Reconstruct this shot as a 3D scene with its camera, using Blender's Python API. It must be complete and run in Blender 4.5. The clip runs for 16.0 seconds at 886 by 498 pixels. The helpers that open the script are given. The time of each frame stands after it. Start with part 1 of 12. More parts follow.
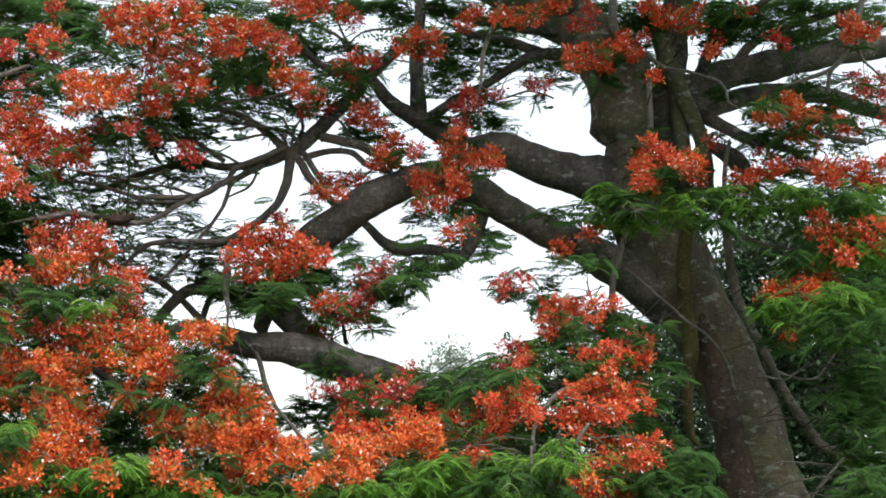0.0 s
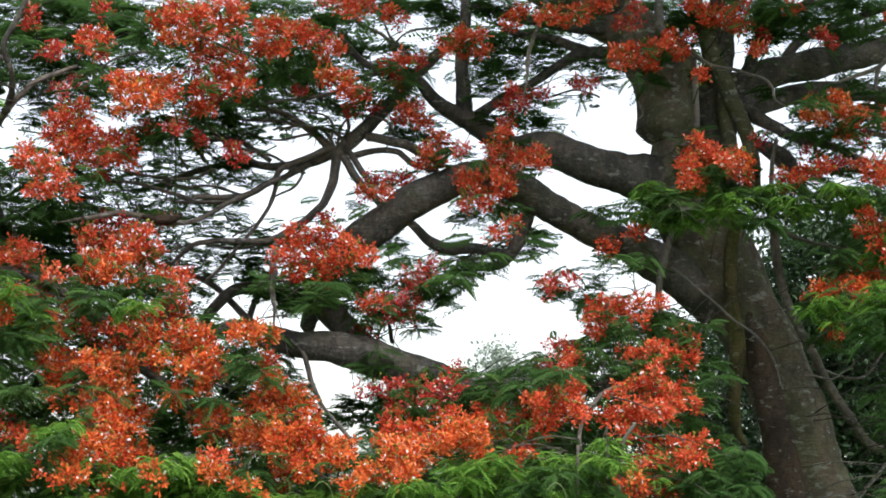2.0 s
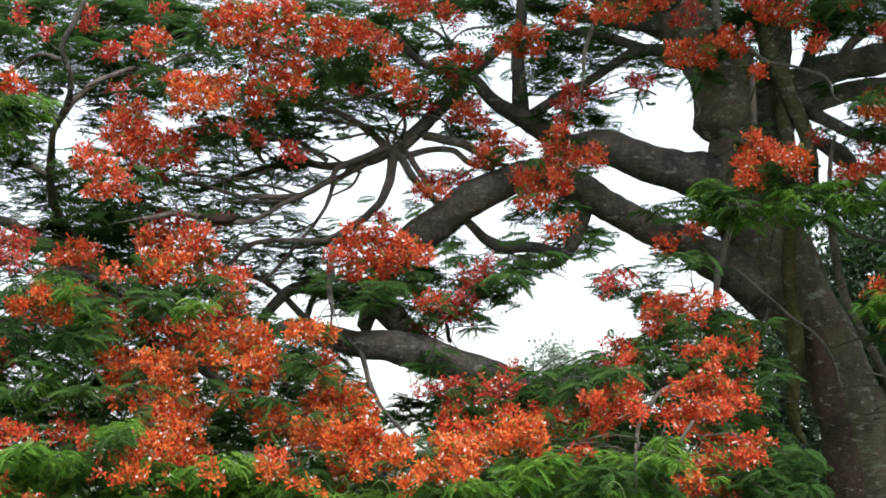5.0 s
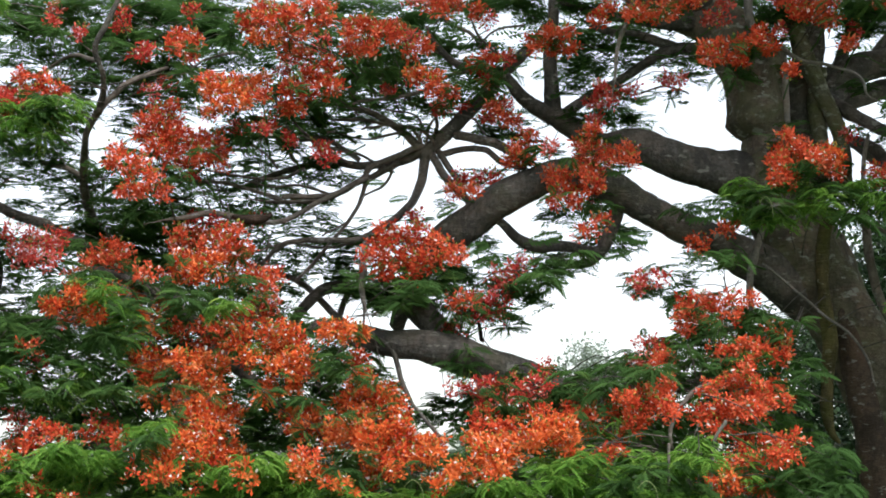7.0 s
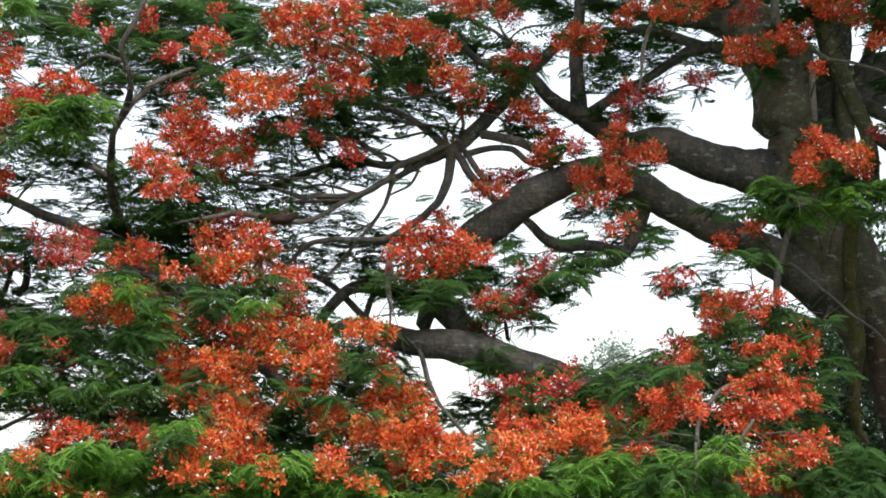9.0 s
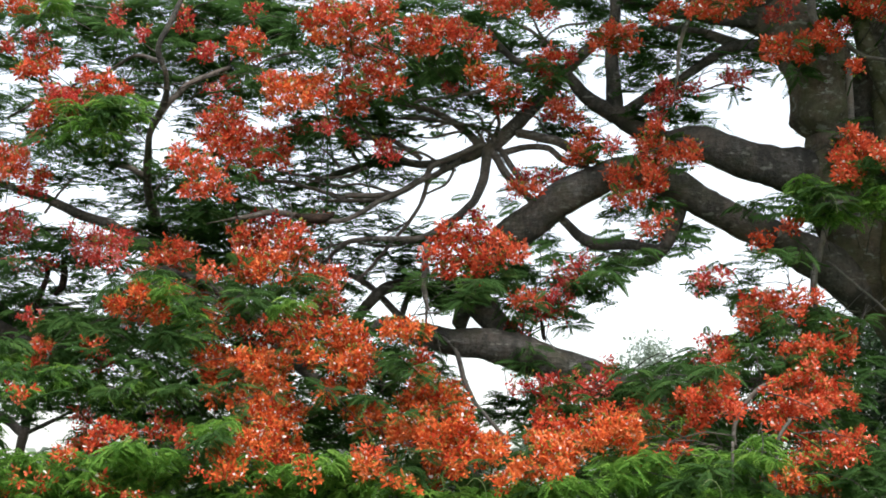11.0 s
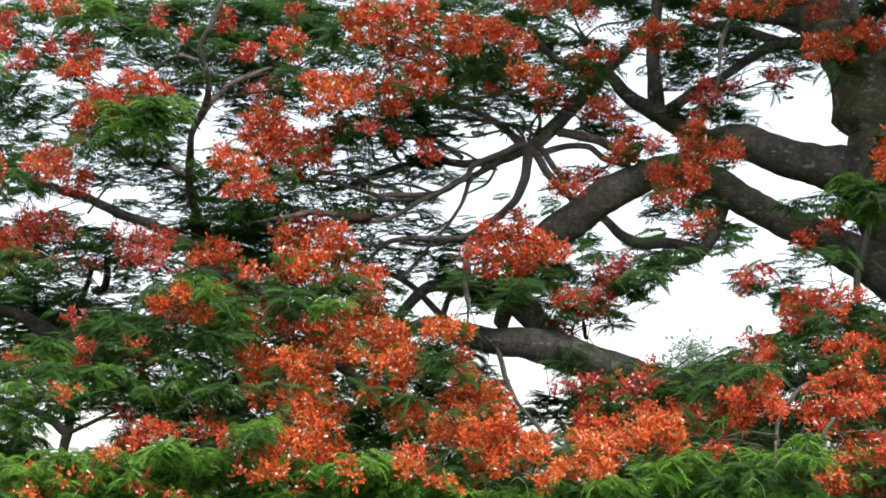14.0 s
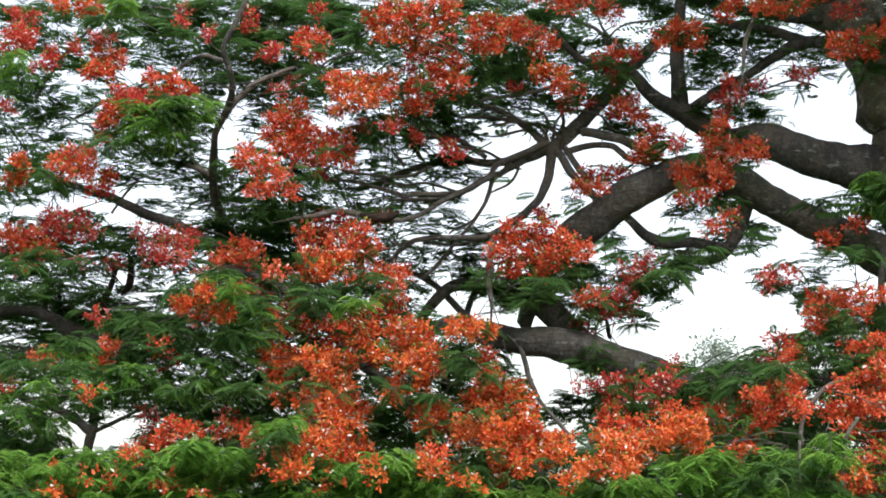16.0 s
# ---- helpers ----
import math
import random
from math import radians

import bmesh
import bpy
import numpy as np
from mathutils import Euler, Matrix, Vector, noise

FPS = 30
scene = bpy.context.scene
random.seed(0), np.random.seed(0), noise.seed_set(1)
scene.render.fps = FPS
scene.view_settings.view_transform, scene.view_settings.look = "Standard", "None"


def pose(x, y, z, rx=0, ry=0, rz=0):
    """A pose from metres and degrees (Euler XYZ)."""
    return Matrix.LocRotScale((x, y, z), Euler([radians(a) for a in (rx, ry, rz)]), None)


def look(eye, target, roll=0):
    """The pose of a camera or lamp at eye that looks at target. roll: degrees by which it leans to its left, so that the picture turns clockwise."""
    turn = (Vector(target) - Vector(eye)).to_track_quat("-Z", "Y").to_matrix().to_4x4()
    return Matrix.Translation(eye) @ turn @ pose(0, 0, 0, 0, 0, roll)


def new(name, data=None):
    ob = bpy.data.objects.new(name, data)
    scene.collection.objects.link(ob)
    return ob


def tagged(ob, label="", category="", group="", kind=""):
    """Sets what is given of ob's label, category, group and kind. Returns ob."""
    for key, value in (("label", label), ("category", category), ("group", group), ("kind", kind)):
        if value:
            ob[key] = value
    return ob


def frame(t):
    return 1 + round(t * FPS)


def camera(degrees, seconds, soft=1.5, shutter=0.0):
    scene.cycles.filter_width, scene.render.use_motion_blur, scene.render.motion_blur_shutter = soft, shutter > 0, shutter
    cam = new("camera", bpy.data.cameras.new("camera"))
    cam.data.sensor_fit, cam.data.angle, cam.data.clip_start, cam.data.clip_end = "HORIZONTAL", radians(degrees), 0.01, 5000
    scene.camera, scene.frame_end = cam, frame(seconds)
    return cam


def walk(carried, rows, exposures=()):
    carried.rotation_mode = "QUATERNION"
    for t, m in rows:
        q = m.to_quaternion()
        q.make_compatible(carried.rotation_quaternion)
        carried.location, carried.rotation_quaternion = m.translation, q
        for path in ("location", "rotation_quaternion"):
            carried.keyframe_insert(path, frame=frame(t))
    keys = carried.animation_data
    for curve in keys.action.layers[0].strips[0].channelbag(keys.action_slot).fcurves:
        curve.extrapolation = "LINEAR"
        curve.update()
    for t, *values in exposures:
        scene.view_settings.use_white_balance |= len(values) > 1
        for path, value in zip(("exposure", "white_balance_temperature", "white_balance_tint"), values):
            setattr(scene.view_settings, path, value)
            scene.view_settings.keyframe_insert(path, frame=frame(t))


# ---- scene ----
cam = camera(25.25, 16.0, soft=1.75)
walk(cam, [
    (0.0, pose(0, 0, 1.6, 97.576, 0.082, -3.935)),
    (0.5, pose(0, 0, 1.6, 97.571, 0.034, -3.612)),
    (1.0, pose(0, 0, 1.6, 97.567, 0.027, -3.233)),
    (1.5, pose(0, 0, 1.6, 97.555, 0.020, -2.966)),
    (2.0, pose(0, 0, 1.6, 97.552, -0.001, -2.602)),
    (2.5, pose(0, 0, 1.6, 97.545, 0.020, -2.324)),
    (3.0, pose(0, 0, 1.6, 97.537, 0.011, -2.092)),
    (3.5, pose(0, 0, 1.6, 97.532, -0.002, -1.817)),
    (4.0, pose(0, 0, 1.6, 97.530, 0.011, -1.486)),
    (4.5, pose(0, 0, 1.6, 97.523, 0.015, -1.204)),
    (7.0, pose(0, 0, 1.6, 97.500, -0.000, 0.000)),
    (7.5, pose(0, 0, 1.6, 97.496, -0.013, 0.197)),
    (8.0, pose(0, 0, 1.6, 97.491, -0.023, 0.412)),
    (8.5, pose(0, 0, 1.6, 97.493, 0.011, 0.599)),
    (9.0, pose(0, 0, 1.6, 97.480, -0.013, 0.766)),
    (11.5, pose(0, 0, 1.6, 97.450, -0.065, 2.071)),
    (12.0, pose(0, 0, 1.6, 97.446, -0.066, 2.297)),
    (12.5, pose(0, 0, 1.6, 97.441, -0.061, 2.491)),
    (13.0, pose(0, 0, 1.6, 97.451, -0.043, 2.669)),
    (13.5, pose(0, 0, 1.6, 97.444, -0.073, 2.830)),
    (14.0, pose(0, 0, 1.6, 97.433, -0.090, 3.014)),
    (14.5, pose(0, 0, 1.6, 97.428, -0.087, 3.206)),
    (15.0, pose(0, 0, 1.6, 97.420, -0.148, 3.370)),
    (15.5, pose(0, 0, 1.6, 97.415, -0.170, 3.506)),
    (16.0, pose(0, 0, 1.6, 97.413, -0.167, 3.687)),
], exposures=((0.0, 1.07), (16.0, 1.07)))

# ---- sky and light ----
world = bpy.data.worlds.new("overcast_sky")
scene.world = world
world.use_nodes = True
wn, wl = world.node_tree.nodes, world.node_tree.links
wn.clear()
sky = wn.new("ShaderNodeTexSky")
sky.sky_type = "NISHITA"
sky.sun_disc = False
sky.sun_elevation, sky.sun_rotation = radians(63), radians(150)
sky.air_density, sky.dust_density, sky.ozone_density = 1.0, 1.5, 1.0
grey = wn.new("ShaderNodeHueSaturation")
grey.inputs["Saturation"].default_value = 0.4
back = wn.new("ShaderNodeBackground")
back.inputs["Strength"].default_value = 0.15
wout = wn.new("ShaderNodeOutputWorld")
wl.new(sky.outputs[0], grey.inputs["Color"])
wl.new(grey.outputs[0], back.inputs["Color"])
wl.new(back.outputs[0], wout.inputs["Surface"])

sun = new("sun", bpy.data.lights.new("sun", "SUN"))
sun.data.energy, sun.data.angle, sun.data.color = 1.5, radians(18), (1.0, 0.97, 0.92)
sun.matrix_world = look((8, -14, 32), (0, 0, 0))


# ---- materials ----
def material(name):
    m = bpy.data.materials.new(name)
    m.use_nodes = True
    n, l = m.node_tree.nodes, m.node_tree.links
    return m, n, l, n["Principled BSDF"]


def ramp(n, stops):
    r = n.new("ShaderNodeValToRGB")
    while len(r.color_ramp.elements) < len(stops):
        r.color_ramp.elements.new(0.5)
    for e, (p, c) in zip(r.color_ramp.elements, stops):
        e.position, e.color = p, (*c, 1)
    return r


def noise_tex(n, l, scale, detail=5.0, rough=0.6, stretch=None):
    co = n.new("ShaderNodeTexCoord")
    t = n.new("ShaderNodeTexNoise")
    t.inputs["Scale"].default_value, t.inputs["Detail"].default_value, t.inputs["Roughness"].default_value = scale, detail, rough
    if stretch:
        mp = n.new("ShaderNodeMapping")
        mp.inputs["Scale"].default_value = stretch
        l.new(co.outputs["Object"], mp.inputs["Vector"])
        l.new(mp.outputs[0], t.inputs["Vector"])
    else:
        l.new(co.outputs["Object"], t.inputs["Vector"])
    return t


def mix(n, l, a, b, fac, mode="MIX"):
    m = n.new("ShaderNodeMix")
    m.data_type, m.blend_type = "RGBA", mode
    l.new(a, m.inputs[6])
    l.new(b, m.inputs[7])
    if isinstance(fac, float):
        m.inputs[0].default_value = fac
    else:
        l.new(fac, m.inputs[0])
    return m.outputs[2]


def bark(name, dark, light, lichen, moss, spots=0.6, mossy=0.5):
    m, n, l, b = material(name)
    big = noise_tex(n, l, 3.0, 6)
    fine = noise_tex(n, l, 28.0, 6, 0.7)
    rings = noise_tex(n, l, 9.0, 4, 0.6, (1, 1, 4))
    base = ramp(n, [(0.3, dark), (0.7, light)])
    l.new(fine.outputs["Fac"], base.inputs["Fac"])
    brown = n.new("ShaderNodeRGB")
    brown.outputs[0].default_value = (light[0] * 1.02, light[1] * 0.86, light[2] * 0.76, 1)
    zone = ramp(n, [(0.42, (0, 0, 0)), (0.6, (0.55, 0.55, 0.55))])
    mid = noise_tex(n, l, 3.2, 6, 0.65)
    l.new(mid.outputs["Fac"], zone.inputs["Fac"])
    tinted = mix(n, l, base.outputs[0], brown.outputs[0], zone.outputs[0], "MIX")
    patch = ramp(n, [(spots, (0, 0, 0)), (spots + 0.06, (1, 1, 1))])
    blot = noise_tex(n, l, 8.0, 5, 0.6, (1, 1, 2.0))
    l.new(blot.outputs["Fac"], patch.inputs["Fac"])
    pale = n.new("ShaderNodeRGB")
    pale.outputs[0].default_value = (*lichen, 1)
    dim = n.new("ShaderNodeRGB")
    dim.outputs[0].default_value = (*dark, 1)
    worn = ramp(n, [(0.46, (0, 0, 0)), (0.58, (0.75, 0.75, 0.75))])
    damp = noise_tex(n, l, 4.5, 7, 0.7, (1, 1, 0.6))
    l.new(damp.outputs["Fac"], worn.inputs["Fac"])
    c1 = mix(n, l, mix(n, l, tinted, dim.outputs[0], worn.outputs[0]), pale.outputs[0], patch.outputs[0])
    green = n.new("ShaderNodeRGB")
    green.outputs[0].default_value = (*moss, 1)
    mfac = ramp(n, [(mossy, (0, 0, 0)), (mossy + 0.25, (0.75, 0.75, 0.75))])
    l.new(big.outputs["Fac"], mfac.inputs["Fac"])
    l.new(mix(n, l, c1, green.outputs[0], mfac.outputs[0]), b.inputs["Base Color"])
    b.inputs["Roughness"].default_value = 0.9
    b.inputs["Specular IOR Level"].default_value = 0.2
    h = n.new("ShaderNodeMath")
    h.operation = "ADD"
    l.new(fine.outputs["Fac"], h.inputs[0])
    l.new(rings.outputs["Fac"], h.inputs[1])
    bump = n.new("ShaderNodeBump")
    bump.inputs["Strength"].default_value, bump.inputs["Distance"].default_value = 0.7, 0.03
    l.new(h.outputs[0], bump.inputs["Height"])
    l.new(bump.outputs[0], b.inputs["Normal"])
    return m


def petal_like(name, stops, through_it, rough=0.5, spec=0.3, piece=0.15):
    """Thin plant tissue: colour varies from leaf to leaf and, by piece, within one; some light passes through."""
    m, n, l, b = material(name)
    geo = n.new("ShaderNodeNewGeometry")
    at = n.new("ShaderNodeAttribute")
    at.attribute_name = "vary"
    blend = n.new("ShaderNodeMath")
    blend.operation = "MULTIPLY_ADD"
    blend.inputs[1].default_value = piece
    l.new(geo.outputs["Random Per Island"], blend.inputs[0])
    sc = n.new("ShaderNodeMath")
    sc.operation = "MULTIPLY"
    sc.inputs[1].default_value = 1 - piece
    l.new(at.outputs["Fac"], sc.inputs[0])
    l.new(sc.outputs[0], blend.inputs[2])
    r = ramp(n, stops)
    l.new(blend.outputs[0], r.inputs["Fac"])
    l.new(r.outputs[0], b.inputs["Base Color"])
    b.inputs["Roughness"].default_value = rough
    b.inputs["Specular IOR Level"].default_value = spec
    tr = n.new("ShaderNodeBsdfTranslucent")
    l.new(r.outputs[0], tr.inputs["Color"])
    mx = n.new("ShaderNodeMixShader")
    mx.inputs[0].default_value = through_it
    l.new(b.outputs[0], mx.inputs[1])
    l.new(tr.outputs[0], mx.inputs[2])
    l.new(mx.outputs[0], n["Material Output"].inputs["Surface"])
    return m


BARK = bark("grey_brown_bark", (0.04, 0.037, 0.033), (0.16, 0.148, 0.13), (0.22, 0.21, 0.18), (0.045, 0.05, 0.022))
# limb bark made lighter for painted front light, plus lichen, moss and browner tone
TRUNK_BARK = bark("front_lit_trunk_bark", (0.045, 0.038, 0.031), (0.19, 0.158, 0.122), (0.27, 0.265, 0.235), (0.13, 0.135, 0.07), 0.57, 0.42)
BROWN_BARK = bark("red_brown_bark", (0.034, 0.026, 0.021), (0.115, 0.082, 0.062), (0.24, 0.23, 0.205), (0.09, 0.085, 0.05), 0.6, 0.55)
# shade of the canopy painted into the bark of the two smaller trees
SHADED_BARK = bark("shaded_bark", (0.018, 0.016, 0.013), (0.06, 0.052, 0.043), (0.06, 0.058, 0.05), (0.02, 0.024, 0.012))
MOSSY_LIMB = bark("mossy_limb_bark", (0.045, 0.043, 0.03), (0.15, 0.145, 0.105), (0.26, 0.26, 0.21), (0.09, 0.1, 0.03), 0.56, 0.44)
PALE_TWIG = bark("pale_dead_twig", (0.1, 0.092, 0.08), (0.23, 0.215, 0.19), (0.28, 0.27, 0.25), (0.15, 0.145, 0.11))
POD = bark("dry_pod", (0.02, 0.014, 0.01), (0.06, 0.04, 0.03), (0.07, 0.05, 0.04), (0.03, 0.02, 0.015))
MOSS = bark("mossy_bark", (0.035, 0.03, 0.014), (0.13, 0.115, 0.05), (0.22, 0.21, 0.15), (0.1, 0.105, 0.022), 0.62)
TWIG = bark("grey_twig", (0.07, 0.06, 0.05), (0.2, 0.18, 0.16), (0.25, 0.24, 0.22), (0.1, 0.09, 0.06))
LEAF = petal_like("mature_leaf", [(0.0, (0.042, 0.088, 0.024)), (0.5, (0.07, 0.15, 0.042)), (1.0, (0.118, 0.222, 0.056))], 0.52, 0.7, 0.08)
YOUNG_LEAF = petal_like("young_leaf", [(0.0, (0.062, 0.155, 0.03)), (0.5, (0.15, 0.315, 0.05)), (1.0, (0.27, 0.43, 0.085))], 0.42, 0.65, 0.1)
# the palest stop paints glints onto scattered leaves
BROAD_LEAF = petal_like("broad_leaf", [(0.0, (0.02, 0.044, 0.018)), (0.55, (0.035, 0.075, 0.028)), (0.85, (0.065, 0.11, 0.045)), (1.0, (0.14, 0.19, 0.1))], 0.15, 0.4, 0.35)
# distance haze painted into the pale grey-green of the far trees
FAR_LEAF = petal_like("haze_tinted_leaf", [(0.0, (0.2, 0.25, 0.18)), (1.0, (0.38, 0.44, 0.36))], 0.35)
# petal tones carry painted light: orange for lit heads, red to crimson for backlit
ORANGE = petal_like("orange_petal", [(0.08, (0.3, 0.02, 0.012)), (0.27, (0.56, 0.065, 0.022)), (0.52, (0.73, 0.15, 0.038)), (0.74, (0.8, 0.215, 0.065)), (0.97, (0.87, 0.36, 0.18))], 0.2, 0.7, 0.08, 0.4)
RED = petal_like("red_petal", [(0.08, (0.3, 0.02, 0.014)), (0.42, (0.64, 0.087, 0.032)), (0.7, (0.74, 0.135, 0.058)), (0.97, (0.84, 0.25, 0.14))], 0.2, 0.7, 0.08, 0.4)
BACKLIT_CRIMSON = petal_like("backlit_petal", [(0.0, (0.32, 0.021, 0.02)), (0.5, (0.63, 0.07, 0.05)), (1.0, (0.84, 0.25, 0.19))], 0.3, 0.7, 0.08, 0.4)
WHITE = petal_like("white_petal", [(0.0, (0.84, 0.7, 0.62)), (1.0, (0.88, 0.85, 0.8))], 0.3, 0.6)
SHOOT = petal_like("pale_shoot", [(0.0, (0.14, 0.22, 0.07)), (1.0, (0.3, 0.36, 0.15))], 0.1)
BUD = petal_like("flower_bud", [(0.0, (0.34, 0.16, 0.025)), (0.5, (0.28, 0.27, 0.04)), (1.0, (0.16, 0.25, 0.045))], 0.1)


# ---- makers ----
rng = np.random.default_rng(7)


def make_mesh(name, verts, faces, mats, midx=None, vary=None, smooth=False):
    """A mesh from arrays; faces is a list of arrays that hold faces of one size each."""
    me = bpy.data.meshes.new(name)
    verts = np.asarray(verts, dtype=np.float32)
    me.vertices.add(len(verts))
    me.vertices.foreach_set("co", verts.ravel())
    loops = np.concatenate([f.ravel() for f in faces]).astype(np.int32)
    sizes = np.concatenate([np.full(len(f), f.shape[1]) for f in faces]).astype(np.int32)
    me.loops.add(len(loops))
    me.loops.foreach_set("vertex_index", loops)
    me.polygons.add(len(sizes))
    me.polygons.foreach_set("loop_start", (np.cumsum(sizes) - sizes).astype(np.int32))
    me.polygons.foreach_set("loop_total", sizes)
    for m in mats:
        me.materials.append(m)
    if midx is not None:
        me.polygons.foreach_set("material_index", np.asarray(midx, dtype=np.int32))
    if smooth:
        me.polygons.foreach_set("use_smooth", np.ones(len(sizes), dtype=bool))
    if vary is not None:
        a = me.attributes.new("vary", "FLOAT", "POINT")
        a.data.foreach_set("value", np.asarray(vary, dtype=np.float32))
    me.update()
    me.validate()
    return me


def mesh_object(name, verts, faces, mats, parent=None, midx=None, vary=None, smooth=False):
    ob = new(name, make_mesh(name, verts, faces, mats, midx, vary, smooth))
    if parent:
        ob.parent = parent
        ob.matrix_parent_inverse = parent.matrix_basis.inverted()
    return ob


def smooth_path(pts, steps):
    """Catmull-Rom through (x, y, z, r) points."""
    p = np.asarray(pts, dtype=float)
    p = np.vstack([2 * p[0] - p[1], p, 2 * p[-1] - p[-2]])
    out = []
    for i in range(1, len(p) - 2):
        for t in np.arange(steps) / steps:
            out.append(0.5 * (2 * p[i] + (p[i + 1] - p[i - 1]) * t + (2 * p[i - 1] - 5 * p[i] + 4 * p[i + 1] - p[i + 2]) * t**2
                              + (3 * p[i] - p[i - 1] - 3 * p[i + 1] + p[i + 2]) * t**3))
    out.append(p[-2])
    out = np.array(out)
    out[:, 3] = np.maximum(out[:, 3], 0.0015)
    return out


def tube_arrays(path, sides, rough=0.0, flutes=0.0):
    """Vertices and quads of a tapered tube, lumpy like bark; flutes: ribs along an old stem."""
    c, r = path[:, :3], path[:, 3]
    d = np.gradient(c, axis=0)
    d /= np.linalg.norm(d, axis=1, keepdims=True) + 1e-9
    ref = np.array([0.0, 1.0, 0.0])
    u = np.cross(d, ref)
    u /= np.linalg.norm(u, axis=1, keepdims=True) + 1e-9
    v = np.cross(d, u)
    a = np.arange(sides) / sides * 2 * np.pi
    k = np.ones((len(c), sides))
    if rough:
        for i in range(len(c)):
            for j in range(sides):
                q = Vector((c[i] + r[i] * (np.cos(a[j]) * u[i] + np.sin(a[j]) * v[i])).tolist())
                k[i, j] += rough * (noise.noise(q * 3.2) * 0.9 + noise.noise(q * 11) * 0.35)
                k[i, j] += flutes * (math.sin(3 * a[j] + 0.7 * c[i][2]) + 0.6 * math.sin(5 * a[j] - 0.9 * c[i][2] + 1))
    ring = c[:, None] + (k * r[:, None])[..., None] * (np.cos(a)[None, :, None] * u[:, None] + np.sin(a)[None, :, None] * v[:, None])
    verts = np.concatenate([ring.reshape(-1, 3), c[:1], c[-1:] + d[-1:] * r[-1]])
    i, j = np.meshgrid(np.arange(len(c) - 1), np.arange(sides), indexing="ij")
    i, j = i.ravel(), j.ravel()
    n = (j + 1) % sides
    quads = np.stack([i * sides + j, i * sides + n, (i + 1) * sides + n, (i + 1) * sides + j], 1)
    j = np.arange(sides)
    n, top = (j + 1) % sides, (len(c) - 1) * sides
    tris = np.concatenate([np.stack([n, j, np.full(sides, len(verts) - 2)], 1), np.stack([top + j, top + n, np.full(sides, len(verts) - 1)], 1)])
    return verts, quads, tris


def tree(name, x, y, label):
    ob = new(name)
    ob.matrix_basis = pose(x, y, 0)
    return tagged(ob, label, "tree", "flamboyant trees")


OLD = tree("flamboyant_tree", 4.45, 17.9, "old spreading flamboyant tree in full red bloom, mossy grey bark")
YOUNG = tree("flamboyant_tree", -4.3, 24.0, "slender young flamboyant tree with dark feathery leaves")
WEST = tree("flamboyant_tree", -6.0, 17.7, "flamboyant tree with a knotty limb and sparse red flowers")
ALONG = {OLD: [], YOUNG: [], WEST: []}


def limb(name, whose, pts, cover=None):
    """A trunk, limb or branch; a trunk is carried down to the ground with a root flare."""
    if name == "trunk":
        x, y, z, r = pts[0]
        bx, by = whose.location.x, whose.location.y
        pts = [(bx, by, -0.15, r * 1.75), (bx, by, 0.08, r * 1.5), ((bx + x) / 2, (by + y) / 2, z * 0.45, r * 1.1)] + pts
    big = max(p[3] for p in pts)
    steps, sides, rough = (14, 36, 0.16) if big > 0.3 else (12, 24, 0.2) if big > 0.12 else (7, 9, 0.14) if big > 0.05 else (6, 6, 0.0)
    if name == "vine":
        steps, sides, rough = 9, 14, 0.3
    path = smooth_path(pts, steps)
    if big < 0.06 and name == "branch" and pts[-1][3] < 0.5 * pts[0][3]:
        end = np.linspace(0, 1, len(path))
        path[:, 3] *= np.clip((1 - end) / 0.2, 0.25, 1)
    if big < 0.12:
        for p in path[1:-1]:
            q = Vector(p[:3].tolist())
            w = noise.noise_vector(q * 2.3) * 0.03 + noise.noise_vector(q * 7) * 0.01
            p[:3] += np.array(w)
    verts, quads, tris = tube_arrays(path, sides, rough, 0.055 if name == "trunk" and big > 0.3 else 0.02 if big > 0.12 else 0)
    ob = mesh_object(name, verts, [quads, tris], [cover if cover else TRUNK_BARK if name == "trunk" and whose == OLD else POD if name == "seed_pod" else MOSS if name == "vine" else SHADED_BARK if whose != OLD else BARK if big > 0.045 else TWIG], whose, smooth=True)
    ALONG[whose].append(path[len(path) // 5:])
    return ob


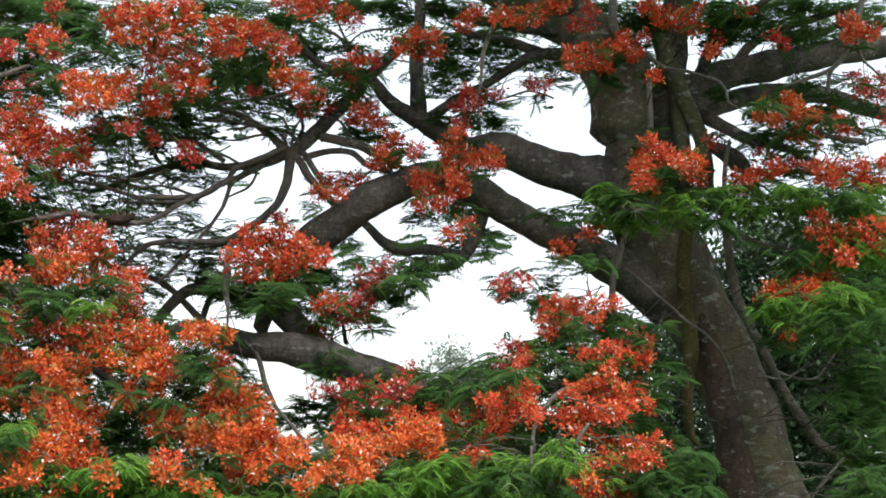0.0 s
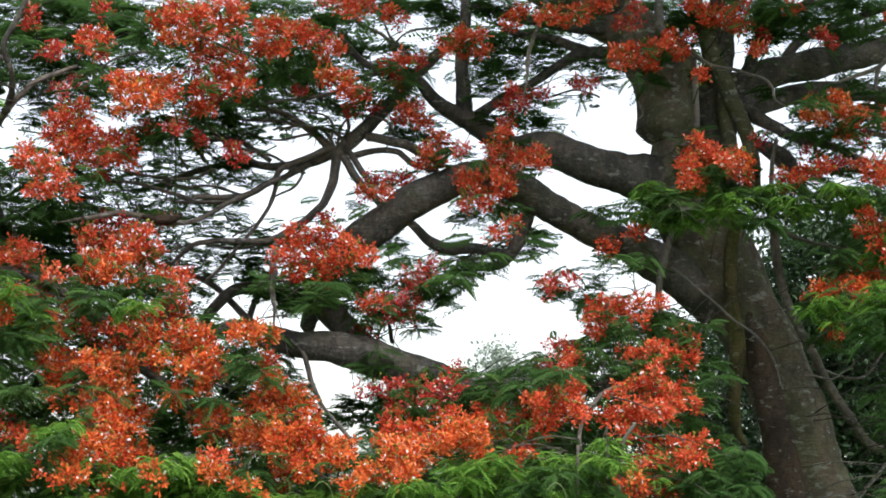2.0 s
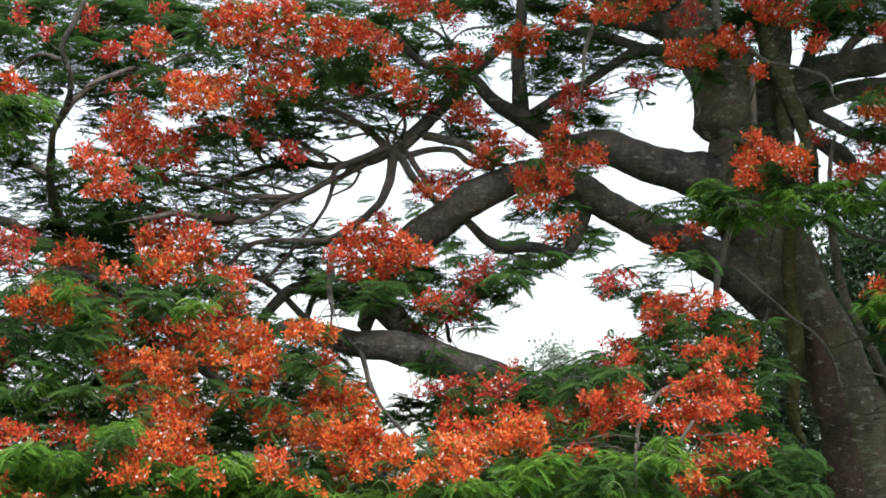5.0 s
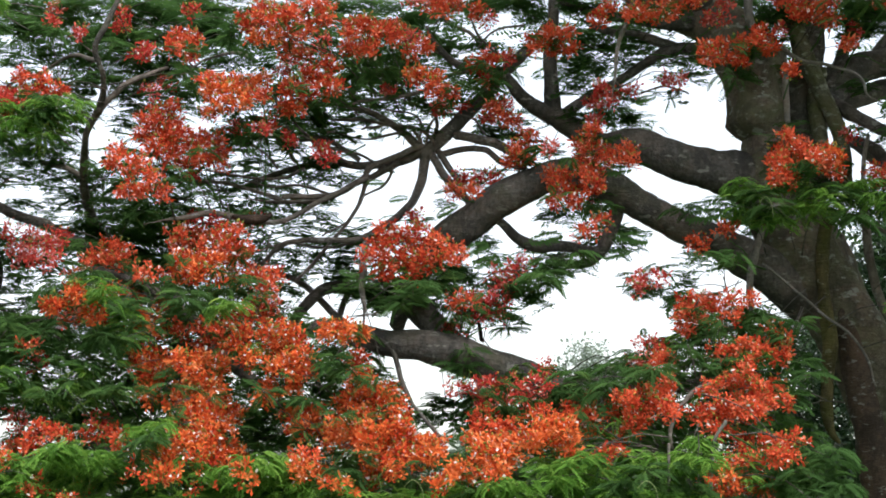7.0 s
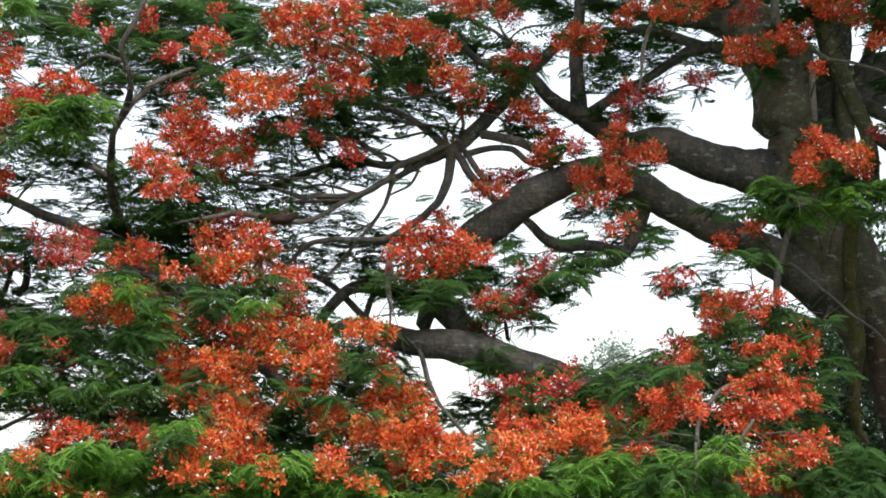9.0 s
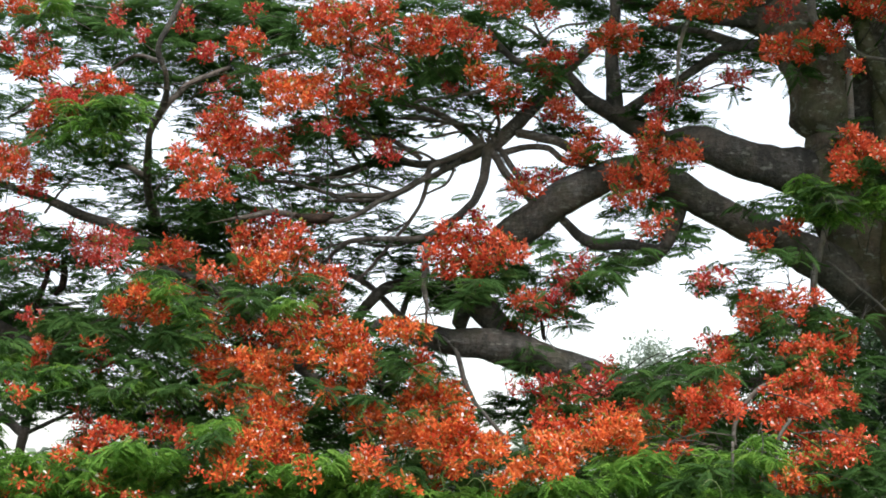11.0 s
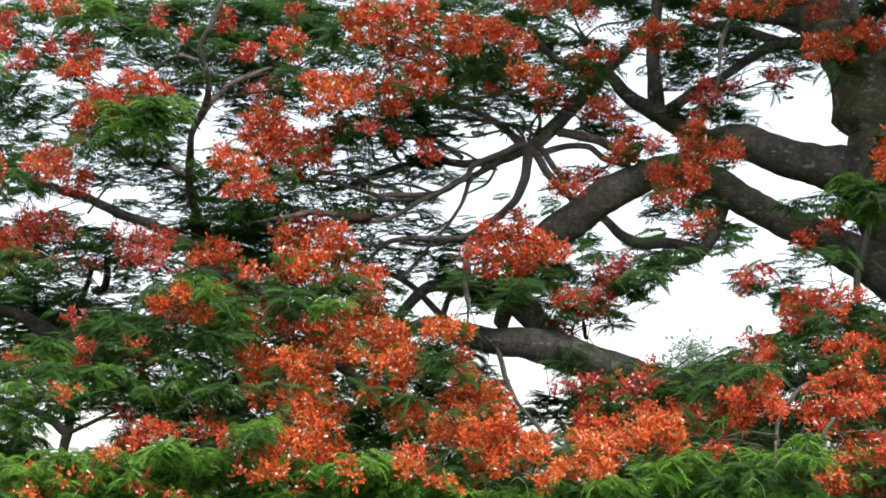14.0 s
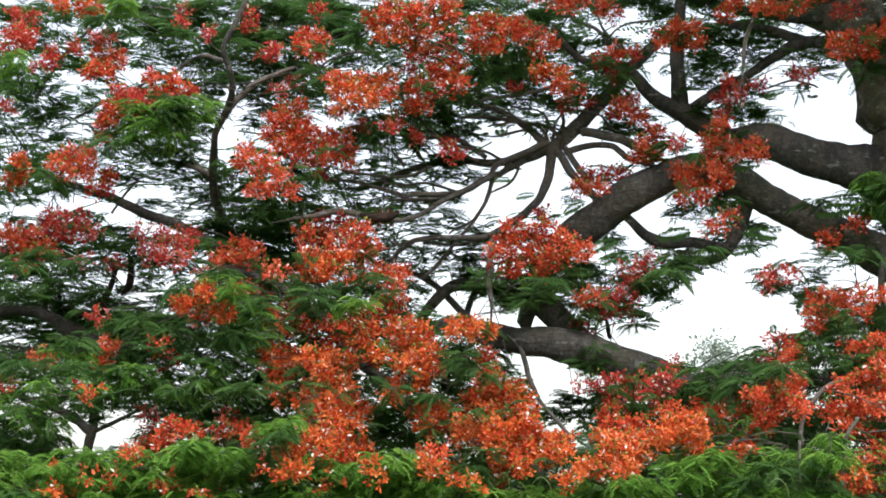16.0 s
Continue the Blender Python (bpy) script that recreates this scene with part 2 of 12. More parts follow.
# one leaf: a midrib with paired pinnae that hang at their tips, one metre long, along x
def leaf_template(pairs, wide, droop, hang, seed, bent=True):
    r = np.random.default_rng(seed)
    v, q = [], []
    mid = lambda x: np.array([x, 0.0, 0.14 * x - droop * x * x])
    for a, b in ((0.0, 0.35), (0.35, 0.7), (0.7, 1.0)):
        s = len(v)
        v += [mid(a) + (0, -0.006, 0), mid(a) + (0, 0.006, 0), mid(b) + (0, 0.005, 0), mid(b) + (0, -0.005, 0)]
        q.append((s, s + 1, s + 2, s + 3))
    for i in range(pairs):
        x = 0.14 + 0.86 * (i + 0.5) / pairs
        ln = 0.29 * (1 - abs(2 * (i + 0.8) / pairs - 1) ** 2.4 * 0.7)
        for side in (-1, 1):
            g = 0.42 + r.uniform(-0.1, 0.1)
            out = np.array([np.sin(g), side * np.cos(g), 0.1 + r.uniform(-0.08, 0.08)])
            a = np.array([np.cos(g), -side * np.sin(g), 0.0]) * wide * 0.5
            o = mid(x)
            ln *= r.uniform(0.85, 1.1)
            one, two = o + out * ln * 0.5, o + out * ln * 0.92 - (0, 0, hang * ln)
            s = len(v)
            if bent:
                v += [o - a * 0.4, o + a * 0.4, one + a, one - a, two + a * 0.5, two - a * 0.5]
                q += [(s, s + 1, s + 2, s + 3), (s + 3, s + 2, s + 4, s + 5)]
            else:
                v += [o, one + a, two, one - a]
                q.append((s, s + 1, s + 2, s + 3))
    return np.array(v), np.array(q)


LEAVES = [leaf_template(14, 0.075, 0.5, 0.55, 1, False), leaf_template(13, 0.08, 0.8, 0.75, 2, False), leaf_template(14, 0.075, 0.3, 0.4, 3, False)]
FRESH_LEAVES = [leaf_template(10, 0.115, 0.7, 0.5, 11, False), leaf_template(10, 0.115, 0.95, 0.6, 12, False), leaf_template(11, 0.105, 0.5, 0.4, 13, False)]
BACK_LEAVES = [leaf_template(8, 0.08, 0.3, 0.2, 8, False), leaf_template(8, 0.08, 0.5, 0.3, 9, False)]
BROAD_LEAVES = [leaf_template(4, 0.16, 0.3, 0.2, 7, False)]
PLAIN_LEAVES = [leaf_template(10, 0.076, 0.3, 0.2, 4, False), leaf_template(11, 0.072, 0.12, 0.1, 5, False), leaf_template(10, 0.078, 0.5, 0.3, 6, False)]


def turns(az, pitch, roll):
    """Rotation matrices, arrays of angles in."""
    ca, sa, cp, sp, cr, sr = np.cos(az), np.sin(az), np.cos(pitch), np.sin(pitch), np.cos(roll), np.sin(roll)
    z, o = np.zeros_like(az), np.ones_like(az)
    ra = np.stack([ca, -sa, z, sa, ca, z, z, z, o], -1).reshape(-1, 3, 3)
    rp = np.stack([cp, z, -sp, z, o, z, sp, z, cp], -1).reshape(-1, 3, 3)
    rr = np.stack([o, z, z, z, cr, -sr, z, sr, cr], -1).reshape(-1, 3, 3)
    return ra @ rp @ rr


class Heap:
    """Gathers many small pieces that go into one mesh."""

    def __init__(self):
        self.v, self.f, self.m, self.k, self.n = [], {}, {}, [], 0

    def add(self, tv, tf, rot, pos, size, vary, mat=0):
        """Copies of a template at rotations, places and sizes."""
        c = len(pos)
        w = np.einsum("nij,vj->nvi", rot, tv) * np.asarray(size)[:, None, None] + np.asarray(pos)[:, None]
        self.v.append(w.reshape(-1, 3))
        f = (tf[None] + (np.arange(c) * len(tv))[:, None, None] + self.n).reshape(-1, tf.shape[1])
        self.f.setdefault(tf.shape[1], []).append(f)
        self.m.setdefault(tf.shape[1], []).append(np.full(len(f), mat))
        self.k.append(np.repeat(vary, len(tv)))
        self.n += c * len(tv)

    def raw(self, verts, faces, mat=0):
        for f in faces:
            self.f.setdefault(f.shape[1], []).append(f + self.n)
            self.m.setdefault(f.shape[1], []).append(np.full(len(f), mat))
        self.v.append(verts)
        self.k.append(np.full(len(verts), 0.5))
        self.n += len(verts)

    def build(self, name, mats, parent=None, kind=""):
        sizes = sorted(self.f)
        ob = mesh_object(name, np.concatenate(self.v), [np.concatenate(self.f[s]) for s in sizes], mats, parent,
                         np.concatenate([np.concatenate(self.m[s]) for s in sizes]), np.concatenate(self.k))
        return tagged(ob, kind=kind)


# openings of the crown, through which the sky shows: x, z, half width, half height at the trunk's distance
GAPS = [
    (1.12, 3.32, 0.62, 0.37),
    (1.74, 3.95, 0.46, 0.32),
    (1.69, 3.22, 0.57, 0.36),
    (2.16, 3.90, 0.36, 0.31),
    (2.31, 5.23, 0.45, 0.37),
    (2.12, 4.59, 0.49, 0.19),
    (0.91, 4.26, 0.37, 0.23),
    (0.13, 4.60, 0.28, 0.25),
    (-0.60, 4.83, 0.34, 0.12),
    (-0.59, 4.43, 0.28, 0.21),
    (0.39, 5.10, 0.21, 0.12),
    (0.80, 5.59, 0.11, 0.21),
    (0.28, 6.06, 0.31, 0.12),
    (-1.85, 5.76, 0.26, 0.10),
    (-1.50, 4.82, 0.15, 0.10),
    (-1.03, 4.61, 0.21, 0.07),
    (-1.00, 4.19, 0.26, 0.12),
    (-0.27, 2.72, 0.26, 0.31),
    (0.09, 2.29, 0.21, 0.21),
    (-2.20, 5.17, 0.26, 0.09),
    (-1.89, 2.39, 0.12, 0.15),
    (1.33, 5.70, 0.15, 0.11),
    (4.11, 5.93, 0.15, 0.08),
    (3.99, 5.23, 0.15, 0.15),
    (3.92, 4.71, 0.13, 0.13),
    (2.95, 3.59, 0.13, 0.10),
    (4.76, 6.05, 0.26, 0.06),
    (5.08, 5.65, 0.26, 0.07),
    (2.82, 6.10, 0.10, 0.10),
    (-0.45, 3.27, 0.17, 0.04),
    (-4.00, 5.63, 0.31, 0.13),
    (-4.70, 5.42, 0.31, 0.26),
    (-3.08, 4.98, 0.19, 0.23),
    (-2.29, 5.12, 0.31, 0.09),
    (-4.03, 4.45, 0.46, 0.26),
    (-3.69, 3.60, 0.31, 0.17),
    (-5.15, 4.32, 0.26, 0.09),
    (-3.55, 4.23, 0.26, 0.19),
    (-4.19, 2.24, 0.46, 0.17),
    (-4.55, 6.05, 0.21, 0.08),
    (-5.01, 5.15, 0.26, 0.10),
    (-2.63, 3.07, 0.15, 0.06),
    (-4.86, 3.66, 0.46, 0.07),
    (-1.90, 2.66, 0.13, 0.12),
]

FORK_GAPS = [
    (3.70, 5.91, 0.07, 0.10),
    (4.07, 5.93, 0.13, 0.10),
    (4.03, 5.27, 0.17, 0.07),
    (5.36, 5.20, 0.15, 0.06),
    (3.92, 4.70, 0.14, 0.11),
    (3.57, 5.26, 0.06, 0.06),
    (3.32, 5.52, 0.07, 0.08),
    (4.77, 6.19, 0.15, 0.05),
    (4.46, 5.02, 0.21, 0.05),
    (4.95, 5.10, 0.21, 0.04),
]
GAPS += FORK_GAPS


def in_gap(p, gaps=GAPS):
    x, z = p[0] * 18 / p[1], 1.6 + (p[2] - 1.6) * 18 / p[1]
    return any(((x - gx) / gw) ** 2 + ((z - gz) / gh) ** 2 < 1 for gx, gz, gw, gh in gaps)


def carrier(p):
    """The tree whose wood is next to p."""
    return min(ALONG, key=lambda w: min(np.linalg.norm(path[:, :3] - p, axis=1).min() for path in ALONG[w]))


def nearest(whose, p):
    """The place on the tree's wood next to p, a little towards its root."""
    found = []
    for path in ALONG[whose]:
        d = np.linalg.norm(path[:, :3] - p, axis=1)
        i = int(d.argmin())
        found.append((d[i], i, path))
    found.sort(key=lambda f: f[0])
    for d, i, path in found[:8]:
        a = path[max(i - 2, 0)]
        if not any(in_gap(a[:3] + (p - a[:3]) * t) for t in (0.25, 0.5, 0.75)):
            return a
    return found[0][2][max(found[0][1] - 2, 0)]


def twig_path(a, b, r0, r1, sag=0.12):
    """A crooked twig from a to b."""
    ln = np.linalg.norm(b - a)
    n = max(2, int(ln / 0.2))
    t = np.linspace(0, 1, n + 1)[:, None]
    c = a + (b - a) * t
    c[:, 2] += (np.sin(t[:, 0] * np.pi) * sag * ln)
    c[1:-1] += rng.normal(0, 0.012, (n - 1, 3))
    return np.hstack([c, r0 + (r1 - r0) * t])


LEAF_COUNT, LEAF_MESHES = [0], {}


def leaf_mesh(k):
    """The mesh that the single leaves of one shape share."""
    if k not in LEAF_MESHES:
        v, q = FRESH_LEAVES[k]
        LEAF_MESHES[k] = make_mesh("leaf", v, [q], [YOUNG_LEAF], None, np.full(len(v), 0.35 + 0.2 * k))
    return LEAF_MESHES[k]


def leaf_group(heap, wood, whose, p, rx, rz, n, mat, size, level, radiate, shapes, lone=0):
    """Leaves round p on a twig that springs from the next limb; level: how flat they lie; radiate: in tufts, or spread along the twig."""
    p = np.array(p)
    az = rng.uniform(0, 2 * np.pi, n)
    pitch, roll = rng.normal(0.08, level, n), rng.normal(0, level * 1.2, n)
    rot = turns(az, pitch, roll)
    size = size * rng.uniform(0.7, 1.2, n)
    mid = p + rng.uniform(-1, 1, (n, 3)) * (rx, min(max(rx, 0.15), 0.35), rz)
    pos = mid - rot[:, :, 0] * (size * 0.5)[:, None]
    if radiate:
        # umbrella-like tufts: leaves spring from a few hubs and arch over
        hubs = p + rng.uniform(-1, 1, (max(1, round(n / 9)), 3)) * (rx * 1.1, min(max(rx, 0.15), 0.3), rz * 1.3)
        pos = hubs[np.arange(n) % len(hubs)] + rng.normal(0, 0.012, (n, 3)) + rot[:, :, 0] * 0.01
    root = nearest(whose, p)
    hub = p + rng.normal(0, 0.03, 3)
    way = root[:3] - hub
    reach = np.linalg.norm(way)
    if reach > 0.8:
        way = way * (0.8 / reach) * (1, 1, 0.3)
    way = way + rng.normal(0, 0.1, 3)
    way[1] = abs(way[1]) + 0.1
    if not in_gap(hub + way) and not in_gap(hub + way * 0.5):
        wood.append(tube_arrays(twig_path(hub + way, hub, min(0.0055, root[3]), 0.0025), 4))
    for q in pos[:3]:
        wood.append(tube_arrays(twig_path(hub, q, 0.003, 0.0018, 0.03), 3))
    vary = np.clip(rng.normal(0.5, 0.22, n), 0, 1)
    if lone and LEAF_COUNT[0] < 298:
        front = np.argsort(pos[:, 1])
        for i in front[:lone]:
            ob = new("leaf", leaf_mesh(LEAF_COUNT[0] % 3))
            ob.parent, ob.matrix_parent_inverse = whose, whose.matrix_basis.inverted()
            ob.matrix_basis = Matrix.Translation(pos[i].tolist()) @ Matrix(rot[i].tolist()).to_4x4() @ Matrix.Scale(float(size[i]), 4)
            LEAF_COUNT[0] += 1
        keep = front[lone:]
        rot, pos, size, vary = rot[keep], pos[keep], size[keep], vary[keep]
    for k in range(len(shapes)):
        s = slice(k, None, len(shapes))
        if len(pos[s]):
            heap.add(shapes[k][0], shapes[k][1], rot[s], pos[s], size[s], vary[s], mat)


def wood_object(name, wood, whose):
    h = Heap()
    for v, q, t in wood:
        h.raw(v, [q, t])
    return h.build(name, [BARK], whose, "stuff")


# one flower: four coloured petals and a pale standard, facing +z
def flower_template(seed):
    r = np.random.default_rng(seed)
    v, f4, f3, pale = [], [], [], []
    for k in range(5):
        a = k * 2 * np.pi / 5 + r.normal(0, 0.25)
        up, ln, bend, twist = r.uniform(0.2, 1.9), r.uniform(0.8, 1.25), r.uniform(3, 14), r.normal(0, 0.5)
        side = [(0.02, 0.004), (0.036, 0.0125), (0.052, 0.0085)] if k else [(0.012, 0.006), (0.026, 0.016), (0.042, 0.011)]
        ca, sa = np.cos(a), np.sin(a)
        s = len(v)
        v.append((ca * 0.003, sa * 0.003, 0))
        for x, y in side:
            for sg in (-1, 1):
                z = up * x - bend * x * x + sg * y * np.sin(twist) + r.normal(0, 0.004)
                yy = y * np.cos(twist) * sg + r.normal(0, 0.0015)
                v.append((ca * x * ln - sa * yy, sa * x * ln + ca * yy, z))
        f3.append((s, s + 1, s + 2))
        for j in (1, 3):
            f4.append((s + j, s + j + 2, s + j + 3, s + j + 1))
            pale.append(k == 0)
    for k in range(3):
        a = 0.6 + k * 1.9 + r.normal(0, 0.3)
        s = len(v)
        v += [(0.0025, 0, 0), (-0.0025, 0.001, 0), (np.cos(a) * 0.025, np.sin(a) * 0.025, 0.08 + r.normal(0, 0.01))]
        f3.append((s, s + 1, s + 2))
    return np.array(v, dtype=float), np.array(f4), np.array(f3), np.array(pale)


SHAPES = [flower_template(k) for k in range(6)]
OCT = np.array([(1, 0, 0), (-1, 0, 0), (0, 1, 0), (0, -1, 0), (0, 0, 1.6), (0, 0, -1.6)]) * 0.011
OCTF = np.array([(0, 2, 4), (2, 1, 4), (1, 3, 4), (3, 0, 4), (2, 0, 5), (1, 2, 5), (3, 1, 5), (0, 3, 5)])
PETALS = {"orange": ORANGE, "red": RED, "crimson": BACKLIT_CRIMSON}


def facing(nrm):
    """Rotations that turn +z to the given directions, with a random spin."""
    z = nrm / np.linalg.norm(nrm, axis=1, keepdims=True)
    x = np.cross(z, rng.normal(0, 1, z.shape))
    x /= np.linalg.norm(x, axis=1, keepdims=True)
    return np.stack([x, np.cross(z, x), z], -1)


FLOWERS, FLOWER_COUNT = {}, [0]


def flower_mesh(tone, pale):
    """The mesh that the single flowers of one colour share."""
    if (tone, pale) not in FLOWERS:
        FV, F4, F3, FPALE = SHAPES[len(FLOWERS) % len(SHAPES)]
        idx = np.concatenate([np.zeros(len(F3)), np.where(FPALE & pale, 1, 0)])
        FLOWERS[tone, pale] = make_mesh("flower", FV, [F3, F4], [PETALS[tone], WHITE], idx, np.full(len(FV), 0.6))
    return FLOWERS[tone, pale]


def bloom(x, y, z, tone, lumps, whose=None):
    """A cluster of flowers and buds on a stalk from the next limb. lumps: places of its heads, sideways and up from its middle."""
    p = np.array([x, y, z])
    whose = whose or carrier(p)
    lump = np.array([(x + a, y + 0.6 * (b + 0.1) + rng.normal(0, 0.12), z + b) for a, b in lumps])
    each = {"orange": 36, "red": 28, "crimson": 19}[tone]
    if z > 4.1 and tone != "orange":
        each = round(each * 1.1)
    if y < 14.1:
        each //= 4
    n = each * len(lump)
    who = np.repeat(np.arange(len(lump)), each)
    d = rng.normal(0, 1, (n, 3))
    d /= np.linalg.norm(d, axis=1, keepdims=True)
    pos = lump[who] + d * rng.uniform(0.02, 0.09 if z > 4.1 else 0.11, (n, 1)) * (1.1, 1, 0.85)
    nrm = d * 0.7 + (lump[who] - p) * 0.8 + (0, -0.35, 0.55) + rng.normal(0, 0.45, (n, 3))
    rot, size, vary = facing(nrm), rng.uniform(0.48, 0.86, n), np.clip(rng.normal(rng.uniform(0.26, 0.66), 0.29, n), 0, 1)
    single = 0
    if 14.1 < y < 15.75 and FLOWER_COUNT[0] < 296:
        single = 6
        FLOWER_COUNT[0] += single
    out = np.argsort(pos[:, 1])
    lone, rest = out[:single], out[single:]
    lone_place = [Matrix.Translation(pos[i].tolist()) @ Matrix(rot[i].tolist()).to_4x4() @ Matrix.Scale(float(size[i]), 4) for i in lone]
    rot, pos, size, vary = rot[rest], pos[rest], size[rest], vary[rest]
    n = len(rest)
    h = Heap()
    for k, (fv, f4, f3, white) in enumerate(SHAPES):
        g = slice(k, None, len(SHAPES))
        c = len(pos[g])
        if not c:
            continue
        start = h.n
        h.add(fv, f4, rot[g], pos[g], size[g], vary[g])
        h.m[4][-1] = np.where(white[None] & (rng.random(c) < 0.19)[:, None], 1, 0).ravel()
        f = (f3[None] + (np.arange(c) * len(fv))[:, None, None] + start).reshape(-1, 3)
        h.f.setdefault(3, []).append(f)
        h.m.setdefault(3, []).append(np.full(len(f), 0))
    b = max(2, int(n * 0.4))
    bw = rng.integers(0, len(lump), b)
    bd = rng.normal(0, 1, (b, 3)) + (0, 0, 0.8)
    bd /= np.linalg.norm(bd, axis=1, keepdims=True)
    h.add(OCT, OCTF, facing(bd), lump[bw] + bd * rng.uniform(0.04, 0.12, (b, 1)), rng.uniform(0.6, 1.2, b), rng.uniform(0, 1, b), 2)
    root = nearest(whose, p)
    hub = p + (0, 0.1, -0.08)
    way = root[:3] - hub
    reach = np.linalg.norm(way)
    if reach > 0.7:
        way = way * (0.7 / reach) * (1, 1, 0.4)
    way[1] = abs(way[1]) + 0.15
    for a, e, r0, r1 in [(hub + way, hub, min(0.008, root[3]), 0.005)] + [(hub, q, 0.003, 0.0018) for q in lump]:
        v, q4, t3 = tube_arrays(twig_path(a, e, r0, r1, 0.04), 4)
        h.raw(v, [q4, t3], 3)
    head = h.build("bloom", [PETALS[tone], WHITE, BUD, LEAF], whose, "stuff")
    tagged(head, {"orange": "bright orange bloom with buds", "red": "orange-red bloom with buds", "crimson": "deep crimson bloom, backlight painted into its petals"}[tone])
    for k, m in enumerate(lone_place):
        ob = new("flower", flower_mesh(tone, k % 4 == 0))
        ob.parent, ob.matrix_basis = head, m
    return head


# limbs of the old tree: x, y, z, radius

limb("vine", OLD, [(3.47, 17.60, 4.28, 0.050), (3.42, 17.60, 3.96, 0.060), (3.40, 17.60, 3.65, 0.065), (3.42, 17.60, 3.35, 0.065), (3.45, 17.60, 3.04, 0.065), (3.43, 17.60, 2.73, 0.060), (3.41, 17.60, 2.43, 0.055), (3.44, 17.60, 2.27, 0.040), (3.51, 17.60, 2.18, 0.015)])
# fused stem added to give the trunk its darker red-brown left side
limb("fused_stem", OLD, [(4.20, 17.80, 0.12, 0.264), (4.10, 17.80, 0.82, 0.234), (3.99, 17.80, 1.37, 0.193), (3.91, 17.80, 1.83, 0.168), (3.82, 17.80, 2.34, 0.147), (3.74, 17.80, 2.75, 0.137), (3.66, 17.80, 3.16, 0.127), (3.55, 17.80, 3.57, 0.127), (3.42, 17.80, 3.91, 0.102), (3.29, 17.80, 4.17, 0.061)], BROWN_BARK)
limb("trunk", OLD, [(4.42, 17.90, 1.07, 0.409), (4.23, 18.00, 1.73, 0.329), (4.06, 18.00, 2.35, 0.324), (3.91, 18.00, 2.81, 0.309), (3.77, 18.00, 3.15, 0.314), (3.60, 18.00, 3.44, 0.339), (3.43, 18.00, 3.75, 0.360), (3.25, 18.00, 4.12, 0.339), (3.07, 18.00, 4.52, 0.319), (3.03, 18.00, 4.76, 0.278), (3.00, 18.00, 4.93, 0.226), (3.00, 18.00, 5.04, 0.221), (2.93, 18.00, 5.22, 0.324), (2.90, 18.00, 5.32, 0.288), (2.88, 18.00, 5.56, 0.293), (2.85, 18.10, 5.77, 0.300), (2.75, 18.20, 5.99, 0.281), (2.53, 18.40, 6.23, 0.242), (2.20, 18.60, 6.44, 0.213), (1.78, 18.80, 6.68, 0.172), (1.35, 19.00, 6.90, 0.136)])
limb("limb", OLD, [(3.10, 18.00, 4.54, 0.226), (2.73, 18.00, 4.65, 0.237), (2.48, 17.90, 4.69, 0.189), (2.18, 17.80, 4.74, 0.168), (1.92, 17.80, 4.85, 0.168), (1.69, 17.80, 4.91, 0.153), (1.46, 17.90, 4.92, 0.123), (1.21, 18.00, 5.10, 0.103), (1.03, 18.00, 5.21, 0.093)])
limb("limb", OLD, [(3.35, 18.00, 3.53, 0.247), (3.02, 17.90, 3.72, 0.215), (2.63, 17.70, 3.91, 0.167), (2.32, 17.50, 4.02, 0.145), (2.00, 17.40, 4.16, 0.139), (1.74, 17.30, 4.28, 0.138), (1.51, 17.30, 4.41, 0.143), (1.26, 17.20, 4.51, 0.138), (0.96, 17.20, 4.51, 0.143), (0.73, 17.20, 4.42, 0.157), (0.51, 17.20, 4.30, 0.157), (0.26, 17.30, 4.14, 0.153), (0.01, 17.30, 3.96, 0.143), (-0.20, 17.50, 3.74, 0.125), (-0.33, 17.80, 3.52, 0.102), (-0.42, 18.00, 3.26, 0.072)])
limb("limb", OLD, [(4.31, 18.10, 1.06, 0.228), (3.59, 18.30, 1.19, 0.220), (2.52, 18.10, 1.63, 0.207), (1.81, 17.70, 2.07, 0.192), (1.24, 17.20, 2.45, 0.177), (0.81, 16.90, 2.64, 0.169), (0.41, 16.70, 2.80, 0.162), (0.09, 16.60, 2.90, 0.157), (-0.16, 16.60, 2.96, 0.133), (-0.44, 16.60, 2.99, 0.119), (-0.73, 16.70, 3.06, 0.086), (-1.02, 16.90, 3.16, 0.058), (-1.22, 17.00, 3.12, 0.044)])
limb("limb", OLD, [(0.23, 16.85, 2.91, 0.067), (0.06, 16.85, 3.05, 0.096), (-0.10, 16.90, 3.20, 0.116), (-0.23, 17.00, 3.37, 0.117), (-0.32, 17.20, 3.56, 0.098)])
limb("limb", OLD, [(3.40, 18.30, 5.14, 0.178), (3.63, 18.50, 5.49, 0.169), (3.88, 18.60, 5.75, 0.154), (4.15, 18.70, 5.86, 0.144), (4.49, 18.70, 5.93, 0.144), (4.85, 18.80, 6.02, 0.134), (5.28, 18.90, 6.13, 0.130), (5.77, 19.00, 6.21, 0.125), (6.47, 19.20, 6.28, 0.121)])
limb("limb", OLD, [(3.67, 18.70, 5.39, 0.107), (4.10, 19.00, 5.60, 0.103), (4.54, 19.20, 5.74, 0.104), (5.06, 19.40, 5.81, 0.094), (5.49, 19.50, 5.75, 0.089), (5.93, 19.60, 5.65, 0.073), (6.65, 19.80, 5.61, 0.045)])
limb("limb", OLD, [(3.33, 18.40, 5.00, 0.137), (3.42, 18.40, 5.44, 0.126), (3.49, 18.40, 5.93, 0.126), (3.54, 18.50, 6.35, 0.127), (3.59, 18.60, 6.89, 0.117)])
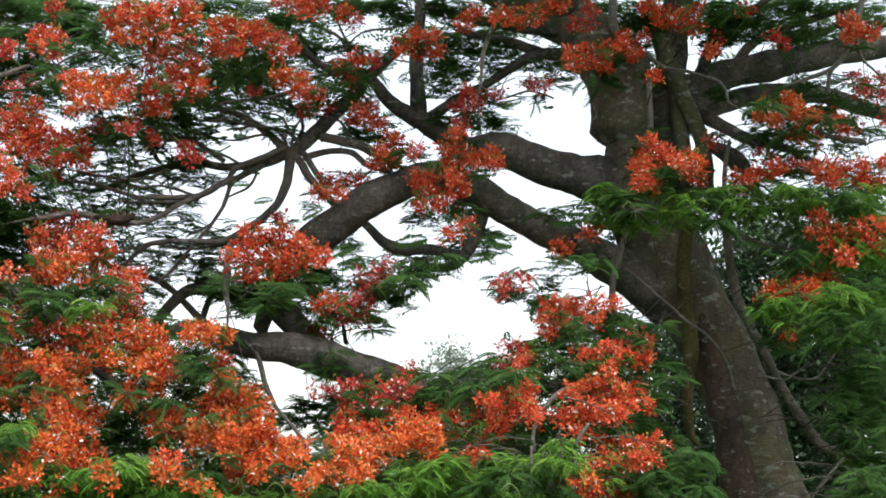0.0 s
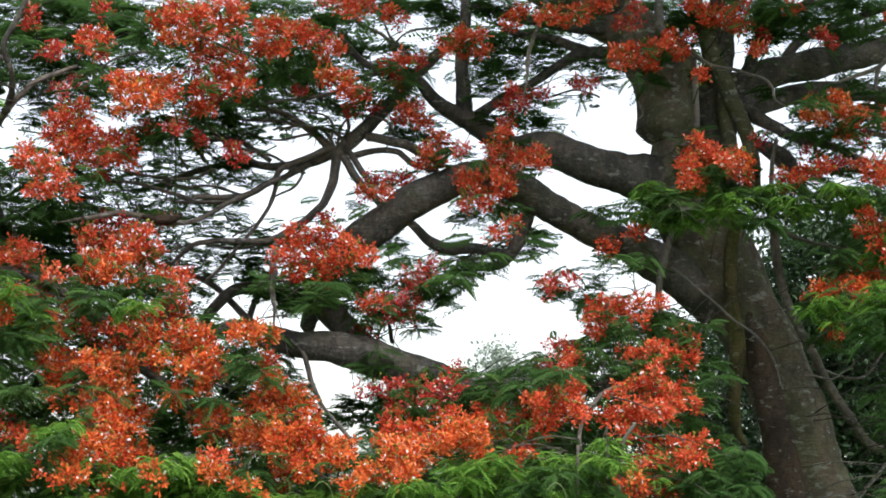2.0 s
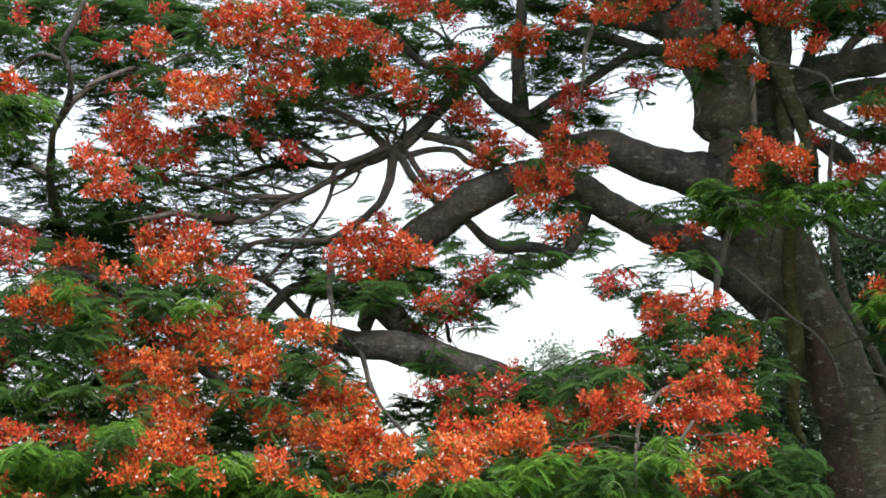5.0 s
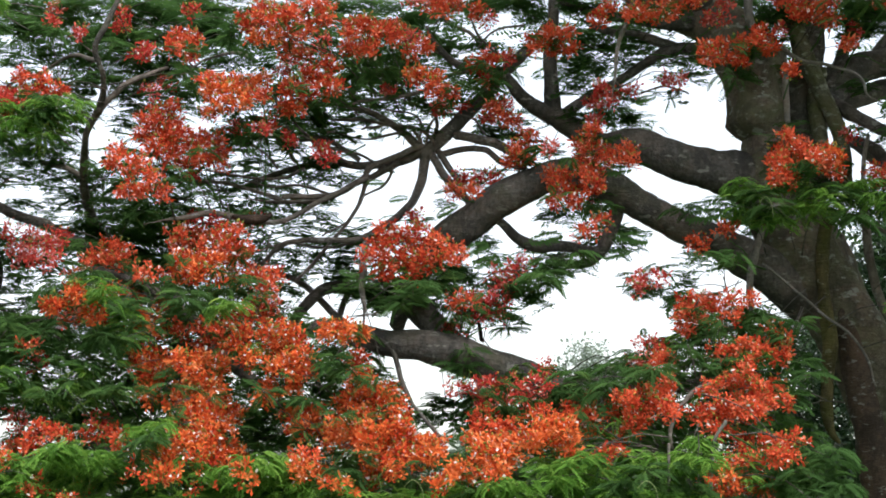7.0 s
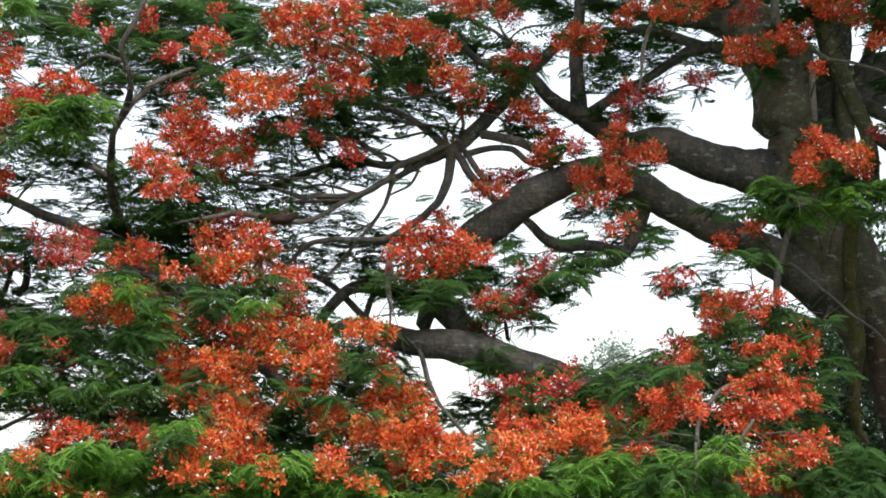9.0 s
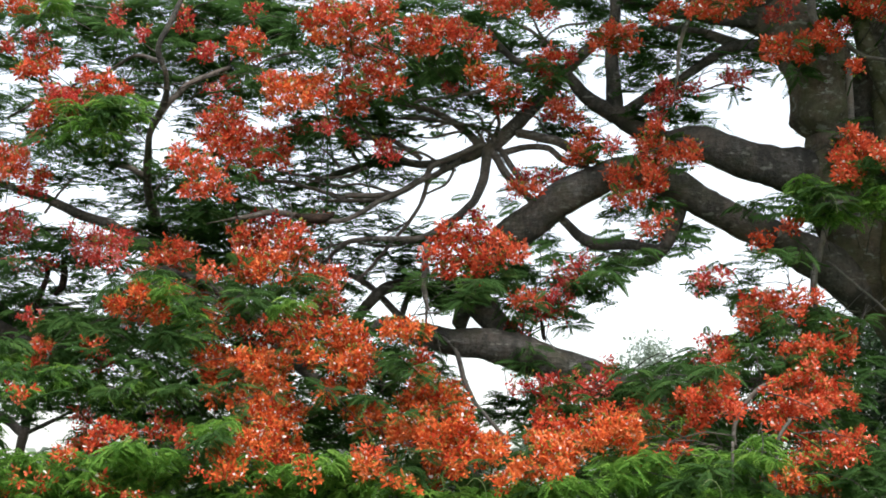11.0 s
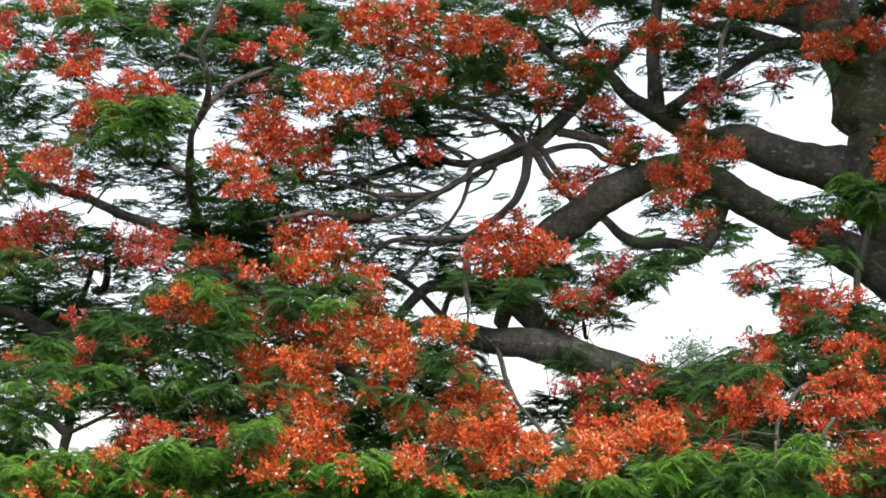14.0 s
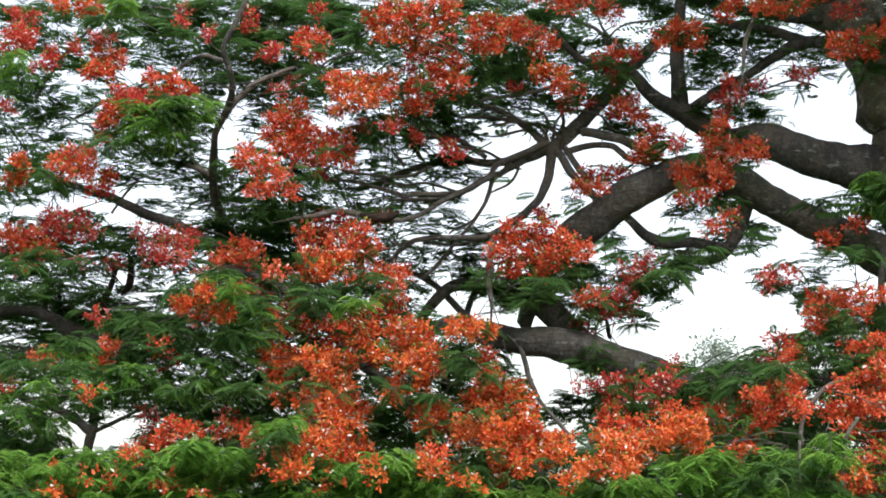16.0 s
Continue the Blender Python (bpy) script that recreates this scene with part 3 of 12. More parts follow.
limb("limb", OLD, [(3.59, 18.20, 5.41, 0.088), (3.78, 18.00, 5.23, 0.072), (3.97, 17.80, 5.06, 0.061), (4.18, 17.60, 4.94, 0.050), (4.37, 17.30, 4.80, 0.035), (4.65, 17.00, 4.59, 0.024)])
limb("limb", OLD, [(3.67, 18.00, 4.96, 0.051), (3.81, 17.90, 4.95, 0.056), (3.93, 17.80, 4.87, 0.061), (4.01, 17.70, 4.75, 0.056), (4.05, 17.50, 4.51, 0.040), (4.12, 17.40, 4.29, 0.030)])
limb("limb", OLD, [(4.26, 17.90, 1.07, 0.184), (2.94, 17.00, 1.05, 0.146), (1.63, 16.00, 1.18, 0.110), (0.48, 15.50, 1.26, 0.089), (-0.60, 15.20, 1.33, 0.074), (-1.84, 15.00, 1.38, 0.056), (-3.06, 14.90, 1.43, 0.043), (-4.00, 14.90, 1.45, 0.034)])
limb("limb", OLD, [(0.48, 15.60, 1.26, 0.080), (-0.09, 15.90, 1.67, 0.073), (-0.64, 16.00, 2.12, 0.069), (-1.15, 16.20, 2.33, 0.065), (-1.73, 16.40, 2.78, 0.056), (-2.12, 16.50, 3.19, 0.047), (-2.56, 16.60, 3.50, 0.038), (-3.04, 16.70, 3.65, 0.029)])
limb("branch", OLD, [(3.69, 17.95, 4.52, 0.082), (3.67, 17.95, 4.96, 0.077), (3.59, 17.95, 5.26, 0.077), (3.46, 17.95, 5.55, 0.082), (3.34, 17.95, 5.82, 0.087), (3.27, 17.95, 6.10, 0.082), (3.19, 17.95, 6.34, 0.067)], MOSSY_LIMB)
limb("branch", OLD, [(3.53, 18.05, 4.50, 0.072), (3.50, 18.05, 5.00, 0.077), (3.48, 18.05, 5.36, 0.077), (3.53, 18.05, 5.64, 0.062)], MOSSY_LIMB)
limb("branch", OLD, [(3.39, 18.25, 4.52, 0.130), (3.35, 18.25, 5.07, 0.115), (3.37, 18.25, 5.56, 0.125), (3.45, 18.25, 5.95, 0.115), (3.54, 18.25, 6.33, 0.089), (3.70, 18.25, 6.72, 0.068)])
limb("branch", OLD, [(2.75, 18.00, 5.96, 0.078), (2.94, 18.00, 6.12, 0.059), (3.17, 18.10, 6.16, 0.054), (3.44, 18.20, 6.26, 0.049)])
limb("branch", OLD, [(3.79, 18.50, 5.78, 0.070), (3.89, 18.60, 6.06, 0.056), (4.06, 18.70, 6.25, 0.051), (4.37, 18.80, 6.48, 0.041), (4.65, 18.90, 6.80, 0.036)])
limb("branch", OLD, [(4.16, 18.70, 5.91, 0.061), (4.36, 18.80, 6.17, 0.046), (4.64, 18.90, 6.31, 0.041), (5.01, 19.00, 6.48, 0.036), (5.50, 19.10, 6.66, 0.031)])
limb("branch", OLD, [(4.58, 18.80, 6.03, 0.051), (4.81, 18.70, 6.20, 0.041), (5.18, 18.60, 6.33, 0.030), (5.63, 18.60, 6.39, 0.025)])
limb("branch", OLD, [(3.75, 17.90, 4.95, 0.049), (3.94, 17.80, 4.77, 0.043), (4.18, 17.60, 4.69, 0.033), (4.50, 17.40, 4.66, 0.024), (4.90, 17.20, 4.52, 0.017)])
limb("branch", OLD, [(4.58, 17.30, 5.00, 0.023), (4.87, 17.60, 5.01, 0.029), (5.16, 17.80, 5.00, 0.029)])
limb("branch", OLD, [(2.42, 18.30, 6.22, 0.109), (2.10, 18.30, 6.16, 0.079), (1.82, 18.20, 6.18, 0.059), (1.49, 18.10, 6.21, 0.044), (1.11, 18.00, 6.29, 0.034)])
limb("branch", OLD, [(-0.15, 17.70, 4.80, 0.024), (-0.07, 17.80, 5.06, 0.017), (-0.15, 17.90, 5.29, 0.017), (-0.36, 18.00, 5.41, 0.013)])
limb("branch", OLD, [(-0.07, 17.60, 4.86, 0.017), (-0.22, 17.70, 5.01, 0.017), (-0.46, 17.80, 5.08, 0.017), (-0.77, 17.90, 5.15, 0.017), (-1.03, 18.00, 5.17, 0.013)])
limb("branch", OLD, [(0.37, 17.80, 5.80, 0.024), (0.26, 17.90, 5.98, 0.017), (0.05, 18.00, 6.11, 0.017), (-0.16, 18.10, 6.30, 0.018)])
limb("branch", OLD, [(0.57, 17.70, 5.52, 0.017), (0.16, 17.50, 5.52, 0.017), (-0.15, 17.30, 5.32, 0.017), (-0.44, 17.20, 5.22, 0.017), (-0.79, 17.10, 5.14, 0.012)])
limb("branch", OLD, [(-0.76, 17.80, 4.76, 0.024), (-1.08, 17.90, 4.96, 0.024), (-1.34, 18.00, 4.98, 0.017), (-1.51, 18.10, 5.26, 0.018), (-1.57, 18.20, 5.55, 0.013)])
limb("branch", OLD, [(-1.34, 18.00, 4.77, 0.017), (-1.44, 18.00, 4.92, 0.017), (-1.61, 18.10, 5.07, 0.013), (-1.88, 18.20, 5.20, 0.013)])
limb("branch", OLD, [(-1.45, 17.60, 4.36, 0.024), (-1.87, 17.70, 4.50, 0.017), (-2.24, 17.80, 4.57, 0.017), (-2.61, 17.90, 4.69, 0.013), (-3.03, 18.00, 4.75, 0.013)])
limb("branch", OLD, [(-1.72, 18.00, 5.72, 0.017), (-1.94, 18.10, 5.84, 0.018), (-2.21, 18.20, 5.81, 0.013), (-2.46, 18.20, 5.65, 0.013)])
limb("branch", OLD, [(1.02, 18.00, 5.19, 0.088), (1.00, 18.00, 5.54, 0.068), (1.00, 18.10, 5.88, 0.064), (1.04, 18.20, 6.23, 0.054), (1.08, 18.30, 6.65, 0.040)])
limb("branch", OLD, [(1.02, 18.00, 5.19, 0.088), (0.80, 17.90, 5.31, 0.068), (0.63, 17.80, 5.46, 0.058), (0.48, 17.70, 5.57, 0.048), (0.19, 17.50, 5.58, 0.038), (-0.01, 17.40, 5.70, 0.028), (-0.14, 17.30, 5.88, 0.017)])
limb("branch", OLD, [(1.09, 18.00, 5.19, 0.064), (1.28, 18.10, 5.35, 0.049), (1.61, 18.20, 5.58, 0.044), (1.92, 18.30, 5.79, 0.045), (2.23, 18.40, 5.94, 0.060), (2.65, 18.30, 5.93, 0.079)])
limb("branch", OLD, [(2.23, 18.40, 5.94, 0.055), (1.92, 18.60, 6.10, 0.045), (1.56, 18.80, 6.23, 0.036), (1.29, 19.00, 6.38, 0.026)])
limb("branch", OLD, [(0.97, 18.20, 6.12, 0.044), (0.75, 18.10, 5.83, 0.054), (0.54, 18.00, 5.58, 0.059), (0.28, 17.90, 5.27, 0.063), (0.07, 17.80, 5.02, 0.068), (-0.16, 17.70, 4.80, 0.067)])
limb("branch", OLD, [(0.78, 17.40, 4.68, 0.038), (0.53, 17.50, 4.84, 0.043), (0.33, 17.60, 4.92, 0.043), (0.12, 17.70, 4.97, 0.043)])
limb("branch", OLD, [(0.73, 17.40, 4.63, 0.028), (0.55, 17.50, 4.70, 0.028), (0.38, 17.60, 4.83, 0.029), (0.18, 17.70, 4.84, 0.029), (-0.03, 17.70, 4.78, 0.034)])
limb("branch", OLD, [(-0.11, 17.70, 4.80, 0.038), (0.02, 17.60, 4.58, 0.038), (0.18, 17.50, 4.39, 0.033), (0.33, 17.40, 4.19, 0.033)])
limb("branch", OLD, [(-0.05, 17.70, 4.83, 0.029), (0.10, 17.60, 4.61, 0.029), (0.28, 17.50, 4.41, 0.024)])
limb("branch", OLD, [(-0.16, 17.70, 4.80, 0.053), (-0.19, 17.60, 4.53, 0.043), (-0.28, 17.50, 4.32, 0.038), (-0.45, 17.40, 4.14, 0.038), (-0.64, 17.20, 3.96, 0.033), (-0.67, 16.50, 3.65, 0.031), (-0.64, 16.10, 3.32, 0.031), (-0.65, 16.00, 3.01, 0.026)])
limb("branch", OLD, [(-0.16, 17.70, 4.82, 0.048), (-0.39, 17.80, 4.74, 0.043), (-0.70, 17.90, 4.71, 0.039), (-1.06, 18.00, 4.77, 0.034), (-1.43, 18.10, 4.73, 0.029), (-1.86, 18.30, 4.60, 0.025), (-2.40, 18.50, 4.58, 0.018)])
limb("branch", OLD, [(-0.39, 17.80, 4.74, 0.029), (-0.59, 17.70, 4.62, 0.029), (-0.81, 17.60, 4.50, 0.029), (-1.08, 17.60, 4.38, 0.024), (-1.49, 17.60, 4.34, 0.017), (-1.85, 17.70, 4.40, 0.013)])
limb("branch", OLD, [(-0.21, 17.70, 4.84, 0.043), (-0.36, 17.80, 5.00, 0.034), (-0.60, 17.90, 5.20, 0.029), (-0.92, 18.00, 5.30, 0.024), (-1.34, 18.20, 5.39, 0.018), (-1.82, 18.30, 5.35, 0.013)])
limb("branch", OLD, [(-0.18, 17.70, 4.87, 0.029), (-0.38, 17.60, 4.78, 0.029), (-0.63, 17.50, 4.66, 0.028), (-0.73, 17.50, 4.53, 0.024), (-0.97, 17.40, 4.38, 0.024), (-1.41, 17.30, 4.34, 0.023)])
limb("branch", OLD, [(-0.67, 17.50, 4.56, 0.028), (-0.94, 17.30, 4.37, 0.023), (-1.17, 17.20, 4.23, 0.023), (-1.40, 17.00, 4.08, 0.023), (-1.68, 16.90, 4.09, 0.028), (-2.01, 16.80, 4.12, 0.027), (-2.28, 16.70, 4.06, 0.023), (-2.56, 16.70, 4.01, 0.012)])
limb("branch", OLD, [(-0.52, 17.30, 4.07, 0.033), (-0.81, 17.30, 3.95, 0.028), (-1.22, 17.40, 3.98, 0.024), (-1.45, 17.50, 3.94, 0.024), (-1.65, 17.60, 3.78, 0.017)])
limb("branch", OLD, [(-0.54, 17.70, 4.69, 0.024), (-0.68, 17.60, 4.52, 0.017), (-0.80, 17.50, 4.22, 0.017), (-1.03, 17.60, 3.93, 0.017), (-1.33, 17.70, 3.64, 0.017)])
limb("branch", OLD, [(-0.48, 17.90, 3.43, 0.078), (-0.74, 18.00, 3.60, 0.064), (-1.05, 18.00, 3.60, 0.059), (-1.25, 18.00, 3.47, 0.054), (-1.40, 18.00, 3.26, 0.044)])
limb("branch", OLD, [(-0.79, 18.10, 3.22, 0.034), (-1.00, 18.10, 3.37, 0.034), (-1.21, 18.20, 3.59, 0.030), (-1.48, 18.30, 3.76, 0.025), (-1.80, 18.40, 3.87, 0.018)])
limb("branch", OLD, [(-1.03, 18.20, 3.23, 0.030), (-0.94, 18.20, 3.46, 0.030), (-0.88, 18.20, 3.65, 0.025)])
limb("branch", OLD, [(1.58, 17.40, 4.49, 0.076), (1.56, 17.40, 4.26, 0.066), (1.46, 17.40, 3.97, 0.061), (1.28, 17.40, 3.78, 0.047), (0.97, 17.30, 3.76, 0.023)])
limb("branch", OLD, [(1.38, 17.40, 3.86, 0.052), (1.14, 17.50, 3.92, 0.052), (0.88, 17.50, 3.93, 0.052), (0.68, 17.40, 3.99, 0.047), (0.47, 17.30, 4.15, 0.038)])
limb("branch", OLD, [(-2.77, 18.60, 3.18, 0.071), (-3.12, 18.50, 3.87, 0.070), (-3.25, 18.20, 4.21, 0.054), (-3.28, 17.90, 4.46, 0.044), (-3.26, 17.60, 4.69, 0.038), (-3.17, 17.30, 4.90, 0.033), (-3.02, 17.10, 5.12, 0.033), (-2.96, 16.90, 5.35, 0.023), (-3.02, 16.80, 5.60, 0.027), (-2.85, 16.80, 5.93, 0.023), (-2.75, 16.80, 6.16, 0.017)])
limb("branch", OLD, [(-3.03, 17.10, 5.07, 0.033), (-2.92, 17.20, 5.23, 0.028), (-2.78, 17.40, 5.41, 0.028), (-2.52, 17.70, 5.60, 0.018)])
limb("branch", OLD, [(-3.27, 17.70, 4.60, 0.029), (-3.48, 17.90, 4.72, 0.024), (-3.76, 18.20, 4.81, 0.017)])
limb("branch", OLD, [(-2.65, 17.40, 3.48, 0.057), (-2.99, 17.60, 3.81, 0.057), (-3.40, 17.80, 4.06, 0.048), (-3.81, 18.00, 4.25, 0.049), (-4.23, 18.20, 4.44, 0.044), (-4.59, 18.30, 4.58, 0.040), (-5.08, 18.50, 4.76, 0.030), (-5.76, 18.70, 5.02, 0.018)])
limb("branch", OLD, [(-4.31, 18.20, 4.33, 0.013), (-4.23, 18.30, 4.49, 0.013), (-4.12, 18.40, 4.68, 0.009), (-4.03, 18.50, 4.80, 0.004)])
limb("branch", OLD, [(-3.00, 16.90, 5.48, 0.023), (-3.31, 17.20, 5.60, 0.016), (-3.65, 17.60, 5.53, 0.018), (-4.10, 18.00, 5.47, 0.013), (-4.76, 18.50, 5.31, 0.013)])
limb("branch", OLD, [(-5.38, 19.30, 5.64, 0.019), (-5.22, 19.30, 5.93, 0.019), (-4.94, 19.30, 6.28, 0.019), (-4.57, 19.20, 6.54, 0.019), (-4.41, 19.20, 6.83, 0.019)])
limb("branch", OLD, [(3.69, 17.20, 4.27, 0.042), (3.76, 17.30, 3.93, 0.042), (3.85, 17.40, 3.53, 0.043), (4.01, 17.50, 3.19, 0.043), (4.23, 17.70, 2.85, 0.043), (4.48, 17.90, 2.52, 0.044), (4.79, 18.20, 2.22, 0.044), (5.27, 18.50, 2.07, 0.035)])
limb("branch", OLD, [(1.68, 16.80, 6.10, 0.022), (1.58, 16.80, 5.79, 0.020), (1.50, 16.80, 5.49, 0.017), (1.47, 16.80, 5.08, 0.010)], PALE_TWIG)
limb("branch", OLD, [(3.07, 17.45, 5.68, 0.027), (3.08, 17.45, 5.29, 0.030), (3.09, 17.45, 4.88, 0.025)], PALE_TWIG)
limb("branch", OLD, [(2.68, 17.20, 3.29, 0.029), (2.70, 17.20, 3.63, 0.032), (2.76, 17.20, 3.88, 0.032), (2.84, 17.20, 4.15, 0.027), (2.88, 17.20, 4.41, 0.022)], PALE_TWIG)
limb("branch", OLD, [(2.76, 17.00, 3.71, 0.012), (3.13, 17.00, 3.41, 0.012), (3.47, 17.00, 3.11, 0.012), (3.64, 17.00, 2.89, 0.010), (3.72, 17.00, 2.65, 0.008)], PALE_TWIG)
limb("branch", OLD, [(5.02, 17.20, 6.26, 0.034), (4.93, 17.20, 5.94, 0.032), (4.82, 17.20, 5.68, 0.025), (4.67, 17.20, 5.54, 0.020), (4.36, 17.20, 5.43, 0.015), (4.07, 17.20, 5.34, 0.007)], PALE_TWIG)
limb("branch", OLD, [(4.80, 17.20, 5.66, 0.020), (4.71, 17.20, 5.54, 0.020), (4.69, 17.20, 5.39, 0.018), (4.68, 17.20, 5.19, 0.012)], PALE_TWIG)
limb("branch", OLD, [(4.94, 17.20, 5.96, 0.015), (4.97, 17.20, 5.70, 0.015), (5.09, 17.20, 5.57, 0.012), (5.26, 17.20, 5.43, 0.010)], PALE_TWIG)
limb("branch", OLD, [(2.75, 17.40, 6.30, 0.040), (2.75, 17.40, 6.03, 0.040), (2.84, 17.40, 5.86, 0.035), (3.04, 17.40, 5.72, 0.027), (3.19, 17.40, 5.60, 0.020), (3.45, 17.40, 5.55, 0.016), (3.70, 17.40, 5.48, 0.015), (3.78, 17.40, 5.39, 0.014), (3.80, 17.40, 5.27, 0.012), (3.95, 17.40, 5.20, 0.010), (4.05, 17.40, 5.15, 0.006)], PALE_TWIG)
limb("branch", OLD, [(1.77, 15.35, 2.06, 0.015), (1.77, 15.35, 2.20, 0.018), (1.83, 15.35, 2.37, 0.019), (1.95, 15.35, 2.52, 0.019), (2.08, 15.35, 2.57, 0.018)], PALE_TWIG)
limb("branch", OLD, [(-0.60, 16.50, 3.03, 0.022), (-0.44, 16.50, 2.94, 0.022), (-0.35, 16.50, 2.70, 0.022), (-0.24, 16.40, 2.44, 0.016), (-0.01, 16.30, 2.18, 0.016)], PALE_TWIG)
limb("branch", OLD, [(3.64, 17.00, 4.09, 0.017), (3.94, 17.00, 3.96, 0.017), (4.34, 17.00, 3.87, 0.012), (4.64, 17.00, 3.74, 0.012)], PALE_TWIG)
limb("branch", OLD, [(1.66, 14.60, 2.08, 0.011), (1.65, 14.60, 1.87, 0.011), (1.63, 14.60, 1.64, 0.011)], PALE_TWIG)
limb("branch", OLD, [(2.08, 14.60, 2.25, 0.014), (1.99, 14.60, 2.08, 0.014), (1.97, 14.60, 1.66, 0.014)], PALE_TWIG)
limb("branch", OLD, [(5.03, 18.20, 2.15, 0.018), (4.78, 18.10, 1.88, 0.018), (4.54, 18.00, 1.62, 0.017)], PALE_TWIG)
limb("branch", OLD, [(4.00, 17.00, 3.74, 0.008), (4.10, 17.00, 3.66, 0.007), (4.23, 17.00, 3.58, 0.005)], PALE_TWIG)
limb("branch", OLD, [(3.70, 17.30, 4.16, 0.025), (3.73, 17.30, 4.64, 0.022), (3.78, 17.30, 4.90, 0.020)])
limb("branch", OLD, [(4.30, 17.00, 3.92, 0.010), (4.40, 17.00, 3.82, 0.008), (4.49, 17.00, 3.72, 0.005)], PALE_TWIG)
limb("branch", OLD, [(4.05, 17.60, 2.80, 0.012), (4.31, 17.60, 2.78, 0.010), (4.52, 17.60, 2.94, 0.007)], PALE_TWIG)
limb("branch", OLD, [(-0.18, 17.70, 4.86, 0.017), (-0.29, 17.70, 5.01, 0.013), (-0.46, 17.70, 5.06, 0.013), (-0.74, 17.70, 5.03, 0.009)])
limb("branch", OLD, [(-0.23, 17.70, 4.87, 0.013), (-0.21, 17.70, 5.06, 0.013), (-0.29, 17.70, 5.17, 0.009), (-0.54, 17.70, 5.22, 0.009)])
limb("branch", OLD, [(-0.16, 17.70, 4.87, 0.013), (-0.13, 17.70, 5.06, 0.013), (-0.03, 17.70, 5.20, 0.009), (-0.01, 17.70, 5.30, 0.009)])
limb("branch", OLD, [(-0.39, 17.70, 4.98, 0.013), (-0.54, 17.70, 4.96, 0.013), (-0.74, 17.70, 4.93, 0.009), (-1.05, 17.70, 5.00, 0.009)])
limb("branch", OLD, [(-0.59, 17.70, 4.71, 0.013), (-0.77, 17.70, 4.80, 0.013), (-1.10, 17.70, 4.86, 0.013), (-1.30, 17.70, 4.97, 0.009)])
limb("branch", OLD, [(-0.82, 17.70, 4.71, 0.013), (-1.05, 17.70, 4.82, 0.013), (-1.33, 17.70, 5.05, 0.013), (-1.38, 17.70, 5.23, 0.009)])
limb("branch", OLD, [(-1.25, 17.70, 4.66, 0.017), (-1.50, 17.70, 4.56, 0.013), (-1.85, 17.70, 4.58, 0.013), (-2.15, 17.70, 4.65, 0.009)])
limb("branch", OLD, [(-1.50, 17.70, 4.66, 0.013), (-1.63, 17.70, 4.81, 0.009), (-1.81, 17.70, 4.91, 0.009)])
limb("branch", OLD, [(-0.98, 17.70, 4.43, 0.013), (-1.29, 17.70, 4.51, 0.013), (-1.55, 17.70, 4.48, 0.009), (-1.80, 17.70, 4.55, 0.009)])
limb("branch", OLD, [(0.38, 17.70, 4.99, 0.013), (0.28, 17.70, 5.12, 0.009), (0.07, 17.70, 5.17, 0.009), (-0.13, 17.70, 5.19, 0.009)])
limb("branch", OLD, [(0.48, 17.70, 5.73, 0.013), (0.35, 17.70, 5.88, 0.013), (0.27, 17.70, 6.04, 0.009), (0.14, 17.70, 6.20, 0.009)])
limb("branch", OLD, [(0.74, 17.70, 6.00, 0.013), (0.48, 17.70, 5.94, 0.009), (0.32, 17.70, 5.78, 0.009)])
limb("branch", OLD, [(-0.73, 17.70, 4.02, 0.013), (-1.08, 17.70, 3.94, 0.013), (-1.44, 17.70, 3.99, 0.009), (-1.69, 17.70, 3.91, 0.009)])
limb("branch", OLD, [(1.57, 17.70, 5.48, 0.013), (1.72, 17.70, 5.35, 0.009), (1.98, 17.70, 5.41, 0.009), (2.24, 17.70, 5.36, 0.009)])
limb("branch", OLD, [(-0.69, 17.70, 4.67, 0.013), (-0.74, 17.70, 4.44, 0.013), (-0.86, 17.70, 4.20, 0.009), (-1.09, 17.70, 4.05, 0.009)])
limb("branch", OLD, [(-0.46, 17.70, 4.67, 0.013), (-0.54, 17.70, 4.51, 0.013), (-0.74, 17.70, 4.41, 0.009)])
limb("branch", OLD, [(2.09, 18.60, 6.58, 0.131), (0.85, 19.00, 7.24, 0.108), (-0.85, 19.50, 7.71, 0.079), (-3.19, 20.00, 8.00, 0.049), (-5.03, 20.50, 8.18, 0.028)])
limb("branch", OLD, [(3.59, 18.60, 6.89, 0.111), (3.93, 18.80, 7.58, 0.092), (4.95, 19.40, 8.33, 0.063), (6.64, 20.00, 8.76, 0.038)])
limb("branch", OLD, [(2.48, 18.40, 6.31, 0.150), (2.07, 17.50, 6.71, 0.114), (1.25, 16.80, 6.95, 0.078), (-0.23, 16.20, 6.93, 0.044), (-1.40, 16.00, 6.89, 0.022)])
limb("branch", OLD, [(3.54, 18.50, 6.63, 0.100), (3.94, 17.60, 6.99, 0.076), (4.79, 16.80, 7.18, 0.050), (5.90, 16.30, 7.14, 0.027)])
limb("branch", OLD, [(4.13, 17.70, 2.90, 0.017), (4.62, 17.80, 2.80, 0.013), (4.87, 17.90, 3.07, 0.013)])
limb("seed_pod", OLD, [(-1.80, 16.70, 4.08, 0.014), (-1.69, 16.70, 4.06, 0.038), (-1.56, 16.70, 4.07, 0.043), (-1.47, 16.70, 4.10, 0.019)])
limb("seed_pod", OLD, [(-4.09, 18.00, 3.91, 0.015), (-4.07, 18.00, 3.81, 0.031), (-4.08, 18.00, 3.65, 0.036), (-4.15, 18.00, 3.54, 0.015)])
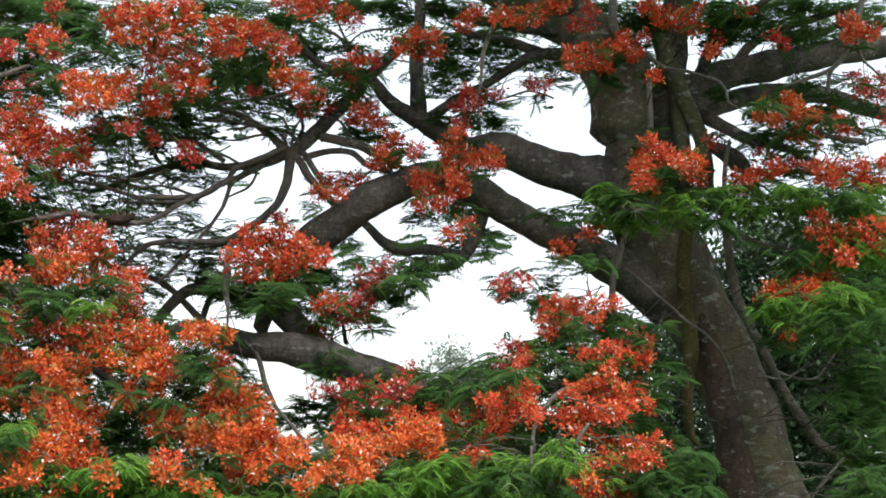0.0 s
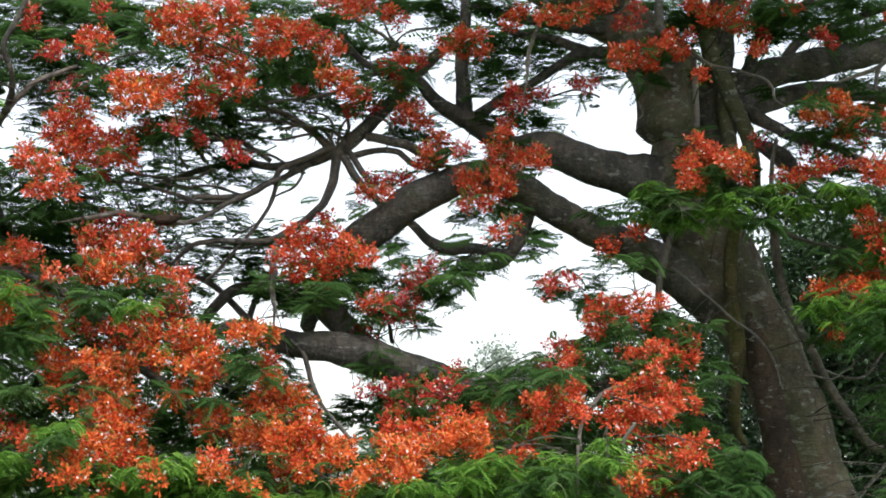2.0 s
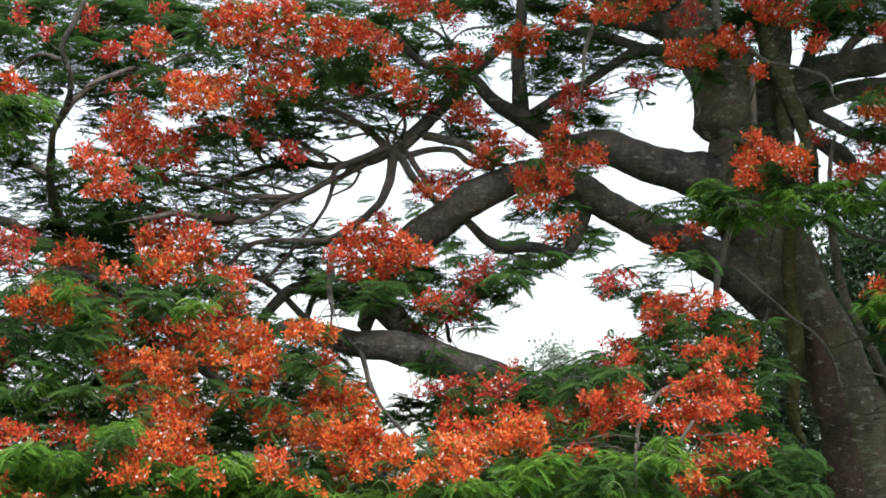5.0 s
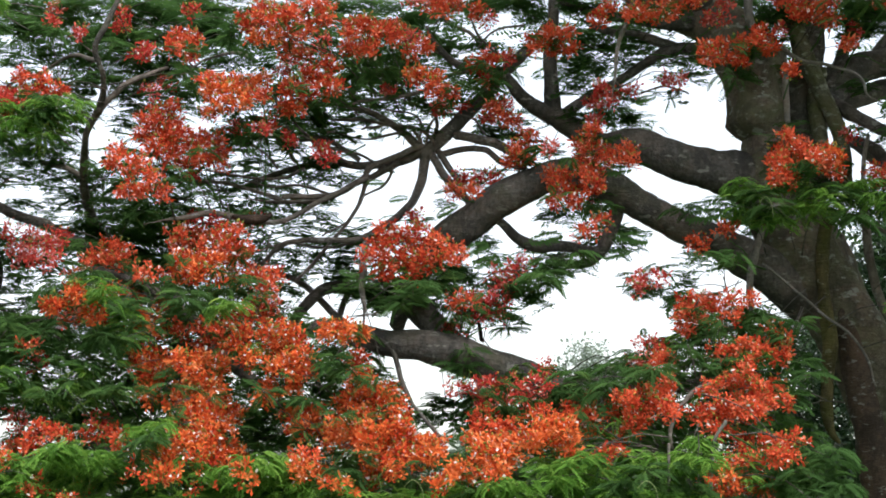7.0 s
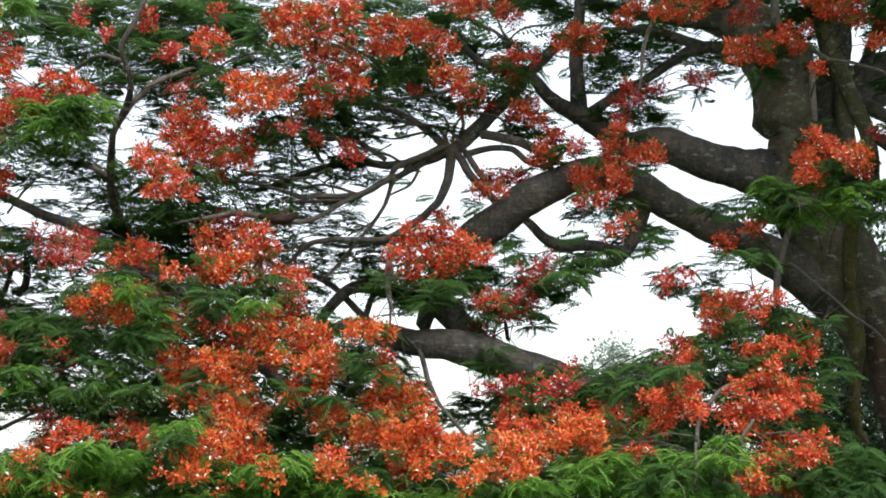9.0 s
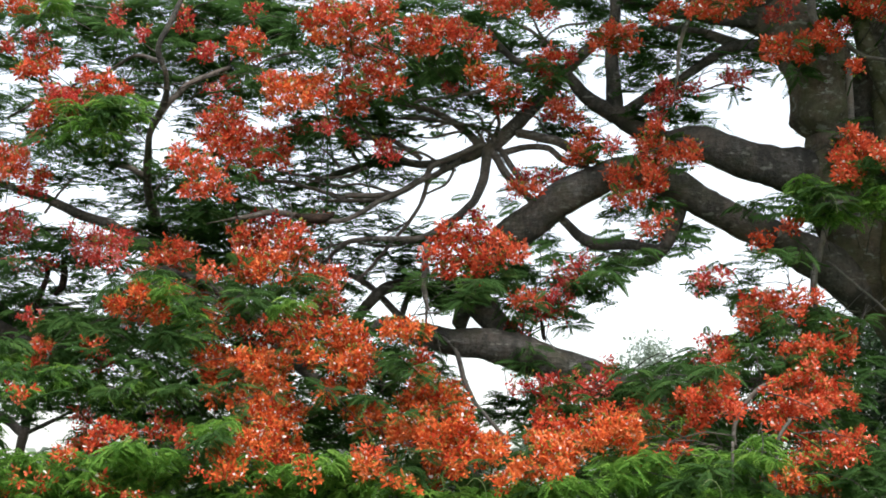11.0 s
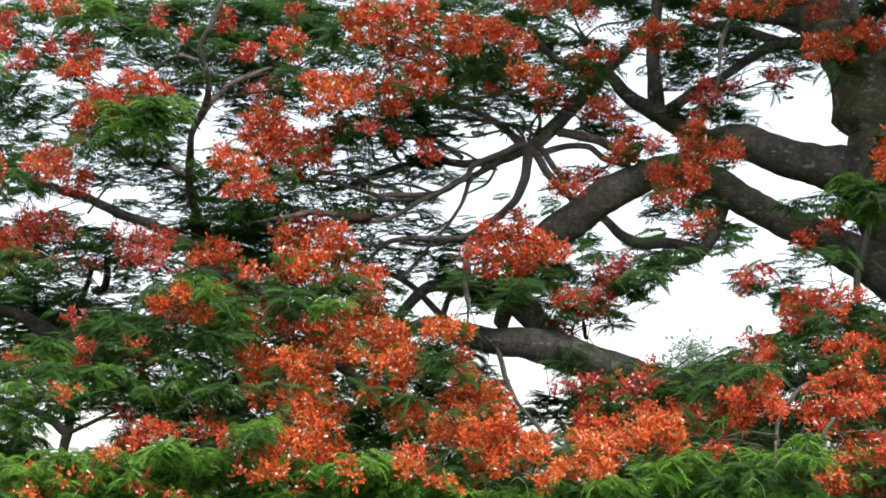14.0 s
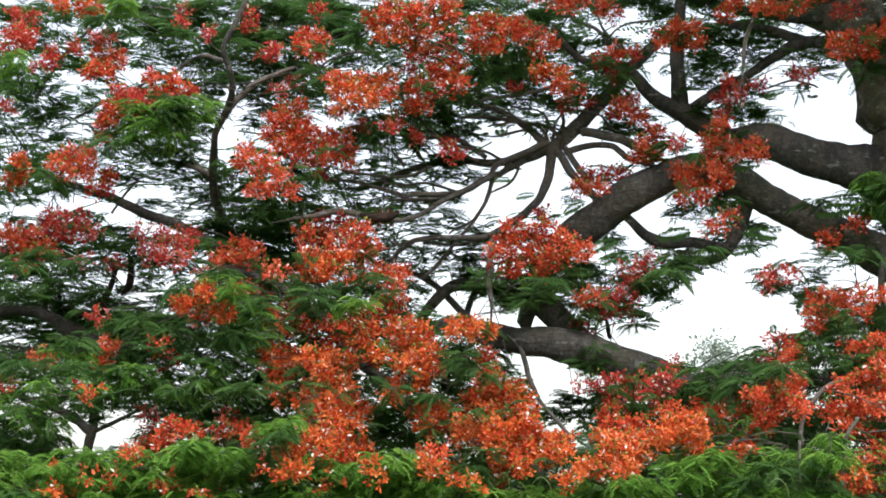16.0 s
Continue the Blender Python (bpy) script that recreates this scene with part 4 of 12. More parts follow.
limb("seed_pod", OLD, [(-4.20, 18.00, 3.77, 0.015), (-4.24, 18.00, 3.65, 0.026), (-4.29, 18.00, 3.50, 0.031), (-4.32, 18.00, 3.38, 0.015)])
limb("seed_pod", OLD, [(-4.18, 18.10, 3.90, 0.016), (-4.22, 18.10, 3.83, 0.026), (-4.25, 18.10, 3.71, 0.021)])
limb("seed_pod", OLD, [(0.33, 18.20, 3.33, 0.010), (0.35, 18.20, 3.23, 0.021), (0.36, 18.20, 3.14, 0.016)])
limb("seed_pod", OLD, [(-4.89, 18.60, 3.73, 0.016), (-4.88, 18.60, 3.59, 0.021), (-4.87, 18.60, 3.44, 0.016)])
limb("trunk", YOUNG, [(-5.90, 24.00, 1.16, 0.075), (-5.95, 24.00, 1.70, 0.069), (-5.91, 24.00, 2.25, 0.062), (-5.85, 24.00, 2.56, 0.062), (-5.82, 24.00, 2.94, 0.062), (-5.75, 24.00, 3.36, 0.048), (-5.61, 24.00, 3.71, 0.034)])
limb("limb", YOUNG, [(-5.84, 24.00, 2.51, 0.027), (-5.60, 23.90, 2.61, 0.027), (-5.27, 23.80, 2.74, 0.020), (-4.67, 23.60, 2.89, 0.020)])
limb("limb", YOUNG, [(-5.87, 24.00, 2.49, 0.062), (-6.20, 24.20, 2.71, 0.055), (-6.62, 24.40, 2.86, 0.042), (-7.18, 24.60, 3.05, 0.035)])
limb("trunk", WEST, [(-5.95, 17.70, 1.07, 0.202), (-5.91, 17.70, 1.57, 0.182), (-5.86, 17.70, 2.28, 0.162), (-5.75, 17.70, 2.80, 0.131), (-5.50, 17.70, 3.24, 0.066), (-5.19, 17.70, 3.35, 0.051), (-4.88, 17.70, 3.35, 0.051), (-4.66, 17.60, 3.26, 0.060), (-4.48, 17.50, 3.15, 0.080), (-4.32, 17.50, 3.08, 0.065), (-4.14, 17.40, 3.02, 0.045), (-3.84, 17.30, 2.99, 0.030)])
limb("limb", WEST, [(-5.75, 17.70, 2.80, 0.091), (-5.73, 17.90, 3.44, 0.077), (-5.48, 17.90, 3.81, 0.061), (-5.05, 17.70, 3.94, 0.051), (-4.63, 17.50, 4.01, 0.040)])

# ---- leaves ----

KINDS = {"back": (0, 0.3, 0.14, False, BACK_LEAVES), "high": (0, 0.3, 0.2, False, BROAD_LEAVES), "sprig": (0, 0.14, 0.4, True, LEAVES), "thin": (0, 0.28, 0.11, False, PLAIN_LEAVES), "dark": (0, 0.3, 0.14, False, PLAIN_LEAVES), "mid": (0, 0.19, 0.2, True, LEAVES), "fresh": (1, 0.13, 0.22, True, FRESH_LEAVES)}
SHOOTS = []
HEAPS = {(w, k): Heap() for w in ALONG for k in KINDS}
WOOD = {w: [] for w in ALONG}


def leaves(kind, x, y, z, rx, n, rz=0.06):
    mat, size, level, radiate, shapes = KINDS[kind]
    if kind == "fresh":
        n, rz = max(10, round(n * 2.9)), 0.055
    if kind == "mid":
        n = round(n * 1.3)
    p = np.array([x, y, z])
    if kind in ("back", "dark", "thin") and in_gap(p, FORK_GAPS):
        return
    whose = carrier(p)
    leaf_group(HEAPS[whose, kind], WOOD[whose], whose, p, rx, rz, n, mat, size, level, radiate, shapes, 2 if kind == "fresh" and y < 15.3 and n > 8 else 0)
    if kind == "fresh" and rng.random() < 0.28:
        side = rng.choice((-1, 1)) * rng.uniform(0.05, 0.14)
        up = rng.uniform(0.08, 0.2)
        a = p + rng.uniform(-1, 1, 3) * (rx, 0.1, 0.03) - (0, 0.15, 0.05)
        path = smooth_path([(*a, 0.0032), (*(a + (side * 0.2, -0.02, up * 0.7)), 0.003), (*(a + (side * 0.7, -0.04, up)), 0.003), (*(a + (side * 1.2, -0.05, up * 0.7)), 0.002)], 4)
        SHOOTS.append(tube_arrays(path, 4))


# where the crown is leafy: kind, place, half width, how many leaves
leaves("back", -0.64, 20.45, 3.86, 0.16, 10)
leaves("back", -0.31, 19.72, 3.80, 0.15, 10)
leaves("back", -3.34, 20.56, 3.92, 0.09, 10)
leaves("back", -3.11, 20.20, 3.86, 0.09, 5)
leaves("back", -2.97, 20.42, 3.90, 0.09, 10)
leaves("back", -2.61, 19.45, 3.78, 0.14, 9)
leaves("back", -2.23, 19.21, 3.75, 0.22, 14)
leaves("back", -1.90, 20.07, 3.84, 0.20, 22)
leaves("back", -0.94, 19.62, 3.79, 0.11, 7)
leaves("back", -0.67, 19.51, 3.80, 0.15, 10)
leaves("back", -0.39, 20.37, 3.91, 0.16, 10)
leaves("back", -0.08, 19.26, 3.77, 0.15, 10)
leaves("back", 0.63, 19.34, 3.74, 0.11, 13)
leaves("back", 0.80, 19.55, 3.82, 0.17, 11)
leaves("back", 2.10, 19.53, 3.77, 0.22, 26)
leaves("back", 4.94, 20.31, 3.88, 0.15, 16)
leaves("back", 5.20, 20.14, 3.90, 0.14, 16)
leaves("back", 5.37, 19.57, 3.79, 0.17, 11)
leaves("back", 5.63, 19.27, 3.77, 0.17, 11)
leaves("back", -0.54, 19.90, 3.71, 0.13, 8)
leaves("back", -0.28, 19.74, 3.69, 0.13, 8)
leaves("back", -3.21, 19.96, 3.65, 0.11, 7)
leaves("back", -2.86, 19.27, 3.63, 0.14, 16)
leaves("back", -2.77, 20.46, 3.70, 0.12, 7)
leaves("back", -2.53, 20.57, 3.73, 0.15, 9)
leaves("back", -2.23, 20.53, 3.77, 0.15, 9)
leaves("back", -1.86, 20.01, 3.67, 0.17, 19)
leaves("back", -0.60, 20.05, 3.68, 0.13, 8)
leaves("back", -0.33, 19.36, 3.61, 0.12, 8)
leaves("back", 0.21, 19.45, 3.62, 0.14, 16)
leaves("back", 0.49, 19.47, 3.62, 0.14, 16)
leaves("back", 2.69, 20.46, 3.77, 0.19, 21)
leaves("back", 4.60, 19.28, 3.67, 0.17, 11)
leaves("back", 5.18, 20.21, 3.77, 0.17, 11)
leaves("back", 5.34, 19.47, 3.64, 0.17, 11)
leaves("back", 5.90, 20.20, 3.76, 0.17, 11)
leaves("back", -3.11, 19.37, 3.45, 0.11, 7)
leaves("back", -2.93, 20.18, 3.58, 0.20, 22)
leaves("back", -2.47, 19.65, 3.51, 0.20, 22)
leaves("back", -2.15, 19.80, 3.54, 0.14, 16)
leaves("back", -1.91, 20.26, 3.56, 0.14, 16)
leaves("back", -1.63, 19.56, 3.50, 0.08, 5)
leaves("back", 0.18, 19.37, 3.52, 0.11, 7)
leaves("back", 0.52, 19.58, 3.54, 0.22, 26)
leaves("back", 2.56, 19.62, 3.51, 0.22, 26)
leaves("back", 2.93, 19.83, 3.54, 0.11, 13)
leaves("back", 3.11, 19.85, 3.57, 0.11, 7)
leaves("back", 3.39, 19.99, 3.52, 0.14, 16)
leaves("back", 4.80, 20.35, 3.62, 0.18, 11)
leaves("back", 4.91, 19.30, 3.47, 0.17, 11)
leaves("back", 5.40, 19.80, 3.52, 0.18, 11)
leaves("back", 5.75, 19.73, 3.55, 0.18, 11)
leaves("back", -3.26, 20.29, 3.44, 0.12, 7)
leaves("back", -2.86, 19.56, 3.38, 0.17, 19)
leaves("back", -2.68, 20.57, 3.45, 0.16, 18)
leaves("back", -2.27, 19.79, 3.41, 0.16, 18)
leaves("back", -1.95, 19.61, 3.35, 0.15, 18)
leaves("back", -1.64, 19.56, 3.37, 0.15, 18)
leaves("back", -1.24, 19.82, 3.40, 0.16, 18)
leaves("back", -0.92, 19.66, 3.37, 0.15, 18)
leaves("back", 0.13, 19.79, 3.39, 0.06, 6)
leaves("back", 2.45, 19.56, 3.36, 0.13, 14)
leaves("back", 2.84, 20.48, 3.45, 0.13, 14)
leaves("back", 2.94, 19.32, 3.35, 0.14, 9)
leaves("back", 3.36, 19.96, 3.41, 0.11, 13)
leaves("back", 3.57, 19.71, 3.35, 0.14, 9)
leaves("back", 5.04, 20.29, 3.44, 0.09, 10)
leaves("back", 5.37, 19.93, 3.42, 0.20, 13)
leaves("back", 5.58, 19.25, 3.38, 0.19, 13)
leaves("back", -3.32, 20.52, 3.28, 0.09, 10)
leaves("back", -2.98, 19.89, 3.23, 0.16, 10)
leaves("back", -2.63, 19.58, 3.22, 0.15, 10)
leaves("back", -2.36, 19.96, 3.22, 0.17, 19)
leaves("back", -2.00, 19.72, 3.24, 0.17, 19)
leaves("back", -1.62, 19.21, 3.18, 0.16, 19)
leaves("back", -1.37, 19.98, 3.22, 0.14, 16)
leaves("back", -1.02, 20.20, 3.26, 0.23, 26)
leaves("back", 2.14, 20.51, 3.30, 0.06, 6)
leaves("back", 2.22, 19.40, 3.24, 0.14, 16)
leaves("back", 2.55, 19.97, 3.30, 0.11, 13)
leaves("back", 2.83, 20.38, 3.27, 0.12, 7)
leaves("back", 3.08, 19.96, 3.24, 0.13, 14)
leaves("back", 3.30, 19.71, 3.26, 0.13, 14)
leaves("back", 4.72, 19.46, 3.20, 0.14, 9)
leaves("back", -3.12, 19.95, 3.13, 0.19, 21)
leaves("back", -2.84, 20.50, 3.14, 0.19, 21)
leaves("back", -2.44, 20.21, 3.12, 0.17, 19)
leaves("back", -2.05, 19.24, 3.05, 0.11, 7)
leaves("back", -1.85, 20.41, 3.12, 0.22, 24)
leaves("back", -1.40, 20.15, 3.14, 0.22, 24)
leaves("back", -1.02, 19.27, 3.08, 0.11, 7)
leaves("back", -0.85, 19.65, 3.10, 0.08, 10)
leaves("back", 0.20, 20.38, 3.12, 0.12, 7)
leaves("back", 1.92, 19.47, 3.06, 0.17, 19)
leaves("back", 2.21, 19.34, 3.10, 0.14, 16)
leaves("back", 2.52, 19.81, 3.12, 0.11, 7)
leaves("back", 2.85, 20.53, 3.15, 0.12, 13)
leaves("back", 3.19, 20.03, 3.11, 0.23, 26)
leaves("back", 3.49, 19.59, 3.10, 0.14, 9)
leaves("back", 5.99, 20.57, 3.21, 0.18, 11)
leaves("back", -3.19, 19.92, 2.96, 0.11, 7)
leaves("back", -2.83, 19.65, 2.94, 0.21, 24)
leaves("back", -2.41, 19.65, 2.95, 0.21, 24)
leaves("back", -1.69, 20.12, 2.99, 0.23, 26)
leaves("back", -1.36, 19.50, 2.91, 0.06, 6)
leaves("back", -1.10, 19.22, 2.95, 0.19, 13)
leaves("back", -0.73, 19.64, 2.95, 0.20, 22)
leaves("back", 0.22, 20.38, 2.97, 0.09, 5)
leaves("back", 0.96, 20.49, 3.02, 0.18, 19)
leaves("back", 1.59, 19.25, 2.90, 0.14, 9)
leaves("back", 1.91, 19.84, 2.96, 0.13, 8)
leaves("back", 2.14, 19.55, 2.91, 0.13, 8)
leaves("back", 2.40, 20.20, 3.03, 0.06, 6)
leaves("back", 2.58, 19.59, 2.98, 0.20, 13)
leaves("back", 3.08, 20.27, 3.01, 0.20, 22)
leaves("back", 3.48, 20.39, 2.99, 0.12, 7)
leaves("back", 5.44, 19.47, 2.96, 0.13, 8)
leaves("back", 5.92, 20.20, 3.02, 0.13, 8)
leaves("back", -3.10, 19.58, 2.77, 0.14, 9)
leaves("back", -2.85, 20.15, 2.86, 0.20, 22)
leaves("back", -2.47, 20.26, 2.87, 0.20, 22)
leaves("back", -1.61, 20.26, 2.83, 0.14, 16)
leaves("back", -1.23, 20.00, 2.82, 0.17, 11)
leaves("back", -0.72, 20.17, 2.81, 0.23, 26)
leaves("back", 0.50, 19.78, 2.82, 0.14, 16)
leaves("back", 0.89, 20.31, 2.87, 0.23, 26)
leaves("back", 1.27, 20.37, 2.88, 0.15, 9)
leaves("back", 1.53, 19.97, 2.81, 0.14, 9)
leaves("back", 1.54, 19.64, 2.81, 0.06, 6)
leaves("back", 1.90, 19.30, 2.80, 0.17, 19)
leaves("back", 2.20, 19.49, 2.84, 0.11, 13)
leaves("back", 2.46, 19.57, 2.84, 0.14, 9)
leaves("back", 2.83, 20.20, 2.87, 0.14, 16)
leaves("back", 3.09, 20.00, 2.82, 0.14, 16)
leaves("back", 3.24, 19.34, 2.78, 0.11, 13)
leaves("back", 5.52, 19.93, 2.83, 0.14, 9)
leaves("back", 5.92, 20.26, 2.89, 0.14, 9)
leaves("back", -3.19, 19.82, 2.66, 0.08, 5)
leaves("back", -2.99, 20.13, 2.66, 0.17, 11)
leaves("back", -3.00, 20.59, 2.74, 0.12, 13)
leaves("back", -2.56, 19.68, 2.69, 0.14, 16)
leaves("back", -2.29, 19.69, 2.67, 0.14, 16)
leaves("back", -1.71, 19.52, 2.68, 0.15, 18)
leaves("back", -1.40, 19.57, 2.64, 0.15, 18)
leaves("back", -1.13, 19.33, 2.64, 0.11, 7)
leaves("back", -0.88, 19.95, 2.72, 0.17, 19)
leaves("back", -0.55, 20.23, 2.73, 0.17, 19)
leaves("back", 0.45, 19.93, 2.66, 0.14, 16)
leaves("back", 0.81, 20.58, 2.71, 0.15, 16)
leaves("back", 1.09, 20.15, 2.68, 0.14, 9)
leaves("back", 1.31, 19.22, 2.66, 0.14, 9)
leaves("back", 1.41, 20.24, 2.67, 0.06, 6)
leaves("back", 1.89, 20.57, 2.72, 0.16, 18)
leaves("back", 2.17, 20.13, 2.71, 0.16, 18)
leaves("back", 2.82, 20.45, 2.71, 0.16, 18)
leaves("back", 2.96, 19.22, 2.68, 0.15, 18)
leaves("back", 3.45, 20.38, 2.69, 0.15, 16)
leaves("back", 5.59, 20.25, 2.73, 0.15, 9)
leaves("back", 5.74, 19.69, 2.68, 0.15, 9)
leaves("back", -3.16, 20.01, 2.52, 0.14, 9)
leaves("back", -2.79, 19.37, 2.52, 0.14, 9)
leaves("back", -2.55, 19.83, 2.55, 0.17, 19)
leaves("back", -1.78, 19.33, 2.52, 0.22, 14)
leaves("back", -1.42, 19.96, 2.53, 0.20, 22)
leaves("back", -1.03, 20.29, 2.54, 0.22, 24)
leaves("back", -0.57, 19.38, 2.49, 0.21, 24)
leaves("back", -0.20, 20.55, 2.58, 0.13, 8)
leaves("back", 0.37, 20.24, 2.59, 0.17, 11)
leaves("back", 0.39, 19.95, 2.51, 0.09, 10)
leaves("back", 0.69, 19.61, 2.55, 0.17, 11)
leaves("back", 0.96, 19.35, 2.52, 0.11, 13)
leaves("back", 1.35, 20.18, 2.56, 0.23, 26)
leaves("back", 1.89, 20.43, 2.56, 0.18, 19)
leaves("back", 2.24, 20.39, 2.60, 0.17, 19)
leaves("back", 2.66, 19.57, 2.51, 0.17, 19)
leaves("back", 2.99, 19.55, 2.53, 0.17, 19)
leaves("back", 3.41, 20.00, 2.57, 0.11, 7)
leaves("back", 5.39, 19.46, 2.51, 0.14, 9)
leaves("back", 5.74, 19.71, 2.54, 0.14, 9)
leaves("back", -3.10, 19.31, 2.36, 0.08, 10)
leaves("back", -2.89, 19.54, 2.39, 0.17, 11)
leaves("back", -2.62, 20.29, 2.40, 0.16, 18)
leaves("back", -1.77, 19.25, 2.40, 0.22, 14)
leaves("back", -1.52, 20.59, 2.42, 0.15, 9)
leaves("back", -1.45, 20.44, 2.43, 0.09, 10)
leaves("back", -1.16, 19.87, 2.40, 0.17, 19)
leaves("back", -0.79, 19.21, 2.37, 0.16, 19)
leaves("back", -0.49, 20.26, 2.42, 0.17, 19)
leaves("back", 0.45, 19.97, 2.42, 0.14, 16)
leaves("back", 0.74, 20.18, 2.39, 0.14, 16)
leaves("back", 1.06, 20.23, 2.42, 0.17, 19)
leaves("back", 1.34, 19.25, 2.40, 0.16, 19)
leaves("back", 1.72, 19.53, 2.39, 0.20, 22)
leaves("back", 2.22, 20.47, 2.46, 0.20, 13)
leaves("back", 2.60, 19.59, 2.36, 0.17, 19)
leaves("back", 2.94, 19.57, 2.37, 0.17, 19)
leaves("back", 3.34, 19.62, 2.37, 0.22, 14)
leaves("back", 5.61, 20.12, 2.44, 0.13, 8)
leaves("back", 5.90, 20.20, 2.43, 0.13, 8)
leaves("back", -3.25, 20.08, 2.27, 0.06, 6)
leaves("back", -3.07, 20.18, 2.30, 0.14, 9)
leaves("back", -2.65, 19.57, 2.24, 0.20, 22)
leaves("back", -2.26, 19.54, 2.23, 0.20, 22)
leaves("back", -1.92, 19.83, 2.27, 0.18, 12)
leaves("back", -1.54, 19.66, 2.27, 0.18, 12)
leaves("back", -1.29, 19.78, 2.28, 0.08, 5)
leaves("back", -1.00, 20.55, 2.27, 0.20, 21)
leaves("back", -0.61, 20.24, 2.30, 0.19, 21)
leaves("back", -0.22, 20.32, 2.29, 0.19, 21)
leaves("back", 0.41, 20.02, 2.27, 0.16, 18)
leaves("back", 0.73, 20.36, 2.25, 0.16, 18)
leaves("back", 1.01, 19.45, 2.24, 0.15, 18)
leaves("back", 1.38, 20.40, 2.26, 0.16, 18)
leaves("back", 1.74, 20.05, 2.25, 0.23, 26)
leaves("back", 2.19, 20.28, 2.28, 0.20, 13)
leaves("back", 2.17, 20.33, 2.25, 0.12, 13)
leaves("back", 2.53, 20.19, 2.25, 0.14, 9)
leaves("back", 3.01, 19.34, 2.26, 0.17, 19)
leaves("back", 3.35, 19.34, 2.26, 0.17, 19)
leaves("back", 5.49, 19.73, 2.25, 0.13, 8)
leaves("back", 5.62, 19.25, 2.26, 0.12, 8)
leaves("back", -3.03, 19.25, 2.13, 0.14, 9)
leaves("back", -2.87, 20.21, 2.14, 0.17, 19)
leaves("back", -2.49, 19.88, 2.09, 0.17, 19)
leaves("back", -2.15, 19.78, 2.14, 0.17, 19)
leaves("back", -1.84, 19.61, 2.14, 0.13, 8)
leaves("back", -1.61, 19.78, 2.12, 0.13, 8)
leaves("back", -1.43, 20.57, 2.16, 0.12, 13)
leaves("back", -1.17, 20.43, 2.16, 0.13, 8)
leaves("back", -0.90, 20.07, 2.11, 0.13, 8)
leaves("back", -0.60, 20.53, 2.13, 0.19, 21)
leaves("back", -0.21, 19.35, 2.14, 0.18, 21)
leaves("back", 0.14, 19.69, 2.10, 0.17, 11)
leaves("back", 0.52, 19.57, 2.13, 0.22, 26)
leaves("back", 0.84, 19.22, 2.12, 0.11, 7)
leaves("back", 1.13, 19.92, 2.13, 0.14, 9)
leaves("back", 1.39, 19.61, 2.12, 0.14, 9)
leaves("back", 1.35, 20.27, 2.14, 0.12, 13)
leaves("back", 1.67, 19.87, 2.12, 0.11, 13)
leaves("back", 1.98, 20.39, 2.14, 0.16, 10)
leaves("back", 2.18, 19.40, 2.07, 0.15, 10)
leaves("back", 2.57, 20.10, 2.09, 0.15, 10)
leaves("back", 2.97, 19.29, 2.09, 0.19, 22)
leaves("back", 3.46, 19.87, 2.10, 0.20, 22)
leaves("back", 3.68, 19.21, 2.13, 0.14, 9)
leaves("back", 5.66, 19.68, 2.10, 0.20, 13)
leaves("back", -3.08, 19.77, 1.95, 0.17, 11)
leaves("back", -3.24, 20.24, 2.02, 0.09, 10)
leaves("back", -2.79, 19.73, 1.97, 0.13, 8)
leaves("back", -2.63, 20.44, 1.98, 0.13, 8)
leaves("back", -2.70, 19.21, 1.98, 0.08, 10)
leaves("back", -2.30, 20.20, 1.98, 0.17, 11)
leaves("back", -1.95, 20.06, 1.96, 0.17, 11)
leaves("back", -1.60, 19.90, 2.01, 0.17, 11)
leaves("back", -1.29, 19.50, 2.00, 0.17, 19)
leaves("back", -1.01, 20.47, 2.01, 0.18, 11)
leaves("back", -0.60, 20.02, 1.96, 0.17, 19)
leaves("back", -0.26, 20.52, 2.02, 0.12, 7)
leaves("back", 0.18, 19.31, 1.99, 0.15, 18)
leaves("back", 0.49, 19.81, 1.98, 0.16, 18)
leaves("back", 0.77, 19.46, 1.94, 0.14, 9)
leaves("back", 1.13, 20.48, 1.97, 0.18, 11)
leaves("back", 1.48, 20.45, 2.01, 0.18, 11)
leaves("back", 1.84, 20.58, 1.97, 0.18, 11)
leaves("back", 2.13, 19.98, 1.99, 0.17, 11)
leaves("back", 2.54, 20.55, 1.97, 0.18, 11)
leaves("back", 2.97, 20.40, 1.96, 0.20, 22)
leaves("back", 3.34, 20.17, 1.99, 0.20, 13)
leaves("back", 3.79, 20.22, 2.01, 0.23, 14)
leaves("back", 5.94, 20.55, 2.01, 0.18, 11)
leaves("back", -3.05, 19.57, 1.83, 0.17, 11)
leaves("back", -2.73, 19.61, 1.85, 0.17, 11)
leaves("back", -2.53, 19.98, 1.82, 0.09, 10)
leaves("back", -2.22, 19.53, 1.84, 0.17, 11)
leaves("back", -1.96, 20.15, 1.81, 0.17, 11)
leaves("back", -1.64, 20.46, 1.83, 0.18, 11)
leaves("back", -1.25, 19.64, 1.85, 0.17, 11)
leaves("back", -0.94, 20.17, 1.86, 0.17, 11)
leaves("back", -1.08, 20.37, 1.87, 0.04, 5)
leaves("back", -0.63, 19.28, 1.82, 0.17, 19)
leaves("back", -0.30, 19.28, 1.85, 0.17, 11)
leaves("back", -0.03, 20.10, 1.84, 0.11, 13)
leaves("back", 0.27, 19.40, 1.81, 0.19, 13)
leaves("back", 0.68, 19.93, 1.81, 0.20, 13)
leaves("back", 1.08, 20.37, 1.82, 0.19, 12)
leaves("back", 1.43, 20.09, 1.85, 0.18, 12)
leaves("back", 1.72, 19.24, 1.83, 0.18, 12)
leaves("back", 2.14, 19.86, 1.85, 0.18, 12)
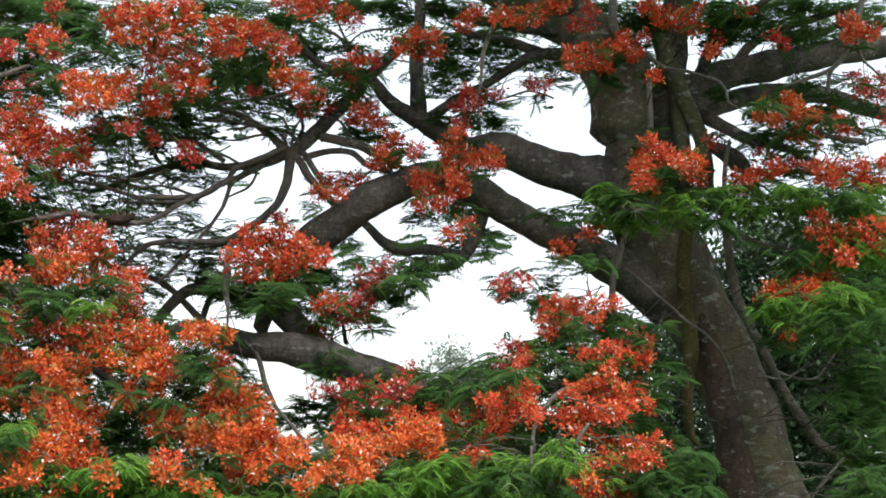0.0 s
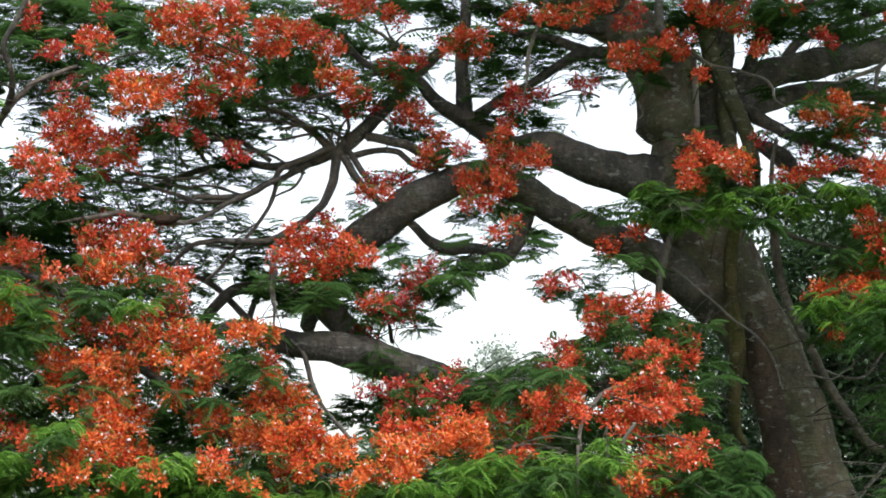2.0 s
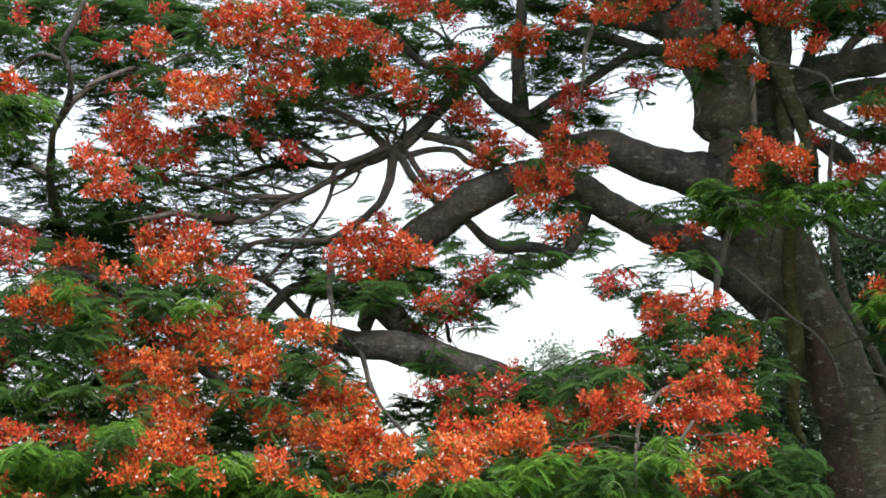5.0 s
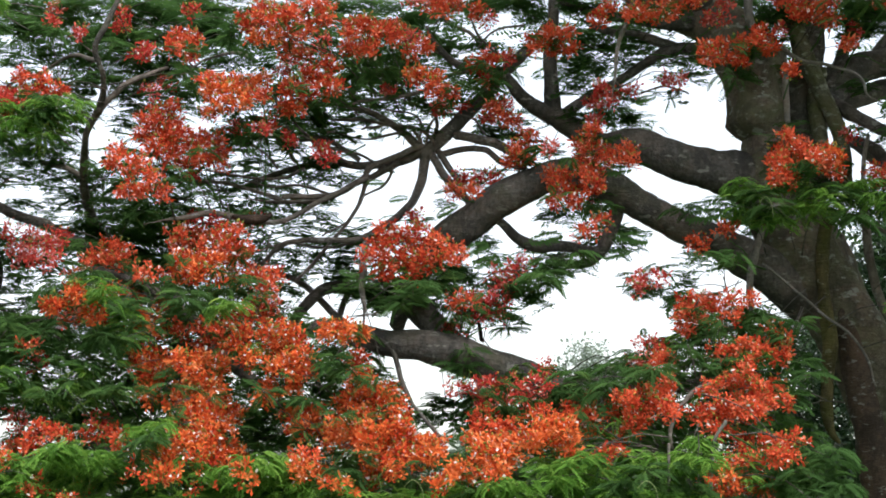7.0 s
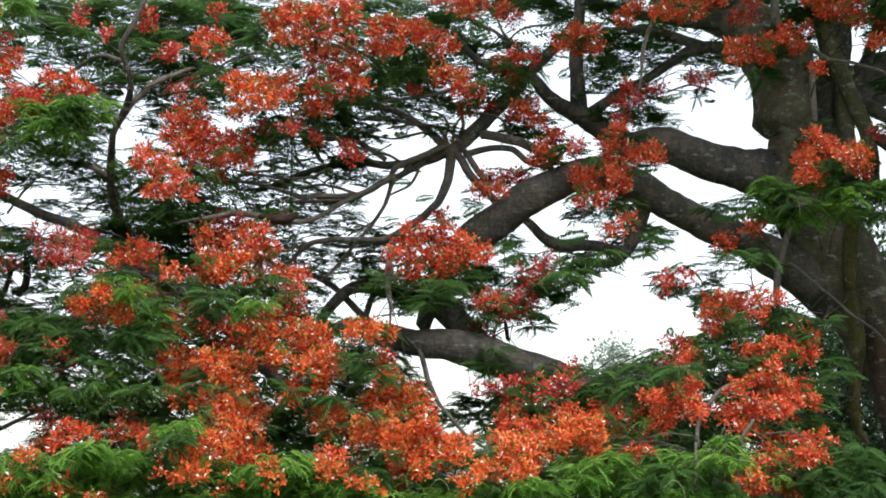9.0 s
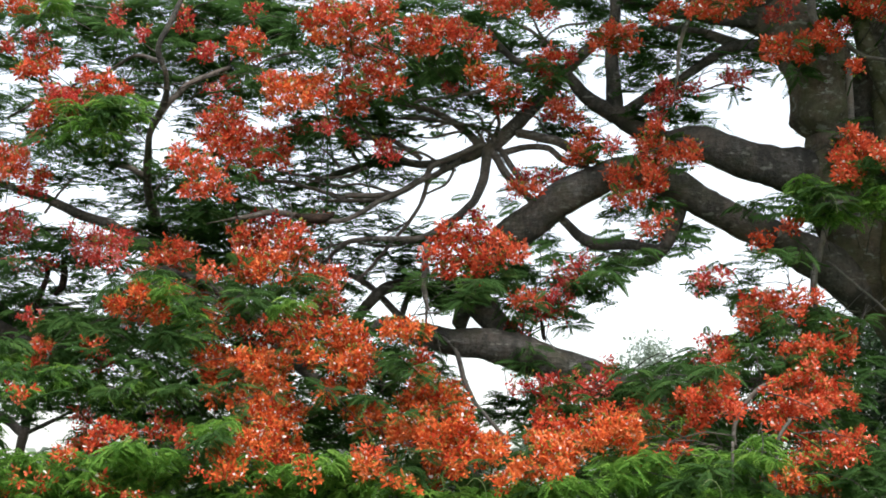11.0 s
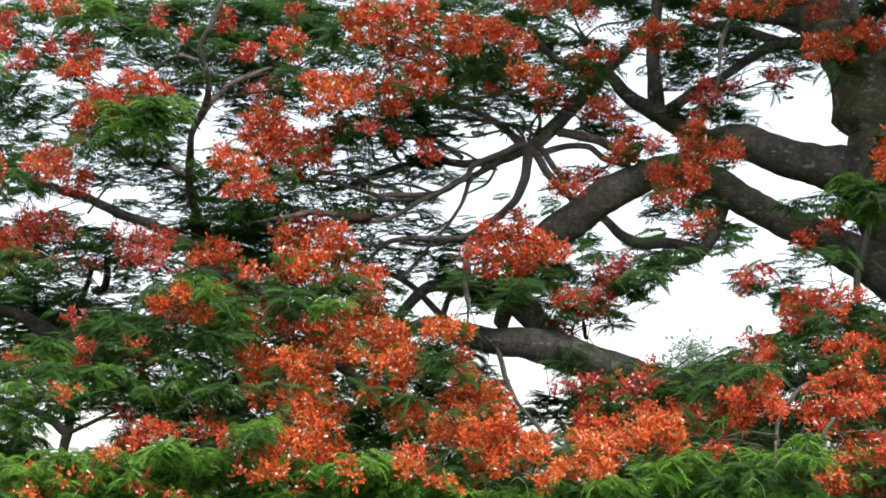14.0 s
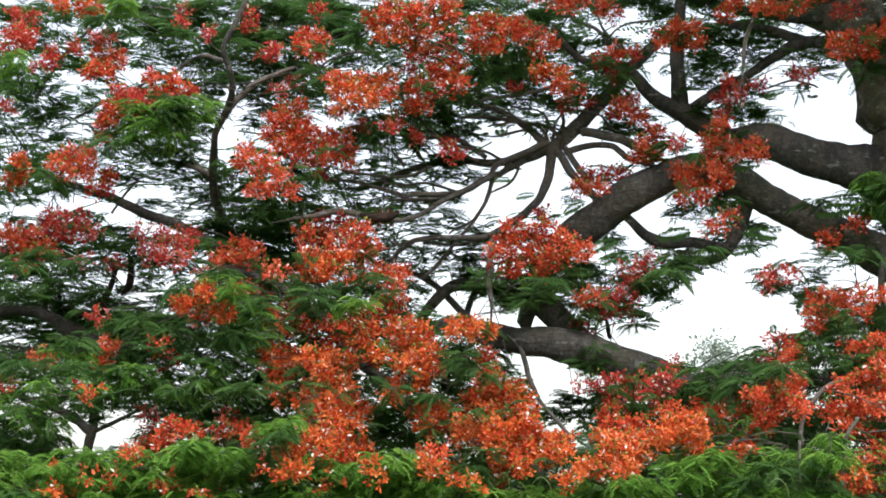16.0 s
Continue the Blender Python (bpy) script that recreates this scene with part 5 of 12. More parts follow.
leaves("back", 2.51, 19.91, 1.81, 0.18, 12)
leaves("back", 2.95, 20.28, 1.83, 0.20, 22)
leaves("back", 3.42, 20.57, 1.85, 0.22, 14)
leaves("back", 3.70, 19.71, 1.81, 0.21, 14)
leaves("back", 5.80, 20.29, 1.84, 0.23, 14)
leaves("back", -3.10, 19.92, 1.72, 0.17, 11)
leaves("back", -2.70, 19.46, 1.67, 0.17, 11)
leaves("back", -2.49, 20.41, 1.68, 0.17, 11)
leaves("back", -2.03, 19.30, 1.67, 0.17, 11)
leaves("back", -1.76, 19.91, 1.73, 0.17, 11)
leaves("back", -1.44, 20.09, 1.73, 0.17, 11)
leaves("back", -1.10, 19.95, 1.73, 0.17, 11)
leaves("back", -0.75, 19.43, 1.70, 0.16, 10)
leaves("back", -0.46, 20.12, 1.73, 0.16, 10)
leaves("back", -0.14, 19.31, 1.70, 0.15, 10)
leaves("back", 0.17, 19.95, 1.71, 0.16, 10)
leaves("back", 0.49, 19.90, 1.68, 0.16, 10)
leaves("back", 0.81, 20.35, 1.70, 0.15, 9)
leaves("back", 1.10, 20.42, 1.69, 0.15, 9)
leaves("back", 1.39, 19.74, 1.71, 0.18, 12)
leaves("back", 1.79, 20.15, 1.73, 0.19, 12)
leaves("back", 2.09, 19.47, 1.71, 0.18, 12)
leaves("back", 2.48, 19.67, 1.68, 0.18, 12)
leaves("back", 2.95, 20.31, 1.68, 0.20, 13)
leaves("back", 3.22, 19.38, 1.67, 0.21, 14)
leaves("back", 3.60, 19.20, 1.72, 0.21, 14)
leaves("back", 5.75, 20.12, 1.70, 0.23, 14)
leaves("back", -6.02, 20.25, 3.85, 0.16, 10)
leaves("back", -5.78, 20.58, 3.85, 0.16, 10)
leaves("back", -5.29, 19.99, 3.78, 0.16, 10)
leaves("back", -4.94, 19.89, 3.77, 0.16, 10)
leaves("back", -3.49, 19.39, 3.74, 0.19, 13)
leaves("back", -3.33, 19.76, 3.75, 0.03, 3)
leaves("back", -6.06, 20.46, 3.70, 0.18, 11)
leaves("back", -5.72, 20.51, 3.70, 0.18, 11)
leaves("back", -5.33, 20.41, 3.74, 0.17, 11)
leaves("back", -4.91, 20.18, 3.68, 0.17, 11)
leaves("back", -3.89, 19.54, 3.62, 0.11, 7)
leaves("back", -4.00, 20.48, 3.70, 0.13, 14)
leaves("back", -3.68, 20.22, 3.67, 0.13, 14)
leaves("back", -3.48, 20.33, 3.67, 0.09, 5)
leaves("back", -5.84, 19.71, 3.48, 0.17, 11)
leaves("back", -5.46, 19.63, 3.50, 0.17, 11)
leaves("back", -5.30, 20.20, 3.57, 0.14, 9)
leaves("back", -4.84, 19.57, 3.49, 0.14, 9)
leaves("back", -4.54, 19.40, 3.43, 0.11, 7)
leaves("back", -4.68, 19.24, 3.45, 0.11, 13)
leaves("back", -4.61, 20.34, 3.56, 0.15, 9)
leaves("back", -4.23, 19.95, 3.48, 0.14, 9)
leaves("back", -3.87, 19.45, 3.49, 0.11, 7)
leaves("back", -3.75, 19.90, 3.51, 0.09, 10)
leaves("back", -3.43, 19.54, 3.48, 0.17, 11)
leaves("back", -3.35, 19.23, 3.45, 0.08, 10)
leaves("back", -5.16, 19.31, 3.32, 0.15, 10)
leaves("back", -4.90, 19.53, 3.30, 0.15, 10)
leaves("back", -4.58, 19.53, 3.31, 0.15, 10)
leaves("back", -4.40, 20.15, 3.35, 0.16, 10)
leaves("back", -4.02, 20.08, 3.35, 0.20, 13)
leaves("back", -3.54, 19.84, 3.35, 0.23, 14)
leaves("back", -5.43, 20.17, 3.27, 0.12, 7)
leaves("back", -5.08, 19.87, 3.18, 0.14, 9)
leaves("back", -4.74, 19.64, 3.19, 0.14, 16)
leaves("back", -4.35, 19.48, 3.15, 0.19, 13)
leaves("back", -4.12, 19.59, 3.18, 0.11, 13)
leaves("back", -4.00, 20.53, 3.23, 0.19, 12)
leaves("back", -3.46, 19.65, 3.20, 0.18, 12)
leaves("back", -5.91, 20.20, 3.08, 0.23, 26)
leaves("back", -5.50, 20.23, 3.11, 0.12, 13)
leaves("back", -4.98, 19.50, 3.02, 0.19, 13)
leaves("back", -4.83, 19.94, 3.09, 0.06, 6)
leaves("back", -4.62, 19.91, 3.05, 0.14, 9)
leaves("back", -4.34, 19.95, 3.09, 0.14, 9)
leaves("back", -4.05, 19.84, 3.10, 0.11, 13)
leaves("back", -3.68, 19.68, 3.04, 0.22, 14)
leaves("back", -6.01, 20.48, 2.93, 0.20, 13)
leaves("back", -5.64, 20.54, 2.97, 0.18, 11)
leaves("back", -4.98, 19.21, 2.90, 0.12, 8)
leaves("back", -4.82, 19.60, 2.93, 0.13, 8)
leaves("back", -4.60, 19.84, 2.95, 0.14, 9)
leaves("back", -4.47, 20.57, 2.96, 0.15, 9)
leaves("back", -4.02, 19.84, 2.92, 0.14, 9)
leaves("back", -3.52, 19.33, 2.86, 0.14, 9)
leaves("back", -3.56, 19.94, 2.96, 0.07, 8)
leaves("back", -3.29, 19.30, 2.92, 0.08, 5)
leaves("back", -5.75, 19.50, 2.79, 0.17, 19)
leaves("back", -5.30, 19.21, 2.74, 0.14, 16)
leaves("back", -5.21, 20.05, 2.78, 0.17, 11)
leaves("back", -4.81, 19.86, 2.79, 0.17, 11)
leaves("back", -4.31, 19.22, 2.76, 0.16, 11)
leaves("back", -4.20, 20.45, 2.79, 0.20, 13)
leaves("back", -3.75, 19.49, 2.74, 0.06, 6)
leaves("back", -3.54, 19.89, 2.80, 0.23, 14)
leaves("back", -5.85, 19.85, 2.61, 0.17, 11)
leaves("back", -5.71, 20.17, 2.62, 0.06, 6)
leaves("back", -5.25, 19.26, 2.61, 0.14, 9)
leaves("back", -4.17, 19.97, 2.63, 0.19, 12)
leaves("back", -3.86, 20.34, 2.68, 0.19, 12)
leaves("back", -3.35, 19.35, 2.59, 0.14, 9)
leaves("back", -5.67, 19.35, 2.44, 0.19, 13)
leaves("back", -5.37, 19.70, 2.47, 0.20, 13)
leaves("back", -5.26, 19.40, 2.51, 0.06, 6)
leaves("back", -3.97, 20.07, 2.52, 0.11, 13)
leaves("back", -3.62, 20.22, 2.53, 0.26, 16)
leaves("back", -3.49, 20.14, 2.53, 0.14, 16)
leaves("back", -5.72, 19.55, 2.32, 0.20, 13)
leaves("back", -5.58, 20.49, 2.36, 0.20, 13)
leaves("back", -4.26, 20.22, 2.37, 0.14, 16)
leaves("back", -3.77, 19.44, 2.34, 0.18, 21)
leaves("back", -3.53, 20.15, 2.37, 0.19, 21)
leaves("back", -5.92, 20.19, 2.20, 0.19, 12)
leaves("back", -5.34, 19.48, 2.17, 0.18, 12)
leaves("back", -4.25, 20.18, 2.25, 0.20, 22)
leaves("back", -3.68, 19.51, 2.20, 0.22, 14)
leaves("back", -3.45, 20.12, 2.23, 0.11, 13)
leaves("back", -5.94, 20.13, 2.05, 0.14, 9)
leaves("back", -5.52, 19.65, 2.07, 0.14, 9)
leaves("back", -5.33, 20.05, 2.10, 0.14, 9)
leaves("back", -4.68, 20.00, 2.10, 0.14, 9)
leaves("back", -4.52, 20.22, 2.09, 0.06, 6)
leaves("back", -4.21, 19.90, 2.07, 0.18, 11)
leaves("back", -3.88, 20.11, 2.08, 0.18, 11)
leaves("back", -3.41, 19.49, 2.05, 0.18, 11)
leaves("back", -5.88, 20.01, 1.91, 0.16, 10)
leaves("back", -5.46, 19.69, 1.93, 0.16, 10)
leaves("back", -5.01, 19.22, 1.94, 0.16, 10)
leaves("back", -5.04, 19.40, 1.95, 0.08, 10)
leaves("back", -4.69, 19.57, 1.93, 0.14, 9)
leaves("back", -4.86, 20.54, 1.95, 0.09, 10)
leaves("back", -4.41, 19.69, 1.94, 0.16, 10)
leaves("back", -4.16, 20.07, 1.91, 0.16, 10)
leaves("back", -3.77, 19.82, 1.93, 0.16, 10)
leaves("back", -3.57, 20.55, 1.97, 0.17, 10)
leaves("back", -5.96, 20.21, 1.76, 0.14, 9)
leaves("back", -5.45, 19.47, 1.81, 0.14, 9)
leaves("back", -5.26, 20.15, 1.81, 0.23, 26)
leaves("back", -4.82, 20.01, 1.79, 0.11, 13)
leaves("back", -4.40, 19.59, 1.81, 0.20, 13)
leaves("back", -4.19, 20.48, 1.76, 0.20, 13)
leaves("back", -3.97, 19.29, 1.78, 0.06, 6)
leaves("back", -3.74, 20.16, 1.81, 0.17, 11)
leaves("back", -3.64, 19.93, 1.77, 0.06, 6)
leaves("back", -3.49, 20.41, 1.79, 0.12, 7)
leaves("back", -5.71, 19.40, 1.62, 0.14, 9)
leaves("back", -5.71, 20.39, 1.65, 0.15, 9)
leaves("back", -5.39, 20.55, 1.65, 0.21, 13)
leaves("back", -4.88, 20.13, 1.62, 0.19, 12)
leaves("back", -4.51, 20.21, 1.62, 0.19, 12)
leaves("back", -4.05, 19.85, 1.68, 0.19, 12)
leaves("back", -3.60, 19.54, 1.63, 0.20, 13)
leaves("back", -3.34, 19.68, 1.65, 0.08, 5)
leaves("dark", -3.06, 18.22, 6.29, 0.05, 3)
leaves("dark", -2.85, 18.58, 6.38, 0.21, 40)
leaves("dark", -3.01, 19.60, 6.62, 0.22, 9)
leaves("dark", -2.36, 18.09, 6.22, 0.08, 4)
leaves("dark", -2.32, 19.13, 6.50, 0.10, 18)
leaves("dark", -2.46, 20.33, 6.82, 0.10, 4)
leaves("dark", -1.80, 17.38, 6.02, 0.09, 5)
leaves("dark", -1.55, 17.52, 6.07, 0.18, 10)
leaves("dark", -1.16, 17.18, 5.99, 0.18, 10)
leaves("dark", -1.02, 19.48, 6.64, 0.08, 15)
leaves("dark", -1.11, 21.16, 7.08, 0.09, 3)
leaves("dark", -0.28, 18.31, 6.28, 0.07, 4)
leaves("dark", -0.08, 17.78, 6.14, 0.13, 7)
leaves("dark", 0.13, 17.53, 6.15, 0.08, 4)
leaves("dark", 0.39, 19.06, 6.55, 0.16, 30)
leaves("dark", 0.43, 21.08, 7.09, 0.18, 7)
leaves("dark", 0.33, 17.46, 6.09, 0.07, 4)
leaves("dark", 0.72, 18.15, 6.32, 0.18, 35)
leaves("dark", 0.79, 20.00, 6.76, 0.20, 8)
leaves("dark", 1.10, 18.82, 6.47, 0.05, 10)
leaves("dark", 1.17, 19.91, 6.74, 0.06, 2)
leaves("dark", 1.30, 18.10, 6.28, 0.18, 35)
leaves("dark", 1.42, 19.78, 6.73, 0.20, 8)
leaves("dark", 1.53, 17.81, 6.18, 0.06, 4)
leaves("dark", 1.83, 17.27, 6.10, 0.15, 9)
leaves("dark", 2.15, 17.21, 6.08, 0.15, 9)
leaves("dark", 2.64, 18.69, 6.46, 0.13, 25)
leaves("dark", 2.94, 20.84, 7.01, 0.15, 6)
leaves("dark", 2.66, 18.19, 6.30, 0.04, 2)
leaves("dark", 3.11, 17.63, 6.16, 0.06, 4)
leaves("dark", 3.28, 17.57, 6.16, 0.11, 6)
leaves("dark", 3.51, 17.53, 6.15, 0.11, 6)
leaves("dark", 3.85, 17.90, 6.31, 0.14, 15)
leaves("dark", 4.00, 17.45, 6.15, 0.10, 6)
leaves("dark", 4.67, 18.43, 6.44, 0.18, 35)
leaves("dark", 5.04, 19.90, 6.86, 0.20, 8)
leaves("dark", 3.00, 19.14, 6.58, 0.15, 28)
leaves("dark", 3.31, 21.09, 7.13, 0.17, 6)
leaves("dark", -3.02, 18.01, 6.09, 0.05, 3)
leaves("dark", -2.89, 18.83, 6.31, 0.22, 40)
leaves("dark", -3.14, 20.49, 6.71, 0.23, 9)
leaves("dark", -2.24, 18.50, 6.22, 0.15, 28)
leaves("dark", -2.35, 19.43, 6.49, 0.15, 6)
leaves("dark", -2.08, 19.15, 6.40, 0.08, 3)
leaves("dark", -1.67, 17.23, 5.91, 0.13, 8)
leaves("dark", -1.41, 17.30, 5.90, 0.13, 8)
leaves("dark", -1.13, 17.21, 5.90, 0.13, 8)
leaves("dark", -0.74, 17.23, 5.89, 0.13, 8)
leaves("dark", -0.48, 17.15, 5.87, 0.13, 8)
leaves("dark", -0.24, 18.11, 6.14, 0.13, 25)
leaves("dark", -0.26, 20.23, 6.68, 0.14, 6)
leaves("dark", -0.02, 17.86, 6.09, 0.08, 4)
leaves("dark", 0.92, 18.73, 6.34, 0.12, 22)
leaves("dark", 0.99, 20.15, 6.64, 0.13, 5)
leaves("dark", 1.44, 17.97, 6.16, 0.09, 5)
leaves("dark", 1.87, 17.79, 6.05, 0.22, 12)
leaves("dark", 2.38, 18.81, 6.35, 0.16, 30)
leaves("dark", 2.63, 20.84, 6.85, 0.18, 7)
leaves("dark", 2.58, 18.21, 6.17, 0.12, 6)
leaves("dark", 3.32, 17.81, 6.09, 0.11, 6)
leaves("dark", 3.53, 17.68, 6.05, 0.11, 6)
leaves("dark", 3.98, 18.50, 6.31, 0.15, 28)
leaves("dark", 4.37, 20.31, 6.80, 0.16, 6)
leaves("dark", 4.48, 19.36, 6.50, 0.15, 28)
leaves("dark", 4.98, 21.51, 7.11, 0.17, 6)
leaves("dark", 4.91, 18.62, 6.33, 0.16, 7)
leaves("dark", 3.02, 17.82, 6.10, 0.18, 35)
leaves("dark", 3.26, 19.23, 6.48, 0.19, 8)
leaves("dark", 4.95, 17.29, 5.98, 0.12, 7)
leaves("dark", -2.95, 18.10, 5.98, 0.13, 25)
leaves("dark", -3.29, 20.17, 6.44, 0.14, 6)
leaves("dark", -2.68, 18.04, 5.96, 0.13, 25)
leaves("dark", -2.99, 20.09, 6.49, 0.14, 6)
leaves("dark", -2.37, 17.74, 5.85, 0.14, 8)
leaves("dark", -2.22, 18.61, 6.11, 0.12, 22)
leaves("dark", -2.43, 20.35, 6.55, 0.13, 5)
leaves("dark", -2.07, 19.36, 6.30, 0.11, 4)
leaves("dark", -1.59, 17.19, 5.71, 0.15, 9)
leaves("dark", -1.37, 17.87, 5.87, 0.13, 7)
leaves("dark", -1.15, 18.44, 6.09, 0.08, 4)
leaves("dark", -0.77, 17.52, 5.81, 0.14, 8)
leaves("dark", -0.51, 17.92, 5.94, 0.14, 8)
leaves("dark", -0.30, 18.20, 6.04, 0.07, 4)
leaves("dark", -0.13, 19.47, 6.39, 0.13, 5)
leaves("dark", 0.97, 17.45, 5.84, 0.20, 12)
leaves("dark", 1.48, 19.29, 6.31, 0.17, 31)
leaves("dark", 1.55, 20.18, 6.57, 0.18, 7)
leaves("dark", 1.84, 19.36, 6.35, 0.17, 31)
leaves("dark", 2.00, 21.08, 6.74, 0.19, 7)
leaves("dark", 2.93, 17.76, 5.94, 0.10, 6)
leaves("dark", 3.13, 17.87, 5.92, 0.08, 4)
leaves("dark", 3.84, 17.82, 5.98, 0.15, 30)
leaves("dark", 4.28, 19.85, 6.52, 0.17, 7)
leaves("dark", 4.47, 18.12, 6.05, 0.13, 7)
leaves("dark", 2.71, 19.11, 6.32, 0.15, 28)
leaves("dark", 2.91, 20.53, 6.63, 0.16, 6)
leaves("dark", 4.92, 17.13, 5.78, 0.15, 9)
leaves("dark", 3.81, 17.92, 6.02, 0.10, 6)
leaves("dark", -3.12, 18.97, 6.07, 0.11, 20)
leaves("dark", -3.31, 20.11, 6.34, 0.11, 4)
leaves("dark", -2.84, 18.36, 5.87, 0.12, 6)
leaves("dark", -2.78, 19.10, 6.10, 0.08, 3)
leaves("dark", -2.38, 17.76, 5.77, 0.13, 7)
leaves("dark", -1.35, 17.48, 5.68, 0.11, 6)
leaves("dark", -1.21, 18.56, 5.96, 0.08, 4)
leaves("dark", -0.75, 17.35, 5.66, 0.15, 9)
leaves("dark", -0.53, 19.11, 6.11, 0.14, 6)
leaves("dark", -0.22, 17.26, 5.62, 0.12, 7)
leaves("dark", 0.03, 18.02, 5.87, 0.13, 25)
leaves("dark", 0.03, 19.83, 6.31, 0.14, 6)
leaves("dark", 0.93, 17.12, 5.67, 0.12, 7)
leaves("dark", 1.17, 17.80, 5.81, 0.08, 4)
leaves("dark", 1.45, 18.15, 5.89, 0.17, 32)
leaves("dark", 1.60, 20.05, 6.34, 0.19, 7)
leaves("dark", 1.86, 18.75, 6.06, 0.17, 32)
leaves("dark", 2.07, 20.92, 6.57, 0.19, 7)
leaves("dark", 2.50, 17.76, 5.79, 0.15, 9)
leaves("dark", 2.81, 17.36, 5.72, 0.20, 12)
leaves("dark", 3.66, 17.44, 5.76, 0.09, 5)
leaves("dark", 4.02, 18.17, 5.93, 0.10, 20)
leaves("dark", 4.32, 19.53, 6.28, 0.11, 4)
leaves("dark", 4.03, 19.55, 6.25, 0.06, 10)
leaves("dark", 4.26, 20.66, 6.57, 0.06, 2)
leaves("dark", -2.97, 18.69, 5.84, 0.20, 38)
leaves("dark", -3.18, 19.97, 6.13, 0.21, 8)
leaves("dark", -2.62, 19.02, 5.91, 0.20, 38)
leaves("dark", -2.77, 20.16, 6.17, 0.22, 8)
leaves("dark", -1.43, 18.03, 5.69, 0.13, 7)
leaves("dark", -1.10, 17.29, 5.56, 0.15, 9)
leaves("dark", -0.92, 18.13, 5.73, 0.08, 15)
leaves("dark", -0.98, 19.40, 6.04, 0.08, 3)
leaves("dark", -0.75, 18.90, 5.93, 0.12, 5)
leaves("dark", -0.51, 19.01, 5.94, 0.12, 5)
leaves("dark", -0.73, 18.84, 5.89, 0.13, 25)
leaves("dark", -0.82, 20.97, 6.44, 0.15, 6)
leaves("dark", -0.45, 18.48, 5.85, 0.13, 25)
leaves("dark", -0.49, 19.81, 6.10, 0.14, 6)
leaves("dark", 0.36, 17.37, 5.53, 0.15, 9)
leaves("dark", 0.60, 17.74, 5.68, 0.08, 4)
leaves("dark", 1.30, 18.70, 5.89, 0.17, 32)
leaves("dark", 1.41, 20.33, 6.32, 0.19, 7)
leaves("dark", 2.38, 17.14, 5.52, 0.11, 6)
leaves("dark", 2.70, 17.73, 5.68, 0.11, 6)
leaves("dark", 3.00, 19.08, 6.02, 0.14, 6)
leaves("dark", -2.91, 19.17, 5.82, 0.07, 12)
leaves("dark", -3.20, 21.09, 6.19, 0.08, 3)
leaves("dark", -2.62, 18.17, 5.61, 0.08, 4)
leaves("dark", -2.37, 17.81, 5.51, 0.11, 5)
leaves("dark", -2.21, 17.95, 5.54, 0.06, 4)
leaves("dark", -1.92, 17.16, 5.34, 0.13, 8)
leaves("dark", -1.64, 16.90, 5.32, 0.13, 8)
leaves("dark", -1.38, 17.94, 5.49, 0.12, 6)
leaves("dark", -1.13, 17.55, 5.47, 0.11, 6)
leaves("dark", -0.89, 19.21, 5.83, 0.19, 34)
leaves("dark", -0.94, 20.21, 6.07, 0.19, 8)
leaves("dark", -0.49, 18.06, 5.61, 0.17, 34)
leaves("dark", -0.53, 19.61, 5.96, 0.19, 8)
leaves("dark", -0.85, 18.82, 5.75, 0.12, 5)
leaves("dark", -0.63, 19.31, 5.90, 0.12, 5)
leaves("dark", -0.29, 17.74, 5.46, 0.06, 4)
leaves("dark", -0.09, 17.64, 5.44, 0.11, 6)
leaves("dark", 0.14, 16.83, 5.29, 0.11, 6)
leaves("dark", 0.44, 18.86, 5.80, 0.16, 7)
leaves("dark", 0.43, 18.18, 5.58, 0.10, 6)
leaves("dark", 2.16, 18.47, 5.66, 0.11, 6)
leaves("dark", 3.17, 17.68, 5.55, 0.05, 3)
leaves("dark", 5.40, 18.45, 5.70, 0.21, 12)
leaves("dark", 2.99, 19.56, 5.97, 0.11, 4)
leaves("dark", -3.09, 19.04, 5.66, 0.14, 25)
leaves("dark", -3.39, 20.88, 6.07, 0.15, 6)
leaves("dark", -2.77, 18.34, 5.47, 0.08, 4)
leaves("dark", -2.57, 18.98, 5.65, 0.22, 40)
leaves("dark", -2.77, 20.47, 6.00, 0.23, 9)
leaves("dark", -2.00, 17.06, 5.24, 0.11, 6)
leaves("dark", -1.76, 16.86, 5.21, 0.11, 6)
leaves("dark", -1.68, 17.99, 5.39, 0.08, 4)
leaves("dark", -1.35, 17.84, 5.39, 0.14, 8)
leaves("dark", -1.07, 17.83, 5.35, 0.14, 8)
leaves("dark", -0.81, 18.22, 5.49, 0.13, 6)
leaves("dark", -0.49, 18.09, 5.44, 0.08, 4)
leaves("dark", 0.12, 17.17, 5.26, 0.18, 11)
leaves("dark", 0.48, 19.40, 5.73, 0.14, 6)
leaves("dark", 1.51, 18.23, 5.49, 0.12, 6)
leaves("dark", 1.70, 17.77, 5.42, 0.11, 6)
leaves("dark", 2.17, 17.97, 5.41, 0.09, 5)
leaves("dark", 4.34, 17.70, 5.37, 0.16, 9)
leaves("dark", 4.56, 17.22, 5.30, 0.16, 9)
leaves("dark", 5.23, 17.79, 5.47, 0.18, 10)
leaves("dark", -3.07, 19.29, 5.54, 0.08, 15)
leaves("dark", -3.24, 20.35, 5.73, 0.09, 3)
leaves("dark", -2.52, 17.40, 5.19, 0.17, 10)
leaves("dark", -1.91, 16.96, 5.08, 0.21, 12)
leaves("dark", -1.38, 17.50, 5.16, 0.13, 7)
leaves("dark", -1.17, 18.47, 5.43, 0.16, 7)
leaves("dark", 0.09, 18.48, 5.40, 0.18, 10)
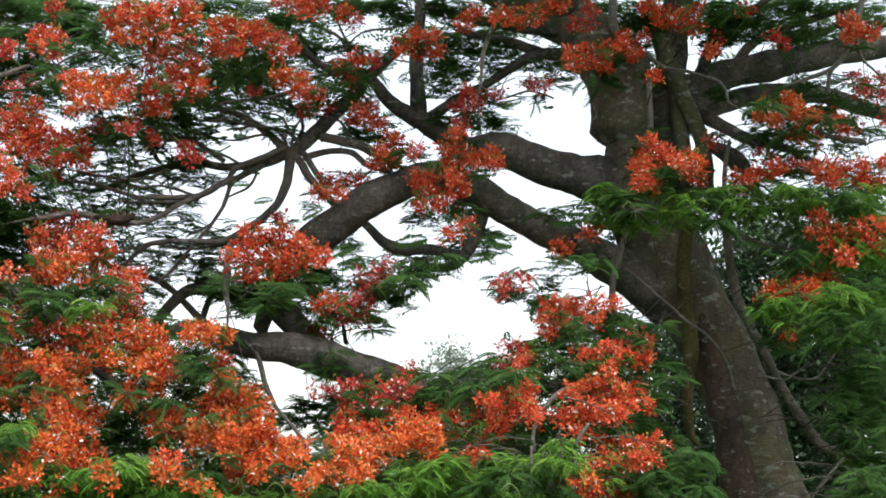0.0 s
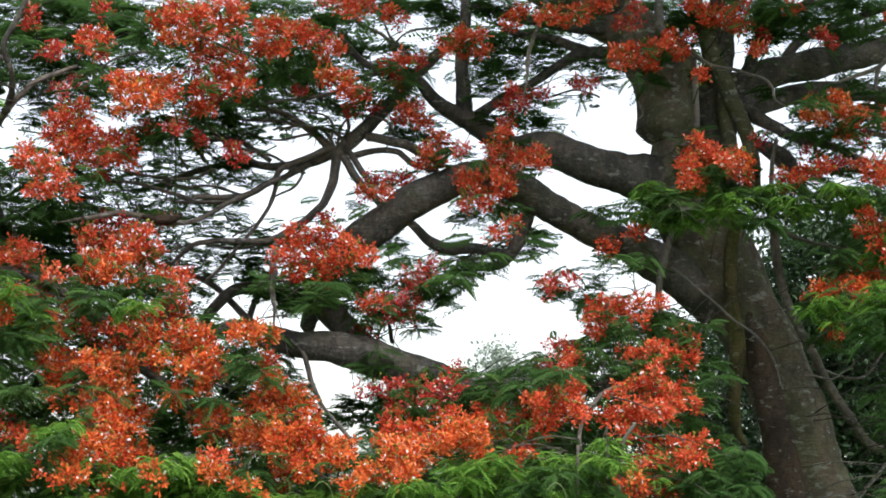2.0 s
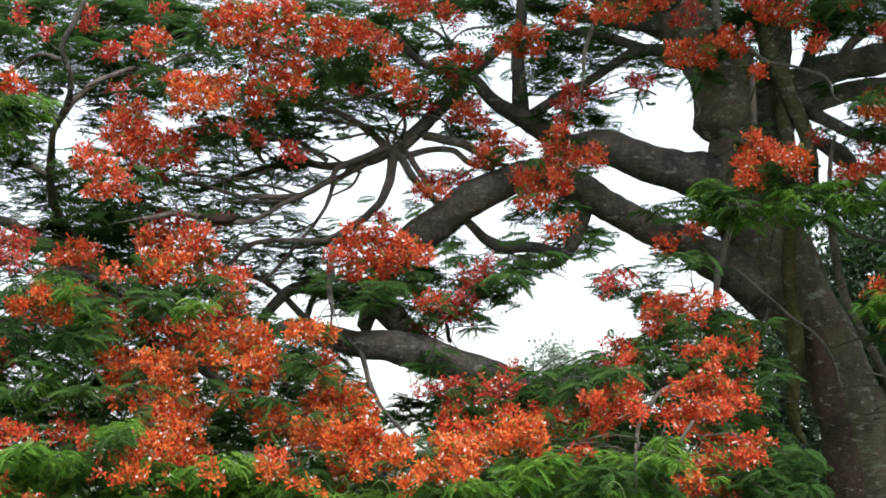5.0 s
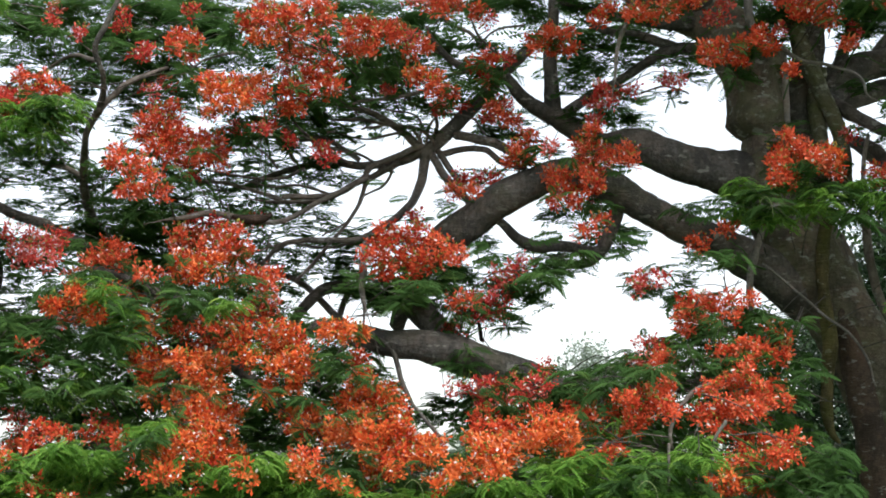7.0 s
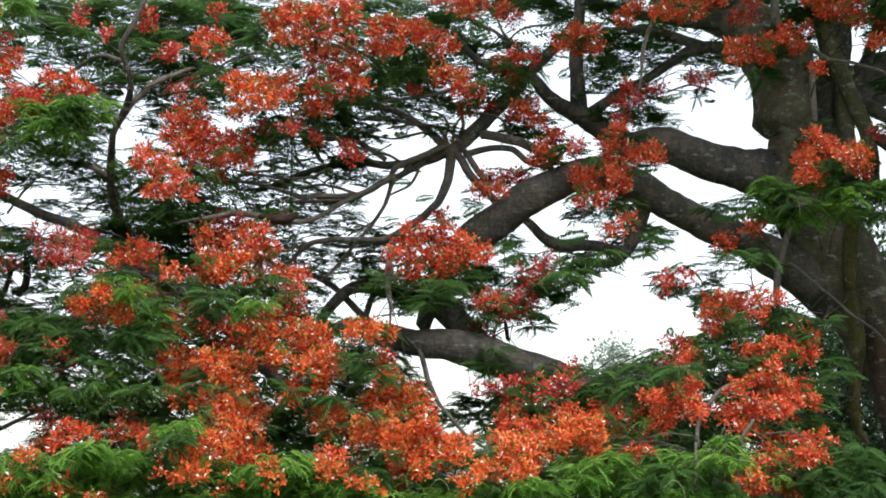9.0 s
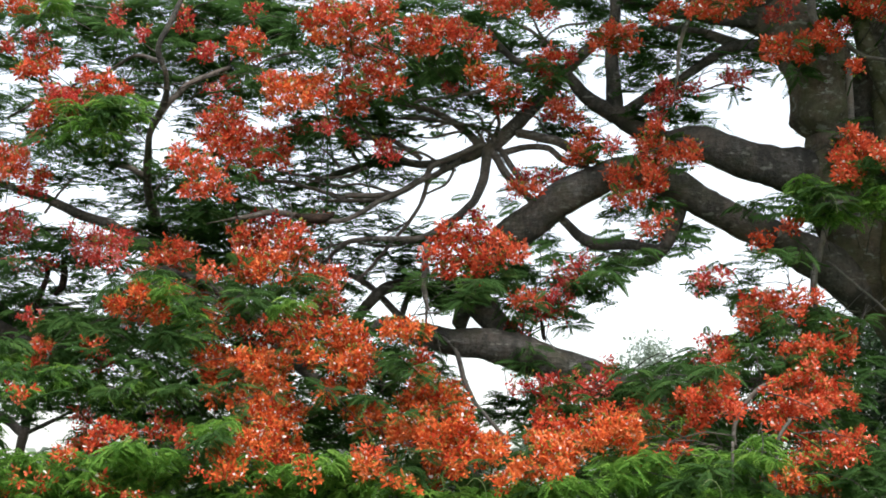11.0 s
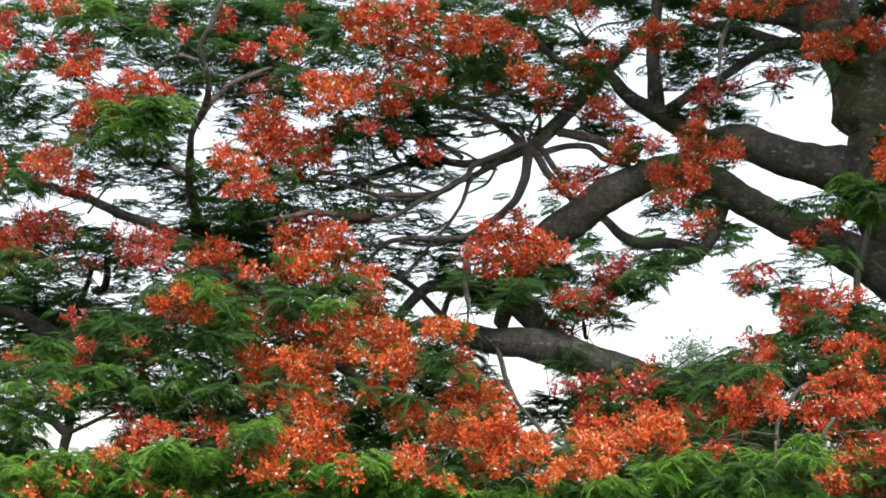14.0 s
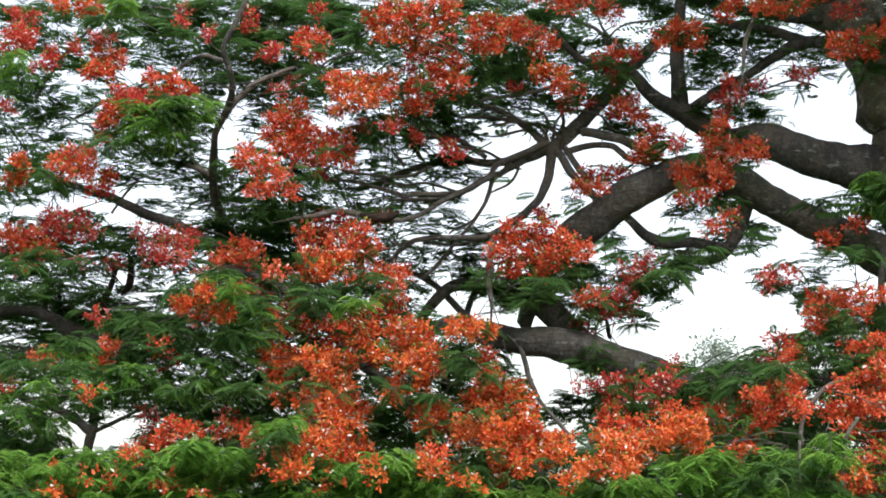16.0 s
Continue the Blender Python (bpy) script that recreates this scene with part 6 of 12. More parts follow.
leaves("dark", 0.57, 18.57, 5.44, 0.08, 4)
leaves("dark", 1.47, 18.28, 5.32, 0.13, 7)
leaves("dark", 3.96, 16.89, 5.16, 0.06, 7)
leaves("dark", 4.22, 17.58, 5.21, 0.13, 8)
leaves("dark", 4.53, 17.67, 5.26, 0.13, 8)
leaves("dark", 4.67, 17.17, 5.21, 0.13, 8)
leaves("dark", -2.53, 17.32, 5.03, 0.20, 12)
leaves("dark", -1.94, 17.82, 5.13, 0.05, 3)
leaves("dark", -1.85, 18.19, 5.18, 0.08, 3)
leaves("dark", -1.62, 17.68, 5.07, 0.10, 6)
leaves("dark", -1.54, 19.50, 5.46, 0.14, 25)
leaves("dark", -1.71, 21.60, 5.88, 0.15, 6)
leaves("dark", -1.13, 17.81, 5.15, 0.15, 30)
leaves("dark", -1.24, 19.64, 5.52, 0.17, 7)
leaves("dark", 0.49, 18.39, 5.25, 0.16, 9)
leaves("dark", 1.45, 18.39, 5.27, 0.05, 3)
leaves("dark", 1.75, 19.00, 5.39, 0.19, 35)
leaves("dark", 1.93, 20.92, 5.83, 0.21, 8)
leaves("dark", 4.31, 18.09, 5.28, 0.16, 17)
leaves("dark", 4.64, 18.26, 5.33, 0.12, 13)
leaves("dark", 4.90, 18.33, 5.34, 0.12, 13)
leaves("dark", 4.48, 17.19, 5.08, 0.12, 7)
leaves("dark", 4.77, 17.33, 5.06, 0.12, 7)
leaves("dark", 5.27, 17.96, 5.20, 0.18, 10)
leaves("dark", -2.69, 17.93, 4.98, 0.13, 7)
leaves("dark", -2.36, 17.37, 4.87, 0.12, 7)
leaves("dark", -2.09, 17.16, 4.87, 0.12, 7)
leaves("dark", -1.95, 18.10, 5.06, 0.13, 25)
leaves("dark", -2.09, 19.43, 5.34, 0.14, 6)
leaves("dark", -1.74, 18.71, 5.15, 0.13, 6)
leaves("dark", -1.67, 18.21, 5.03, 0.05, 3)
leaves("dark", -1.52, 19.48, 5.33, 0.15, 28)
leaves("dark", -1.67, 21.43, 5.68, 0.17, 6)
leaves("dark", -1.17, 18.73, 5.18, 0.15, 28)
leaves("dark", -1.30, 20.91, 5.62, 0.16, 6)
leaves("dark", -1.46, 18.13, 5.03, 0.05, 3)
leaves("dark", 0.47, 18.60, 5.17, 0.13, 25)
leaves("dark", 0.51, 20.20, 5.47, 0.14, 6)
leaves("dark", 0.77, 17.48, 4.91, 0.10, 6)
leaves("dark", 1.34, 17.61, 4.95, 0.10, 6)
leaves("dark", 3.00, 16.80, 4.86, 0.14, 9)
leaves("dark", 3.96, 18.59, 5.21, 0.08, 4)
leaves("dark", 4.10, 17.33, 4.98, 0.12, 14)
leaves("dark", 4.41, 17.53, 5.04, 0.13, 14)
leaves("dark", 4.92, 18.57, 5.18, 0.11, 6)
leaves("dark", -2.95, 18.95, 5.08, 0.08, 3)
leaves("dark", -2.51, 17.71, 4.78, 0.18, 10)
leaves("dark", -2.10, 17.30, 4.71, 0.17, 10)
leaves("dark", -1.17, 18.20, 4.97, 0.08, 4)
leaves("dark", 0.71, 17.41, 4.83, 0.15, 9)
leaves("dark", 0.96, 17.71, 4.81, 0.08, 4)
leaves("dark", 1.38, 17.51, 4.83, 0.20, 12)
leaves("dark", 1.65, 17.27, 4.73, 0.04, 2)
leaves("dark", 3.09, 17.68, 4.88, 0.14, 8)
leaves("dark", 3.34, 17.47, 4.79, 0.14, 8)
leaves("dark", -2.82, 17.67, 4.66, 0.15, 9)
leaves("dark", -2.72, 18.46, 4.88, 0.08, 3)
leaves("dark", -2.38, 17.62, 4.64, 0.14, 8)
leaves("dark", -2.09, 17.50, 4.70, 0.14, 8)
leaves("dark", -1.13, 17.95, 4.77, 0.15, 30)
leaves("dark", -1.22, 19.44, 5.01, 0.17, 7)
leaves("dark", -1.07, 18.04, 4.80, 0.06, 4)
leaves("dark", 0.68, 17.14, 4.63, 0.12, 7)
leaves("dark", 0.92, 17.98, 4.79, 0.08, 3)
leaves("dark", 1.40, 17.74, 4.74, 0.20, 12)
leaves("dark", 1.69, 17.69, 4.72, 0.06, 4)
leaves("dark", 3.08, 17.67, 4.73, 0.18, 10)
leaves("dark", 3.38, 17.36, 4.69, 0.17, 10)
leaves("dark", 4.60, 18.53, 4.91, 0.19, 10)
leaves("dark", 4.82, 17.87, 4.75, 0.19, 11)
leaves("dark", 5.18, 17.74, 4.74, 0.19, 11)
leaves("dark", -3.15, 19.56, 4.93, 0.14, 6)
leaves("dark", -2.67, 17.98, 4.61, 0.10, 6)
leaves("dark", -2.32, 17.87, 4.58, 0.08, 4)
leaves("dark", 0.17, 18.32, 4.68, 0.10, 6)
leaves("dark", 0.41, 18.36, 4.71, 0.13, 7)
leaves("dark", 1.05, 17.51, 4.59, 0.13, 7)
leaves("dark", 1.30, 17.45, 4.51, 0.12, 7)
leaves("dark", 3.01, 17.60, 4.63, 0.13, 7)
leaves("dark", 3.27, 17.62, 4.63, 0.13, 14)
leaves("dark", 3.61, 17.86, 4.66, 0.10, 6)
leaves("dark", 3.97, 17.44, 4.55, 0.14, 8)
leaves("dark", 4.27, 17.49, 4.61, 0.14, 8)
leaves("dark", 4.49, 17.32, 4.59, 0.11, 6)
leaves("dark", 4.82, 17.68, 4.63, 0.11, 6)
leaves("dark", 5.27, 17.95, 4.64, 0.15, 9)
leaves("dark", 5.53, 19.61, 5.02, 0.06, 2)
leaves("dark", -2.72, 17.75, 4.49, 0.22, 12)
leaves("dark", 0.16, 17.66, 4.48, 0.15, 9)
leaves("dark", 1.09, 17.58, 4.47, 0.11, 6)
leaves("dark", 1.31, 17.38, 4.38, 0.11, 6)
leaves("dark", 2.60, 17.79, 4.51, 0.05, 3)
leaves("dark", 2.90, 18.35, 4.60, 0.17, 18)
leaves("dark", 3.23, 18.26, 4.58, 0.17, 18)
leaves("dark", 3.54, 18.08, 4.57, 0.17, 18)
leaves("dark", 3.81, 17.75, 4.48, 0.16, 18)
leaves("dark", 4.35, 18.59, 4.66, 0.17, 18)
leaves("dark", 3.87, 17.15, 4.40, 0.10, 6)
leaves("dark", 4.59, 18.14, 4.57, 0.17, 19)
leaves("dark", 4.80, 17.60, 4.46, 0.17, 19)
leaves("dark", 5.24, 17.89, 4.58, 0.17, 19)
leaves("dark", -2.97, 18.63, 4.46, 0.16, 24)
leaves("dark", -3.30, 20.71, 4.79, 0.18, 7)
leaves("dark", -2.65, 18.78, 4.51, 0.19, 28)
leaves("dark", -2.88, 20.40, 4.75, 0.20, 8)
leaves("dark", -2.35, 19.44, 4.64, 0.19, 8)
leaves("dark", 1.10, 17.50, 4.27, 0.18, 10)
leaves("dark", 1.42, 18.40, 4.43, 0.08, 4)
leaves("dark", 2.57, 17.02, 4.28, 0.16, 18)
leaves("dark", 3.10, 18.23, 4.48, 0.17, 18)
leaves("dark", 3.35, 17.72, 4.41, 0.16, 18)
leaves("dark", 3.83, 18.37, 4.51, 0.17, 18)
leaves("dark", 4.04, 17.76, 4.35, 0.16, 18)
leaves("dark", 4.71, 17.96, 4.41, 0.08, 4)
leaves("dark", 4.49, 18.29, 4.50, 0.14, 15)
leaves("dark", 4.82, 18.41, 4.53, 0.14, 15)
leaves("dark", 4.87, 17.54, 4.32, 0.14, 15)
leaves("dark", 5.29, 17.97, 4.44, 0.14, 15)
leaves("dark", -3.06, 19.30, 4.46, 0.18, 26)
leaves("dark", -3.25, 20.54, 4.58, 0.19, 7)
leaves("dark", -2.69, 19.19, 4.42, 0.18, 26)
leaves("dark", -2.87, 20.52, 4.58, 0.19, 7)
leaves("dark", -2.21, 18.30, 4.23, 0.18, 10)
leaves("dark", -1.82, 18.83, 4.40, 0.16, 7)
leaves("dark", -1.74, 18.22, 4.30, 0.08, 4)
leaves("dark", -0.25, 18.41, 4.28, 0.11, 6)
leaves("dark", 1.22, 19.03, 4.39, 0.05, 2)
leaves("dark", 1.50, 19.09, 4.40, 0.11, 4)
leaves("dark", 1.45, 17.72, 4.18, 0.05, 3)
leaves("dark", 2.30, 18.47, 4.37, 0.09, 4)
leaves("dark", 2.84, 17.79, 4.23, 0.14, 15)
leaves("dark", 3.17, 18.01, 4.26, 0.14, 15)
leaves("dark", 3.54, 18.46, 4.35, 0.15, 15)
leaves("dark", 3.60, 17.31, 4.17, 0.14, 15)
leaves("dark", 3.85, 19.27, 4.46, 0.14, 20)
leaves("dark", 4.27, 21.35, 4.76, 0.15, 6)
leaves("dark", 4.75, 17.67, 4.22, 0.19, 11)
leaves("dark", 5.04, 17.31, 4.20, 0.19, 11)
leaves("dark", 4.67, 18.89, 4.42, 0.19, 8)
leaves("dark", -2.93, 18.25, 4.15, 0.13, 20)
leaves("dark", -3.20, 19.95, 4.41, 0.14, 6)
leaves("dark", -2.61, 17.83, 4.09, 0.13, 20)
leaves("dark", -2.85, 19.45, 4.36, 0.14, 6)
leaves("dark", -2.24, 17.23, 3.99, 0.16, 9)
leaves("dark", -1.97, 17.64, 4.06, 0.16, 9)
leaves("dark", -0.49, 17.86, 4.06, 0.11, 6)
leaves("dark", -0.25, 17.30, 3.97, 0.11, 6)
leaves("dark", 0.28, 18.41, 4.21, 0.11, 4)
leaves("dark", 1.29, 17.67, 4.03, 0.05, 3)
leaves("dark", 1.62, 19.83, 4.37, 0.11, 4)
leaves("dark", 2.42, 18.08, 4.16, 0.21, 32)
leaves("dark", 2.61, 19.50, 4.34, 0.22, 9)
leaves("dark", 2.61, 17.93, 4.13, 0.05, 3)
leaves("dark", 2.93, 18.23, 4.15, 0.17, 18)
leaves("dark", 3.25, 18.06, 4.19, 0.17, 18)
leaves("dark", 4.68, 17.15, 3.99, 0.16, 9)
leaves("dark", 5.24, 17.95, 4.10, 0.17, 9)
leaves("dark", 4.91, 17.55, 4.06, 0.13, 14)
leaves("dark", 5.11, 17.34, 4.09, 0.12, 14)
leaves("dark", -2.86, 17.41, 3.85, 0.05, 3)
leaves("dark", -2.92, 19.44, 4.19, 0.22, 32)
leaves("dark", -3.07, 20.42, 4.27, 0.23, 9)
leaves("dark", -2.26, 17.50, 3.88, 0.18, 10)
leaves("dark", -1.87, 17.13, 3.89, 0.17, 10)
leaves("dark", -0.87, 18.12, 4.01, 0.10, 16)
leaves("dark", -0.96, 20.03, 4.30, 0.11, 4)
leaves("dark", -0.52, 17.33, 3.91, 0.14, 8)
leaves("dark", -0.25, 17.70, 3.98, 0.14, 8)
leaves("dark", 0.02, 17.27, 3.88, 0.14, 8)
leaves("dark", 1.57, 19.61, 4.22, 0.20, 8)
leaves("dark", 2.32, 17.74, 3.97, 0.10, 6)
leaves("dark", 2.63, 18.28, 4.06, 0.13, 20)
leaves("dark", 2.83, 19.64, 4.20, 0.14, 6)
leaves("dark", 4.72, 17.66, 3.92, 0.08, 4)
leaves("dark", 4.86, 17.69, 4.03, 0.15, 17)
leaves("dark", 5.01, 17.11, 3.94, 0.15, 17)
leaves("dark", 4.79, 18.72, 4.10, 0.13, 6)
leaves("dark", -2.69, 17.82, 3.82, 0.22, 34)
leaves("dark", -2.95, 19.56, 4.06, 0.24, 10)
leaves("dark", -0.95, 18.25, 3.89, 0.13, 20)
leaves("dark", -1.06, 20.30, 4.19, 0.14, 6)
leaves("dark", 0.83, 17.14, 3.77, 0.07, 5)
leaves("dark", 1.10, 17.97, 3.88, 0.15, 7)
leaves("dark", 2.53, 17.75, 3.89, 0.15, 7)
leaves("dark", 4.66, 18.02, 3.91, 0.08, 3)
leaves("dark", 4.96, 18.05, 3.88, 0.15, 17)
leaves("dark", 5.13, 17.52, 3.87, 0.15, 17)
leaves("dark", 4.36, 17.56, 3.82, 0.10, 4)
leaves("dark", 0.07, 18.40, 3.77, 0.21, 32)
leaves("dark", 0.07, 19.98, 3.95, 0.23, 9)
leaves("dark", -2.93, 18.16, 3.78, 0.10, 4)
leaves("dark", -0.91, 18.01, 3.74, 0.15, 24)
leaves("dark", -1.01, 20.00, 3.97, 0.17, 7)
leaves("dark", -0.06, 17.84, 3.68, 0.13, 6)
leaves("dark", 0.72, 17.21, 3.67, 0.16, 7)
leaves("dark", 1.09, 18.07, 3.77, 0.17, 7)
leaves("dark", 5.26, 18.70, 3.83, 0.12, 18)
leaves("dark", 5.86, 20.83, 4.10, 0.13, 5)
leaves("dark", 5.33, 18.11, 3.79, 0.12, 18)
leaves("dark", 5.79, 19.67, 3.94, 0.13, 5)
leaves("dark", -0.56, 17.74, 3.58, 0.14, 7)
leaves("dark", -0.27, 17.24, 3.55, 0.14, 7)
leaves("dark", -2.73, 17.70, 3.60, 0.08, 4)
leaves("dark", -2.47, 18.37, 3.63, 0.13, 6)
leaves("dark", -2.01, 17.35, 3.54, 0.20, 10)
leaves("dark", -0.80, 16.65, 3.44, 0.10, 16)
leaves("dark", -0.84, 17.67, 3.55, 0.10, 5)
leaves("dark", -0.56, 16.32, 3.40, 0.12, 21)
leaves("dark", -0.62, 18.00, 3.64, 0.14, 6)
leaves("dark", -0.32, 16.86, 3.47, 0.13, 21)
leaves("dark", -0.34, 17.92, 3.56, 0.14, 6)
leaves("dark", -0.07, 16.79, 3.47, 0.13, 21)
leaves("dark", -0.07, 17.97, 3.62, 0.14, 6)
leaves("dark", 0.69, 16.89, 3.47, 0.14, 24)
leaves("dark", 0.78, 19.07, 3.73, 0.16, 7)
leaves("dark", 4.75, 17.32, 3.55, 0.15, 7)
leaves("dark", 5.06, 17.34, 3.55, 0.15, 7)
leaves("dark", -0.51, 18.84, 3.60, 0.12, 5)
leaves("dark", -0.26, 18.04, 3.46, 0.12, 5)
leaves("dark", -2.73, 16.95, 3.39, 0.10, 5)
leaves("dark", -2.49, 18.34, 3.53, 0.10, 5)
leaves("dark", -2.16, 17.62, 3.47, 0.13, 6)
leaves("dark", -1.81, 16.61, 3.36, 0.12, 6)
leaves("dark", -0.49, 16.38, 3.30, 0.11, 18)
leaves("dark", -0.28, 16.63, 3.35, 0.11, 18)
leaves("dark", -0.30, 17.63, 3.41, 0.11, 5)
leaves("dark", 3.96, 16.59, 3.34, 0.14, 7)
leaves("dark", 4.25, 16.57, 3.37, 0.14, 7)
leaves("dark", 4.75, 17.32, 3.43, 0.15, 7)
leaves("dark", 4.89, 16.76, 3.33, 0.14, 7)
leaves("dark", -2.81, 17.47, 3.25, 0.10, 5)
leaves("dark", -2.23, 15.89, 3.14, 0.08, 5)
leaves("dark", -1.48, 17.86, 3.34, 0.08, 4)
leaves("dark", 0.17, 18.16, 3.34, 0.10, 5)
leaves("dark", 0.57, 16.65, 3.22, 0.06, 5)
leaves("dark", 2.84, 18.14, 3.37, 0.10, 5)
leaves("dark", 3.87, 16.40, 3.24, 0.15, 8)
leaves("dark", 4.35, 17.12, 3.27, 0.15, 8)
leaves("dark", 4.69, 17.20, 3.27, 0.15, 8)
leaves("dark", 5.04, 17.32, 3.28, 0.15, 8)
leaves("dark", -2.69, 16.73, 3.12, 0.10, 5)
leaves("dark", -1.54, 16.13, 3.05, 0.06, 5)
leaves("dark", 2.10, 15.94, 3.04, 0.07, 5)
leaves("dark", 4.36, 16.19, 3.06, 0.16, 8)
leaves("dark", -2.59, 17.29, 3.03, 0.14, 7)
leaves("dark", 2.39, 17.16, 3.06, 0.10, 5)
leaves("dark", 4.12, 16.98, 3.06, 0.12, 6)
leaves("dark", -1.99, 18.62, 2.99, 0.11, 5)
leaves("dark", -0.92, 17.44, 2.93, 0.10, 5)
leaves("dark", 0.17, 17.93, 2.98, 0.10, 5)
leaves("dark", 2.22, 17.45, 2.92, 0.10, 5)
leaves("dark", 3.23, 18.15, 2.99, 0.13, 6)
leaves("dark", 4.76, 16.37, 2.85, 0.14, 24)
leaves("dark", 5.29, 18.19, 3.00, 0.16, 7)
leaves("dark", -2.92, 18.23, 2.88, 0.10, 5)
leaves("dark", -1.44, 15.68, 2.67, 0.06, 5)
leaves("dark", -0.94, 16.52, 2.72, 0.17, 28)
leaves("dark", -1.03, 17.98, 2.87, 0.18, 8)
leaves("dark", 0.20, 17.96, 2.85, 0.08, 4)
leaves("dark", 1.76, 18.32, 2.88, 0.12, 5)
leaves("dark", 1.97, 18.01, 2.81, 0.12, 5)
leaves("dark", 2.38, 18.09, 2.82, 0.18, 8)
leaves("dark", 4.64, 16.61, 2.76, 0.11, 18)
leaves("dark", 5.23, 18.69, 2.90, 0.12, 5)
leaves("dark", 4.94, 16.86, 2.76, 0.11, 18)
leaves("dark", -2.85, 17.98, 2.66, 0.13, 6)
leaves("dark", -1.54, 15.83, 2.57, 0.06, 5)
leaves("dark", -1.03, 16.72, 2.64, 0.14, 24)
leaves("dark", 1.10, 17.64, 2.72, 0.13, 6)
leaves("dark", 1.40, 18.21, 2.70, 0.13, 6)
leaves("dark", 2.19, 17.40, 2.64, 0.12, 6)
leaves("dark", 4.69, 16.93, 2.64, 0.12, 20)
leaves("dark", 4.98, 17.96, 2.74, 0.13, 6)
leaves("dark", 4.81, 16.50, 2.61, 0.12, 20)
leaves("dark", -2.76, 17.15, 2.53, 0.07, 4)
leaves("dark", -2.61, 17.56, 2.59, 0.15, 7)
leaves("dark", -1.31, 15.66, 2.45, 0.06, 5)
leaves("dark", -1.16, 15.39, 2.44, 0.06, 5)
leaves("dark", -1.06, 15.54, 2.45, 0.06, 5)
leaves("dark", -0.98, 16.73, 2.52, 0.10, 16)
leaves("dark", -1.04, 17.82, 2.59, 0.10, 5)
leaves("dark", 0.02, 16.98, 2.53, 0.15, 24)
leaves("dark", 0.90, 16.67, 2.52, 0.12, 20)
leaves("dark", 0.97, 18.09, 2.60, 0.13, 6)
leaves("dark", 1.22, 17.93, 2.60, 0.13, 6)
leaves("dark", 1.48, 15.49, 2.45, 0.06, 5)
leaves("dark", 2.26, 15.93, 2.47, 0.06, 5)
leaves("dark", 4.93, 17.88, 2.56, 0.13, 6)
leaves("dark", 5.24, 18.00, 2.57, 0.13, 6)
leaves("dark", -2.79, 17.67, 2.46, 0.13, 6)
leaves("dark", -2.50, 17.32, 2.45, 0.12, 6)
leaves("dark", -1.51, 16.39, 2.36, 0.19, 32)
leaves("dark", -1.70, 18.41, 2.45, 0.21, 10)
leaves("dark", -0.16, 16.85, 2.38, 0.11, 18)
leaves("dark", 0.06, 16.78, 2.38, 0.11, 18)
leaves("dark", 0.31, 17.08, 2.44, 0.15, 7)
leaves("dark", 0.64, 18.19, 2.48, 0.16, 7)
leaves("dark", 4.58, 16.55, 2.38, 0.12, 20)
leaves("dark", 4.88, 17.64, 2.43, 0.13, 6)
leaves("dark", 4.95, 17.00, 2.40, 0.12, 20)
leaves("dark", 5.30, 18.18, 2.46, 0.13, 6)
leaves("dark", -2.50, 15.57, 2.23, 0.07, 5)
leaves("dark", -1.55, 16.90, 2.29, 0.19, 32)
leaves("dark", -1.62, 16.73, 2.17, 0.16, 26)
leaves("dark", -1.33, 16.98, 2.15, 0.16, 26)
leaves("dark", 1.21, 15.28, 2.11, 0.06, 5)
leaves("dark", 1.66, 15.51, 2.11, 0.09, 5)
leaves("dark", 4.64, 16.68, 2.14, 0.11, 18)
leaves("dark", 4.93, 16.90, 2.18, 0.11, 18)
leaves("dark", 0.12, 17.03, 2.03, 0.15, 24)
leaves("dark", 4.83, 16.79, 2.04, 0.17, 28)
leaves("dark", -0.79, 14.91, 1.78, 0.03, 5)
leaves("dark", -5.43, 18.25, 6.33, 0.22, 29)
leaves("dark", -5.96, 20.02, 6.80, 0.24, 10)
leaves("dark", -5.37, 18.41, 6.36, 0.12, 6)
leaves("dark", -5.51, 19.60, 6.68, 0.07, 8)
leaves("dark", -5.83, 20.73, 6.98, 0.07, 3)
leaves("dark", -4.52, 17.65, 6.17, 0.20, 12)
leaves("dark", -4.17, 17.62, 6.14, 0.13, 14)
leaves("dark", -4.04, 18.47, 6.38, 0.18, 24)
leaves("dark", -4.26, 19.47, 6.65, 0.19, 8)
leaves("dark", -3.65, 17.91, 6.23, 0.08, 4)
leaves("dark", -3.39, 17.82, 6.21, 0.15, 20)
leaves("dark", -3.80, 19.98, 6.80, 0.17, 7)
leaves("dark", -5.41, 18.51, 6.24, 0.11, 6)
leaves("dark", -5.19, 18.63, 6.29, 0.08, 10)
leaves("dark", -5.69, 20.42, 6.73, 0.09, 3)
leaves("dark", -4.46, 17.83, 6.08, 0.10, 11)
leaves("dark", -4.54, 19.32, 6.43, 0.17, 7)
leaves("dark", -3.89, 17.82, 6.08, 0.13, 17)
leaves("dark", -4.10, 18.74, 6.34, 0.13, 6)
leaves("dark", -4.06, 19.78, 6.59, 0.11, 4)
leaves("dark", -3.72, 18.26, 6.14, 0.08, 4)
leaves("dark", -5.26, 18.13, 5.99, 0.13, 7)
leaves("dark", -4.34, 17.70, 5.91, 0.13, 7)
leaves("dark", -3.85, 19.05, 6.26, 0.16, 7)
leaves("dark", -3.40, 18.03, 5.92, 0.08, 4)
leaves("dark", -3.22, 18.26, 6.06, 0.13, 17)
leaves("dark", -3.56, 20.16, 6.51, 0.14, 6)
leaves("dark", -5.39, 18.11, 5.87, 0.21, 12)
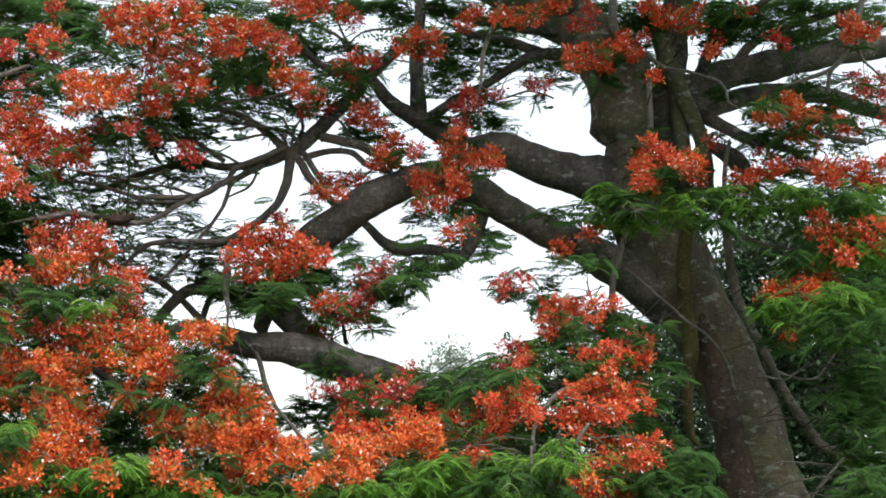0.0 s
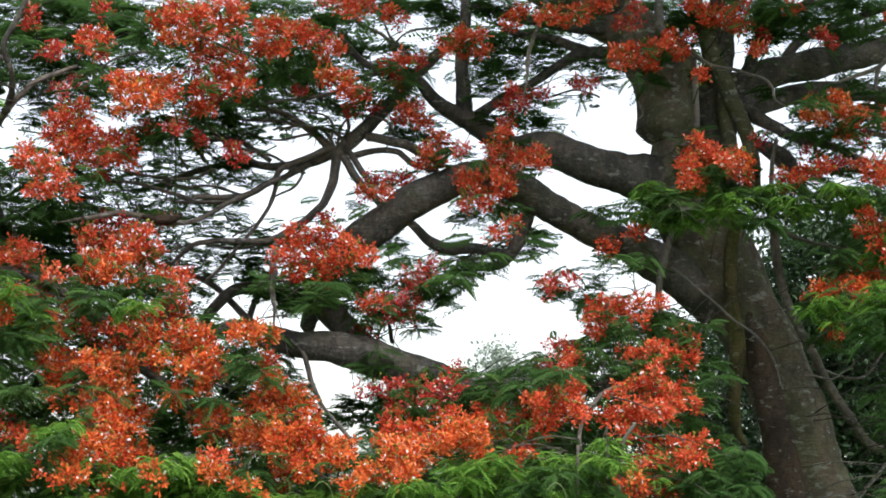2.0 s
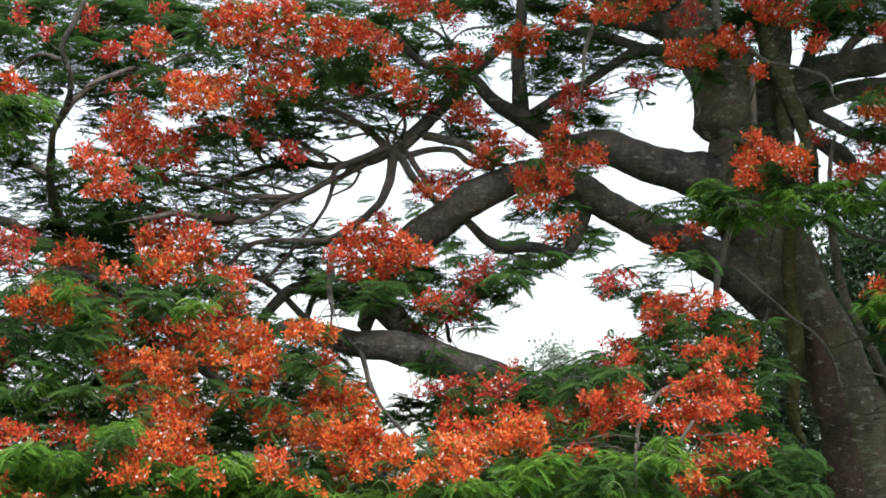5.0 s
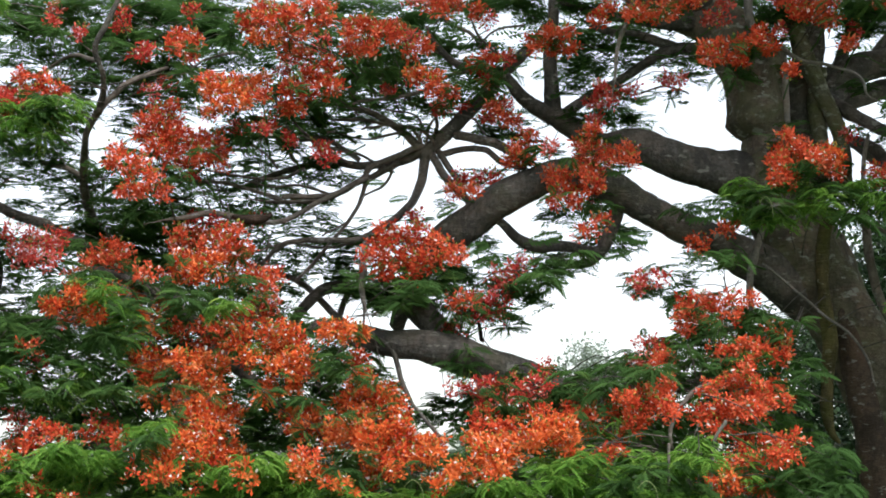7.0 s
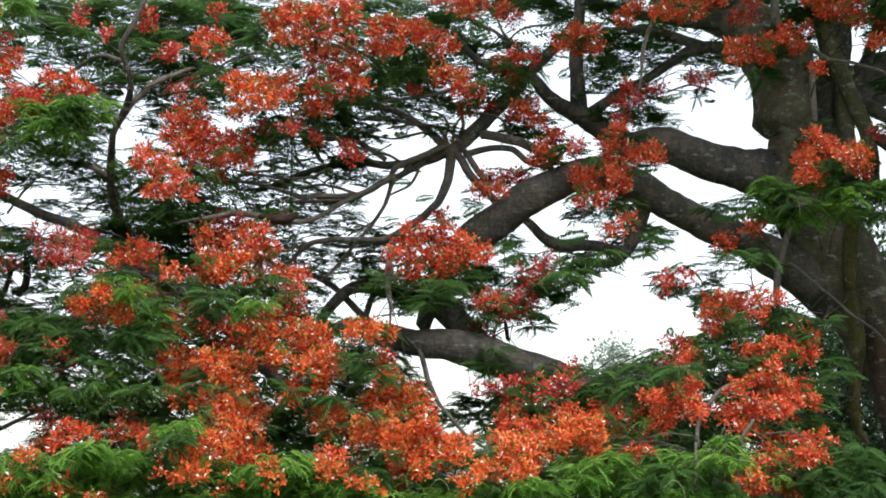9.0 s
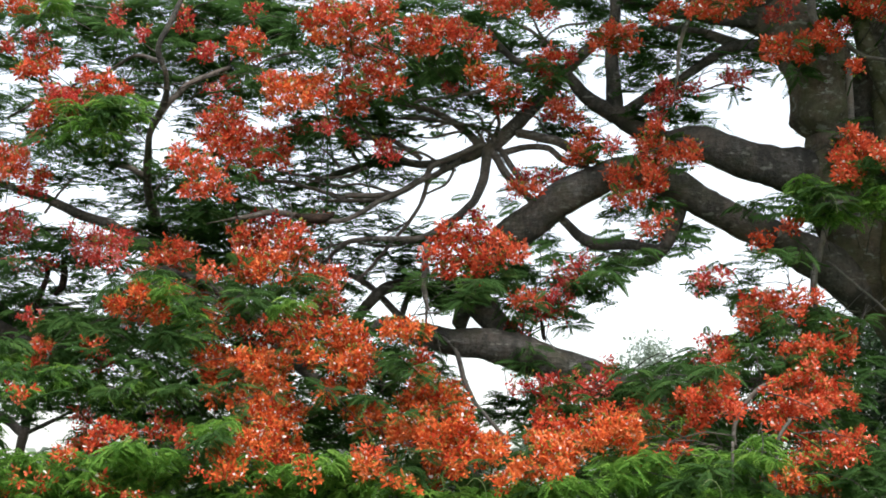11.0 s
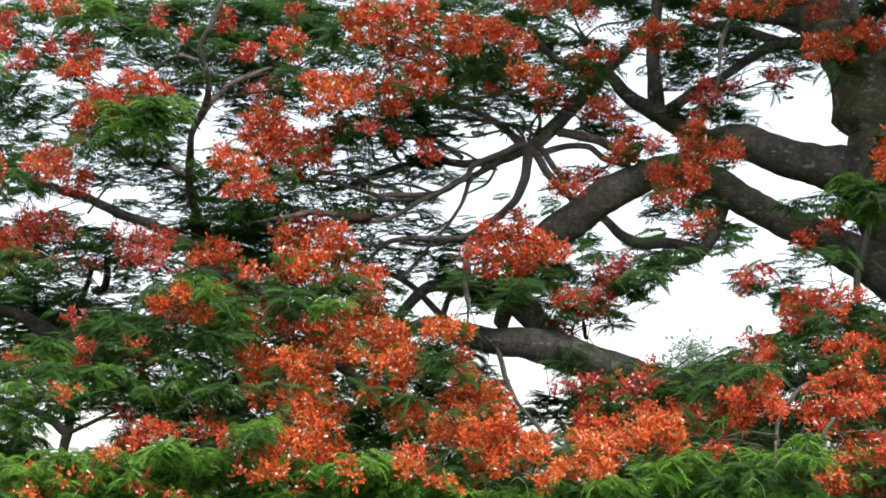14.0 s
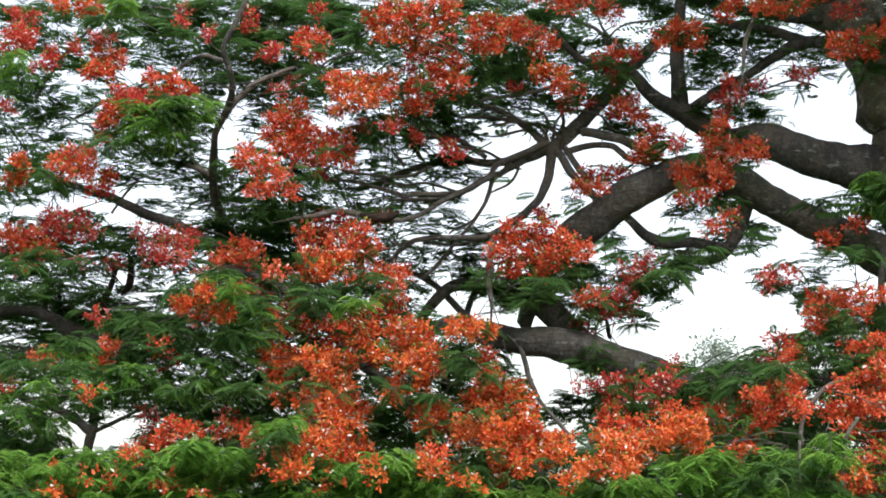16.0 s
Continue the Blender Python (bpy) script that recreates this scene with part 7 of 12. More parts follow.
leaves("dark", -5.02, 18.34, 5.88, 0.10, 6)
leaves("dark", -4.63, 17.91, 5.83, 0.10, 6)
leaves("dark", -4.32, 17.74, 5.79, 0.15, 9)
leaves("dark", -3.77, 18.60, 6.01, 0.15, 19)
leaves("dark", -4.00, 19.78, 6.28, 0.16, 6)
leaves("dark", -3.54, 19.05, 6.10, 0.15, 19)
leaves("dark", -3.76, 20.23, 6.33, 0.16, 6)
leaves("dark", -3.11, 17.92, 5.84, 0.08, 3)
leaves("dark", -5.12, 17.20, 5.54, 0.20, 22)
leaves("dark", -5.10, 18.46, 5.77, 0.16, 9)
leaves("dark", -5.05, 19.45, 6.05, 0.14, 17)
leaves("dark", -5.47, 21.06, 6.43, 0.15, 6)
leaves("dark", -4.24, 17.51, 5.61, 0.15, 9)
leaves("dark", -3.80, 18.92, 5.96, 0.12, 15)
leaves("dark", -4.08, 20.30, 6.22, 0.13, 5)
leaves("dark", -3.42, 18.26, 5.77, 0.12, 15)
leaves("dark", -3.61, 19.24, 6.04, 0.12, 5)
leaves("dark", -3.20, 18.30, 5.79, 0.10, 14)
leaves("dark", -3.53, 20.21, 6.26, 0.12, 4)
leaves("dark", -5.30, 17.53, 5.50, 0.11, 13)
leaves("dark", -5.13, 17.76, 5.56, 0.11, 13)
leaves("dark", -4.21, 17.42, 5.48, 0.12, 7)
leaves("dark", -3.67, 17.23, 5.39, 0.15, 9)
leaves("dark", -3.31, 17.86, 5.54, 0.13, 17)
leaves("dark", -3.57, 19.29, 5.88, 0.14, 6)
leaves("dark", -3.12, 18.01, 5.57, 0.08, 10)
leaves("dark", -3.29, 18.97, 5.78, 0.08, 3)
leaves("dark", -5.04, 18.46, 5.59, 0.16, 20)
leaves("dark", -5.54, 20.31, 5.92, 0.17, 7)
leaves("dark", -3.76, 17.45, 5.30, 0.11, 6)
leaves("dark", -3.60, 17.85, 5.36, 0.11, 6)
leaves("dark", -5.39, 17.98, 5.30, 0.15, 9)
leaves("dark", -5.20, 18.32, 5.42, 0.12, 15)
leaves("dark", -5.52, 19.44, 5.63, 0.12, 5)
leaves("dark", -4.99, 18.45, 5.42, 0.12, 15)
leaves("dark", -5.55, 20.52, 5.83, 0.13, 5)
leaves("dark", -4.09, 17.50, 5.23, 0.20, 12)
leaves("dark", -3.99, 18.60, 5.47, 0.13, 14)
leaves("dark", -3.43, 17.18, 5.17, 0.12, 14)
leaves("dark", -5.02, 18.63, 5.34, 0.21, 27)
leaves("dark", -5.45, 20.21, 5.68, 0.23, 9)
leaves("dark", -4.23, 17.61, 5.06, 0.11, 6)
leaves("dark", -4.17, 18.63, 5.33, 0.17, 18)
leaves("dark", -3.61, 17.65, 5.09, 0.16, 18)
leaves("dark", -3.65, 19.30, 5.45, 0.11, 14)
leaves("dark", -3.85, 20.37, 5.68, 0.12, 4)
leaves("dark", -4.41, 18.21, 5.10, 0.10, 6)
leaves("dark", -4.22, 18.21, 5.06, 0.13, 14)
leaves("dark", -4.08, 18.81, 5.20, 0.13, 6)
leaves("dark", -3.81, 18.85, 5.17, 0.13, 6)
leaves("dark", -5.03, 18.57, 5.07, 0.08, 3)
leaves("dark", -4.43, 17.13, 4.75, 0.17, 10)
leaves("dark", -4.08, 18.75, 5.03, 0.12, 15)
leaves("dark", -4.41, 20.28, 5.30, 0.13, 5)
leaves("dark", -3.65, 17.87, 4.88, 0.11, 15)
leaves("dark", -4.06, 19.85, 5.26, 0.13, 5)
leaves("dark", -3.77, 19.48, 5.20, 0.08, 10)
leaves("dark", -3.96, 20.49, 5.35, 0.09, 3)
leaves("dark", -3.00, 17.71, 4.80, 0.02, 1)
leaves("dark", -4.93, 17.18, 4.63, 0.10, 6)
leaves("dark", -5.42, 19.61, 5.10, 0.08, 3)
leaves("dark", -4.65, 17.55, 4.71, 0.11, 6)
leaves("dark", -4.40, 17.48, 4.67, 0.11, 6)
leaves("dark", -4.14, 19.36, 5.02, 0.14, 17)
leaves("dark", -4.52, 21.14, 5.37, 0.15, 6)
leaves("dark", -3.59, 18.02, 4.77, 0.13, 17)
leaves("dark", -3.84, 19.31, 5.02, 0.14, 6)
leaves("dark", -3.37, 19.40, 5.02, 0.06, 2)
leaves("dark", -2.90, 17.12, 4.59, 0.02, 1)
leaves("dark", -5.30, 17.63, 4.60, 0.11, 6)
leaves("dark", -4.90, 17.06, 4.48, 0.11, 6)
leaves("dark", -4.71, 17.32, 4.58, 0.15, 17)
leaves("dark", -4.56, 17.82, 4.57, 0.11, 6)
leaves("dark", -4.32, 17.82, 4.60, 0.11, 6)
leaves("dark", -4.25, 18.60, 4.75, 0.13, 17)
leaves("dark", -4.58, 20.07, 4.97, 0.14, 6)
leaves("dark", -3.55, 19.12, 4.84, 0.11, 14)
leaves("dark", -3.88, 20.92, 5.10, 0.12, 4)
leaves("dark", -5.83, 19.38, 4.72, 0.12, 5)
leaves("dark", -5.46, 19.02, 4.69, 0.12, 5)
leaves("dark", -5.32, 19.71, 4.81, 0.20, 8)
leaves("dark", -4.32, 17.75, 4.42, 0.13, 7)
leaves("dark", -3.58, 19.47, 4.74, 0.14, 17)
leaves("dark", -3.80, 20.63, 4.94, 0.15, 6)
leaves("dark", -3.49, 19.31, 4.59, 0.08, 12)
leaves("dark", -3.86, 21.35, 4.91, 0.09, 3)
leaves("dark", -3.07, 17.85, 4.36, 0.08, 12)
leaves("dark", -3.29, 19.13, 4.59, 0.08, 3)
leaves("dark", -4.95, 18.17, 4.28, 0.13, 7)
leaves("dark", -4.76, 18.48, 4.35, 0.13, 7)
leaves("dark", -3.23, 18.62, 4.32, 0.11, 16)
leaves("dark", -3.53, 20.35, 4.59, 0.12, 4)
leaves("dark", -5.34, 18.09, 4.10, 0.19, 11)
leaves("dark", -4.87, 17.85, 4.06, 0.19, 11)
leaves("dark", -4.48, 17.71, 4.06, 0.15, 9)
leaves("dark", -4.72, 18.75, 4.27, 0.13, 6)
leaves("dark", -4.30, 18.52, 4.20, 0.16, 24)
leaves("dark", -4.51, 19.41, 4.35, 0.17, 7)
leaves("dark", -3.97, 18.37, 4.11, 0.13, 7)
leaves("dark", -3.59, 17.84, 4.03, 0.13, 7)
leaves("dark", -3.27, 18.11, 4.13, 0.23, 36)
leaves("dark", -3.64, 20.13, 4.45, 0.26, 10)
leaves("dark", -5.27, 17.73, 3.93, 0.15, 9)
leaves("dark", -5.05, 18.06, 3.96, 0.15, 9)
leaves("dark", -4.91, 18.46, 4.05, 0.08, 12)
leaves("dark", -5.49, 20.64, 4.31, 0.09, 3)
leaves("dark", -4.22, 17.94, 3.98, 0.21, 32)
leaves("dark", -4.46, 18.96, 4.15, 0.22, 9)
leaves("dark", -3.87, 17.98, 3.98, 0.14, 8)
leaves("dark", -3.52, 17.70, 3.95, 0.14, 8)
leaves("dark", -3.48, 18.95, 4.10, 0.14, 20)
leaves("dark", -3.64, 19.83, 4.26, 0.14, 6)
leaves("dark", -3.02, 17.41, 3.89, 0.10, 6)
leaves("dark", -5.17, 17.30, 3.79, 0.12, 6)
leaves("dark", -5.03, 17.73, 3.78, 0.13, 6)
leaves("dark", -4.52, 17.00, 3.73, 0.17, 8)
leaves("dark", -5.26, 17.90, 3.70, 0.20, 32)
leaves("dark", -5.53, 18.81, 3.84, 0.21, 9)
leaves("dark", -5.16, 18.90, 3.83, 0.16, 24)
leaves("dark", -5.71, 20.91, 4.10, 0.18, 7)
leaves("dark", -4.85, 19.00, 3.86, 0.16, 24)
leaves("dark", -5.31, 20.79, 4.04, 0.18, 7)
leaves("dark", -3.06, 17.53, 3.66, 0.12, 6)
leaves("dark", -5.06, 17.02, 3.49, 0.13, 22)
leaves("dark", -5.68, 19.09, 3.73, 0.15, 7)
leaves("dark", -4.59, 16.33, 3.39, 0.13, 22)
leaves("dark", -4.83, 17.17, 3.48, 0.13, 7)
leaves("dark", -4.46, 16.83, 3.47, 0.13, 22)
leaves("dark", -4.89, 18.46, 3.64, 0.15, 7)
leaves("dark", -4.17, 16.80, 3.46, 0.13, 22)
leaves("dark", -3.11, 17.29, 3.54, 0.17, 8)
leaves("dark", -5.54, 18.68, 3.52, 0.16, 24)
leaves("dark", -6.00, 20.24, 3.65, 0.17, 7)
leaves("dark", -5.13, 18.40, 3.50, 0.16, 24)
leaves("dark", -4.85, 18.58, 3.53, 0.16, 24)
leaves("dark", -5.36, 20.54, 3.70, 0.18, 7)
leaves("dark", -4.70, 19.33, 3.59, 0.17, 24)
leaves("dark", -5.08, 20.89, 3.79, 0.18, 7)
leaves("dark", -3.50, 17.59, 3.43, 0.10, 5)
leaves("dark", -3.13, 18.26, 3.47, 0.08, 4)
leaves("dark", -5.72, 19.31, 3.48, 0.17, 24)
leaves("dark", -6.15, 20.76, 3.57, 0.18, 7)
leaves("dark", -5.36, 19.25, 3.43, 0.17, 24)
leaves("dark", -5.96, 21.42, 3.69, 0.18, 7)
leaves("dark", -4.84, 18.47, 3.39, 0.13, 20)
leaves("dark", -5.16, 19.67, 3.51, 0.14, 6)
leaves("dark", -4.78, 19.31, 3.44, 0.14, 20)
leaves("dark", -4.98, 20.15, 3.50, 0.14, 6)
leaves("dark", -4.25, 18.17, 3.31, 0.10, 5)
leaves("dark", -3.76, 16.60, 3.20, 0.12, 20)
leaves("dark", -4.21, 18.56, 3.37, 0.13, 6)
leaves("dark", -3.51, 16.55, 3.17, 0.12, 20)
leaves("dark", -3.82, 18.01, 3.34, 0.13, 6)
leaves("dark", -3.57, 17.93, 3.31, 0.10, 5)
leaves("dark", -3.02, 17.23, 3.25, 0.15, 7)
leaves("dark", -4.96, 18.58, 3.25, 0.15, 22)
leaves("dark", -5.43, 20.32, 3.36, 0.16, 7)
leaves("dark", -4.77, 19.02, 3.31, 0.15, 22)
leaves("dark", -5.21, 20.78, 3.49, 0.16, 7)
leaves("dark", -4.41, 18.80, 3.25, 0.15, 7)
leaves("dark", -3.94, 18.02, 3.23, 0.14, 7)
leaves("dark", -3.29, 16.42, 3.06, 0.16, 28)
leaves("dark", -3.60, 17.97, 3.23, 0.18, 8)
leaves("dark", -2.97, 16.65, 3.07, 0.19, 10)
leaves("dark", -4.57, 17.85, 3.04, 0.13, 6)
leaves("dark", -3.18, 18.06, 3.09, 0.17, 8)
leaves("dark", -4.18, 18.02, 2.89, 0.13, 6)
leaves("dark", -3.28, 17.57, 2.88, 0.20, 10)
leaves("dark", -5.36, 18.24, 2.78, 0.18, 8)
leaves("dark", -4.60, 17.76, 2.77, 0.11, 5)
leaves("dark", -4.35, 17.69, 2.80, 0.11, 5)
leaves("dark", -4.01, 17.29, 2.76, 0.12, 6)
leaves("dark", -3.81, 18.82, 2.86, 0.13, 6)
leaves("dark", -3.19, 17.53, 2.76, 0.13, 6)
leaves("dark", -3.15, 18.48, 2.83, 0.08, 4)
leaves("dark", -4.66, 17.95, 2.64, 0.15, 7)
leaves("dark", -4.18, 17.27, 2.61, 0.15, 7)
leaves("dark", -3.40, 16.53, 2.56, 0.17, 8)
leaves("dark", -3.20, 17.99, 2.70, 0.21, 10)
leaves("dark", -5.04, 17.10, 2.49, 0.15, 7)
leaves("dark", -4.67, 17.14, 2.51, 0.12, 6)
leaves("dark", -3.97, 16.37, 2.47, 0.13, 22)
leaves("dark", -3.73, 16.48, 2.46, 0.13, 22)
leaves("dark", -3.42, 16.39, 2.44, 0.15, 26)
leaves("dark", -3.61, 17.26, 2.54, 0.16, 8)
leaves("dark", -3.17, 16.67, 2.49, 0.15, 26)
leaves("dark", -3.34, 17.60, 2.49, 0.16, 8)
leaves("dark", -3.18, 18.31, 2.60, 0.13, 6)
leaves("dark", -4.54, 16.65, 2.36, 0.17, 8)
leaves("dark", -4.12, 16.84, 2.38, 0.10, 16)
leaves("dark", -3.14, 17.55, 2.35, 0.23, 11)
leaves("dark", -2.83, 15.31, 2.18, 0.06, 5)
leaves("dark", -4.92, 16.78, 2.11, 0.16, 26)
leaves("dark", -4.65, 16.95, 2.12, 0.16, 26)
leaves("dark", -4.35, 16.36, 2.00, 0.12, 20)
leaves("mid", 3.52, 16.36, 5.89, 0.13, 20)
leaves("mid", 4.04, 16.95, 4.93, 0.14, 12)
leaves("mid", 4.31, 16.95, 4.94, 0.11, 12)
leaves("mid", 4.26, 16.95, 4.83, 0.12, 12)
leaves("fresh", 2.57, 16.24, 4.25, 0.15, 23)
leaves("fresh", 2.92, 16.50, 4.31, 0.15, 23)
leaves("mid", 3.19, 16.27, 4.26, 0.15, 23)
leaves("fresh", 3.53, 16.45, 4.28, 0.15, 23)
leaves("fresh", 4.06, 16.03, 4.23, 0.15, 24)
leaves("mid", 4.38, 16.05, 4.25, 0.15, 24)
leaves("fresh", 4.77, 16.28, 4.29, 0.16, 24)
leaves("mid", 2.74, 16.11, 4.12, 0.15, 23)
leaves("fresh", 3.04, 16.08, 4.14, 0.15, 23)
leaves("mid", 3.43, 16.46, 4.17, 0.15, 23)
leaves("fresh", 3.69, 16.21, 4.15, 0.15, 23)
leaves("mid", 4.03, 16.42, 4.18, 0.13, 20)
leaves("fresh", 4.24, 16.22, 4.17, 0.13, 20)
leaves("fresh", 4.73, 16.09, 4.11, 0.13, 20)
leaves("fresh", 2.58, 16.15, 4.00, 0.13, 20)
leaves("fresh", 2.83, 16.10, 4.02, 0.13, 20)
leaves("fresh", 3.13, 16.33, 4.06, 0.13, 20)
leaves("fresh", 4.52, 16.15, 3.91, 0.12, 18)
leaves("fresh", 4.41, 16.05, 3.78, 0.14, 22)
leaves("fresh", 4.67, 15.96, 3.77, 0.14, 22)
leaves("fresh", 0.58, 17.40, 3.80, 0.07, 5)
leaves("fresh", 4.43, 16.10, 3.67, 0.14, 22)
leaves("fresh", 4.78, 16.33, 3.69, 0.14, 22)
leaves("fresh", -0.37, 16.40, 3.55, 0.06, 5)
leaves("fresh", 4.23, 15.41, 3.35, 0.13, 22)
leaves("fresh", -1.66, 15.30, 3.19, 0.11, 18)
leaves("fresh", 3.76, 15.75, 3.26, 0.13, 22)
leaves("fresh", 4.02, 15.69, 3.26, 0.13, 22)
leaves("fresh", 4.27, 15.57, 3.23, 0.13, 22)
leaves("fresh", 4.57, 15.64, 3.26, 0.13, 22)
leaves("fresh", -2.54, 15.78, 3.12, 0.09, 14)
leaves("fresh", 3.99, 15.68, 3.13, 0.14, 22)
leaves("fresh", -2.52, 15.71, 2.99, 0.09, 14)
leaves("mid", 4.13, 15.35, 3.00, 0.15, 25)
leaves("mid", 4.48, 15.46, 3.02, 0.15, 25)
leaves("fresh", -1.51, 15.53, 2.89, 0.07, 5)
leaves("fresh", 1.98, 16.77, 3.00, 0.06, 5)
leaves("fresh", 2.55, 15.83, 2.92, 0.07, 5)
leaves("fresh", -2.56, 15.82, 2.79, 0.06, 5)
leaves("fresh", -1.37, 15.52, 2.77, 0.07, 5)
leaves("fresh", 0.69, 16.28, 2.72, 0.07, 5)
leaves("fresh", 2.48, 15.83, 2.69, 0.08, 5)
leaves("fresh", 2.10, 15.65, 2.45, 0.06, 5)
leaves("fresh", -2.16, 14.61, 2.18, 0.13, 30)
leaves("fresh", -2.05, 15.38, 2.22, 0.06, 5)
leaves("fresh", 1.28, 15.34, 2.22, 0.08, 5)
leaves("fresh", 1.08, 15.16, 2.07, 0.06, 5)
leaves("fresh", 1.83, 14.62, 2.05, 0.10, 25)
leaves("fresh", -1.89, 14.58, 1.95, 0.06, 5)
leaves("fresh", -1.35, 14.42, 1.94, 0.09, 23)
leaves("fresh", -1.21, 14.89, 1.96, 0.10, 23)
leaves("fresh", 0.85, 14.92, 1.97, 0.11, 25)
leaves("fresh", 1.02, 14.40, 1.96, 0.10, 25)
leaves("fresh", 1.45, 14.91, 1.98, 0.11, 27)
leaves("fresh", 1.67, 14.83, 1.95, 0.11, 27)
leaves("fresh", 1.82, 14.24, 1.94, 0.11, 27)
leaves("fresh", 2.19, 14.78, 1.96, 0.06, 5)
leaves("mid", 2.69, 14.89, 1.96, 0.06, 5)
leaves("mid", 2.79, 14.54, 1.96, 0.10, 25)
leaves("fresh", -2.06, 14.61, 1.85, 0.09, 23)
leaves("fresh", -1.93, 14.98, 1.88, 0.10, 23)
leaves("fresh", -1.68, 14.72, 1.84, 0.13, 30)
leaves("fresh", -1.42, 14.57, 1.84, 0.12, 30)
leaves("fresh", -1.19, 14.76, 1.88, 0.13, 30)
leaves("fresh", 0.79, 14.25, 1.85, 0.12, 30)
leaves("fresh", 1.06, 14.63, 1.86, 0.13, 30)
leaves("fresh", 1.34, 14.94, 1.85, 0.13, 30)
leaves("fresh", 2.22, 14.75, 1.85, 0.07, 5)
leaves("mid", 2.71, 14.50, 1.84, 0.17, 40)
leaves("mid", 4.23, 14.65, 1.84, 0.13, 30)
leaves("fresh", -1.69, 14.85, 1.74, 0.13, 30)
leaves("fresh", -1.18, 14.70, 1.76, 0.13, 30)
leaves("fresh", -0.94, 14.75, 1.74, 0.13, 30)
leaves("fresh", -0.68, 14.69, 1.76, 0.13, 30)
leaves("fresh", -0.42, 14.83, 1.75, 0.06, 5)
leaves("fresh", 0.21, 14.73, 1.74, 0.15, 35)
leaves("fresh", 0.48, 14.22, 1.73, 0.14, 35)
leaves("fresh", 1.06, 14.83, 1.73, 0.14, 32)
leaves("fresh", 1.60, 14.83, 1.74, 0.14, 32)
leaves("mid", 4.26, 14.89, 1.75, 0.17, 40)
leaves("fresh", -2.28, 14.69, 1.65, 0.13, 30)
leaves("fresh", -2.01, 14.45, 1.66, 0.12, 30)
leaves("fresh", -1.79, 14.62, 1.65, 0.13, 30)
leaves("fresh", -1.58, 14.96, 1.65, 0.13, 30)
leaves("fresh", -1.31, 14.75, 1.65, 0.13, 30)
leaves("fresh", -0.57, 14.68, 1.65, 0.12, 28)
leaves("fresh", -0.33, 14.63, 1.66, 0.12, 28)
leaves("fresh", -0.10, 14.63, 1.66, 0.12, 28)
leaves("fresh", 0.13, 14.75, 1.64, 0.12, 28)
leaves("fresh", 1.05, 14.96, 1.64, 0.14, 33)
leaves("fresh", 1.28, 14.40, 1.66, 0.13, 33)
leaves("fresh", 1.53, 14.23, 1.65, 0.13, 33)
leaves("fresh", 1.81, 14.38, 1.64, 0.13, 33)
leaves("mid", 2.68, 14.26, 1.66, 0.15, 38)
leaves("mid", 4.21, 14.74, 1.64, 0.17, 40)
leaves("fresh", -3.86, 16.32, 5.86, 0.12, 18)
leaves("fresh", -4.83, 16.23, 5.33, 0.19, 29)
leaves("fresh", -4.95, 16.37, 5.24, 0.11, 16)
leaves("fresh", -3.70, 16.50, 4.87, 0.15, 23)
leaves("fresh", -2.74, 15.23, 3.28, 0.15, 25)
leaves("fresh", -4.04, 15.79, 2.76, 0.16, 25)
leaves("fresh", -4.89, 16.64, 2.71, 0.17, 24)
leaves("fresh", -4.19, 16.17, 2.69, 0.10, 15)
leaves("fresh", -4.08, 16.61, 2.72, 0.11, 15)
leaves("fresh", -3.57, 15.37, 2.61, 0.11, 18)
leaves("fresh", -3.35, 15.40, 2.61, 0.11, 18)
leaves("fresh", -3.39, 16.72, 2.70, 0.12, 17)
leaves("fresh", -2.80, 15.36, 2.62, 0.11, 18)
leaves("fresh", -3.21, 15.63, 2.51, 0.16, 25)
leaves("fresh", -4.64, 15.73, 2.43, 0.13, 22)
leaves("fresh", -4.27, 15.65, 2.41, 0.11, 18)
leaves("fresh", -2.81, 16.23, 2.45, 0.12, 17)
leaves("fresh", -4.20, 15.40, 2.29, 0.15, 25)
leaves("fresh", -3.16, 15.98, 2.32, 0.09, 5)
leaves("fresh", -2.68, 14.21, 2.02, 0.16, 40)
leaves("fresh", -2.65, 15.46, 2.08, 0.09, 5)
leaves("fresh", -4.28, 14.49, 1.92, 0.10, 25)
leaves("fresh", -4.11, 14.64, 1.92, 0.10, 25)
leaves("fresh", -3.05, 14.43, 1.92, 0.13, 32)
leaves("fresh", -2.81, 14.53, 1.93, 0.13, 32)
leaves("fresh", -2.54, 14.56, 1.93, 0.13, 32)
leaves("fresh", -4.21, 14.31, 1.80, 0.12, 29)
leaves("fresh", -4.15, 14.96, 1.82, 0.12, 29)
leaves("fresh", -3.84, 14.74, 1.81, 0.12, 29)
leaves("fresh", -3.35, 14.98, 1.83, 0.12, 29)
leaves("fresh", -2.78, 14.62, 1.83, 0.12, 29)
leaves("fresh", -2.56, 14.73, 1.82, 0.12, 29)
leaves("fresh", -4.34, 14.73, 1.70, 0.11, 25)
leaves("fresh", -3.32, 14.79, 1.69, 0.15, 35)
leaves("fresh", -3.06, 14.96, 1.72, 0.15, 35)
leaves("fresh", -2.51, 14.64, 1.69, 0.08, 20)
leaves("fresh", -4.19, 14.23, 1.60, 0.10, 25)
leaves("fresh", -4.19, 14.98, 1.62, 0.11, 25)
leaves("fresh", -3.55, 14.66, 1.59, 0.14, 34)
leaves("fresh", -3.22, 14.44, 1.59, 0.14, 34)
leaves("fresh", -3.00, 14.71, 1.62, 0.14, 34)
leaves("fresh", -2.50, 14.75, 1.60, 0.06, 15)
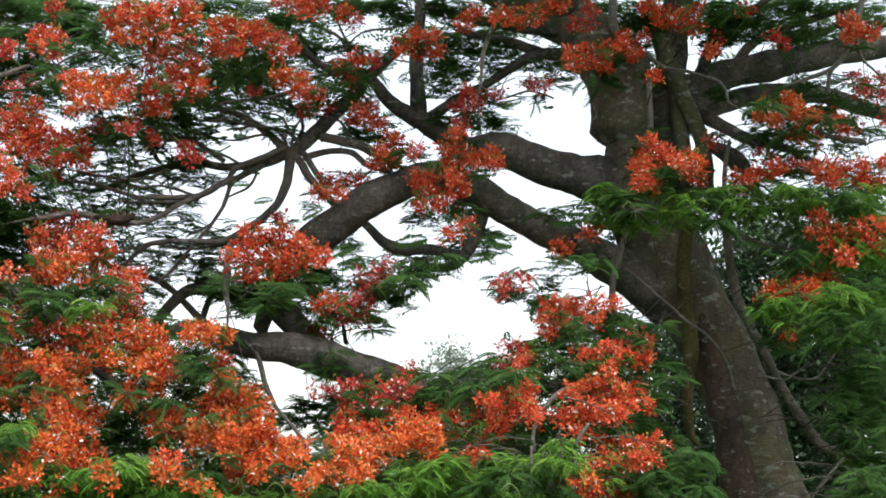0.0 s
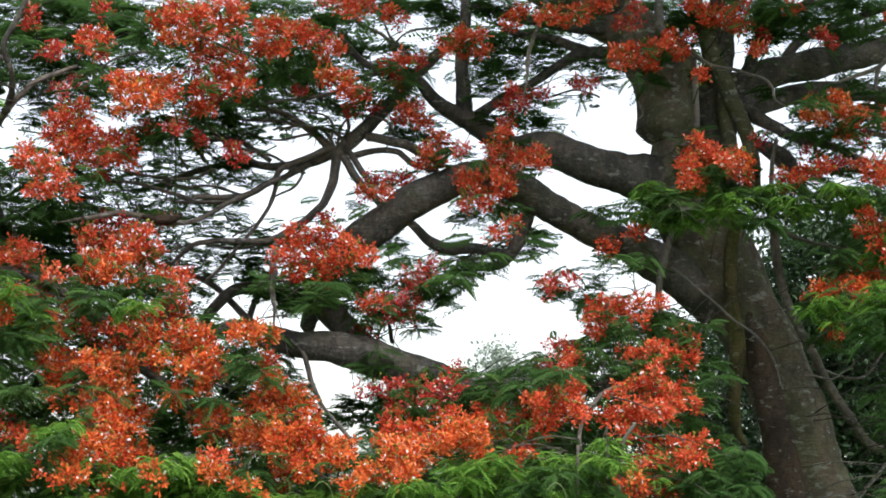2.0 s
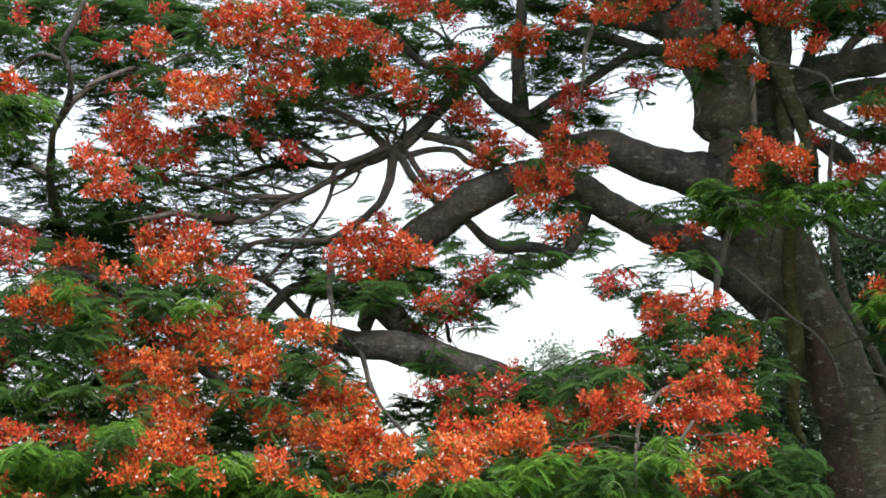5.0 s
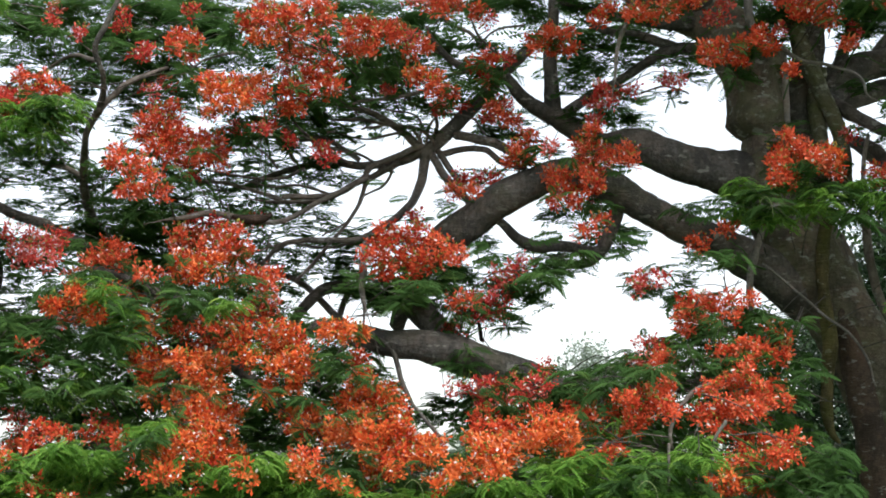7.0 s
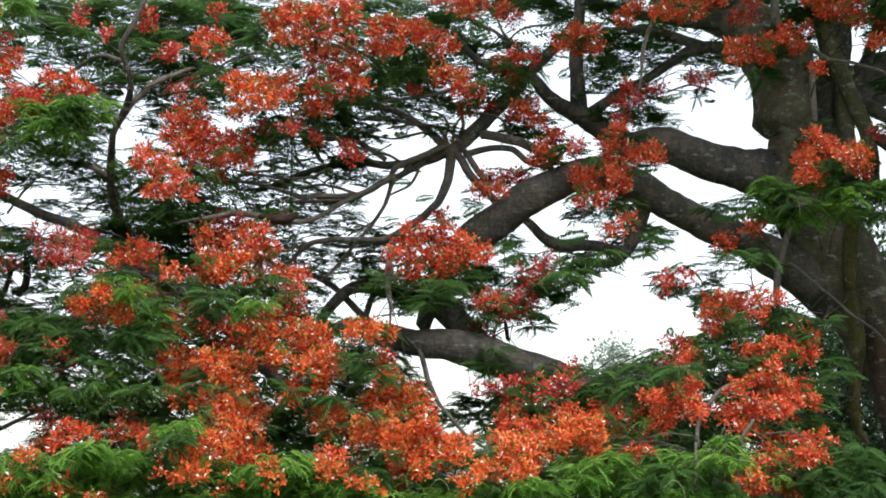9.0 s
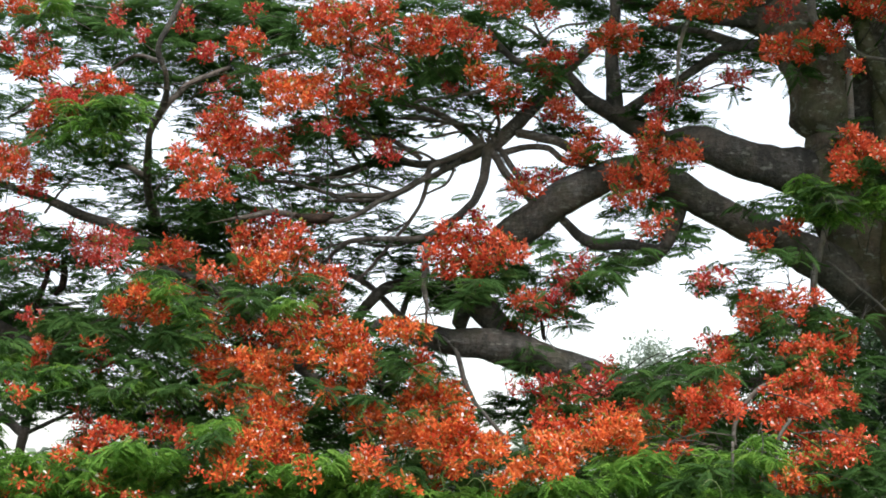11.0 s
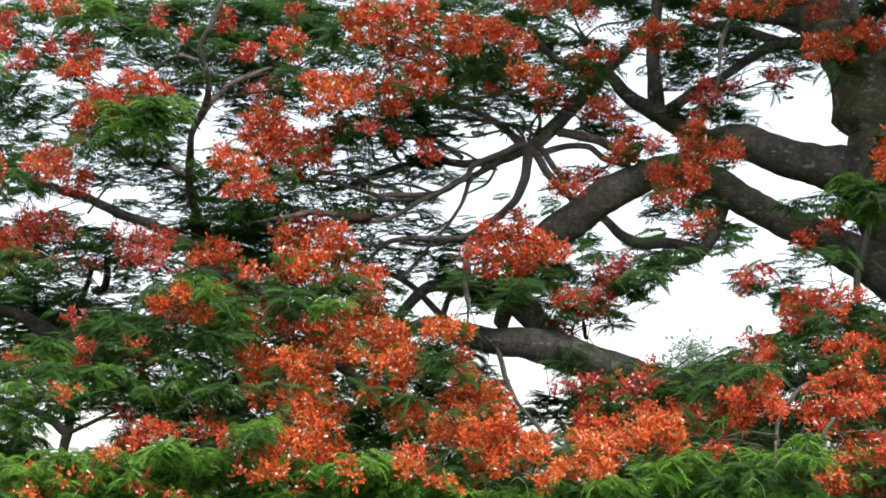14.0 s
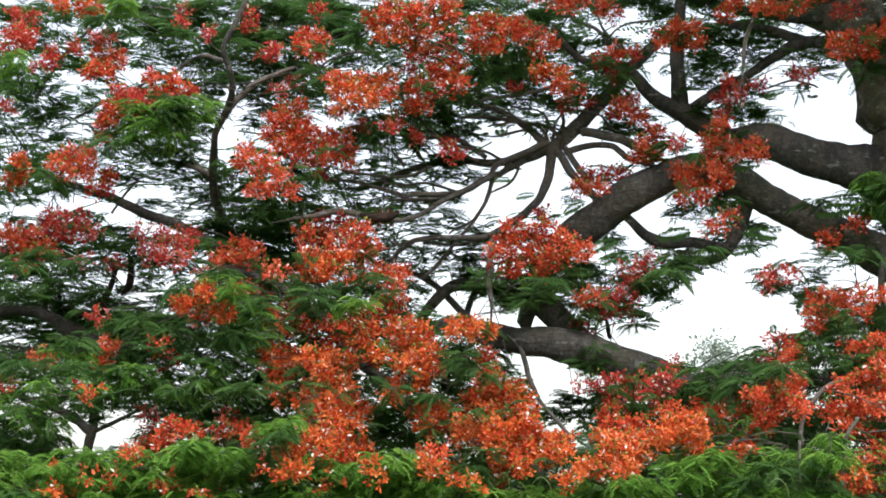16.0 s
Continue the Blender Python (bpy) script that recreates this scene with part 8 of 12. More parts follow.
leaves("mid", -1.89, 17.42, 5.96, 0.07, 10)
leaves("mid", 4.56, 17.28, 6.01, 0.15, 20)
leaves("mid", -1.88, 17.58, 5.86, 0.10, 14)
leaves("mid", -0.11, 17.40, 5.83, 0.11, 15)
leaves("mid", -2.61, 17.88, 5.79, 0.08, 10)
leaves("mid", -0.47, 17.05, 5.62, 0.12, 17)
leaves("mid", -0.68, 17.12, 5.50, 0.11, 15)
leaves("mid", -0.46, 17.41, 5.59, 0.11, 15)
leaves("mid", 2.76, 17.58, 5.67, 0.13, 17)
leaves("mid", -2.25, 16.93, 5.32, 0.11, 15)
leaves("mid", -0.81, 17.77, 5.53, 0.11, 15)
leaves("mid", -0.55, 17.11, 5.40, 0.11, 15)
leaves("mid", 0.40, 16.88, 5.36, 0.14, 20)
leaves("mid", 2.68, 17.53, 5.53, 0.10, 14)
leaves("mid", -0.77, 17.20, 5.28, 0.12, 17)
leaves("mid", 0.44, 17.60, 5.38, 0.13, 17)
leaves("mid", -1.10, 17.41, 5.17, 0.15, 20)
leaves("mid", 3.74, 15.94, 4.94, 0.06, 9)
leaves("mid", -1.73, 16.98, 4.96, 0.07, 10)
leaves("mid", 4.39, 16.42, 4.92, 0.11, 16)
leaves("mid", -1.63, 17.44, 4.93, 0.12, 17)
leaves("mid", -2.75, 17.63, 4.84, 0.08, 10)
leaves("mid", -2.59, 17.58, 4.71, 0.08, 10)
leaves("mid", 0.86, 16.83, 4.60, 0.07, 10)
leaves("mid", -2.82, 17.50, 4.56, 0.13, 17)
leaves("mid", 2.97, 15.98, 4.35, 0.11, 18)
leaves("mid", 5.01, 17.75, 4.66, 0.05, 7)
leaves("mid", 3.85, 16.46, 4.30, 0.15, 23)
leaves("mid", -2.13, 17.58, 4.30, 0.18, 24)
leaves("mid", 2.44, 16.16, 4.12, 0.15, 23)
leaves("mid", 4.43, 15.96, 4.11, 0.13, 20)
leaves("mid", -1.64, 16.96, 4.09, 0.15, 20)
leaves("mid", 1.15, 17.97, 4.28, 0.05, 7)
leaves("mid", 1.33, 16.90, 4.11, 0.10, 14)
leaves("mid", 2.12, 17.04, 4.14, 0.09, 12)
leaves("mid", 3.36, 16.16, 4.00, 0.13, 20)
leaves("mid", 4.16, 16.84, 4.13, 0.17, 24)
leaves("mid", 0.26, 17.60, 4.09, 0.10, 14)
leaves("mid", 1.45, 17.81, 4.10, 0.10, 14)
leaves("mid", 4.77, 16.18, 3.91, 0.12, 18)
leaves("mid", 1.40, 17.48, 3.92, 0.17, 24)
leaves("mid", 4.39, 17.16, 3.92, 0.12, 17)
leaves("mid", -2.79, 16.94, 3.70, 0.04, 3)
leaves("mid", -2.25, 17.49, 3.76, 0.17, 14)
leaves("mid", -1.89, 17.32, 3.79, 0.17, 14)
leaves("mid", -0.60, 17.71, 3.84, 0.15, 12)
leaves("mid", -0.28, 17.18, 3.77, 0.15, 12)
leaves("mid", 0.01, 17.68, 3.83, 0.15, 12)
leaves("mid", 0.75, 18.24, 3.86, 0.21, 16)
leaves("mid", 1.00, 16.35, 3.67, 0.14, 20)
leaves("mid", 2.25, 15.81, 3.60, 0.14, 20)
leaves("mid", 4.20, 16.26, 3.66, 0.07, 10)
leaves("mid", 4.00, 16.13, 3.68, 0.09, 14)
leaves("mid", -2.71, 16.80, 3.60, 0.10, 14)
leaves("mid", -2.60, 17.37, 3.59, 0.10, 8)
leaves("mid", -2.51, 18.13, 3.71, 0.05, 4)
leaves("mid", -2.19, 17.28, 3.63, 0.16, 13)
leaves("mid", -1.84, 16.98, 3.62, 0.16, 13)
leaves("mid", -1.55, 16.86, 3.62, 0.12, 10)
leaves("mid", -0.59, 17.17, 3.64, 0.13, 11)
leaves("mid", -0.31, 16.96, 3.62, 0.13, 11)
leaves("mid", -0.64, 16.81, 3.60, 0.07, 5)
leaves("mid", -0.06, 16.64, 3.58, 0.12, 17)
leaves("mid", 0.55, 17.91, 3.68, 0.13, 10)
leaves("mid", 0.67, 15.98, 3.51, 0.15, 22)
leaves("mid", 1.00, 16.56, 3.59, 0.15, 22)
leaves("mid", 1.92, 17.64, 3.70, 0.18, 14)
leaves("mid", 4.61, 17.56, 3.70, 0.20, 16)
leaves("mid", -0.52, 16.58, 3.45, 0.13, 19)
leaves("mid", -0.25, 15.84, 3.38, 0.12, 19)
leaves("mid", -2.84, 17.51, 3.56, 0.08, 6)
leaves("mid", -2.54, 16.49, 3.42, 0.07, 10)
leaves("mid", -2.46, 16.93, 3.42, 0.07, 6)
leaves("mid", -2.39, 16.42, 3.43, 0.07, 5)
leaves("mid", -2.20, 16.36, 3.43, 0.12, 17)
leaves("mid", -1.90, 16.41, 3.43, 0.19, 27)
leaves("mid", -1.66, 17.54, 3.57, 0.18, 14)
leaves("mid", -1.61, 16.20, 3.40, 0.08, 5)
leaves("mid", 0.56, 17.40, 3.50, 0.10, 8)
leaves("mid", 1.90, 17.67, 3.55, 0.20, 16)
leaves("mid", 4.17, 17.15, 3.50, 0.12, 10)
leaves("mid", 4.47, 17.34, 3.56, 0.12, 10)
leaves("mid", 4.52, 15.46, 3.33, 0.13, 22)
leaves("mid", -0.45, 16.69, 3.34, 0.11, 15)
leaves("mid", -0.23, 16.08, 3.26, 0.10, 15)
leaves("mid", -2.58, 16.01, 3.28, 0.09, 14)
leaves("mid", -2.56, 17.26, 3.36, 0.12, 10)
leaves("mid", -2.19, 16.19, 3.29, 0.09, 14)
leaves("mid", -1.93, 15.69, 3.25, 0.11, 18)
leaves("mid", -1.59, 17.09, 3.34, 0.15, 12)
leaves("mid", 0.19, 17.48, 3.42, 0.12, 10)
leaves("mid", 0.45, 17.81, 3.45, 0.13, 10)
leaves("mid", 2.22, 16.88, 3.32, 0.16, 13)
leaves("mid", 2.61, 17.38, 3.37, 0.16, 13)
leaves("mid", -2.38, 16.38, 3.16, 0.16, 14)
leaves("mid", -2.13, 16.99, 3.26, 0.17, 14)
leaves("mid", -1.94, 16.06, 3.16, 0.08, 5)
leaves("mid", -1.88, 17.33, 3.23, 0.12, 10)
leaves("mid", -1.58, 16.68, 3.23, 0.12, 10)
leaves("mid", -1.38, 16.56, 3.21, 0.07, 10)
leaves("mid", 0.16, 16.50, 3.23, 0.09, 14)
leaves("mid", 0.47, 17.78, 3.28, 0.20, 16)
leaves("mid", 2.22, 17.04, 3.28, 0.19, 16)
leaves("mid", 2.52, 17.03, 3.27, 0.10, 8)
leaves("mid", 2.51, 16.04, 3.17, 0.09, 14)
leaves("mid", 2.89, 17.04, 3.25, 0.12, 10)
leaves("mid", 4.19, 15.34, 3.11, 0.14, 22)
leaves("mid", 4.44, 15.24, 3.10, 0.14, 22)
leaves("mid", -2.50, 17.08, 3.15, 0.15, 12)
leaves("mid", -2.18, 16.72, 3.10, 0.13, 11)
leaves("mid", -1.98, 17.24, 3.11, 0.14, 11)
leaves("mid", -1.68, 16.95, 3.11, 0.13, 11)
leaves("mid", -1.39, 16.67, 3.07, 0.13, 11)
leaves("mid", -1.02, 16.39, 3.09, 0.13, 11)
leaves("mid", -0.76, 16.20, 3.07, 0.13, 11)
leaves("mid", 0.12, 17.98, 3.22, 0.05, 4)
leaves("mid", 2.09, 16.65, 3.11, 0.11, 9)
leaves("mid", 2.37, 17.12, 3.10, 0.11, 9)
leaves("mid", 2.53, 16.61, 3.10, 0.12, 17)
leaves("mid", 2.88, 17.13, 3.15, 0.10, 8)
leaves("mid", 2.91, 16.05, 3.05, 0.11, 17)
leaves("mid", 4.11, 16.53, 3.09, 0.07, 6)
leaves("mid", -2.77, 17.13, 3.03, 0.07, 6)
leaves("mid", -2.43, 16.25, 2.95, 0.13, 19)
leaves("mid", -2.21, 16.42, 2.97, 0.13, 19)
leaves("mid", -1.98, 16.73, 2.94, 0.14, 12)
leaves("mid", -1.70, 16.82, 2.93, 0.14, 12)
leaves("mid", -1.38, 16.35, 2.90, 0.14, 12)
leaves("mid", -1.15, 16.70, 2.94, 0.12, 10)
leaves("mid", -0.85, 16.90, 2.96, 0.19, 16)
leaves("mid", 1.86, 17.87, 3.02, 0.05, 4)
leaves("mid", 1.95, 17.00, 3.00, 0.12, 10)
leaves("mid", 2.10, 16.49, 2.99, 0.09, 8)
leaves("mid", 2.21, 15.90, 2.93, 0.09, 14)
leaves("mid", 2.64, 17.12, 3.01, 0.11, 9)
leaves("mid", 2.85, 17.01, 3.01, 0.11, 9)
leaves("mid", -2.62, 16.74, 2.87, 0.16, 13)
leaves("mid", -2.30, 16.60, 2.85, 0.15, 13)
leaves("mid", -1.96, 16.27, 2.78, 0.14, 12)
leaves("mid", -1.78, 16.68, 2.84, 0.10, 14)
leaves("mid", -1.49, 16.42, 2.83, 0.18, 15)
leaves("mid", -1.11, 16.03, 2.83, 0.17, 15)
leaves("mid", -0.88, 16.62, 2.85, 0.09, 14)
leaves("mid", -0.73, 17.05, 2.84, 0.07, 6)
leaves("mid", 0.16, 16.38, 2.85, 0.09, 14)
leaves("mid", 1.73, 17.55, 2.90, 0.15, 12)
leaves("mid", 1.54, 16.36, 2.84, 0.07, 5)
leaves("mid", 1.69, 16.42, 2.85, 0.07, 5)
leaves("mid", 1.96, 17.18, 2.87, 0.12, 10)
leaves("mid", 2.10, 16.47, 2.86, 0.09, 14)
leaves("mid", 2.34, 16.81, 2.87, 0.10, 8)
leaves("mid", 2.19, 15.79, 2.80, 0.09, 5)
leaves("mid", 2.71, 17.04, 2.90, 0.19, 16)
leaves("mid", 2.53, 15.87, 2.81, 0.06, 5)
leaves("mid", 2.94, 16.49, 2.87, 0.12, 17)
leaves("mid", -2.64, 16.48, 2.73, 0.09, 14)
leaves("mid", -2.39, 16.60, 2.70, 0.18, 15)
leaves("mid", -2.05, 16.74, 2.69, 0.18, 15)
leaves("mid", -2.07, 15.57, 2.67, 0.07, 5)
leaves("mid", -1.71, 16.67, 2.75, 0.12, 17)
leaves("mid", -1.39, 16.61, 2.68, 0.19, 16)
leaves("mid", -1.18, 16.85, 2.72, 0.05, 4)
leaves("mid", -0.62, 16.59, 2.73, 0.17, 14)
leaves("mid", -0.50, 15.59, 2.67, 0.08, 5)
leaves("mid", 0.18, 16.51, 2.73, 0.07, 10)
leaves("mid", 0.80, 17.22, 2.72, 0.15, 12)
leaves("mid", 1.38, 16.76, 2.76, 0.12, 17)
leaves("mid", 1.56, 16.23, 2.70, 0.10, 15)
leaves("mid", 1.74, 15.89, 2.71, 0.10, 15)
leaves("mid", 2.03, 17.11, 2.77, 0.05, 4)
leaves("mid", 2.17, 16.49, 2.73, 0.16, 24)
leaves("mid", 2.52, 16.56, 2.72, 0.17, 14)
leaves("mid", 2.86, 16.74, 2.76, 0.10, 14)
leaves("mid", -2.64, 16.65, 2.63, 0.12, 17)
leaves("mid", -2.33, 16.50, 2.57, 0.17, 14)
leaves("mid", -1.97, 16.19, 2.56, 0.16, 14)
leaves("mid", -2.13, 15.27, 2.54, 0.06, 5)
leaves("mid", -1.52, 16.22, 2.54, 0.12, 10)
leaves("mid", -1.29, 16.18, 2.59, 0.12, 10)
leaves("mid", -1.30, 15.60, 2.56, 0.06, 5)
leaves("mid", -0.57, 16.04, 2.54, 0.18, 16)
leaves("mid", 0.19, 16.77, 2.59, 0.12, 10)
leaves("mid", 0.43, 16.92, 2.66, 0.12, 10)
leaves("mid", 0.73, 16.57, 2.64, 0.19, 16)
leaves("mid", 1.03, 16.47, 2.62, 0.12, 17)
leaves("mid", 1.27, 16.55, 2.62, 0.12, 17)
leaves("mid", 1.30, 16.60, 2.62, 0.05, 4)
leaves("mid", 1.71, 17.38, 2.66, 0.15, 12)
leaves("mid", 1.87, 16.57, 2.58, 0.09, 8)
leaves("mid", 2.06, 16.40, 2.61, 0.12, 17)
leaves("mid", 2.28, 16.25, 2.57, 0.12, 10)
leaves("mid", 2.53, 16.39, 2.59, 0.12, 10)
leaves("mid", 2.82, 16.83, 2.57, 0.10, 8)
leaves("mid", -2.61, 16.19, 2.49, 0.07, 10)
leaves("mid", -2.48, 16.69, 2.52, 0.14, 20)
leaves("mid", -2.35, 16.12, 2.48, 0.09, 8)
leaves("mid", -2.08, 16.02, 2.46, 0.11, 10)
leaves("mid", -1.84, 15.84, 2.47, 0.11, 10)
leaves("mid", -1.62, 15.84, 2.46, 0.11, 17)
leaves("mid", -1.38, 15.76, 2.44, 0.12, 11)
leaves("mid", -1.16, 16.16, 2.42, 0.13, 11)
leaves("mid", -0.71, 16.09, 2.46, 0.14, 12)
leaves("mid", -0.44, 16.18, 2.44, 0.14, 12)
leaves("mid", 0.39, 17.39, 2.54, 0.12, 10)
leaves("mid", 0.69, 17.31, 2.48, 0.12, 10)
leaves("mid", 1.13, 16.55, 2.51, 0.12, 17)
leaves("mid", 1.21, 17.32, 2.53, 0.05, 4)
leaves("mid", 1.48, 16.15, 2.49, 0.13, 11)
leaves("mid", 1.78, 16.56, 2.46, 0.13, 11)
leaves("mid", 2.33, 16.90, 2.50, 0.13, 11)
leaves("mid", 2.51, 16.34, 2.50, 0.13, 11)
leaves("mid", 2.75, 16.24, 2.49, 0.12, 10)
leaves("mid", 4.39, 15.92, 2.46, 0.12, 18)
leaves("mid", 4.84, 16.61, 2.51, 0.12, 18)
leaves("mid", -2.61, 16.54, 2.38, 0.12, 17)
leaves("mid", -2.34, 16.22, 2.38, 0.12, 17)
leaves("mid", -2.12, 16.47, 2.34, 0.14, 12)
leaves("mid", -1.84, 16.47, 2.37, 0.14, 12)
leaves("mid", -1.14, 16.03, 2.37, 0.16, 14)
leaves("mid", -0.81, 16.10, 2.36, 0.17, 15)
leaves("mid", -0.46, 15.84, 2.30, 0.17, 15)
leaves("mid", 0.29, 16.19, 2.37, 0.14, 20)
leaves("mid", 0.32, 16.45, 2.38, 0.07, 6)
leaves("mid", 0.58, 16.29, 2.39, 0.14, 20)
leaves("mid", 0.82, 16.57, 2.33, 0.09, 8)
leaves("mid", 1.10, 16.41, 2.36, 0.19, 16)
leaves("mid", 1.52, 16.39, 2.36, 0.14, 12)
leaves("mid", 1.81, 16.51, 2.34, 0.14, 12)
leaves("mid", 1.67, 15.85, 2.35, 0.07, 5)
leaves("mid", 2.24, 16.51, 2.34, 0.14, 12)
leaves("mid", 2.45, 16.01, 2.31, 0.14, 12)
leaves("mid", 2.78, 16.33, 2.36, 0.09, 14)
leaves("mid", -2.56, 15.94, 2.25, 0.07, 6)
leaves("mid", -2.34, 15.81, 2.21, 0.14, 7)
leaves("mid", -2.03, 15.76, 2.23, 0.12, 11)
leaves("mid", -1.80, 15.82, 2.20, 0.12, 11)
leaves("mid", -1.73, 18.84, 2.33, 0.22, 10)
leaves("mid", -1.19, 16.16, 2.25, 0.12, 17)
leaves("mid", -1.29, 17.49, 2.26, 0.12, 6)
leaves("mid", -1.17, 16.46, 2.24, 0.07, 6)
leaves("mid", -0.95, 16.24, 2.27, 0.14, 12)
leaves("mid", -0.65, 15.81, 2.21, 0.14, 12)
leaves("mid", -0.39, 15.91, 2.20, 0.14, 12)
leaves("mid", 0.16, 16.54, 2.27, 0.09, 14)
leaves("mid", 0.37, 16.64, 2.24, 0.12, 10)
leaves("mid", 0.61, 16.48, 2.25, 0.12, 10)
leaves("mid", 0.63, 15.75, 2.23, 0.06, 5)
leaves("mid", 0.86, 16.38, 2.24, 0.14, 12)
leaves("mid", 1.11, 15.93, 2.22, 0.14, 12)
leaves("mid", 1.44, 16.37, 2.22, 0.16, 14)
leaves("mid", 1.71, 15.84, 2.23, 0.16, 24)
leaves("mid", 1.88, 17.37, 2.28, 0.17, 8)
leaves("mid", 2.17, 16.37, 2.26, 0.14, 12)
leaves("mid", 2.38, 15.89, 2.25, 0.14, 12)
leaves("mid", 2.41, 15.59, 2.23, 0.07, 5)
leaves("mid", 2.86, 16.79, 2.28, 0.19, 27)
leaves("mid", 3.08, 18.08, 2.36, 0.21, 10)
leaves("mid", 4.54, 16.31, 2.25, 0.10, 15)
leaves("mid", 5.05, 18.13, 2.35, 0.12, 5)
leaves("mid", 4.74, 16.25, 2.26, 0.10, 15)
leaves("mid", 5.24, 17.93, 2.36, 0.12, 5)
leaves("mid", -2.62, 16.19, 2.15, 0.05, 4)
leaves("mid", -2.18, 14.35, 2.06, 0.10, 25)
leaves("mid", -2.33, 15.35, 2.10, 0.11, 6)
leaves("mid", -2.17, 16.06, 2.09, 0.16, 14)
leaves("mid", -1.83, 15.85, 2.09, 0.16, 14)
leaves("mid", -1.80, 18.55, 2.22, 0.17, 8)
leaves("mid", -1.43, 18.23, 2.18, 0.17, 8)
leaves("mid", -1.06, 16.25, 2.16, 0.07, 10)
leaves("mid", -1.16, 17.84, 2.16, 0.08, 4)
leaves("mid", -0.76, 15.52, 2.07, 0.15, 13)
leaves("mid", -0.48, 15.95, 2.12, 0.15, 13)
leaves("mid", -0.17, 15.61, 2.06, 0.15, 13)
leaves("mid", 0.32, 15.60, 2.12, 0.12, 11)
leaves("mid", 0.57, 15.76, 2.08, 0.12, 11)
leaves("mid", 0.81, 15.74, 2.09, 0.12, 11)
leaves("mid", 1.08, 16.03, 2.11, 0.13, 11)
leaves("mid", 1.44, 16.60, 2.16, 0.19, 16)
leaves("mid", 1.47, 15.56, 2.12, 0.06, 5)
leaves("mid", 1.76, 16.23, 2.15, 0.16, 24)
leaves("mid", 1.69, 15.86, 2.07, 0.09, 8)
leaves("mid", 2.47, 15.86, 2.07, 0.14, 12)
leaves("mid", 2.85, 16.45, 2.11, 0.14, 12)
leaves("mid", 4.95, 17.79, 2.17, 0.11, 5)
leaves("mid", 5.45, 18.69, 2.23, 0.12, 5)
leaves("mid", -2.39, 15.18, 1.97, 0.11, 17)
leaves("mid", -2.71, 17.24, 2.01, 0.12, 6)
leaves("mid", -2.25, 15.85, 1.97, 0.14, 12)
leaves("mid", -1.93, 15.39, 1.98, 0.13, 12)
leaves("mid", -1.72, 15.81, 2.02, 0.14, 12)
leaves("mid", -1.52, 16.16, 2.02, 0.10, 5)
leaves("mid", -1.31, 16.10, 2.05, 0.10, 5)
leaves("mid", -1.10, 15.84, 1.95, 0.09, 8)
leaves("mid", -0.85, 14.81, 1.96, 0.10, 15)
leaves("mid", -0.67, 15.00, 1.98, 0.10, 15)
leaves("mid", -0.72, 16.21, 2.05, 0.10, 5)
leaves("mid", -0.46, 15.91, 1.96, 0.15, 13)
leaves("mid", -0.16, 15.33, 1.98, 0.14, 13)
leaves("mid", 0.41, 15.47, 1.94, 0.18, 16)
leaves("mid", 0.67, 15.21, 1.96, 0.09, 14)
leaves("mid", 0.75, 17.18, 2.03, 0.10, 5)
leaves("mid", 0.90, 15.94, 2.00, 0.11, 6)
leaves("mid", 1.14, 16.02, 2.01, 0.11, 6)
leaves("mid", 1.06, 15.85, 2.03, 0.09, 8)
leaves("mid", 1.32, 15.77, 1.99, 0.09, 8)
leaves("mid", 1.53, 15.71, 2.01, 0.12, 6)
leaves("mid", 2.03, 15.91, 2.00, 0.12, 6)
leaves("mid", 2.36, 15.33, 2.01, 0.15, 14)
leaves("mid", 2.81, 16.09, 1.98, 0.16, 14)
leaves("mid", 3.17, 16.54, 2.04, 0.12, 6)
leaves("mid", 5.12, 17.79, 2.03, 0.18, 8)
leaves("mid", -2.30, 14.75, 1.85, 0.13, 20)
leaves("mid", -2.60, 16.69, 1.94, 0.14, 7)
leaves("mid", -2.47, 15.44, 1.87, 0.07, 6)
leaves("mid", -2.18, 15.44, 1.89, 0.10, 5)
leaves("mid", -2.14, 15.26, 1.88, 0.07, 6)
leaves("mid", -1.89, 16.57, 1.95, 0.14, 7)
leaves("mid", -1.36, 16.95, 1.91, 0.15, 7)
leaves("mid", -1.02, 15.43, 1.84, 0.13, 12)
leaves("mid", -0.75, 15.23, 1.85, 0.13, 20)
leaves("mid", -0.83, 16.75, 1.90, 0.14, 7)
leaves("mid", -0.47, 15.87, 1.87, 0.14, 12)
leaves("mid", -0.19, 14.90, 1.85, 0.09, 14)
leaves("mid", -0.21, 16.39, 1.89, 0.09, 5)
leaves("mid", 0.14, 15.67, 1.89, 0.12, 11)
leaves("mid", 0.37, 15.02, 1.83, 0.12, 11)
leaves("mid", 0.58, 14.69, 1.84, 0.10, 17)
leaves("mid", 0.66, 16.55, 1.94, 0.12, 6)
leaves("mid", 0.86, 15.59, 1.92, 0.13, 7)
leaves("mid", 1.12, 15.46, 1.93, 0.13, 7)
leaves("mid", 1.45, 16.22, 1.90, 0.14, 7)
leaves("mid", 1.52, 14.23, 1.84, 0.12, 30)
leaves("mid", 1.72, 16.13, 1.87, 0.14, 7)
leaves("mid", 1.85, 14.93, 1.86, 0.13, 30)
leaves("mid", 1.96, 15.84, 1.92, 0.14, 7)
leaves("mid", 2.34, 16.11, 1.84, 0.16, 14)
leaves("mid", 2.44, 14.75, 1.86, 0.15, 24)
leaves("mid", 2.67, 16.10, 1.87, 0.16, 8)
leaves("mid", 3.06, 16.32, 1.91, 0.19, 10)
leaves("mid", 4.84, 16.77, 1.91, 0.14, 7)
